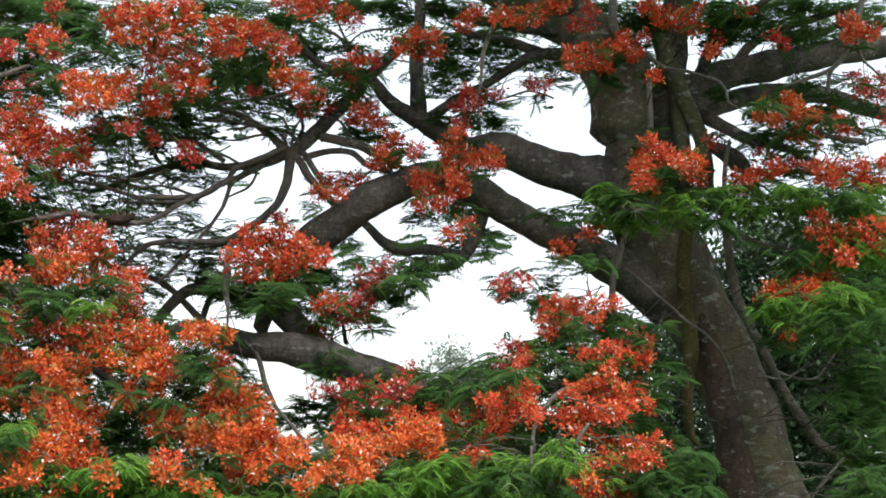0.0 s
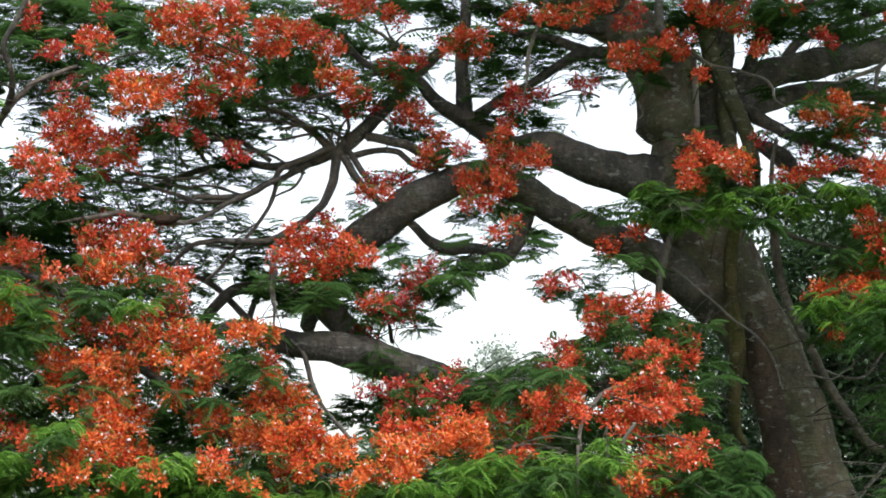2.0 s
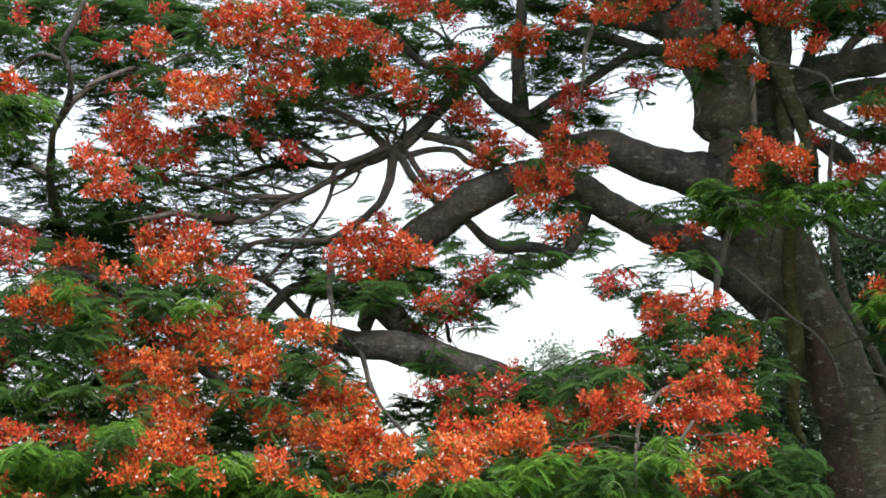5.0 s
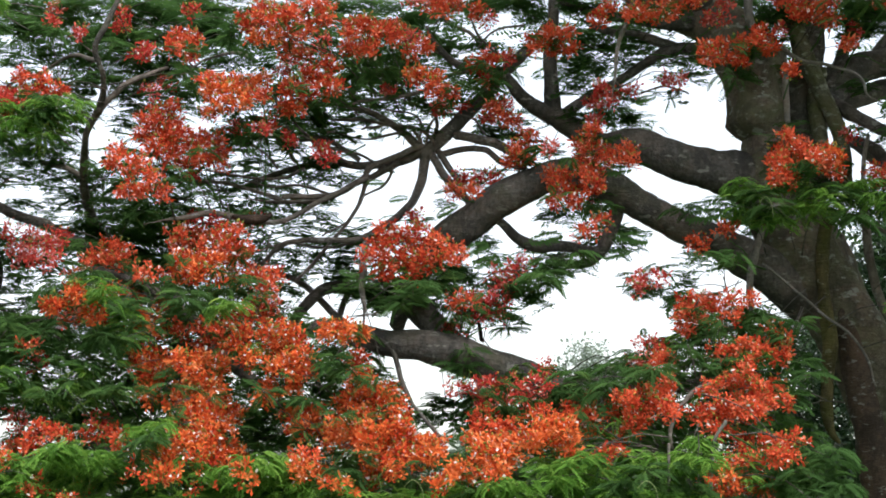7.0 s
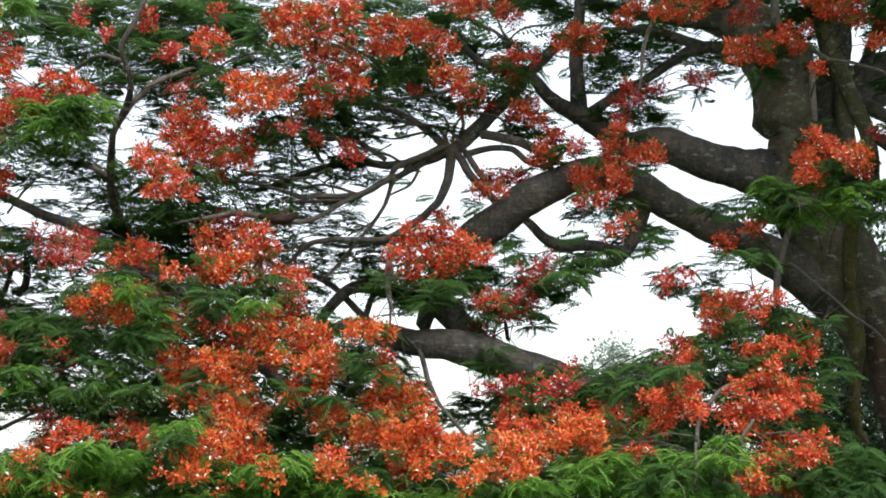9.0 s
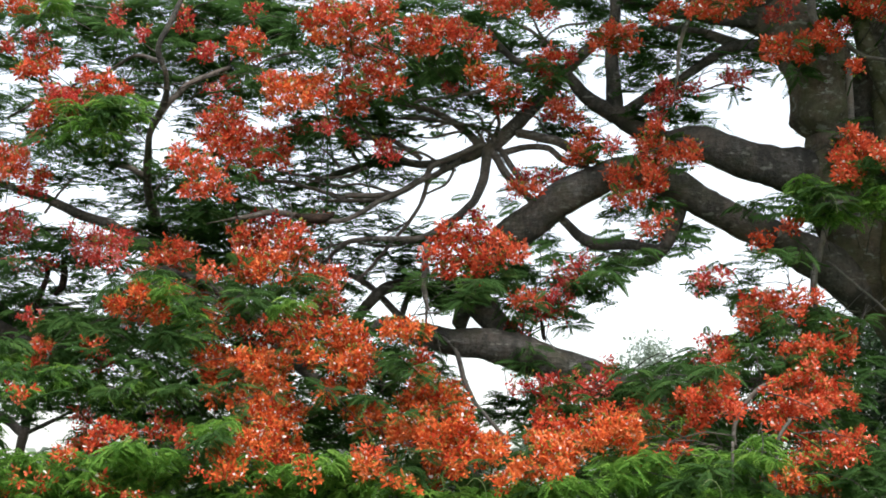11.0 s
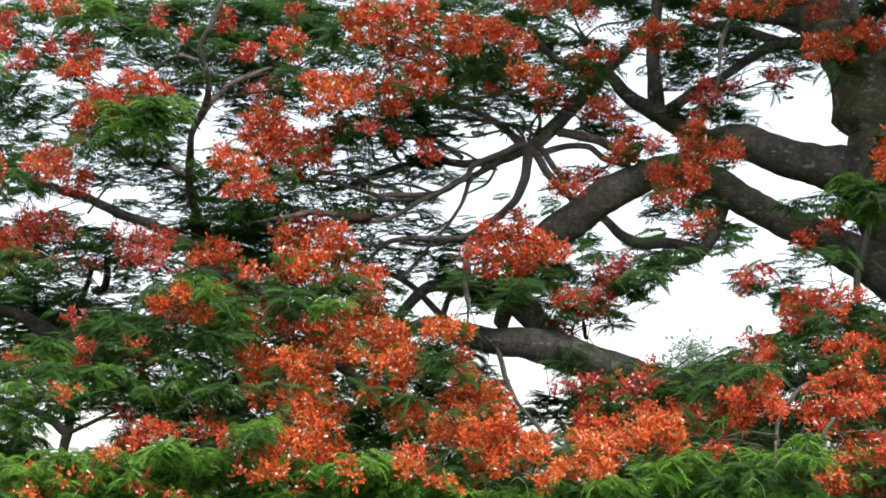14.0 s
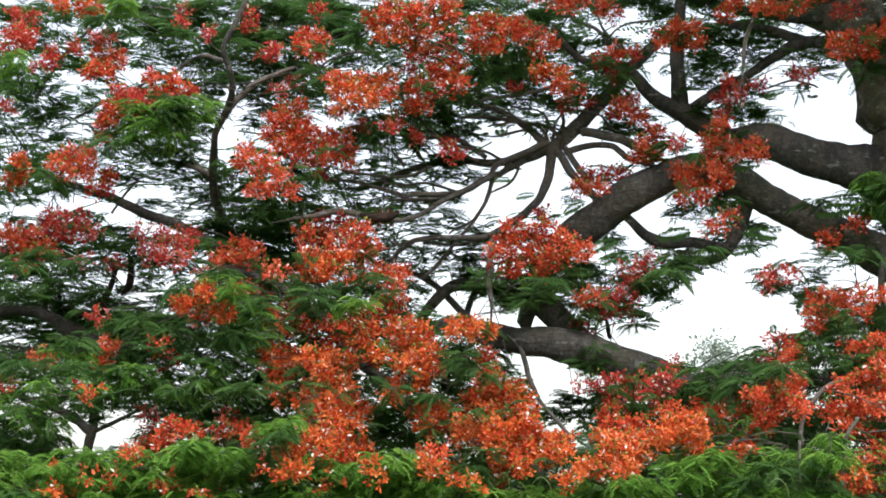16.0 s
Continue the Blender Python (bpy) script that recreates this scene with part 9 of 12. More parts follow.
leaves("mid", -2.31, 14.84, 1.74, 0.13, 20)
leaves("mid", -2.48, 15.92, 1.79, 0.14, 7)
leaves("mid", -2.06, 14.80, 1.76, 0.13, 20)
leaves("mid", -2.03, 16.09, 1.81, 0.07, 6)
leaves("mid", -1.45, 14.91, 1.74, 0.13, 30)
leaves("mid", -1.31, 16.31, 1.82, 0.14, 7)
leaves("mid", -1.05, 16.56, 1.80, 0.14, 7)
leaves("mid", -0.75, 16.03, 1.80, 0.14, 7)
leaves("mid", -0.83, 15.65, 1.73, 0.03, 3)
leaves("mid", -0.50, 15.44, 1.80, 0.13, 12)
leaves("mid", -0.24, 15.27, 1.75, 0.13, 20)
leaves("mid", -0.25, 16.31, 1.77, 0.14, 7)
leaves("mid", -0.02, 16.01, 1.81, 0.09, 8)
leaves("mid", 0.23, 16.09, 1.82, 0.16, 8)
leaves("mid", 0.54, 15.85, 1.76, 0.16, 8)
leaves("mid", 0.78, 14.82, 1.76, 0.14, 32)
leaves("mid", 0.85, 15.98, 1.82, 0.15, 8)
leaves("mid", 1.29, 14.38, 1.75, 0.13, 32)
leaves("mid", 1.43, 16.00, 1.77, 0.15, 8)
leaves("mid", 1.82, 16.91, 1.80, 0.15, 8)
leaves("mid", 1.84, 14.59, 1.75, 0.13, 32)
leaves("mid", 2.09, 16.58, 1.79, 0.15, 8)
leaves("mid", 2.31, 15.88, 1.77, 0.16, 14)
leaves("mid", 2.51, 15.10, 1.76, 0.16, 26)
leaves("mid", 2.66, 16.01, 1.80, 0.17, 9)
leaves("mid", 2.74, 14.60, 1.75, 0.16, 26)
leaves("mid", 2.92, 15.54, 1.80, 0.17, 9)
leaves("mid", 4.53, 15.85, 1.77, 0.18, 10)
leaves("mid", -2.52, 16.24, 1.70, 0.14, 7)
leaves("mid", -2.18, 15.74, 1.66, 0.13, 7)
leaves("mid", -1.95, 16.00, 1.69, 0.14, 7)
leaves("mid", -1.72, 16.28, 1.72, 0.14, 7)
leaves("mid", -1.46, 16.47, 1.67, 0.14, 7)
leaves("mid", -1.09, 15.20, 1.64, 0.13, 20)
leaves("mid", -1.16, 16.23, 1.66, 0.14, 7)
leaves("mid", -0.81, 14.73, 1.67, 0.13, 20)
leaves("mid", -0.91, 16.59, 1.66, 0.14, 7)
leaves("mid", -0.60, 15.52, 1.68, 0.12, 7)
leaves("mid", -0.37, 16.23, 1.72, 0.13, 7)
leaves("mid", -0.11, 15.61, 1.67, 0.12, 7)
leaves("mid", 0.14, 16.57, 1.65, 0.13, 7)
leaves("mid", 0.36, 14.45, 1.66, 0.12, 28)
leaves("mid", 0.39, 15.93, 1.66, 0.13, 7)
leaves("mid", 0.60, 15.23, 1.67, 0.11, 17)
leaves("mid", 0.82, 15.30, 1.68, 0.11, 17)
leaves("mid", 0.87, 16.11, 1.72, 0.12, 6)
leaves("mid", 1.14, 16.20, 1.67, 0.15, 8)
leaves("mid", 1.41, 15.85, 1.69, 0.15, 8)
leaves("mid", 1.73, 16.14, 1.71, 0.15, 8)
leaves("mid", 2.01, 15.94, 1.65, 0.15, 8)
leaves("mid", 2.13, 14.63, 1.66, 0.15, 24)
leaves("mid", 2.49, 15.00, 1.66, 0.16, 38)
leaves("mid", 3.05, 16.23, 1.65, 0.17, 9)
leaves("mid", 4.44, 15.55, 1.69, 0.18, 10)
leaves("mid", -4.11, 16.42, 5.76, 0.09, 14)
leaves("mid", -4.09, 17.41, 5.97, 0.15, 20)
leaves("mid", -3.67, 17.92, 6.10, 0.10, 14)
leaves("mid", -3.47, 17.16, 5.81, 0.15, 20)
leaves("mid", -2.95, 17.01, 5.62, 0.07, 10)
leaves("mid", -4.63, 16.01, 5.16, 0.10, 16)
leaves("mid", -3.53, 16.48, 5.01, 0.12, 18)
leaves("mid", -3.21, 16.07, 4.93, 0.11, 18)
leaves("mid", -3.30, 16.11, 4.80, 0.15, 23)
leaves("mid", -3.75, 16.18, 4.68, 0.12, 18)
leaves("mid", -3.73, 17.16, 4.90, 0.12, 17)
leaves("mid", -3.56, 17.59, 4.95, 0.13, 17)
leaves("mid", -4.77, 17.64, 4.85, 0.08, 10)
leaves("mid", -4.97, 17.97, 4.78, 0.08, 10)
leaves("mid", -3.01, 17.33, 4.64, 0.05, 7)
leaves("mid", -4.48, 16.47, 4.41, 0.14, 22)
leaves("mid", -5.28, 17.56, 4.43, 0.11, 15)
leaves("mid", -5.08, 17.68, 4.48, 0.11, 15)
leaves("mid", -4.78, 17.70, 4.47, 0.18, 24)
leaves("mid", -4.35, 17.30, 4.04, 0.12, 17)
leaves("mid", -4.74, 15.86, 3.58, 0.11, 17)
leaves("mid", -4.48, 15.80, 3.58, 0.11, 17)
leaves("mid", -5.11, 17.91, 3.86, 0.15, 12)
leaves("mid", -4.25, 15.98, 3.61, 0.16, 24)
leaves("mid", -4.50, 18.35, 3.83, 0.18, 14)
leaves("mid", -3.84, 17.98, 3.78, 0.12, 9)
leaves("mid", -3.60, 17.99, 3.79, 0.12, 9)
leaves("mid", -3.09, 17.58, 3.79, 0.15, 12)
leaves("mid", -3.28, 17.61, 3.67, 0.08, 6)
leaves("mid", -2.83, 16.22, 3.49, 0.12, 17)
leaves("mid", -2.95, 17.53, 3.50, 0.02, 2)
leaves("mid", -3.19, 16.01, 3.27, 0.09, 14)
leaves("mid", -3.33, 17.03, 3.36, 0.11, 9)
leaves("mid", -3.12, 17.14, 3.31, 0.11, 9)
leaves("mid", -2.83, 16.54, 3.29, 0.07, 10)
leaves("mid", -3.90, 16.67, 3.21, 0.10, 14)
leaves("mid", -4.33, 17.82, 3.26, 0.10, 8)
leaves("mid", -3.27, 16.45, 3.17, 0.09, 14)
leaves("mid", -3.15, 16.69, 3.14, 0.07, 6)
leaves("mid", -2.83, 16.11, 3.15, 0.14, 20)
leaves("mid", -2.92, 16.77, 3.21, 0.07, 6)
leaves("mid", -3.93, 16.73, 3.08, 0.13, 19)
leaves("mid", -3.49, 15.98, 3.02, 0.13, 19)
leaves("mid", -2.82, 15.81, 2.99, 0.18, 27)
leaves("mid", -4.37, 16.26, 2.91, 0.09, 14)
leaves("mid", -4.02, 15.70, 2.89, 0.11, 18)
leaves("mid", -4.13, 17.11, 2.96, 0.12, 10)
leaves("mid", -3.64, 16.29, 2.93, 0.16, 24)
leaves("mid", -3.57, 16.97, 2.94, 0.10, 8)
leaves("mid", -3.26, 16.70, 2.94, 0.15, 22)
leaves("mid", -2.92, 16.60, 2.94, 0.15, 22)
leaves("mid", -4.89, 16.72, 2.85, 0.19, 16)
leaves("mid", -4.56, 16.77, 2.79, 0.10, 8)
leaves("mid", -4.01, 16.56, 2.81, 0.05, 4)
leaves("mid", -3.79, 16.33, 2.82, 0.12, 17)
leaves("mid", -3.58, 16.47, 2.80, 0.12, 17)
leaves("mid", -3.46, 16.92, 2.86, 0.10, 8)
leaves("mid", -2.89, 15.45, 2.76, 0.18, 29)
leaves("mid", -4.21, 15.34, 2.62, 0.13, 22)
leaves("mid", -2.92, 16.33, 2.69, 0.06, 5)
leaves("mid", -2.82, 16.53, 2.70, 0.07, 10)
leaves("mid", -5.03, 17.05, 2.59, 0.15, 12)
leaves("mid", -4.45, 16.15, 2.54, 0.12, 10)
leaves("mid", -4.31, 16.61, 2.59, 0.14, 20)
leaves("mid", -3.90, 16.11, 2.56, 0.14, 20)
leaves("mid", -3.57, 15.90, 2.54, 0.14, 20)
leaves("mid", -3.14, 16.34, 2.54, 0.05, 4)
leaves("mid", -2.91, 16.37, 2.56, 0.19, 27)
leaves("mid", -4.57, 16.15, 2.42, 0.05, 4)
leaves("mid", -4.02, 15.57, 2.43, 0.11, 18)
leaves("mid", -4.60, 15.69, 2.29, 0.16, 25)
leaves("mid", -4.48, 16.54, 2.32, 0.05, 4)
leaves("mid", -3.64, 16.92, 2.31, 0.10, 8)
leaves("mid", -3.39, 17.15, 2.35, 0.10, 8)
leaves("mid", -2.96, 16.53, 2.35, 0.21, 31)
leaves("mid", -2.99, 17.26, 2.37, 0.12, 10)
leaves("mid", -2.77, 16.34, 2.34, 0.06, 5)
leaves("mid", -4.73, 16.15, 2.22, 0.16, 24)
leaves("mid", -5.00, 17.08, 2.22, 0.17, 8)
leaves("mid", -4.44, 16.32, 2.22, 0.16, 24)
leaves("mid", -5.03, 18.49, 2.30, 0.18, 8)
leaves("mid", -3.57, 16.94, 2.22, 0.12, 10)
leaves("mid", -3.22, 16.59, 2.19, 0.15, 13)
leaves("mid", -2.91, 16.63, 2.20, 0.15, 13)
leaves("mid", -5.36, 18.27, 2.17, 0.17, 8)
leaves("mid", -4.99, 18.19, 2.15, 0.17, 8)
leaves("mid", -3.35, 15.91, 2.08, 0.16, 14)
leaves("mid", -2.97, 15.72, 2.09, 0.18, 10)
leaves("mid", -2.83, 16.53, 2.10, 0.09, 8)
leaves("mid", -4.66, 15.79, 1.97, 0.11, 6)
leaves("mid", -4.66, 16.60, 1.98, 0.12, 6)
leaves("mid", -4.75, 17.85, 2.04, 0.13, 6)
leaves("mid", -3.51, 14.99, 1.93, 0.11, 17)
leaves("mid", -3.95, 16.90, 2.04, 0.12, 6)
leaves("mid", -3.43, 15.34, 1.92, 0.04, 4)
leaves("mid", -3.10, 16.04, 1.97, 0.15, 8)
leaves("mid", -2.83, 16.18, 1.96, 0.15, 8)
leaves("mid", -4.63, 15.75, 1.84, 0.13, 7)
leaves("mid", -4.60, 16.56, 1.89, 0.13, 7)
leaves("mid", -4.31, 16.51, 1.87, 0.13, 7)
leaves("mid", -4.20, 16.15, 1.80, 0.07, 6)
leaves("mid", -3.55, 14.82, 1.80, 0.11, 17)
leaves("mid", -3.92, 16.37, 1.89, 0.12, 6)
leaves("mid", -3.72, 15.71, 1.85, 0.07, 6)
leaves("mid", -3.48, 14.70, 1.81, 0.06, 5)
leaves("mid", -3.03, 14.63, 1.80, 0.12, 29)
leaves("mid", -3.45, 16.64, 1.89, 0.14, 7)
leaves("mid", -2.94, 15.45, 1.87, 0.13, 7)
leaves("mid", -2.78, 15.99, 1.89, 0.13, 7)
leaves("mid", -4.98, 16.89, 1.74, 0.12, 6)
leaves("mid", -3.98, 14.22, 1.70, 0.10, 25)
leaves("mid", -4.05, 15.51, 1.76, 0.18, 16)
leaves("mid", -3.85, 15.99, 1.72, 0.09, 8)
leaves("mid", -3.74, 16.62, 1.76, 0.17, 8)
leaves("mid", -3.23, 15.78, 1.74, 0.16, 8)
leaves("mid", -3.26, 15.82, 1.72, 0.05, 4)
leaves("mid", -2.75, 14.83, 1.72, 0.13, 20)
leaves("mid", -2.92, 15.74, 1.78, 0.13, 7)
leaves("mid", -2.86, 15.67, 1.71, 0.04, 4)
leaves("mid", -4.83, 16.40, 1.60, 0.12, 6)
leaves("mid", -4.64, 16.57, 1.63, 0.12, 6)
leaves("mid", -3.88, 14.80, 1.61, 0.15, 24)
leaves("mid", -4.17, 15.90, 1.61, 0.16, 8)
leaves("mid", -4.01, 16.55, 1.64, 0.16, 8)
leaves("mid", -3.33, 16.35, 1.66, 0.16, 8)
leaves("mid", -2.77, 15.05, 1.62, 0.15, 24)
leaves("mid", -2.92, 15.87, 1.64, 0.16, 8)
leaves("mid", -2.67, 15.76, 1.62, 0.07, 4)
leaves("sprig", -2.84, 16.96, 5.90, 0.05, 2)
leaves("sprig", -1.73, 16.69, 5.87, 0.08, 4)
leaves("sprig", -1.11, 16.57, 5.84, 0.17, 9)
leaves("sprig", 0.12, 16.63, 5.87, 0.07, 4)
leaves("sprig", 1.74, 16.42, 5.86, 0.15, 8)
leaves("sprig", 3.30, 16.47, 5.89, 0.11, 5)
leaves("sprig", -1.61, 16.67, 5.75, 0.13, 6)
leaves("sprig", -0.02, 16.28, 5.66, 0.07, 4)
leaves("sprig", 3.30, 16.49, 5.73, 0.11, 5)
leaves("sprig", -1.25, 16.32, 5.56, 0.12, 6)
leaves("sprig", -1.07, 17.12, 5.72, 0.07, 4)
leaves("sprig", -2.20, 16.36, 5.40, 0.12, 6)
leaves("sprig", -1.28, 16.59, 5.47, 0.11, 5)
leaves("sprig", 2.30, 16.28, 5.43, 0.14, 7)
leaves("sprig", 0.57, 16.93, 5.43, 0.07, 4)
leaves("sprig", 2.27, 16.37, 5.31, 0.11, 5)
leaves("sprig", -2.04, 16.55, 5.19, 0.06, 3)
leaves("sprig", -1.26, 16.36, 5.16, 0.11, 5)
leaves("sprig", -1.05, 16.43, 5.17, 0.11, 5)
leaves("sprig", -0.28, 17.21, 5.39, 0.06, 3)
leaves("sprig", 5.04, 17.21, 5.40, 0.20, 10)
leaves("sprig", -1.24, 16.44, 5.06, 0.13, 7)
leaves("sprig", -0.46, 16.85, 5.17, 0.07, 4)
leaves("sprig", 0.11, 16.47, 5.10, 0.18, 9)
leaves("sprig", 2.08, 17.19, 5.25, 0.09, 4)
leaves("sprig", 3.99, 16.26, 5.09, 0.15, 8)
leaves("sprig", 1.39, 17.23, 5.11, 0.12, 6)
leaves("sprig", 3.96, 16.47, 5.00, 0.13, 6)
leaves("sprig", -1.87, 17.15, 4.95, 0.05, 2)
leaves("sprig", -1.55, 16.88, 4.77, 0.05, 2)
leaves("sprig", 3.61, 16.94, 4.87, 0.07, 4)
leaves("sprig", -2.02, 16.63, 4.59, 0.17, 8)
leaves("sprig", 1.29, 16.40, 4.61, 0.19, 10)
leaves("sprig", 3.12, 16.33, 4.62, 0.13, 7)
leaves("sprig", -2.22, 16.47, 4.45, 0.13, 7)
leaves("sprig", -1.02, 17.15, 4.59, 0.06, 3)
leaves("sprig", -2.43, 16.39, 4.34, 0.09, 5)
leaves("sprig", -2.21, 17.00, 4.42, 0.07, 4)
leaves("sprig", 1.01, 16.27, 4.23, 0.10, 5)
leaves("sprig", 4.29, 16.34, 4.13, 0.07, 4)
leaves("sprig", -2.05, 16.94, 4.08, 0.17, 8)
leaves("sprig", 1.33, 16.29, 3.98, 0.05, 2)
leaves("sprig", 4.40, 16.39, 4.03, 0.18, 9)
leaves("sprig", -2.73, 16.58, 3.76, 0.05, 2)
leaves("sprig", -1.79, 16.38, 3.76, 0.16, 8)
leaves("sprig", -2.68, 16.25, 3.58, 0.03, 2)
leaves("sprig", -1.72, 15.78, 3.52, 0.16, 8)
leaves("sprig", -0.55, 16.42, 3.62, 0.14, 7)
leaves("sprig", 0.01, 16.46, 3.62, 0.14, 7)
leaves("sprig", 0.70, 17.11, 3.71, 0.20, 10)
leaves("sprig", -2.45, 16.31, 3.52, 0.09, 5)
leaves("sprig", -2.02, 15.96, 3.48, 0.15, 8)
leaves("sprig", -0.55, 15.99, 3.45, 0.13, 7)
leaves("sprig", -0.30, 16.40, 3.51, 0.13, 7)
leaves("sprig", 0.52, 16.81, 3.54, 0.12, 6)
leaves("sprig", 4.26, 16.23, 3.54, 0.19, 10)
leaves("sprig", -2.32, 15.94, 3.32, 0.07, 4)
leaves("sprig", -1.51, 15.97, 3.35, 0.16, 8)
leaves("sprig", 0.54, 16.61, 3.42, 0.09, 5)
leaves("sprig", 4.05, 15.71, 3.32, 0.11, 6)
leaves("sprig", -2.33, 15.76, 3.21, 0.11, 6)
leaves("sprig", -1.50, 16.07, 3.25, 0.14, 7)
leaves("sprig", 0.17, 16.04, 3.27, 0.11, 6)
leaves("sprig", 2.09, 15.91, 3.24, 0.15, 8)
leaves("sprig", -2.24, 15.46, 3.06, 0.15, 8)
leaves("sprig", -1.99, 15.87, 3.09, 0.16, 8)
leaves("sprig", -1.71, 15.78, 3.08, 0.11, 6)
leaves("sprig", 2.35, 15.90, 3.14, 0.09, 5)
leaves("sprig", -2.27, 15.50, 2.94, 0.13, 7)
leaves("sprig", -2.05, 15.74, 2.99, 0.12, 7)
leaves("sprig", -1.82, 15.83, 3.01, 0.12, 7)
leaves("sprig", -1.32, 15.73, 2.97, 0.12, 7)
leaves("sprig", -0.97, 15.59, 2.98, 0.12, 7)
leaves("sprig", -0.72, 15.36, 2.93, 0.12, 7)
leaves("sprig", 0.11, 16.56, 3.04, 0.05, 2)
leaves("sprig", 2.19, 15.80, 3.00, 0.10, 5)
leaves("sprig", -1.87, 15.81, 2.85, 0.14, 7)
leaves("sprig", -1.56, 15.38, 2.85, 0.13, 7)
leaves("sprig", -1.07, 15.64, 2.84, 0.11, 6)
leaves("sprig", 1.72, 16.51, 2.92, 0.05, 2)
leaves("sprig", 1.86, 16.22, 2.90, 0.12, 6)
leaves("sprig", -2.39, 15.25, 2.71, 0.14, 8)
leaves("sprig", -1.88, 15.59, 2.75, 0.13, 7)
leaves("sprig", -1.05, 15.20, 2.73, 0.16, 9)
leaves("sprig", 1.60, 16.20, 2.77, 0.14, 7)
leaves("sprig", 2.16, 15.57, 2.74, 0.09, 5)
leaves("sprig", -2.21, 15.39, 2.61, 0.16, 9)
leaves("sprig", -1.27, 15.12, 2.62, 0.17, 10)
leaves("sprig", -1.09, 15.66, 2.64, 0.04, 2)
leaves("sprig", 0.76, 16.34, 2.69, 0.14, 7)
leaves("sprig", 1.87, 15.73, 2.63, 0.04, 2)
leaves("sprig", 2.35, 15.48, 2.65, 0.15, 8)
leaves("sprig", -2.17, 15.33, 2.53, 0.15, 8)
leaves("sprig", -1.41, 15.00, 2.46, 0.11, 6)
leaves("sprig", 0.68, 15.55, 2.51, 0.18, 10)
leaves("sprig", 1.21, 15.51, 2.54, 0.04, 2)
leaves("sprig", 1.60, 16.23, 2.54, 0.14, 7)
leaves("sprig", 2.18, 15.59, 2.51, 0.11, 6)
leaves("sprig", 2.39, 15.46, 2.51, 0.11, 6)
leaves("sprig", 2.59, 15.44, 2.51, 0.09, 5)
leaves("sprig", -2.22, 15.23, 2.41, 0.09, 5)
leaves("sprig", -1.97, 15.16, 2.39, 0.11, 6)
leaves("sprig", -1.77, 15.21, 2.40, 0.11, 6)
leaves("sprig", -1.31, 14.97, 2.40, 0.12, 7)
leaves("sprig", -0.41, 15.21, 2.39, 0.13, 7)
leaves("sprig", 0.36, 15.97, 2.44, 0.11, 6)
leaves("sprig", 0.63, 15.85, 2.44, 0.11, 6)
leaves("sprig", 1.67, 15.47, 2.43, 0.12, 7)
leaves("sprig", 2.15, 15.57, 2.42, 0.12, 7)
leaves("sprig", 2.62, 15.52, 2.43, 0.11, 6)
leaves("sprig", -1.93, 15.02, 2.28, 0.13, 7)
leaves("sprig", -1.70, 15.24, 2.27, 0.13, 7)
leaves("sprig", -1.05, 14.84, 2.25, 0.15, 8)
leaves("sprig", -0.75, 14.82, 2.25, 0.16, 9)
leaves("sprig", -0.45, 15.19, 2.27, 0.16, 9)
leaves("sprig", 0.77, 15.56, 2.30, 0.09, 5)
leaves("sprig", 2.38, 15.53, 2.29, 0.13, 7)
leaves("sprig", -1.69, 14.83, 2.16, 0.12, 7)
leaves("sprig", -0.62, 15.08, 2.20, 0.13, 7)
leaves("sprig", -0.36, 14.89, 2.18, 0.13, 7)
leaves("sprig", 1.03, 14.84, 2.18, 0.13, 7)
leaves("sprig", 1.34, 15.20, 2.20, 0.15, 8)
leaves("sprig", 2.02, 15.24, 2.15, 0.13, 7)
leaves("sprig", 2.28, 15.18, 2.20, 0.13, 7)
leaves("sprig", -0.71, 14.64, 2.04, 0.14, 8)
leaves("sprig", 0.30, 14.85, 2.06, 0.12, 7)
leaves("sprig", 0.54, 15.08, 2.06, 0.12, 7)
leaves("sprig", 0.77, 14.90, 2.04, 0.12, 7)
leaves("sprig", 1.00, 14.79, 2.06, 0.12, 7)
leaves("sprig", 1.60, 14.97, 2.08, 0.09, 5)
leaves("sprig", 2.37, 15.21, 2.08, 0.13, 7)
leaves("sprig", 0.96, 14.44, 1.97, 0.08, 5)
leaves("sprig", 1.21, 14.48, 1.94, 0.08, 5)
leaves("sprig", 2.58, 14.79, 1.97, 0.15, 8)
leaves("sprig", -2.00, 14.28, 1.83, 0.06, 4)
leaves("sprig", -0.43, 14.45, 1.86, 0.12, 7)
leaves("sprig", 0.13, 14.25, 1.84, 0.11, 7)
leaves("sprig", -0.79, 14.86, 1.76, 0.03, 2)
leaves("sprig", -0.48, 14.87, 1.72, 0.13, 7)
leaves("sprig", 2.11, 14.49, 1.75, 0.14, 8)
leaves("sprig", -3.91, 16.26, 4.81, 0.10, 5)
leaves("sprig", -2.78, 16.39, 4.55, 0.02, 2)
leaves("sprig", -3.44, 17.10, 3.98, 0.12, 6)
leaves("sprig", -4.80, 16.84, 3.70, 0.14, 7)
leaves("sprig", -4.10, 16.74, 3.68, 0.17, 8)
leaves("sprig", -3.34, 16.69, 3.62, 0.11, 5)
leaves("sprig", -2.83, 16.09, 3.56, 0.14, 7)
leaves("sprig", -3.16, 16.97, 3.53, 0.07, 4)
leaves("sprig", -2.70, 16.02, 3.34, 0.02, 2)
leaves("sprig", -4.05, 16.67, 3.19, 0.10, 5)
leaves("sprig", -2.98, 15.81, 3.10, 0.07, 4)
leaves("sprig", -2.78, 15.97, 3.11, 0.07, 4)
leaves("sprig", -3.33, 15.84, 2.87, 0.09, 5)
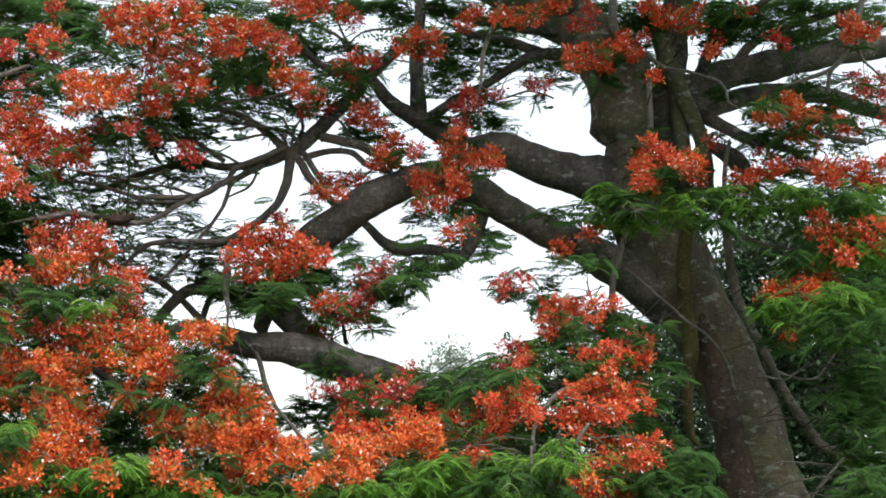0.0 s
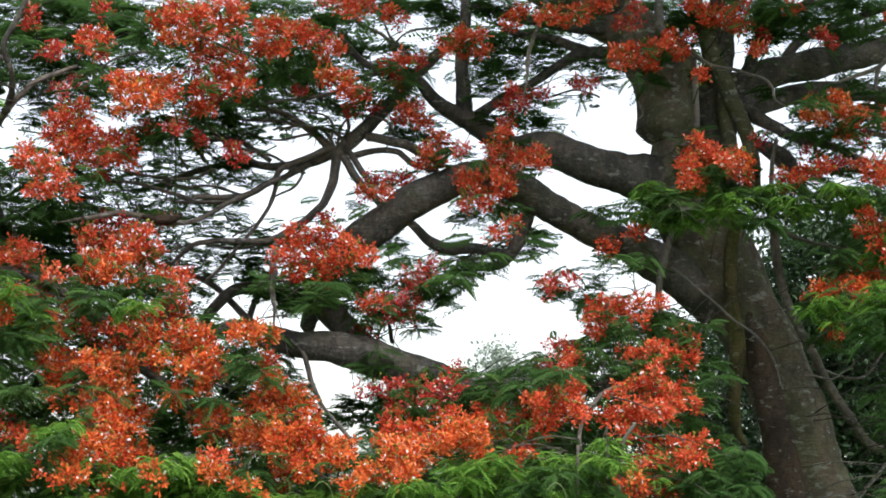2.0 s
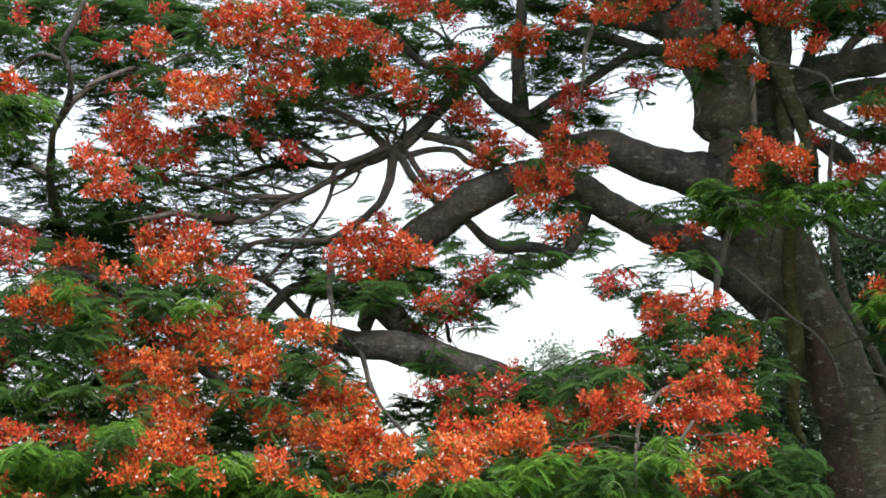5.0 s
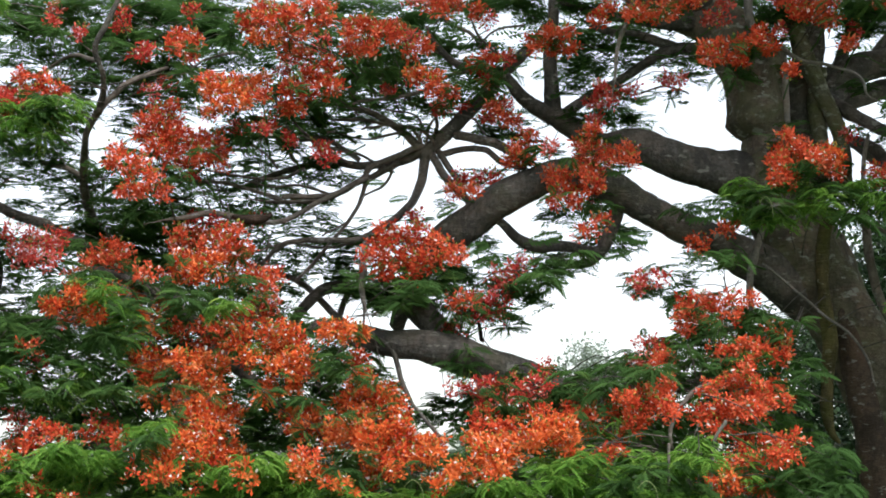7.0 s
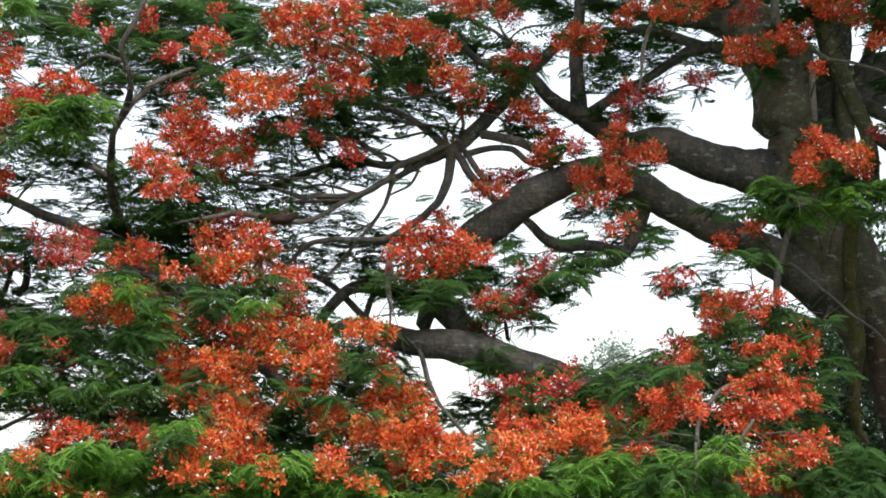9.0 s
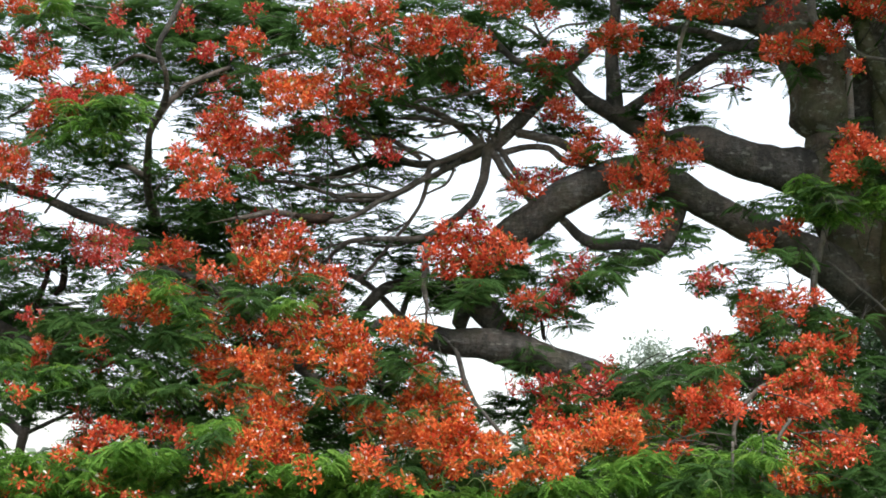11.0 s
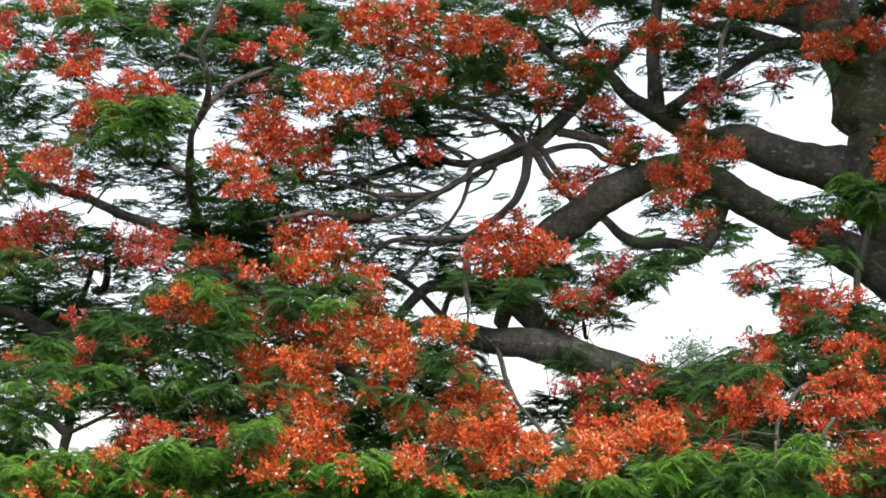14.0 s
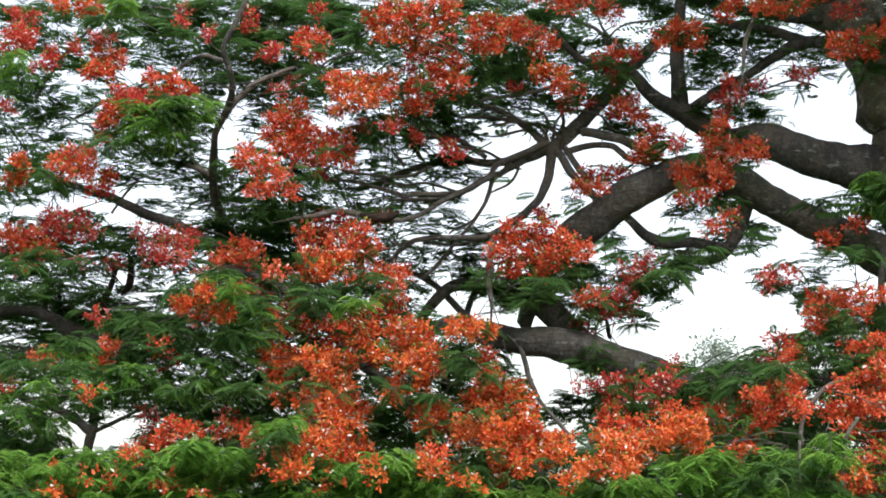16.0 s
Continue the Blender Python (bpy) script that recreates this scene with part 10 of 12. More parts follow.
leaves("sprig", -4.63, 15.84, 2.73, 0.18, 10)
leaves("sprig", -3.30, 16.15, 2.75, 0.09, 5)
leaves("sprig", -2.75, 15.40, 2.58, 0.06, 3)
leaves("sprig", -4.79, 16.24, 2.51, 0.14, 7)
leaves("sprig", -4.25, 15.42, 2.47, 0.11, 6)
leaves("sprig", -4.22, 14.90, 2.35, 0.04, 2)
leaves("sprig", -4.10, 15.12, 2.26, 0.04, 2)
leaves("sprig", -3.42, 15.89, 2.29, 0.09, 5)
leaves("sprig", -2.73, 15.77, 2.29, 0.11, 6)
leaves("sprig", -2.65, 15.10, 2.12, 0.14, 8)
leaves("sprig", -2.64, 15.37, 2.05, 0.09, 5)
leaves("sprig", -3.41, 14.40, 1.82, 0.06, 4)
leaves("sprig", -3.49, 14.52, 1.72, 0.08, 5)
leaves("thin", -2.47, 17.87, 6.20, 0.06, 8)
leaves("thin", -2.17, 19.27, 6.57, 0.07, 8)
leaves("thin", -0.80, 19.38, 6.60, 0.13, 15)
leaves("thin", -0.49, 18.12, 6.27, 0.12, 15)
leaves("thin", 2.99, 17.72, 6.22, 0.06, 8)
leaves("thin", 4.73, 19.78, 6.79, 0.07, 8)
leaves("thin", 5.10, 18.91, 6.54, 0.11, 13)
leaves("thin", 5.37, 18.95, 6.56, 0.14, 16)
leaves("thin", 5.93, 19.87, 6.80, 0.14, 16)
leaves("thin", -2.42, 17.85, 6.06, 0.11, 14)
leaves("thin", -1.03, 19.20, 6.40, 0.08, 10)
leaves("thin", 2.83, 18.38, 6.25, 0.09, 11)
leaves("thin", 4.42, 17.88, 6.13, 0.13, 16)
leaves("thin", 5.05, 17.99, 6.18, 0.14, 18)
leaves("thin", 5.71, 19.18, 6.48, 0.15, 18)
leaves("thin", 4.68, 18.95, 6.43, 0.14, 16)
leaves("thin", -1.11, 18.17, 6.03, 0.16, 19)
leaves("thin", 4.11, 17.72, 5.97, 0.13, 16)
leaves("thin", 5.56, 19.87, 6.53, 0.16, 18)
leaves("thin", 5.90, 19.85, 6.52, 0.16, 18)
leaves("thin", 4.72, 19.11, 6.30, 0.14, 16)
leaves("thin", 4.71, 17.97, 6.04, 0.13, 16)
leaves("thin", -2.14, 18.43, 5.92, 0.20, 24)
leaves("thin", -1.89, 19.90, 6.30, 0.21, 24)
leaves("thin", -1.22, 19.42, 6.20, 0.15, 18)
leaves("thin", 0.37, 17.89, 5.85, 0.20, 25)
leaves("thin", 4.31, 19.60, 6.30, 0.08, 10)
leaves("thin", -2.07, 17.74, 5.66, 0.18, 22)
leaves("thin", -1.72, 17.73, 5.66, 0.18, 22)
leaves("thin", -0.19, 19.23, 6.00, 0.14, 16)
leaves("thin", 0.08, 17.81, 5.67, 0.13, 16)
leaves("thin", 1.66, 18.26, 5.79, 0.21, 25)
leaves("thin", 2.22, 18.44, 5.86, 0.21, 25)
leaves("thin", -3.20, 19.70, 5.92, 0.14, 16)
leaves("thin", -0.26, 17.92, 5.57, 0.05, 6)
leaves("thin", 1.39, 19.14, 5.83, 0.23, 27)
leaves("thin", 2.48, 19.01, 5.84, 0.14, 16)
leaves("thin", 4.82, 18.65, 5.78, 0.13, 16)
leaves("thin", -1.61, 18.63, 5.59, 0.05, 6)
leaves("thin", -0.55, 17.70, 5.39, 0.11, 14)
leaves("thin", -0.32, 17.99, 5.45, 0.12, 14)
leaves("thin", 1.20, 17.63, 5.40, 0.14, 18)
leaves("thin", 3.79, 17.64, 5.40, 0.10, 13)
leaves("thin", -2.40, 17.96, 5.29, 0.08, 10)
leaves("thin", -1.84, 19.71, 5.68, 0.14, 16)
leaves("thin", -0.85, 18.82, 5.48, 0.17, 21)
leaves("thin", -0.49, 18.39, 5.41, 0.17, 21)
leaves("thin", -0.12, 17.81, 5.28, 0.18, 22)
leaves("thin", 1.76, 18.75, 5.49, 0.11, 13)
leaves("thin", 5.62, 19.15, 5.63, 0.19, 22)
leaves("thin", -3.04, 18.60, 5.27, 0.11, 13)
leaves("thin", -0.90, 19.18, 5.43, 0.15, 17)
leaves("thin", -0.60, 19.15, 5.42, 0.15, 17)
leaves("thin", -0.32, 19.87, 5.58, 0.15, 17)
leaves("thin", 0.74, 18.71, 5.34, 0.08, 10)
leaves("thin", 1.23, 17.83, 5.17, 0.13, 16)
leaves("thin", -0.86, 17.75, 4.99, 0.10, 13)
leaves("thin", -0.22, 17.69, 5.00, 0.13, 16)
leaves("thin", 0.65, 17.66, 5.00, 0.08, 10)
leaves("thin", 4.97, 17.83, 5.05, 0.14, 18)
leaves("thin", 5.46, 18.47, 5.20, 0.15, 18)
leaves("thin", -1.99, 19.70, 5.21, 0.21, 24)
leaves("thin", -1.42, 17.86, 4.89, 0.19, 24)
leaves("thin", -1.06, 19.43, 5.18, 0.11, 13)
leaves("thin", -2.02, 19.89, 5.10, 0.20, 22)
leaves("thin", -1.63, 19.95, 5.10, 0.20, 22)
leaves("thin", -2.65, 19.72, 4.93, 0.17, 19)
leaves("thin", -2.12, 18.12, 4.65, 0.16, 19)
leaves("thin", -1.97, 19.72, 4.95, 0.17, 19)
leaves("thin", -1.61, 19.44, 4.89, 0.17, 19)
leaves("thin", -1.28, 18.88, 4.80, 0.12, 14)
leaves("thin", -0.99, 18.04, 4.64, 0.12, 14)
leaves("dark", 4.01, 18.00, 6.21, 0.12, 20)
leaves("dark", 4.23, 18.00, 6.23, 0.10, 14)
leaves("dark", 3.78, 17.80, 6.17, 0.10, 14)
leaves("thin", -2.46, 18.52, 4.59, 0.16, 19)
leaves("thin", -2.28, 19.63, 4.77, 0.16, 19)
leaves("thin", -1.81, 18.19, 4.56, 0.15, 19)
leaves("thin", -1.55, 18.82, 4.64, 0.16, 19)
leaves("thin", -1.83, 18.01, 4.38, 0.17, 21)
leaves("thin", -1.65, 19.94, 4.68, 0.19, 21)
leaves("thin", -1.25, 19.61, 4.65, 0.19, 21)
leaves("thin", 0.01, 18.18, 4.40, 0.05, 6)
leaves("thin", -1.58, 19.87, 4.55, 0.17, 19)
leaves("thin", -1.12, 17.96, 4.24, 0.15, 19)
leaves("thin", 0.96, 17.83, 4.25, 0.08, 10)
leaves("thin", 2.83, 19.23, 4.46, 0.08, 10)
leaves("thin", -1.79, 19.44, 4.34, 0.19, 22)
leaves("thin", -1.39, 19.16, 4.30, 0.19, 22)
leaves("thin", -1.00, 19.12, 4.28, 0.19, 22)
leaves("thin", 1.92, 19.96, 4.41, 0.17, 19)
leaves("thin", -1.73, 18.89, 4.11, 0.14, 17)
leaves("thin", -1.43, 18.63, 4.07, 0.14, 17)
leaves("thin", -1.09, 17.80, 3.98, 0.14, 17)
leaves("thin", 0.33, 18.55, 4.10, 0.16, 19)
leaves("thin", 0.75, 17.97, 3.98, 0.06, 8)
leaves("thin", 1.90, 19.79, 4.26, 0.11, 13)
leaves("thin", -1.82, 19.76, 4.09, 0.14, 16)
leaves("thin", -1.41, 17.91, 3.87, 0.12, 14)
leaves("thin", -1.18, 17.99, 3.87, 0.12, 14)
leaves("thin", 0.47, 19.91, 4.12, 0.11, 13)
leaves("thin", 2.44, 19.27, 4.03, 0.14, 16)
leaves("thin", -2.70, 19.25, 3.89, 0.08, 10)
leaves("thin", -1.52, 19.40, 3.91, 0.12, 14)
leaves("thin", -1.24, 18.95, 3.86, 0.12, 14)
leaves("thin", 0.20, 18.37, 3.80, 0.13, 16)
leaves("thin", 2.42, 19.36, 3.89, 0.11, 13)
leaves("thin", -1.40, 17.66, 3.58, 0.10, 12)
leaves("thin", 0.22, 19.95, 3.81, 0.14, 16)
leaves("thin", 2.31, 18.47, 3.66, 0.11, 12)
leaves("thin", -1.63, 19.96, 3.69, 0.06, 6)
leaves("thin", 0.02, 19.58, 3.64, 0.17, 19)
leaves("thin", 0.92, 19.58, 3.64, 0.11, 12)
leaves("thin", 2.20, 18.67, 3.56, 0.08, 9)
leaves("thin", 0.38, 19.37, 2.68, 0.19, 22)
leaves("thin", -5.21, 19.08, 6.54, 0.08, 8)
leaves("thin", -5.57, 18.35, 6.26, 0.12, 12)
leaves("thin", -5.75, 19.82, 6.59, 0.13, 12)
leaves("thin", -4.84, 18.15, 6.20, 0.13, 13)
leaves("thin", -3.40, 17.89, 6.12, 0.15, 16)
leaves("thin", -5.20, 18.87, 6.23, 0.13, 13)
leaves("thin", -4.68, 17.98, 5.99, 0.13, 13)
leaves("thin", -4.37, 18.90, 6.21, 0.12, 12)
leaves("thin", -3.91, 17.97, 5.99, 0.12, 12)
leaves("thin", -5.23, 18.99, 6.13, 0.19, 19)
leaves("thin", -4.35, 19.53, 6.22, 0.22, 21)
leaves("thin", -4.12, 18.89, 5.91, 0.19, 19)
leaves("thin", -5.33, 19.39, 5.92, 0.14, 13)
leaves("thin", -3.65, 18.39, 5.67, 0.11, 11)
leaves("thin", -5.62, 18.58, 5.60, 0.12, 12)
leaves("thin", -5.21, 18.04, 5.48, 0.12, 12)
leaves("thin", -5.05, 19.93, 5.86, 0.20, 19)
leaves("thin", -4.63, 19.92, 5.86, 0.20, 19)
leaves("thin", -3.47, 18.54, 5.57, 0.12, 12)
leaves("thin", -4.82, 18.91, 5.51, 0.16, 16)
leaves("thin", -3.31, 17.92, 5.29, 0.13, 13)
leaves("thin", -5.42, 18.01, 5.21, 0.13, 13)
leaves("thin", -5.48, 19.16, 5.41, 0.14, 13)
leaves("thin", -4.70, 18.58, 5.28, 0.08, 8)
leaves("thin", -5.28, 17.73, 5.03, 0.18, 19)
leaves("thin", -5.10, 18.41, 5.15, 0.18, 19)
leaves("thin", -4.96, 19.14, 5.27, 0.14, 13)
leaves("thin", -3.79, 19.89, 5.42, 0.09, 8)
leaves("thin", -5.75, 19.19, 5.13, 0.15, 15)
leaves("thin", -5.11, 18.02, 4.92, 0.14, 15)
leaves("thin", -4.40, 18.62, 5.01, 0.21, 21)
leaves("thin", -5.57, 18.51, 4.89, 0.12, 12)
leaves("thin", -5.68, 19.75, 5.09, 0.13, 12)
leaves("thin", -4.18, 17.94, 4.76, 0.21, 21)
leaves("thin", -3.88, 18.15, 4.69, 0.13, 13)
leaves("thin", -3.89, 19.56, 4.92, 0.14, 13)
leaves("thin", -3.36, 19.31, 4.85, 0.11, 11)
leaves("thin", -3.96, 19.92, 4.84, 0.14, 13)
leaves("thin", -4.17, 19.69, 4.65, 0.17, 19)
leaves("thin", -3.80, 19.59, 4.62, 0.17, 19)
leaves("thin", -5.29, 18.40, 4.30, 0.13, 16)
leaves("thin", -4.41, 17.94, 4.24, 0.08, 9)
leaves("thin", -4.16, 19.99, 4.56, 0.19, 20)
leaves("thin", -3.37, 17.86, 4.21, 0.17, 20)
leaves("thin", -5.04, 19.83, 4.23, 0.14, 16)
leaves("thin", -4.33, 18.92, 3.98, 0.11, 12)
leaves("thin", -3.95, 18.30, 3.89, 0.13, 16)
leaves("thin", -4.74, 19.70, 3.90, 0.11, 12)
leaves("thin", -3.80, 17.61, 3.68, 0.13, 16)
leaves("thin", -3.83, 19.07, 3.85, 0.14, 16)
leaves("thin", -4.22, 18.87, 3.68, 0.20, 23)
leaves("thin", -3.57, 17.70, 3.54, 0.19, 23)
leaves("thin", -4.29, 18.89, 3.53, 0.13, 16)
leaves("thin", -3.79, 17.84, 3.46, 0.13, 16)
leaves("thin", -5.57, 18.73, 3.25, 0.13, 16)
leaves("thin", -5.46, 19.31, 3.30, 0.14, 16)
leaves("thin", -5.79, 19.66, 3.21, 0.20, 22)
leaves("thin", -3.86, 19.21, 2.47, 0.16, 19)
leaves("thin", 4.11, 18.20, 4.97, 0.12, 8)
leaves("thin", 4.39, 18.00, 4.99, 0.13, 11)
leaves("dark", 4.63, 18.00, 4.98, 0.12, 9)
leaves("thin", 5.00, 18.30, 5.71, 0.10, 7)
leaves("thin", 5.15, 18.40, 5.08, 0.13, 10)
leaves("dark", 4.82, 18.00, 5.14, 0.10, 8)
leaves("thin", 4.78, 18.60, 6.21, 0.10, 8)
leaves("dark", -5.79, 19.88, 3.47, 0.22, 16)
leaves("dark", -4.77, 19.29, 3.49, 0.22, 16)
leaves("dark", -5.07, 19.78, 3.50, 0.22, 16)
leaves("dark", -5.61, 19.43, 3.33, 0.22, 16)
leaves("dark", -5.15, 19.78, 3.24, 0.22, 16)
leaves("dark", -4.21, 19.64, 3.41, 0.22, 16)
leaves("dark", -4.41, 18.60, 3.31, 0.22, 16)
leaves("dark", -4.07, 19.10, 3.35, 0.22, 16)
leaves("dark", -4.26, 19.35, 3.21, 0.22, 16)
leaves("dark", -4.55, 19.73, 3.57, 0.22, 16)
leaves("dark", -5.23, 19.66, 3.53, 0.22, 16)
leaves("dark", -4.25, 19.61, 3.45, 0.22, 16)
leaves("dark", -5.37, 19.76, 3.15, 0.22, 16)
leaves("dark", -5.48, 19.65, 3.09, 0.22, 16)
leaves("dark", -4.59, 19.29, 3.06, 0.22, 16)
leaves("dark", -4.34, 18.76, 2.99, 0.22, 16)
leaves("dark", -4.33, 19.37, 3.32, 0.22, 16)
leaves("dark", -5.44, 19.07, 3.12, 0.22, 16)
leaves("dark", -4.33, 19.50, 3.40, 0.22, 16)
leaves("dark", -4.98, 18.91, 3.16, 0.22, 16)
leaves("dark", -5.59, 19.80, 3.15, 0.22, 16)
leaves("dark", -4.70, 18.93, 2.98, 0.22, 16)
leaves("dark", -4.51, 20.14, 3.53, 0.22, 16)
leaves("dark", -4.91, 20.15, 3.26, 0.22, 16)
leaves("dark", -4.28, 18.69, 3.03, 0.22, 16)
leaves("dark", -5.04, 18.91, 3.46, 0.22, 16)
leaves("fresh", -3.98, 14.26, 1.67, 0.16, 14)
leaves("fresh", -3.96, 14.62, 1.79, 0.16, 14)
leaves("fresh", -2.87, 14.31, 1.71, 0.16, 14)
leaves("fresh", -3.48, 14.23, 1.71, 0.16, 14)
leaves("fresh", -3.34, 14.49, 1.83, 0.16, 14)
leaves("fresh", -3.35, 14.46, 1.73, 0.16, 14)
leaves("fresh", -3.52, 14.45, 1.90, 0.16, 14)
leaves("fresh", -4.18, 14.47, 1.79, 0.16, 14)
leaves("fresh", -3.14, 14.21, 1.82, 0.16, 14)
leaves("fresh", -3.60, 14.57, 1.90, 0.16, 14)
leaves("fresh", -3.83, 14.65, 1.83, 0.16, 14)
leaves("fresh", -3.75, 14.37, 1.84, 0.16, 14)
leaves("fresh", -3.64, 14.47, 1.93, 0.16, 14)
leaves("fresh", -2.99, 14.57, 1.77, 0.16, 14)
leaves("fresh", -3.70, 16.15, 4.90, 0.10, 9)
leaves("fresh", -3.53, 16.15, 4.92, 0.10, 9)
leaves("fresh", -3.36, 16.15, 4.95, 0.10, 9)
leaves("fresh", -3.19, 16.15, 4.97, 0.10, 9)
leaves("fresh", -3.62, 16.15, 4.78, 0.10, 9)
leaves("fresh", -3.43, 16.15, 4.80, 0.10, 9)
leaves("fresh", -3.24, 16.15, 4.83, 0.10, 9)
leaves("fresh", -3.07, 16.15, 4.90, 0.10, 9)
leaves("fresh", -3.50, 16.15, 4.68, 0.10, 9)
leaves("fresh", -3.28, 16.15, 4.69, 0.10, 9)
leaves("dark", -2.87, 19.10, 6.53, 0.22, 16)
leaves("dark", -2.44, 19.75, 6.38, 0.22, 16)
leaves("dark", -3.35, 19.48, 6.51, 0.22, 16)
leaves("dark", -3.76, 18.83, 6.33, 0.22, 16)
leaves("dark", -2.56, 19.49, 6.71, 0.22, 16)
leaves("dark", -2.62, 19.83, 6.72, 0.22, 16)
leaves("dark", -2.58, 19.53, 6.74, 0.22, 16)
leaves("dark", -3.90, 19.10, 6.42, 0.22, 16)
leaves("dark", -3.69, 19.69, 6.65, 0.22, 16)
leaves("dark", -3.48, 19.52, 6.69, 0.22, 16)
leaves("dark", -3.14, 18.78, 6.19, 0.22, 16)
leaves("dark", -3.41, 19.21, 6.30, 0.22, 16)
leaves("dark", -2.99, 18.42, 6.36, 0.22, 16)
leaves("dark", -2.51, 19.75, 6.76, 0.22, 16)
leaves("dark", -3.31, 19.04, 6.19, 0.22, 16)
leaves("dark", -2.38, 18.78, 6.30, 0.22, 16)
leaves("dark", -2.91, 19.56, 4.07, 0.20, 16)
leaves("dark", -3.14, 19.50, 4.32, 0.20, 16)
leaves("dark", -3.44, 19.49, 4.05, 0.20, 16)
leaves("dark", -3.11, 18.87, 3.92, 0.20, 16)
leaves("dark", -3.14, 19.13, 3.95, 0.20, 16)
leaves("dark", -2.99, 19.92, 4.15, 0.20, 16)
leaves("dark", -2.72, 19.73, 4.06, 0.20, 16)
leaves("dark", -3.46, 19.79, 4.08, 0.20, 16)
leaves("dark", -3.16, 19.27, 4.10, 0.20, 16)
leaves("dark", -2.67, 19.16, 4.22, 0.20, 16)
leaves("dark", -3.54, 19.48, 4.21, 0.20, 16)
leaves("dark", -2.67, 19.06, 3.87, 0.20, 16)
leaves("dark", -2.73, 19.75, 4.37, 0.20, 16)
leaves("dark", -3.27, 18.70, 4.11, 0.20, 16)
leaves("dark", -2.70, 18.80, 3.89, 0.20, 16)
leaves("dark", -3.06, 19.29, 4.27, 0.20, 16)
leaves("mid", -2.94, 15.50, 3.28, 0.13, 18)
leaves("mid", -2.60, 15.60, 3.18, 0.12, 16)
leaves("mid", -2.78, 15.40, 2.92, 0.15, 20)
leaves("mid", -3.13, 15.60, 2.98, 0.13, 18)
leaves("mid", -2.41, 15.30, 2.91, 0.12, 16)
leaves("mid", -2.11, 15.50, 3.26, 0.12, 16)
leaves("mid", -3.33, 15.50, 2.84, 0.13, 18)
leaves("mid", -2.95, 15.20, 2.55, 0.14, 18)
leaves("mid", -2.58, 15.20, 2.51, 0.13, 18)
leaves("mid", -3.28, 15.30, 2.51, 0.13, 16)
leaves("mid", -3.58, 15.80, 3.13, 0.12, 14)
leaves("mid", -0.82, 15.10, 2.75, 0.10, 12)
leaves("mid", -0.78, 15.20, 2.60, 0.10, 12)
leaves("mid", -0.99, 15.10, 2.44, 0.08, 9)
leaves("mid", 1.01, 15.30, 2.60, 0.11, 16)
leaves("mid", 1.17, 15.20, 2.52, 0.12, 18)
leaves("mid", 1.30, 15.40, 2.64, 0.10, 14)
leaves("mid", 0.77, 15.40, 2.48, 0.08, 6)
leaves("mid", 1.60, 15.30, 2.64, 0.10, 13)
leaves("mid", 1.85, 15.40, 2.81, 0.10, 14)
leaves("mid", 2.06, 15.50, 2.75, 0.09, 12)
leaves("mid", 2.81, 15.60, 2.58, 0.12, 14)
leaves("mid", 2.27, 15.50, 3.01, 0.08, 7)
leaves("mid", 2.64, 15.90, 2.96, 0.08, 8)
leaves("mid", 0.31, 15.60, 2.49, 0.09, 7)
leaves("dark", -4.86, 18.20, 4.09, 0.14, 14)
leaves("dark", -4.45, 18.20, 4.06, 0.14, 14)
leaves("dark", -4.08, 18.20, 4.05, 0.14, 14)
leaves("dark", -4.64, 18.00, 3.87, 0.14, 16)
leaves("dark", -4.21, 18.00, 3.82, 0.14, 14)
leaves("dark", -3.77, 18.00, 3.86, 0.13, 14)
leaves("mid", -3.22, 17.20, 3.87, 0.13, 14)
leaves("mid", -3.02, 17.30, 4.21, 0.12, 14)
leaves("mid", -2.74, 17.30, 4.16, 0.13, 16)
leaves("mid", -2.89, 17.40, 4.41, 0.10, 10)
leaves("mid", -2.56, 17.40, 4.35, 0.10, 10)
leaves("mid", -4.25, 15.30, 2.76, 0.13, 16)
leaves("mid", -3.96, 15.30, 2.68, 0.13, 16)
leaves("fresh", -4.05, 14.90, 2.48, 0.13, 9)
leaves("fresh", -3.77, 15.00, 2.56, 0.12, 8)
leaves("mid", -4.11, 15.00, 2.29, 0.12, 12)
leaves("mid", -3.58, 15.30, 2.66, 0.12, 14)
leaves("dark", -3.22, 18.00, 4.11, 0.13, 14)
leaves("dark", -2.85, 18.00, 4.08, 0.13, 14)

# the crown goes on above and behind, out of view, and shades the limbs
for _ in range(420):
    leaves("high", *rng.uniform((-6, 17.5, 6.9), (8, 24, 8.6)), 0.4, 9, 0.1)
# more unseen leaves, added over the trunk to darken its upper part
for _ in range(300):
    leaves("high", *rng.uniform((0, 14.8, 6.9), (8, 18.5, 8.6)), 0.4, 9, 0.1)
for _ in range(220):
    leaves("high", *rng.uniform((0.8, 15.2, 6.8), (5.2, 18.6, 8.2)), 0.4, 9, 0.1)
# a thin veil of far leaves between the limbs
for _ in range(200):
    VEIL = rng.uniform((-5.4, 19.5, 3.9), (6.8, 22, 6.7))
    VEIL[0] *= VEIL[1] / 18
    VEIL[2] = 1.6 + (VEIL[2] - 1.6) * VEIL[1] / 18
    if not in_gap(VEIL):
        leaves("thin", *VEIL, 0.3, 7, 0.1)
for (whose, kind), heap in HEAPS.items():
    if heap.n:
        heap.build("foliage", [LEAF, YOUNG_LEAF], whose, "stuff")
for whose, wood in WOOD.items():
    if wood:
        wood_object("twig_work", wood, whose)


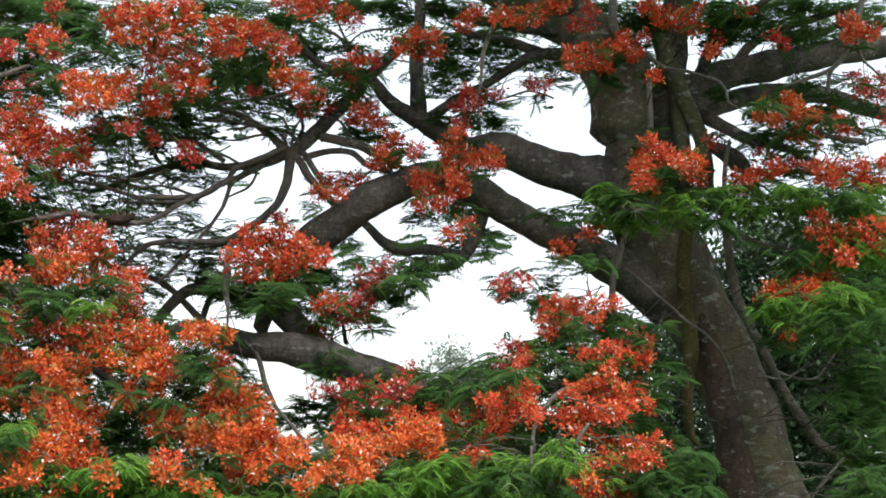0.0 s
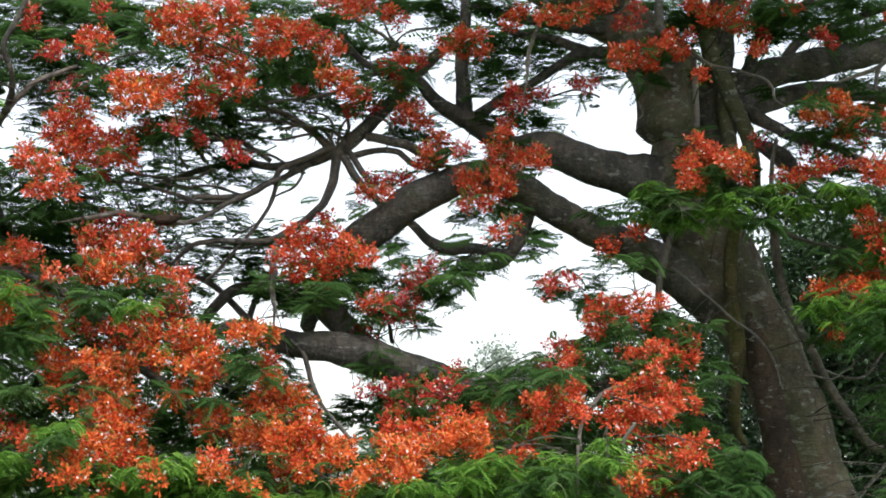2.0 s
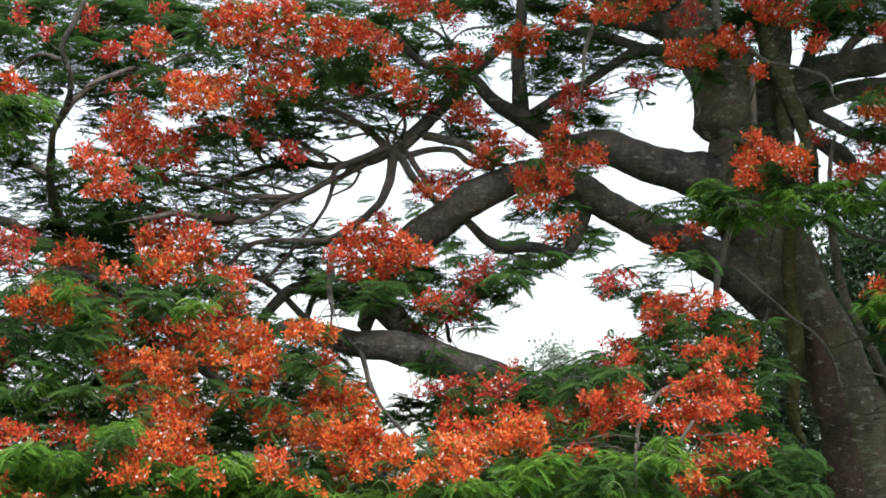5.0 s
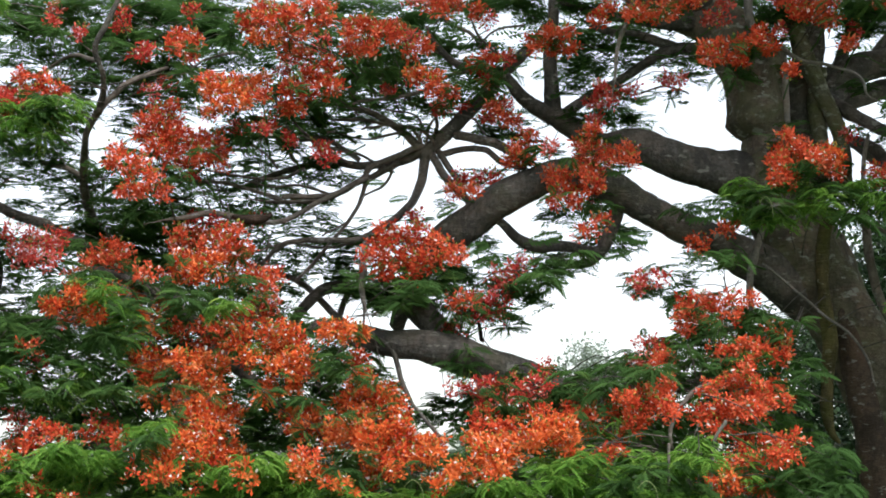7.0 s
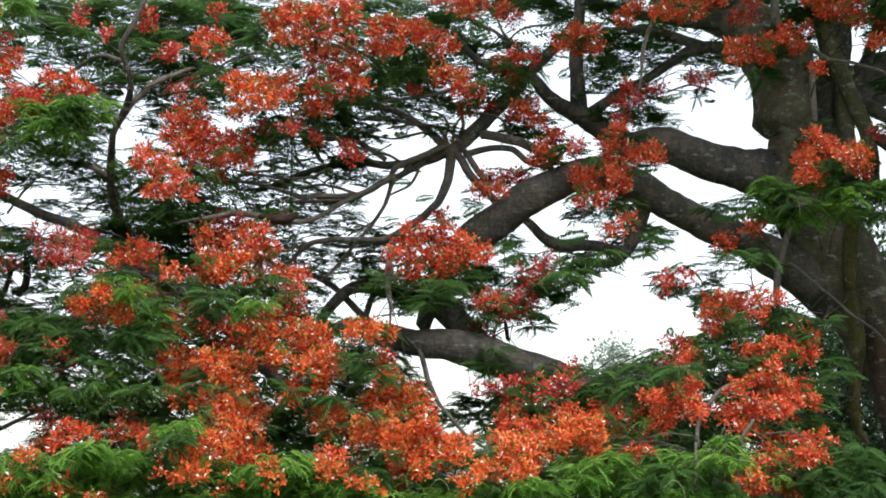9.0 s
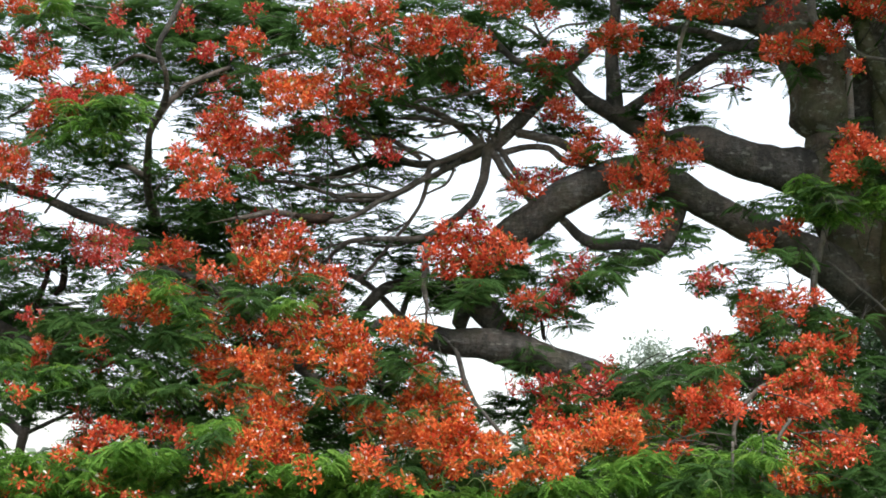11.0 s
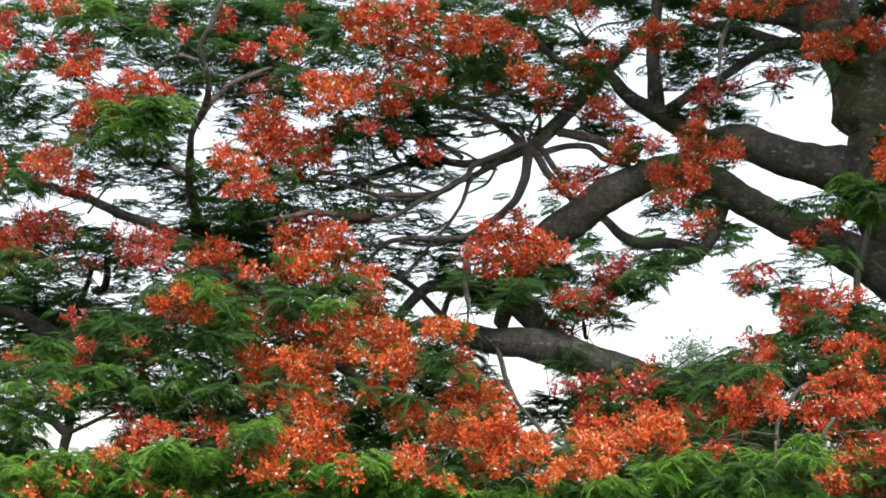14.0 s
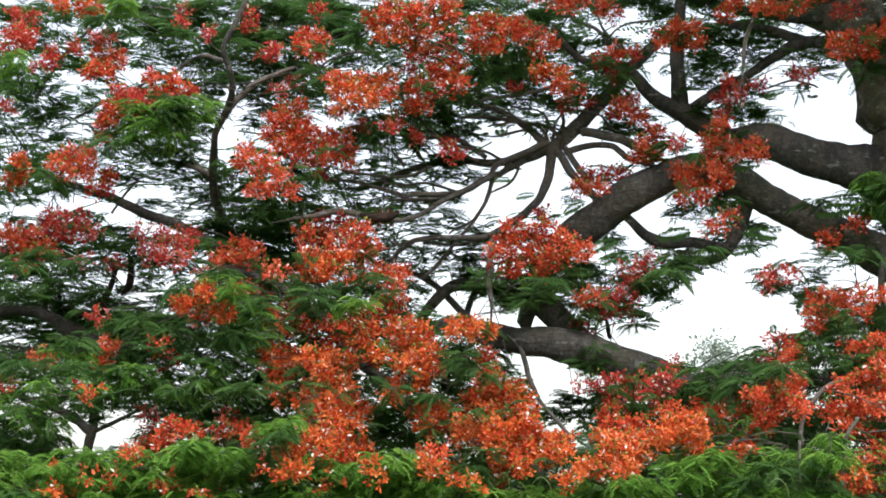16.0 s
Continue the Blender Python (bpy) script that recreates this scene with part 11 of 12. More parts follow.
def lone_leaf(x, y, z, angle, size):
    """A single leaf that hangs out over an opening of the crown, its face half turned to the ground's edge."""
    a = radians(angle)
    along = Vector((math.cos(a), 0.15, math.sin(a))).normalized()
    face = Vector((0.1, -0.85, 0.5))
    across = face.cross(along).normalized()
    face = along.cross(across)
    m = Matrix((along, across, face)).transposed().to_4x4()
    v, q = LEAVES[2]
    if "lone" not in LEAF_MESHES:
        LEAF_MESHES["lone"] = make_mesh("leaf", v, [q], [LEAF], None, np.full(len(v), 0.6))
    ob = new("leaf", LEAF_MESHES["lone"])
    ob.parent, ob.matrix_parent_inverse = OLD, OLD.matrix_basis.inverted()
    ob.matrix_basis = Matrix.Translation(Vector((x, y, z)) - along * size * 0.5) @ m @ Matrix.Scale(size, 4)


lone_leaf(0.86, 16.90, 3.92, 20, 0.36)
lone_leaf(0.25, 16.90, 3.82, 30, 0.32)
lone_leaf(0.35, 16.90, 3.71, 25, 0.30)
lone_leaf(0.05, 16.90, 4.17, 200, 0.24)
lone_leaf(1.53, 16.90, 4.52, 180, 0.31)
lone_leaf(1.52, 16.90, 3.79, 185, 0.27)
lone_leaf(1.60, 16.90, 3.93, 0, 0.36)
lone_leaf(2.31, 16.90, 4.13, 178, 0.41)
lone_leaf(2.01, 16.90, 3.36, 240, 0.31)
lone_leaf(2.44, 16.90, 4.19, 170, 0.34)
lone_leaf(-0.37, 16.90, 4.27, 180, 0.20)
lone_leaf(-0.60, 16.90, 4.41, 10, 0.18)
lone_leaf(0.86, 16.90, 3.48, 205, 0.36)
lone_leaf(0.64, 16.90, 3.45, 200, 0.28)
lone_leaf(2.56, 16.90, 4.08, 185, 0.28)
lone_leaf(0.11, 16.90, 3.60, 170, 0.26)
lone_leaf(-0.13, 16.90, 3.33, 175, 0.28)
lone_leaf(1.78, 16.90, 5.15, 190, 0.22)
SHOOT_HEAP = Heap()
for v, q, t in SHOOTS:
    SHOOT_HEAP.raw(v, [q, t])
SHOOT_HEAP.build("young_shoot", [SHOOT], OLD, "stuff")

# ---- flowers ----
bloom(-2.91, 17.37, 6.00, "crimson", [(-0.00, 0.06), (0.00, -0.06)])
bloom(-2.25, 17.22, 6.03, "crimson", [(0.00, 0.00)])
bloom(-1.55, 16.47, 5.78, "red", [(-0.16, 0.06), (-0.01, 0.06), (-0.11, -0.06), (0.13, 0.06), (0.02, -0.06), (0.14, -0.06)])
bloom(-1.20, 16.53, 5.70, "red", [(-0.09, 0.16), (0.05, 0.16), (-0.08, 0.04), (0.05, 0.04), (0.19, 0.16), (0.18, 0.04), (-0.13, -0.09), (-0.01, -0.09), (-0.13, -0.21), (-0.03, -0.21)])
bloom(-0.27, 17.53, 6.14, "crimson", [(0.00, 0.00)])
bloom(-0.01, 16.72, 5.90, "red", [(-0.12, 0.03), (-0.00, 0.03), (-0.01, -0.09), (0.13, 0.03)])
bloom(0.32, 16.83, 5.96, "red", [(0.00, 0.00)])
bloom(1.37, 16.57, 5.84, "red", [(0.05, 0.06), (-0.05, -0.06)])
bloom(1.80, 16.70, 5.88, "red", [(-0.11, 0.06), (0.05, 0.06), (-0.19, -0.07), (-0.05, -0.06), (0.20, 0.07), (0.09, -0.06)])
bloom(2.18, 16.86, 5.99, "red", [(0.00, 0.00)])
bloom(2.46, 17.16, 5.99, "crimson", [(0.05, 0.09), (-0.08, -0.04), (0.03, -0.04)])
bloom(3.17, 16.94, 5.96, "red", [(-0.19, 0.06), (-0.05, 0.06), (-0.07, -0.06), (0.10, 0.07), (0.04, -0.06), (0.16, -0.06)])
bloom(3.36, 16.57, 5.87, "red", [(-0.01, 0.06), (0.01, -0.06)])
bloom(3.92, 17.10, 6.08, "red", [(0.00, 0.00)])
bloom(-0.67, 16.50, 5.63, "red", [(-0.10, 0.11), (0.02, 0.11), (-0.12, -0.02), (0.01, -0.02), (0.15, 0.11), (0.14, -0.01), (-0.12, -0.14), (0.03, -0.14)])
bloom(-0.31, 16.52, 5.60, "red", [(-0.09, 0.15), (-0.09, 0.03), (0.03, -0.09), (0.15, -0.09)])
bloom(0.40, 17.26, 5.95, "crimson", [(0.00, 0.00)])
bloom(4.75, 16.55, 5.76, "red", [(-0.07, 0.06), (0.05, 0.06), (-0.06, -0.06), (0.09, -0.06)])
bloom(-2.23, 16.61, 5.56, "red", [(-0.06, 0.06), (0.07, 0.06), (-0.06, -0.06), (0.05, -0.06)])
bloom(-1.51, 16.33, 5.57, "orange", [(-0.07, -0.00), (0.07, 0.00)])
bloom(-1.12, 17.53, 5.80, "crimson", [(0.02, 0.07), (-0.02, -0.07)])
bloom(-0.28, 17.12, 5.77, "crimson", [(0.00, 0.00)])
bloom(0.96, 16.92, 5.68, "red", [(-0.15, 0.06), (-0.02, 0.06), (-0.11, -0.06), (0.11, 0.06), (0.02, -0.06), (0.15, -0.06)])
bloom(2.64, 16.85, 5.60, "red", [(0.14, 0.15), (0.09, 0.02), (0.22, 0.02), (-0.04, 0.02), (-0.04, -0.11), (-0.19, 0.02), (-0.19, -0.11)])
bloom(3.03, 17.27, 5.85, "crimson", [(0.00, 0.00)])
bloom(4.24, 17.19, 5.84, "crimson", [(-0.06, -0.00), (0.06, 0.00)])
bloom(3.76, 17.70, 5.96, "crimson", [(0.00, 0.00)])
bloom(-2.58, 16.62, 5.50, "crimson", [(-0.05, -0.00), (0.05, 0.00)])
bloom(2.26, 16.52, 5.47, "red", [(0.00, 0.06), (-0.00, -0.06)])
bloom(3.49, 16.61, 5.57, "red", [(0.00, 0.00)])
bloom(-1.38, 17.37, 5.56, "crimson", [(-0.06, -0.00), (0.06, 0.00)])
bloom(-1.16, 16.65, 5.21, "red", [(0.03, 0.19), (0.18, 0.19), (-0.01, 0.07), (0.13, 0.07), (-0.16, 0.07), (-0.16, -0.06), (-0.03, -0.06), (0.10, -0.06), (0.23, -0.05), (-0.21, -0.18), (-0.09, -0.18)])
bloom(0.35, 16.86, 5.47, "red", [(-0.07, -0.00), (0.07, 0.00)])
bloom(0.59, 17.37, 5.59, "crimson", [(0.00, 0.00)])
bloom(-2.58, 17.50, 5.39, "crimson", [(0.06, 0.07), (-0.06, -0.07)])
bloom(-2.03, 16.49, 5.23, "red", [(0.00, 0.00)])
bloom(-1.82, 16.45, 5.11, "orange", [(-0.09, 0.12), (0.04, 0.12), (-0.14, -0.00), (-0.00, -0.00), (0.16, 0.12), (0.14, 0.00), (-0.17, -0.12), (-0.04, -0.12), (0.10, -0.12)])
bloom(-1.56, 16.74, 5.29, "orange", [(0.00, 0.00)])
bloom(-0.28, 17.08, 5.38, "crimson", [(0.00, 0.00)])
bloom(-0.09, 16.39, 5.23, "orange", [(-0.14, -0.00), (-0.00, -0.00)])
bloom(0.40, 16.89, 5.35, "crimson", [(0.00, 0.00)])
bloom(2.06, 17.34, 5.40, "crimson", [(-0.03, 0.06), (0.03, -0.06)])
bloom(2.95, 16.45, 5.28, "red", [(0.00, 0.00)])
bloom(5.10, 17.39, 5.45, "crimson", [(-0.15, 0.05), (-0.01, 0.05), (-0.08, -0.08), (0.13, 0.05), (0.10, -0.08)])
bloom(-1.53, 16.35, 5.09, "red", [(0.00, 0.00)])
bloom(-0.47, 17.24, 5.29, "crimson", [(0.00, 0.00)])
bloom(0.05, 16.38, 5.11, "red", [(-0.12, -0.00), (-0.00, -0.00)])
bloom(1.46, 17.22, 5.22, "crimson", [(-0.07, 0.08), (0.08, 0.09), (-0.13, -0.04), (-0.01, -0.04), (0.23, 0.09), (-0.10, -0.17)])
bloom(4.19, 16.73, 5.05, "orange", [(-0.16, 0.09), (-0.03, 0.09), (-0.21, -0.03), (-0.08, -0.03), (0.10, 0.10), (0.06, -0.03), (0.19, -0.03), (0.13, -0.16)])
bloom(4.65, 17.19, 5.14, "red", [(-0.04, 0.02), (0.10, 0.02), (-0.11, -0.11), (0.02, -0.11), (0.15, -0.11)])
bloom(-2.40, 16.73, 4.83, "red", [(-0.11, 0.20), (-0.18, 0.08), (-0.05, 0.08), (-0.18, -0.04), (-0.06, -0.04), (0.06, 0.20), (0.08, 0.08), (0.06, -0.04), (-0.07, -0.16), (0.06, -0.16), (0.18, -0.04), (0.20, -0.16)])
bloom(-0.01, 17.35, 5.19, "crimson", [(0.00, 0.00)])
bloom(0.17, 17.68, 5.26, "crimson", [(0.00, 0.00)])
bloom(0.49, 17.49, 5.14, "crimson", [(0.05, 0.09), (-0.10, -0.04), (0.05, -0.04)])
bloom(-1.85, 16.97, 4.97, "crimson", [(0.00, 0.00)])
bloom(-1.54, 16.76, 4.93, "red", [(0.00, 0.00)])
bloom(4.97, 17.26, 5.09, "crimson", [(0.00, 0.00)])
bloom(5.21, 17.43, 5.12, "crimson", [(0.00, 0.00)])
bloom(-2.08, 16.76, 4.65, "red", [(-0.02, 0.15), (0.10, 0.15), (0.01, 0.03), (0.14, 0.03), (-0.12, -0.09), (0.01, -0.09), (0.14, -0.09), (-0.25, -0.09)])
bloom(-1.54, 16.79, 4.81, "crimson", [(0.00, 0.00)])
bloom(-1.37, 17.09, 4.87, "crimson", [(0.00, 0.00)])
bloom(0.70, 17.06, 4.73, "red", [(0.05, 0.15), (-0.07, 0.02), (0.07, 0.03), (-0.09, -0.10), (0.04, -0.10)])
bloom(1.31, 16.83, 4.61, "red", [(-0.03, 0.23), (-0.11, 0.10), (0.02, 0.11), (-0.11, -0.02), (0.02, -0.02), (0.15, 0.11), (0.15, -0.02), (-0.24, -0.15), (-0.11, -0.14), (0.01, -0.14), (0.30, 0.11), (0.30, -0.02), (-0.36, -0.15)])
bloom(2.94, 16.11, 4.49, "red", [(-0.08, 0.18), (0.06, 0.18), (-0.14, 0.06), (-0.01, 0.06), (0.12, 0.06), (-0.19, -0.06), (-0.05, -0.06), (0.08, -0.06), (0.26, 0.06), (0.21, -0.06), (-0.19, -0.18), (-0.08, -0.18)])
bloom(3.64, 17.10, 4.92, "crimson", [(0.00, 0.00)])
bloom(4.54, 17.15, 4.93, "crimson", [(0.00, 0.00)])
bloom(-1.04, 16.88, 4.65, "crimson", [(-0.04, 0.06), (0.04, -0.06)])
bloom(0.89, 16.39, 4.63, "crimson", [(0.00, 0.00)])
bloom(4.17, 17.33, 4.77, "crimson", [(-0.04, 0.06), (0.04, -0.06)])
bloom(-2.59, 16.34, 4.39, "red", [(-0.10, 0.09), (0.04, 0.09), (-0.18, 0.21), (-0.18, 0.09), (0.16, -0.03), (0.08, -0.15), (0.22, -0.15), (-0.05, -0.15)])
bloom(3.24, 16.12, 4.48, "orange", [(0.00, 0.00)])
bloom(4.31, 17.00, 4.65, "crimson", [(0.00, 0.00)])
bloom(4.40, 16.49, 4.49, "red", [(-0.05, 0.07), (0.10, 0.07), (-0.00, -0.05), (0.25, 0.07), (0.14, -0.05)])
bloom(4.85, 16.48, 4.50, "red", [(-0.07, 0.06), (0.08, 0.06), (-0.08, -0.06), (0.07, -0.06)])
bloom(-2.28, 17.57, 4.57, "crimson", [(0.00, 0.00)])
bloom(0.31, 17.11, 4.51, "crimson", [(-0.15, -0.00), (0.01, 0.00), (0.14, 0.00)])
bloom(3.38, 16.74, 4.47, "red", [(0.00, 0.00)])
bloom(3.82, 16.58, 4.45, "red", [(-0.11, 0.03), (0.03, 0.03), (-0.08, -0.09), (0.16, 0.03), (0.20, 0.08)])
bloom(0.16, 16.91, 4.35, "red", [(-0.07, -0.00), (0.07, 0.00)])
bloom(1.10, 16.62, 4.26, "red", [(-0.11, 0.05), (0.04, 0.05), (-0.14, -0.07), (0.03, -0.07), (0.18, 0.05)])
bloom(1.36, 17.64, 4.35, "crimson", [(0.00, 0.00)])
bloom(4.40, 15.90, 3.84, "red", [(-0.15, 0.19), (-0.15, 0.06), (0.00, 0.06), (-0.06, -0.06), (0.15, 0.06), (0.07, -0.06), (-0.06, -0.19), (0.20, -0.06)])
bloom(-2.18, 17.36, 4.16, "crimson", [(0.00, 0.00)])
bloom(-1.95, 16.79, 4.07, "crimson", [(0.00, 0.00)])
bloom(-1.67, 17.52, 4.18, "crimson", [(0.00, 0.00)])
bloom(-0.24, 17.28, 4.16, "crimson", [(0.00, 0.00)])
bloom(1.27, 16.38, 3.97, "red", [(0.07, 0.06), (-0.07, -0.06)])
bloom(4.66, 15.90, 3.87, "red", [(-0.08, 0.06), (0.07, 0.06), (-0.06, -0.06), (0.07, -0.06)])
bloom(-2.14, 16.79, 3.89, "red", [(-0.13, 0.06), (-0.01, 0.06), (-0.12, -0.06), (0.01, -0.06), (0.12, 0.06), (0.14, -0.06)])
bloom(-1.77, 16.34, 3.83, "red", [(-0.08, 0.06), (0.04, 0.06), (-0.05, -0.06), (0.08, -0.06)])
bloom(-0.37, 16.38, 3.74, "red", [(-0.11, 0.16), (0.03, 0.16), (-0.18, 0.04), (-0.06, 0.05), (0.17, 0.17), (0.07, 0.05), (-0.25, -0.07), (-0.11, -0.07), (0.03, -0.07), (0.20, 0.05), (0.17, -0.07), (-0.12, -0.19), (0.13, -0.19)])
bloom(2.38, 16.35, 3.92, "red", [(0.00, 0.00)])
bloom(-2.83, 16.53, 3.72, "red", [(0.11, 0.08), (0.10, -0.04), (-0.04, 0.07), (-0.01, -0.05), (-0.16, -0.05)])
bloom(0.02, 16.19, 3.70, "red", [(-0.06, 0.06), (0.07, 0.06), (-0.08, -0.06), (0.06, -0.06)])
bloom(2.17, 16.60, 3.83, "red", [(0.00, 0.00)])
bloom(-2.01, 15.95, 3.55, "orange", [(-0.14, 0.06), (-0.02, 0.06), (-0.10, -0.06), (0.11, 0.06), (0.02, -0.06), (0.13, -0.06)])
bloom(-1.77, 16.54, 3.62, "orange", [(-0.07, 0.06), (0.06, 0.06), (-0.06, -0.06), (0.07, -0.06)])
bloom(0.52, 16.71, 3.51, "crimson", [(0.17, 0.20), (0.06, 0.08), (-0.06, 0.08), (0.02, -0.04), (-0.04, -0.16), (-0.16, -0.16)])
bloom(-2.44, 16.30, 3.53, "red", [(0.00, 0.00)])
bloom(-2.37, 17.13, 3.63, "crimson", [(0.00, 0.00)])
bloom(-1.57, 16.34, 3.32, "red", [(0.01, 0.22), (0.13, 0.22), (0.11, 0.10), (-0.02, -0.01), (0.12, -0.01), (-0.14, -0.13), (-0.03, -0.13), (0.09, -0.13), (-0.26, -0.13)])
bloom(1.75, 16.45, 3.49, "crimson", [(-0.05, 0.05), (-0.10, -0.05), (0.08, 0.03)])
bloom(4.29, 16.33, 3.56, "red", [(-0.13, -0.00), (-0.00, -0.00), (0.13, 0.00)])
bloom(-2.70, 16.30, 3.40, "red", [(0.05, 0.01), (-0.05, -0.01)])
bloom(3.97, 16.07, 3.41, "orange", [(-0.12, -0.00), (-0.00, -0.00), (0.12, 0.00)])
bloom(4.15, 15.86, 3.39, "orange", [(0.00, 0.00)])
bloom(-2.38, 16.10, 3.16, "orange", [(0.05, 0.12), (-0.04, -0.00), (-0.04, -0.11), (0.09, -0.11)])
bloom(0.18, 16.46, 3.32, "red", [(-0.06, -0.00), (0.06, 0.00)])
bloom(2.09, 15.93, 3.15, "red", [(-0.09, 0.13), (0.03, 0.13), (-0.14, 0.01), (-0.01, 0.01), (0.15, 0.13), (0.11, 0.01), (-0.13, -0.10)])
bloom(2.38, 15.82, 3.23, "red", [(-0.04, 0.04), (0.08, 0.04), (-0.04, -0.08)])
bloom(-1.95, 15.91, 3.01, "red", [(-0.19, 0.02), (0.06, 0.02), (0.00, -0.10), (0.18, 0.02), (0.13, -0.10)])
bloom(0.38, 16.78, 3.24, "crimson", [(-0.06, -0.00), (0.06, 0.00)])
bloom(2.74, 16.20, 3.05, "red", [(-0.01, 0.02), (0.01, -0.09), (-0.03, -0.21)])
bloom(-1.47, 15.29, 2.89, "orange", [(-0.10, 0.09), (-0.14, -0.02), (-0.01, -0.13), (0.12, -0.02), (0.13, 0.09)])
bloom(-1.17, 15.33, 2.78, "orange", [(-0.05, 0.20), (-0.06, 0.09), (-0.05, -0.02), (0.08, -0.02), (-0.12, -0.12), (-0.00, -0.12)])
bloom(-0.86, 15.13, 2.92, "orange", [(-0.03, 0.04), (0.09, 0.04)])
bloom(-0.66, 15.37, 2.93, "orange", [(-0.00, 0.05)])
bloom(0.11, 16.84, 3.12, "crimson", [(0.00, 0.00)])
bloom(4.10, 16.49, 3.10, "red", [(0.00, 0.00)])
bloom(-2.69, 16.66, 2.98, "crimson", [(0.00, 0.00)])
bloom(-1.09, 15.85, 2.91, "red", [(-0.06, -0.00)])
bloom(1.77, 16.42, 2.97, "crimson", [(-0.05, -0.00), (0.05, 0.00)])
bloom(2.44, 16.18, 2.69, "red", [(0.02, 0.26), (0.01, 0.15), (-0.07, 0.03), (-0.12, -0.09), (0.00, -0.09), (0.12, -0.09), (0.27, -0.09)])
bloom(-2.31, 15.72, 2.68, "orange", [(-0.13, 0.11), (-0.01, 0.11), (-0.05, -0.00), (0.10, 0.11), (0.08, 0.00), (-0.01, -0.11), (0.02, -0.22)])
bloom(-1.90, 15.41, 2.58, "orange", [(-0.15, 0.18), (-0.03, 0.18), (-0.02, 0.07), (0.10, 0.18), (0.11, 0.07), (-0.13, -0.04), (-0.01, -0.04), (0.11, -0.04), (-0.16, -0.15), (-0.05, -0.15), (0.06, -0.15), (0.16, -0.15)])
bloom(-0.68, 15.67, 2.79, "red", [(0.00, 0.00)])
bloom(1.74, 15.48, 2.61, "red", [(-0.03, 0.17), (0.00, -0.06), (-0.14, -0.17), (-0.01, -0.17)])
bloom(-1.10, 15.71, 2.68, "red", [(0.00, 0.00)])
bloom(-0.59, 15.69, 2.45, "orange", [(-0.07, 0.22), (-0.09, 0.11), (0.03, 0.11), (-0.17, -0.00), (-0.03, -0.00), (0.15, 0.11), (0.10, 0.00), (-0.17, -0.11), (-0.03, -0.11), (0.10, -0.11), (0.23, 0.00), (0.23, -0.11)])
bloom(0.83, 16.26, 2.72, "crimson", [(0.00, 0.00)])
bloom(-1.38, 15.20, 2.48, "orange", [(0.01, 0.05), (-0.01, -0.05)])
bloom(-1.17, 15.40, 2.55, "orange", [(0.00, 0.00)])
bloom(0.32, 16.13, 2.56, "crimson", [(-0.20, 0.04), (-0.08, 0.04), (0.03, 0.04), (-0.01, -0.08), (0.15, 0.04), (0.10, -0.08)])
bloom(0.70, 15.86, 2.58, "crimson", [(-0.12, -0.00), (-0.00, -0.00), (0.12, 0.00)])
bloom(0.63, 15.96, 2.47, "crimson", [(-0.06, -0.00), (0.06, 0.00)])
bloom(1.14, 16.34, 2.49, "crimson", [(0.00, 0.00)])
bloom(1.40, 15.45, 2.29, "red", [(-0.04, 0.15), (-0.04, 0.04), (0.10, 0.04), (0.04, -0.07), (-0.06, -0.18)])
bloom(2.27, 15.21, 2.27, "red", [(0.01, 0.16), (0.13, 0.16), (-0.01, 0.05), (0.12, 0.05), (0.24, 0.16), (-0.14, 0.05), (-0.06, -0.06), (-0.27, 0.05), (-0.19, -0.06), (0.03, -0.17), (0.16, -0.17), (0.29, -0.17)])
bloom(2.66, 15.39, 2.44, "red", [(0.00, 0.00)])
bloom(-1.90, 14.97, 2.13, "orange", [(-0.09, 0.18), (0.04, 0.18), (0.03, 0.07), (0.17, 0.18), (0.14, 0.07), (-0.09, -0.03), (0.02, -0.03), (0.14, -0.03), (-0.21, -0.03), (-0.16, -0.14), (0.09, -0.14), (0.21, -0.14), (-0.29, -0.14)])
bloom(-1.66, 15.37, 2.16, "orange", [(0.01, 0.16), (-0.03, 0.05), (-0.03, -0.05), (0.05, -0.16)])
bloom(-1.05, 15.22, 2.27, "orange", [(-0.11, 0.05), (-0.03, -0.05), (0.04, 0.05), (0.10, -0.05)])
bloom(0.38, 15.44, 2.25, "red", [(-0.07, 0.08), (-0.09, -0.03), (0.02, -0.03), (0.13, -0.03)])
bloom(0.89, 15.18, 2.32, "red", [(-0.13, -0.00), (0.01, 0.00), (0.13, 0.00)])
bloom(1.12, 15.04, 2.31, "red", [(0.00, 0.00)])
bloom(1.72, 15.03, 2.31, "red", [(0.00, 0.00)])
bloom(-0.64, 14.81, 2.09, "orange", [(-0.16, 0.10), (-0.04, 0.10), (-0.17, -0.00), (-0.05, -0.00), (0.09, 0.10), (0.07, -0.00), (0.12, -0.10), (0.13, -0.21)])
bloom(-0.32, 14.62, 2.05, "orange", [(-0.09, 0.14), (0.03, 0.14), (-0.11, 0.03), (0.00, 0.03), (0.12, 0.03), (-0.08, -0.07), (0.03, -0.07), (0.14, -0.07), (-0.05, -0.17)])
bloom(0.68, 14.53, 2.07, "orange", [(0.01, 0.12), (0.14, 0.12), (-0.10, 0.02), (0.01, 0.02), (0.12, 0.02), (0.26, 0.12), (0.24, 0.02), (-0.22, 0.02), (-0.19, -0.09), (0.28, -0.09), (-0.30, -0.09), (-0.27, -0.19)])
bloom(1.13, 15.31, 2.22, "orange", [(0.00, 0.00)])
bloom(-2.55, 15.02, 2.15, "red", [(0.12, -0.05), (-0.00, 0.02), (-0.11, 0.02)])
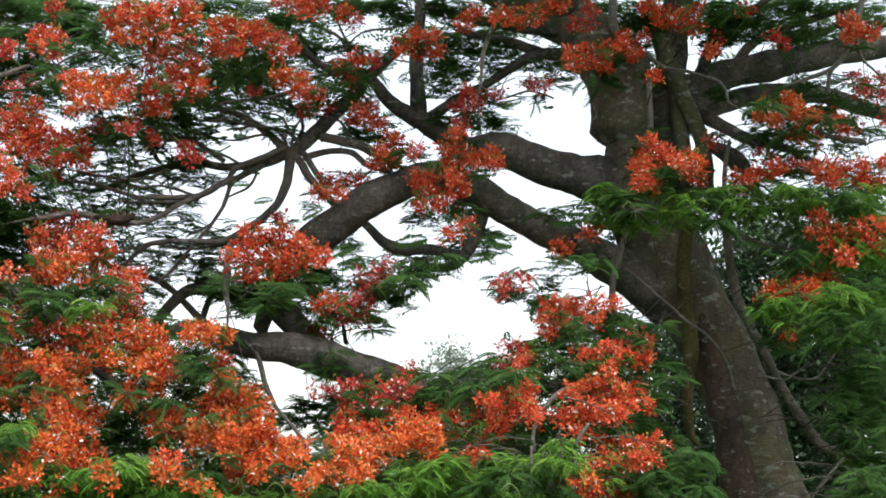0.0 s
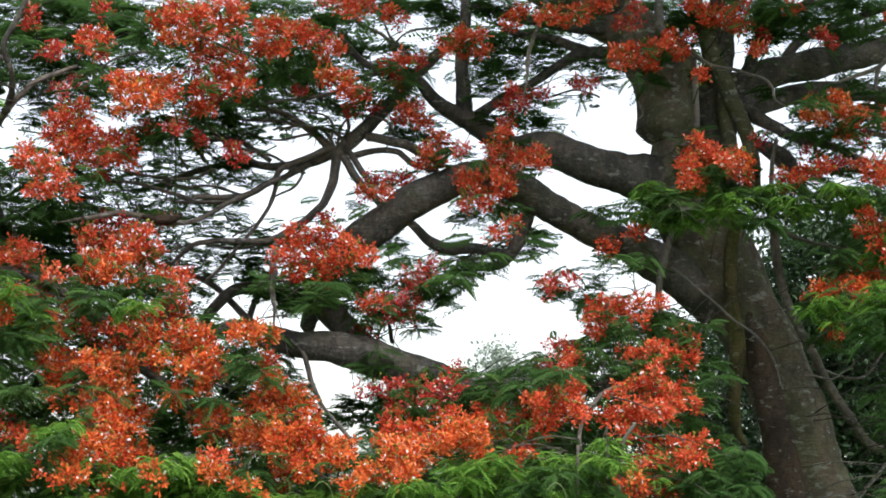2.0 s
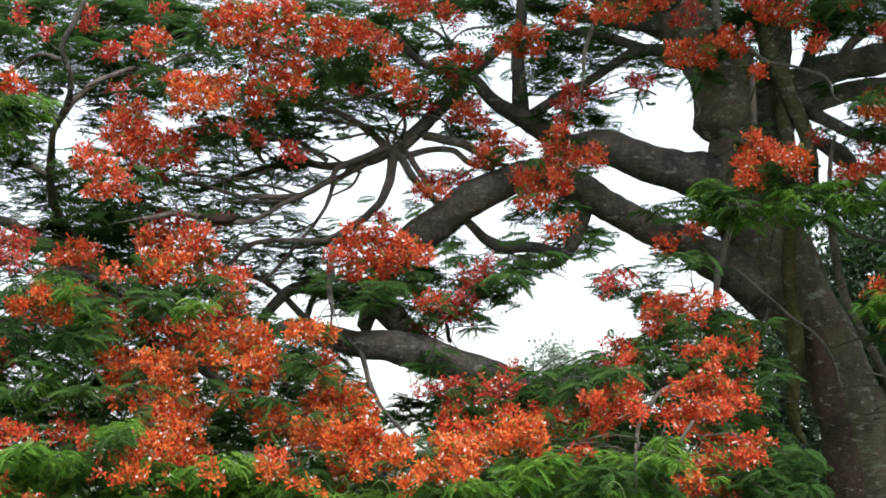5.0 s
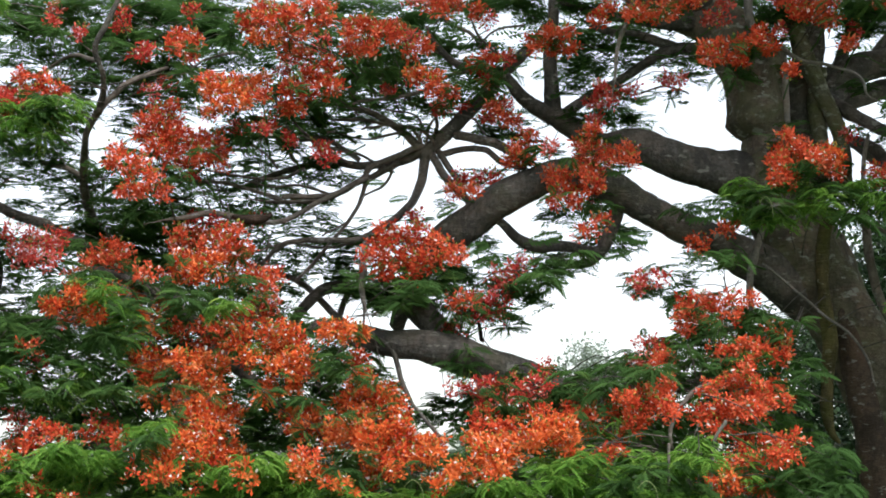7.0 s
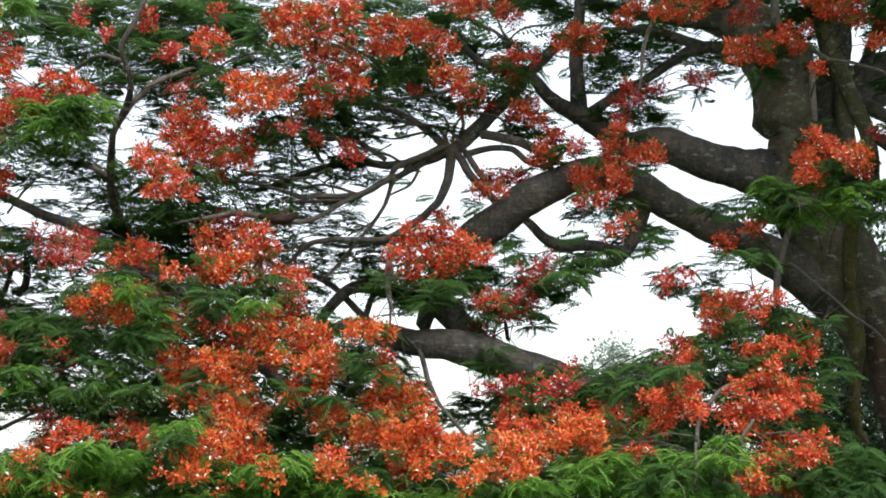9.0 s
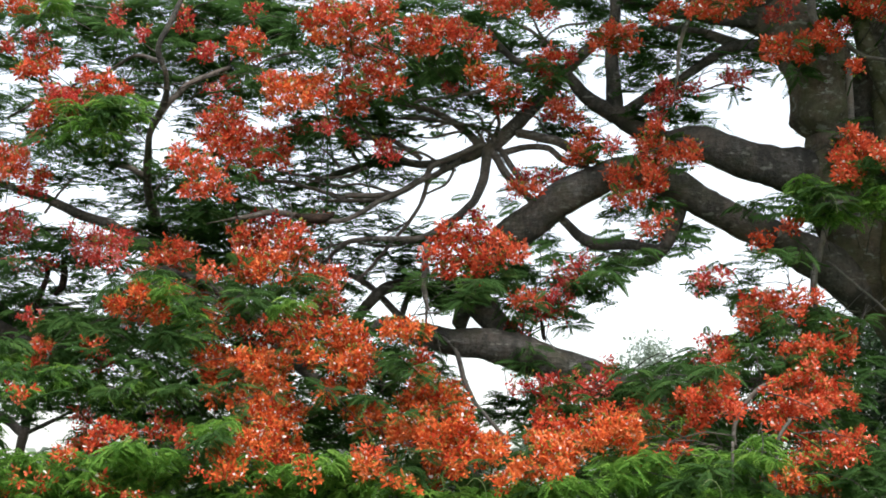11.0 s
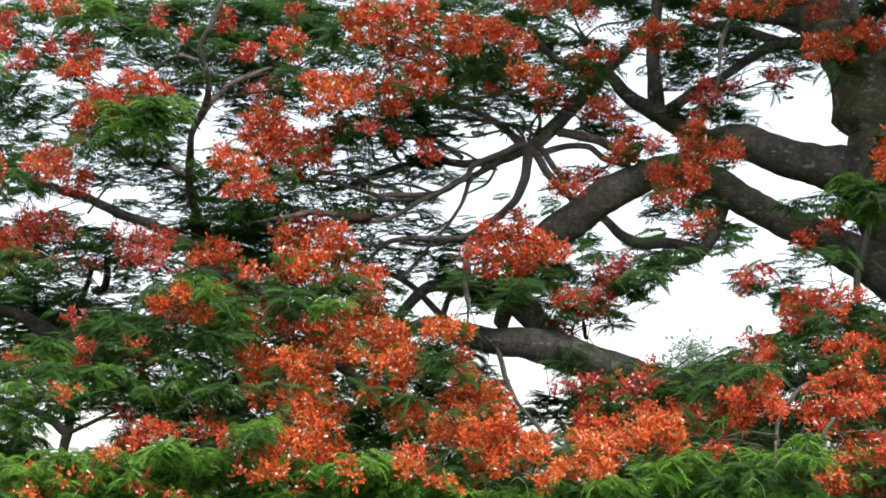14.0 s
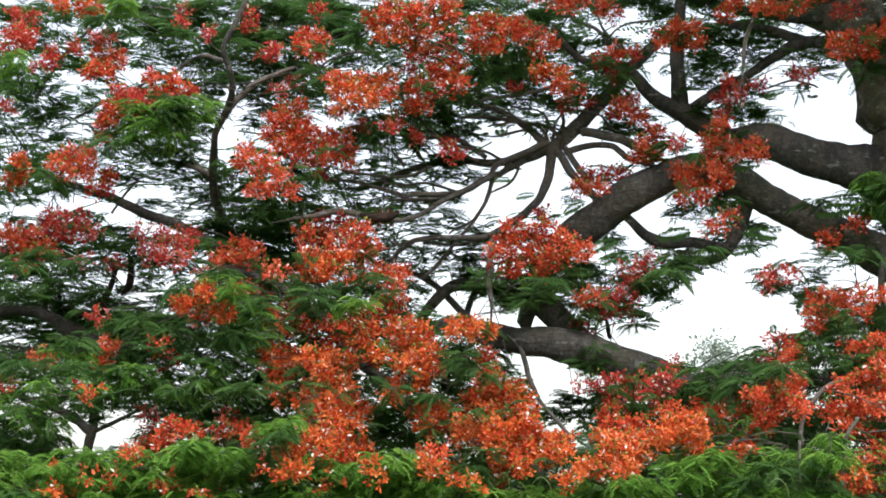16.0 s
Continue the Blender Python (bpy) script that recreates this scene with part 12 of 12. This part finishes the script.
bloom(-0.08, 14.46, 2.03, "orange", [(-0.00, 0.05), (0.00, -0.05)])
bloom(0.24, 14.45, 1.96, "orange", [(-0.00, 0.12), (0.11, 0.12), (0.04, 0.02), (-0.05, -0.09), (0.06, -0.09), (-0.16, -0.08)])
bloom(2.44, 14.56, 2.01, "red", [(0.14, 0.08), (0.07, -0.03), (-0.05, -0.03), (-0.17, -0.03)])
bloom(-0.99, 14.27, 1.97, "red", [(0.00, 0.00)])
bloom(1.22, 14.61, 1.98, "red", [(0.00, 0.00)])
bloom(-2.41, 15.04, 1.89, "red", [(0.00, 0.00)])
bloom(-1.98, 14.07, 1.87, "orange", [(0.00, 0.00)])
bloom(-0.98, 14.72, 1.88, "orange", [(-0.06, 0.00), (0.06, -0.00)])
bloom(2.11, 15.03, 1.83, "red", [(0.00, 0.05), (-0.00, -0.05)])
bloom(-1.87, 14.77, 1.78, "red", [(0.00, 0.00)])
bloom(-0.55, 14.88, 1.78, "red", [(0.00, 0.00)])
bloom(-0.02, 14.78, 1.78, "red", [(0.00, 0.00)])
bloom(2.23, 14.81, 1.78, "red", [(0.00, 0.00)])
bloom(-5.16, 17.55, 5.94, "crimson", [(-0.02, 0.23), (0.10, 0.23), (0.03, 0.10), (-0.01, -0.03), (0.12, -0.04), (-0.07, -0.17), (0.07, -0.17), (-0.21, -0.16)])
bloom(-4.25, 16.58, 5.91, "orange", [(-0.13, 0.00), (0.00, -0.00), (0.13, -0.00)])
bloom(-3.55, 17.44, 6.06, "crimson", [(-0.00, 0.07), (0.00, -0.07)])
bloom(-4.31, 17.26, 5.78, "crimson", [(0.01, 0.04), (0.14, 0.04), (-0.15, -0.09)])
bloom(-3.23, 17.16, 5.79, "crimson", [(0.00, 0.00)])
bloom(-4.75, 17.26, 5.61, "crimson", [(0.03, 0.09), (-0.09, -0.04), (0.06, -0.04)])
bloom(-3.94, 16.27, 5.33, "red", [(-0.09, 0.12), (0.05, 0.12), (-0.06, 0.00), (0.08, -0.00), (-0.05, -0.12), (0.07, -0.12)])
bloom(-3.58, 16.37, 5.08, "red", [(0.01, 0.15), (0.16, 0.15), (0.02, 0.03), (0.16, 0.03), (0.31, 0.03), (-0.12, -0.09), (-0.25, -0.09), (-0.30, -0.21)])
bloom(-5.16, 17.21, 5.17, "crimson", [(-0.08, 0.00), (0.08, -0.00)])
bloom(-3.92, 16.15, 4.88, "red", [(0.02, 0.06), (-0.02, -0.06)])
bloom(-4.17, 17.19, 4.90, "crimson", [(0.00, 0.00)])
bloom(-4.26, 16.56, 4.53, "red", [(-0.11, 0.12), (-0.17, 0.00), (-0.02, 0.00), (-0.02, -0.12), (0.06, 0.12), (0.13, -0.00), (0.13, -0.12)])
bloom(-4.75, 16.24, 4.39, "orange", [(0.09, 0.09), (-0.03, -0.03), (0.12, -0.03), (-0.18, -0.03)])
bloom(-3.98, 16.56, 4.41, "red", [(0.00, 0.00)])
bloom(-4.14, 17.02, 4.36, "crimson", [(-0.06, 0.00), (0.06, -0.00)])
bloom(-4.89, 17.64, 4.03, "crimson", [(0.02, 0.17), (0.15, 0.17), (-0.12, 0.04), (0.04, 0.04), (0.19, 0.04), (0.28, 0.17), (-0.28, 0.04), (-0.27, -0.09), (-0.12, -0.09), (0.04, -0.09), (0.35, 0.04), (-0.22, -0.22), (-0.06, -0.22)])
bloom(-4.20, 16.70, 4.00, "crimson", [(-0.05, 0.06), (0.05, -0.06)])
bloom(-5.11, 16.91, 3.91, "crimson", [(-0.00, 0.06), (0.00, -0.06)])
bloom(-3.49, 16.61, 3.80, "crimson", [(-0.16, 0.12), (-0.04, 0.12), (-0.15, 0.00), (-0.02, 0.00), (0.09, 0.12), (0.12, -0.00), (-0.09, -0.12), (0.05, -0.12), (0.20, -0.12)])
bloom(-3.37, 17.18, 3.94, "crimson", [(-0.02, 0.06), (0.02, -0.06)])
bloom(-4.30, 17.19, 3.75, "crimson", [(0.00, 0.00)])
bloom(-4.18, 17.41, 3.78, "crimson", [(0.00, 0.00)])
bloom(-3.11, 16.69, 3.56, "crimson", [(0.00, 0.00)])
bloom(-3.07, 16.24, 3.24, "red", [(-0.14, 0.03), (-0.00, 0.03), (0.00, -0.09), (0.14, 0.03)])
bloom(-3.98, 16.38, 3.17, "crimson", [(0.00, 0.00)])
bloom(-2.78, 15.99, 3.13, "red", [(0.00, 0.00)])
bloom(-3.86, 15.97, 2.86, "red", [(-0.05, 0.04), (0.07, 0.04), (-0.01, -0.08)])
bloom(-3.25, 15.46, 2.86, "red", [(0.00, 0.00)])
bloom(-4.24, 15.59, 2.76, "red", [(0.00, 0.00)])
bloom(-3.36, 16.44, 2.82, "crimson", [(0.00, 0.00)])
bloom(-4.66, 15.80, 2.54, "crimson", [(-0.07, 0.00), (0.07, -0.00)])
bloom(-3.35, 15.77, 2.24, "crimson", [(-0.05, 0.08), (-0.03, -0.04), (0.08, -0.04)])
bloom(-2.77, 15.69, 2.31, "crimson", [(0.00, 0.00)])
bloom(-2.99, 15.00, 2.13, "red", [(-0.01, 0.04), (0.10, 0.04), (-0.10, -0.07)])
bloom(-3.36, 15.57, 2.08, "red", [(0.00, 0.00)])
bloom(-3.25, 14.52, 1.94, "orange", [(0.00, 0.00)])
bloom(-3.92, 15.07, 1.85, "red", [(0.00, 0.00)])
bloom(-3.88, 14.86, 1.74, "orange", [(-0.12, -0.00), (0.00, 0.00), (0.12, 0.00)])
bloom(-3.57, 14.84, 1.74, "red", [(0.00, 0.00)])
bloom(-3.12, 15.15, 1.74, "orange", [(0.00, 0.00)])
bloom(-2.73, 14.92, 1.74, "red", [(0.00, 0.00)])
bloom(-4.65, 16.60, 3.79, "red", [(0.01, 0.12), (-0.15, 0.12), (-0.08, -0.02), (0.14, -0.02), (0.02, -0.13), (0.11, 0.01), (-0.07, 0.08), (-0.08, -0.01)])
bloom(-4.42, 16.80, 4.02, "crimson", [(-0.08, -0.04), (0.11, -0.08), (0.03, 0.04), (-0.10, -0.09), (-0.08, 0.03)])
bloom(-3.66, 16.50, 5.11, "crimson", [(-0.16, -0.06), (0.11, 0.02), (-0.15, -0.02), (-0.01, -0.08), (0.09, -0.09), (-0.04, 0.00)])
bloom(-4.99, 17.20, 5.83, "crimson", [(0.11, 0.00), (0.12, -0.08), (0.03, -0.02), (0.07, -0.06)])
bloom(0.51, 17.20, 5.07, "red", [(0.10, -0.03), (-0.04, 0.07)])
bloom(-1.72, 14.05, 1.93, "orange", [(-0.03, 0.04), (-0.03, 0.02)])
bloom(-2.01, 14.05, 1.86, "orange", [(0.07, -0.01), (-0.01, -0.01)])
bloom(-1.77, 14.05, 1.75, "red", [(0.00, 0.00)])
bloom(-0.94, 14.05, 1.91, "orange", [(-0.08, -0.00), (-0.05, -0.02)])
bloom(-0.74, 14.05, 1.77, "orange", [(0.06, -0.01), (-0.05, 0.01)])
bloom(-1.48, 14.05, 1.85, "orange", [(0.02, 0.01), (0.08, -0.03)])
bloom(0.03, 14.05, 1.79, "orange", [(-0.02, -0.02), (-0.09, -0.03)])
bloom(0.30, 14.05, 1.82, "red", [(0.00, 0.00)])
bloom(1.99, 14.05, 1.81, "orange", [(-0.02, -0.01), (0.02, -0.00)])
bloom(-3.63, 14.05, 1.69, "orange", [(-0.08, -0.01), (-0.09, -0.01)])
bloom(-3.37, 14.05, 1.78, "red", [(-0.03, 0.00), (0.06, -0.02)])
bloom(-2.99, 14.05, 1.78, "red", [(0.00, 0.00)])
bloom(-2.87, 14.05, 1.73, "red", [(-0.01, -0.02), (-0.01, 0.00)])
bloom(-2.60, 14.05, 1.69, "red", [(0.00, 0.00)])
bloom(-3.13, 14.05, 1.95, "red", [(0.01, 0.02), (-0.06, 0.01)])
bloom(-2.01, 14.05, 1.83, "red", [(-0.09, 0.01), (-0.01, -0.03)])
bloom(-3.49, 14.05, 2.43, "red", [(-0.05, -0.03), (-0.03, -0.01)])
bloom(1.63, 16.20, 2.80, "crimson", [(-0.03, 0.01), (0.05, -0.02)])
bloom(2.34, 15.20, 1.85, "red", [(-0.03, 0.01), (0.05, -0.02)])
bloom(2.45, 15.20, 1.79, "red", [(-0.03, 0.01), (0.05, -0.02)])
bloom(2.27, 15.15, 2.50, "red", [(-0.21, 0.02), (-0.05, 0.08), (0.13, 0.03), (-0.13, -0.12), (0.04, -0.14), (0.19, -0.07), (0.05, 0.17)])
bloom(2.37, 15.50, 2.86, "red", [(-0.17, -0.03), (0.01, 0.03), (0.16, -0.01)])
bloom(1.52, 15.20, 2.39, "red", [(-0.13, 0.02), (0.02, 0.08), (0.15, 0.01), (-0.02, -0.11)])
bloom(2.09, 14.60, 1.84, "red", [(-0.07, 0.00), (0.07, 0.09), (0.01, -0.09)])
bloom(-2.86, 15.30, 3.18, "orange", [(-0.15, -0.01), (0.02, 0.08), (0.14, -0.07)])

# ---- ground and distance ----
gm, gn, gl, gb = material("grass")
gt = noise_tex(gn, gl, 0.6, 8, 0.65)
gr = ramp(gn, [(0.3, (0.05, 0.09, 0.025)), (0.6, (0.09, 0.14, 0.04)), (0.8, (0.14, 0.14, 0.06))])
gl.new(gt.outputs["Fac"], gr.inputs["Fac"])
gl.new(gr.outputs[0], gb.inputs["Base Color"])
gb.inputs["Roughness"].default_value = 0.95
bm = bmesh.new()
bmesh.ops.create_grid(bm, x_segments=40, y_segments=40, size=1500)
gme = bpy.data.meshes.new("ground")
bm.to_mesh(gme)
bm.free()
gme.materials.append(gm)
tagged(new("ground", gme), "flat grassy ground under the trees", "ground", kind="structure")


def broad_tree(name, x, y, h, lobes, count, leaf, mat, label):
    """A leafy tree: trunk, limbs to each lobe of the crown, and small leaves in clumps. lobes: x, y, z, rx, ry, rz."""
    root = tagged(new(name), label, "tree")
    root.matrix_basis = pose(x, y, 0)
    v, q, t = tube_arrays(smooth_path([(x, y, -0.15, h * 0.035), (x + 0.1, y, h * 0.25, h * 0.026), (x, y, h * 0.55, h * 0.018)], 6), 9, 0.1)
    mesh_object("trunk", v, [q, t], [BARK], root, smooth=True)
    heap = Heap()
    total = sum(l[3] * l[5] for l in lobes)
    for lx, ly, lz, rx, ry, rz in lobes:
        c = np.array([lx, ly, lz])
        v, q, t = tube_arrays(smooth_path([(x, y, h * 0.35, h * 0.014), ((x + lx) / 2, (y + ly) / 2, (h * 0.35 + lz) / 2 + 0.2, h * 0.009), (lx, ly, lz, 0.02)], 6), 6)
        mesh_object("limb", v, [q, t], [BARK], root, smooth=True)
        n = int(count * rx * rz / total)
        clumps = max(6, n // 26)
        u = rng.normal(0, 1, (clumps, 3))
        u /= np.linalg.norm(u, axis=1, keepdims=True)
        cc = c + u * rng.uniform(0.3, 1, (clumps, 1)) ** 0.4 * (rx, ry, rz)
        w = rng.integers(0, clumps, n)
        d = rng.normal(0, 1, (n, 3))
        pos = cc[w] + d * leaf * 1.5
        tv = np.array([(0, 0, 0), (0.5, 0.24, 0.05), (1, 0, -0.08), (0.5, -0.24, 0.05)])
        heap.add(tv, np.array([(0, 1, 2, 3)]), turns(rng.uniform(0, 6.28, n), rng.normal(-0.2, 0.5, n), rng.normal(0, 0.5, n)), pos,
                 leaf * rng.uniform(0.7, 1.3, n), rng.uniform(0, 1, n))
    heap.build("crown", [mat], root, "stuff")
    return root


broad_tree("broadleaf_tree", 8.2, 27, 8, [(7.2, 27, 4.2, 1.6, 1.5, 1.7), (9.2, 27.5, 4.3, 1.8, 1.5, 1.7), (8.2, 26.3, 2.2, 2.8, 1.3, 1.8), (10.8, 27, 2.5, 2.0, 1.4, 2.8), (6.4, 27, 2.5, 1.1, 1.2, 1.6), (6.3, 27, 4.6, 0.8, 0.9, 1.1)],
           80000, 0.112, BROAD_LEAF, "dense dark green broadleaf tree behind the trunk")
broad_tree("broadleaf_tree", 8.6, 32, 9, [(7.4, 32, 4.8, 1.8, 1.2, 1.7), (9.8, 32, 5.0, 2.2, 1.2, 1.9), (8.6, 32, 2.5, 3.4, 1.2, 2.2), (11.8, 32, 3.4, 2.0, 1.2, 2.6)],
           36000, 0.13, BROAD_LEAF, "tall dark green broadleaf tree")
broad_tree("broadleaf_tree", 5.0, 29.5, 6, [(5.0, 29.5, 3.4, 1.0, 1.0, 1.1), (5.9, 29, 2.8, 1.2, 1.0, 1.4), (4.2, 29, 2.3, 1.2, 1.2, 1.1), (5.4, 29, 1.4, 2.0, 1.2, 1.2)],
           36000, 0.09, BROAD_LEAF, "rounded dark green broadleaf tree")
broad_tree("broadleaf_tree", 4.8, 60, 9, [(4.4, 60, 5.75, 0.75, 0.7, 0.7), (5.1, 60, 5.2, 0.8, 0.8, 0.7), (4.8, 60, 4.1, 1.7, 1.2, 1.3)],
           11000, 0.16, FAR_LEAF, "distant tree crown with haze painted pale into its leaves")
far = Heap()
n = 16000
fx = rng.uniform(-90, 90, n)
top = 6.2 + 1.2 * np.sin(fx * 0.21) + 0.9 * np.sin(fx * 0.53 + 1)
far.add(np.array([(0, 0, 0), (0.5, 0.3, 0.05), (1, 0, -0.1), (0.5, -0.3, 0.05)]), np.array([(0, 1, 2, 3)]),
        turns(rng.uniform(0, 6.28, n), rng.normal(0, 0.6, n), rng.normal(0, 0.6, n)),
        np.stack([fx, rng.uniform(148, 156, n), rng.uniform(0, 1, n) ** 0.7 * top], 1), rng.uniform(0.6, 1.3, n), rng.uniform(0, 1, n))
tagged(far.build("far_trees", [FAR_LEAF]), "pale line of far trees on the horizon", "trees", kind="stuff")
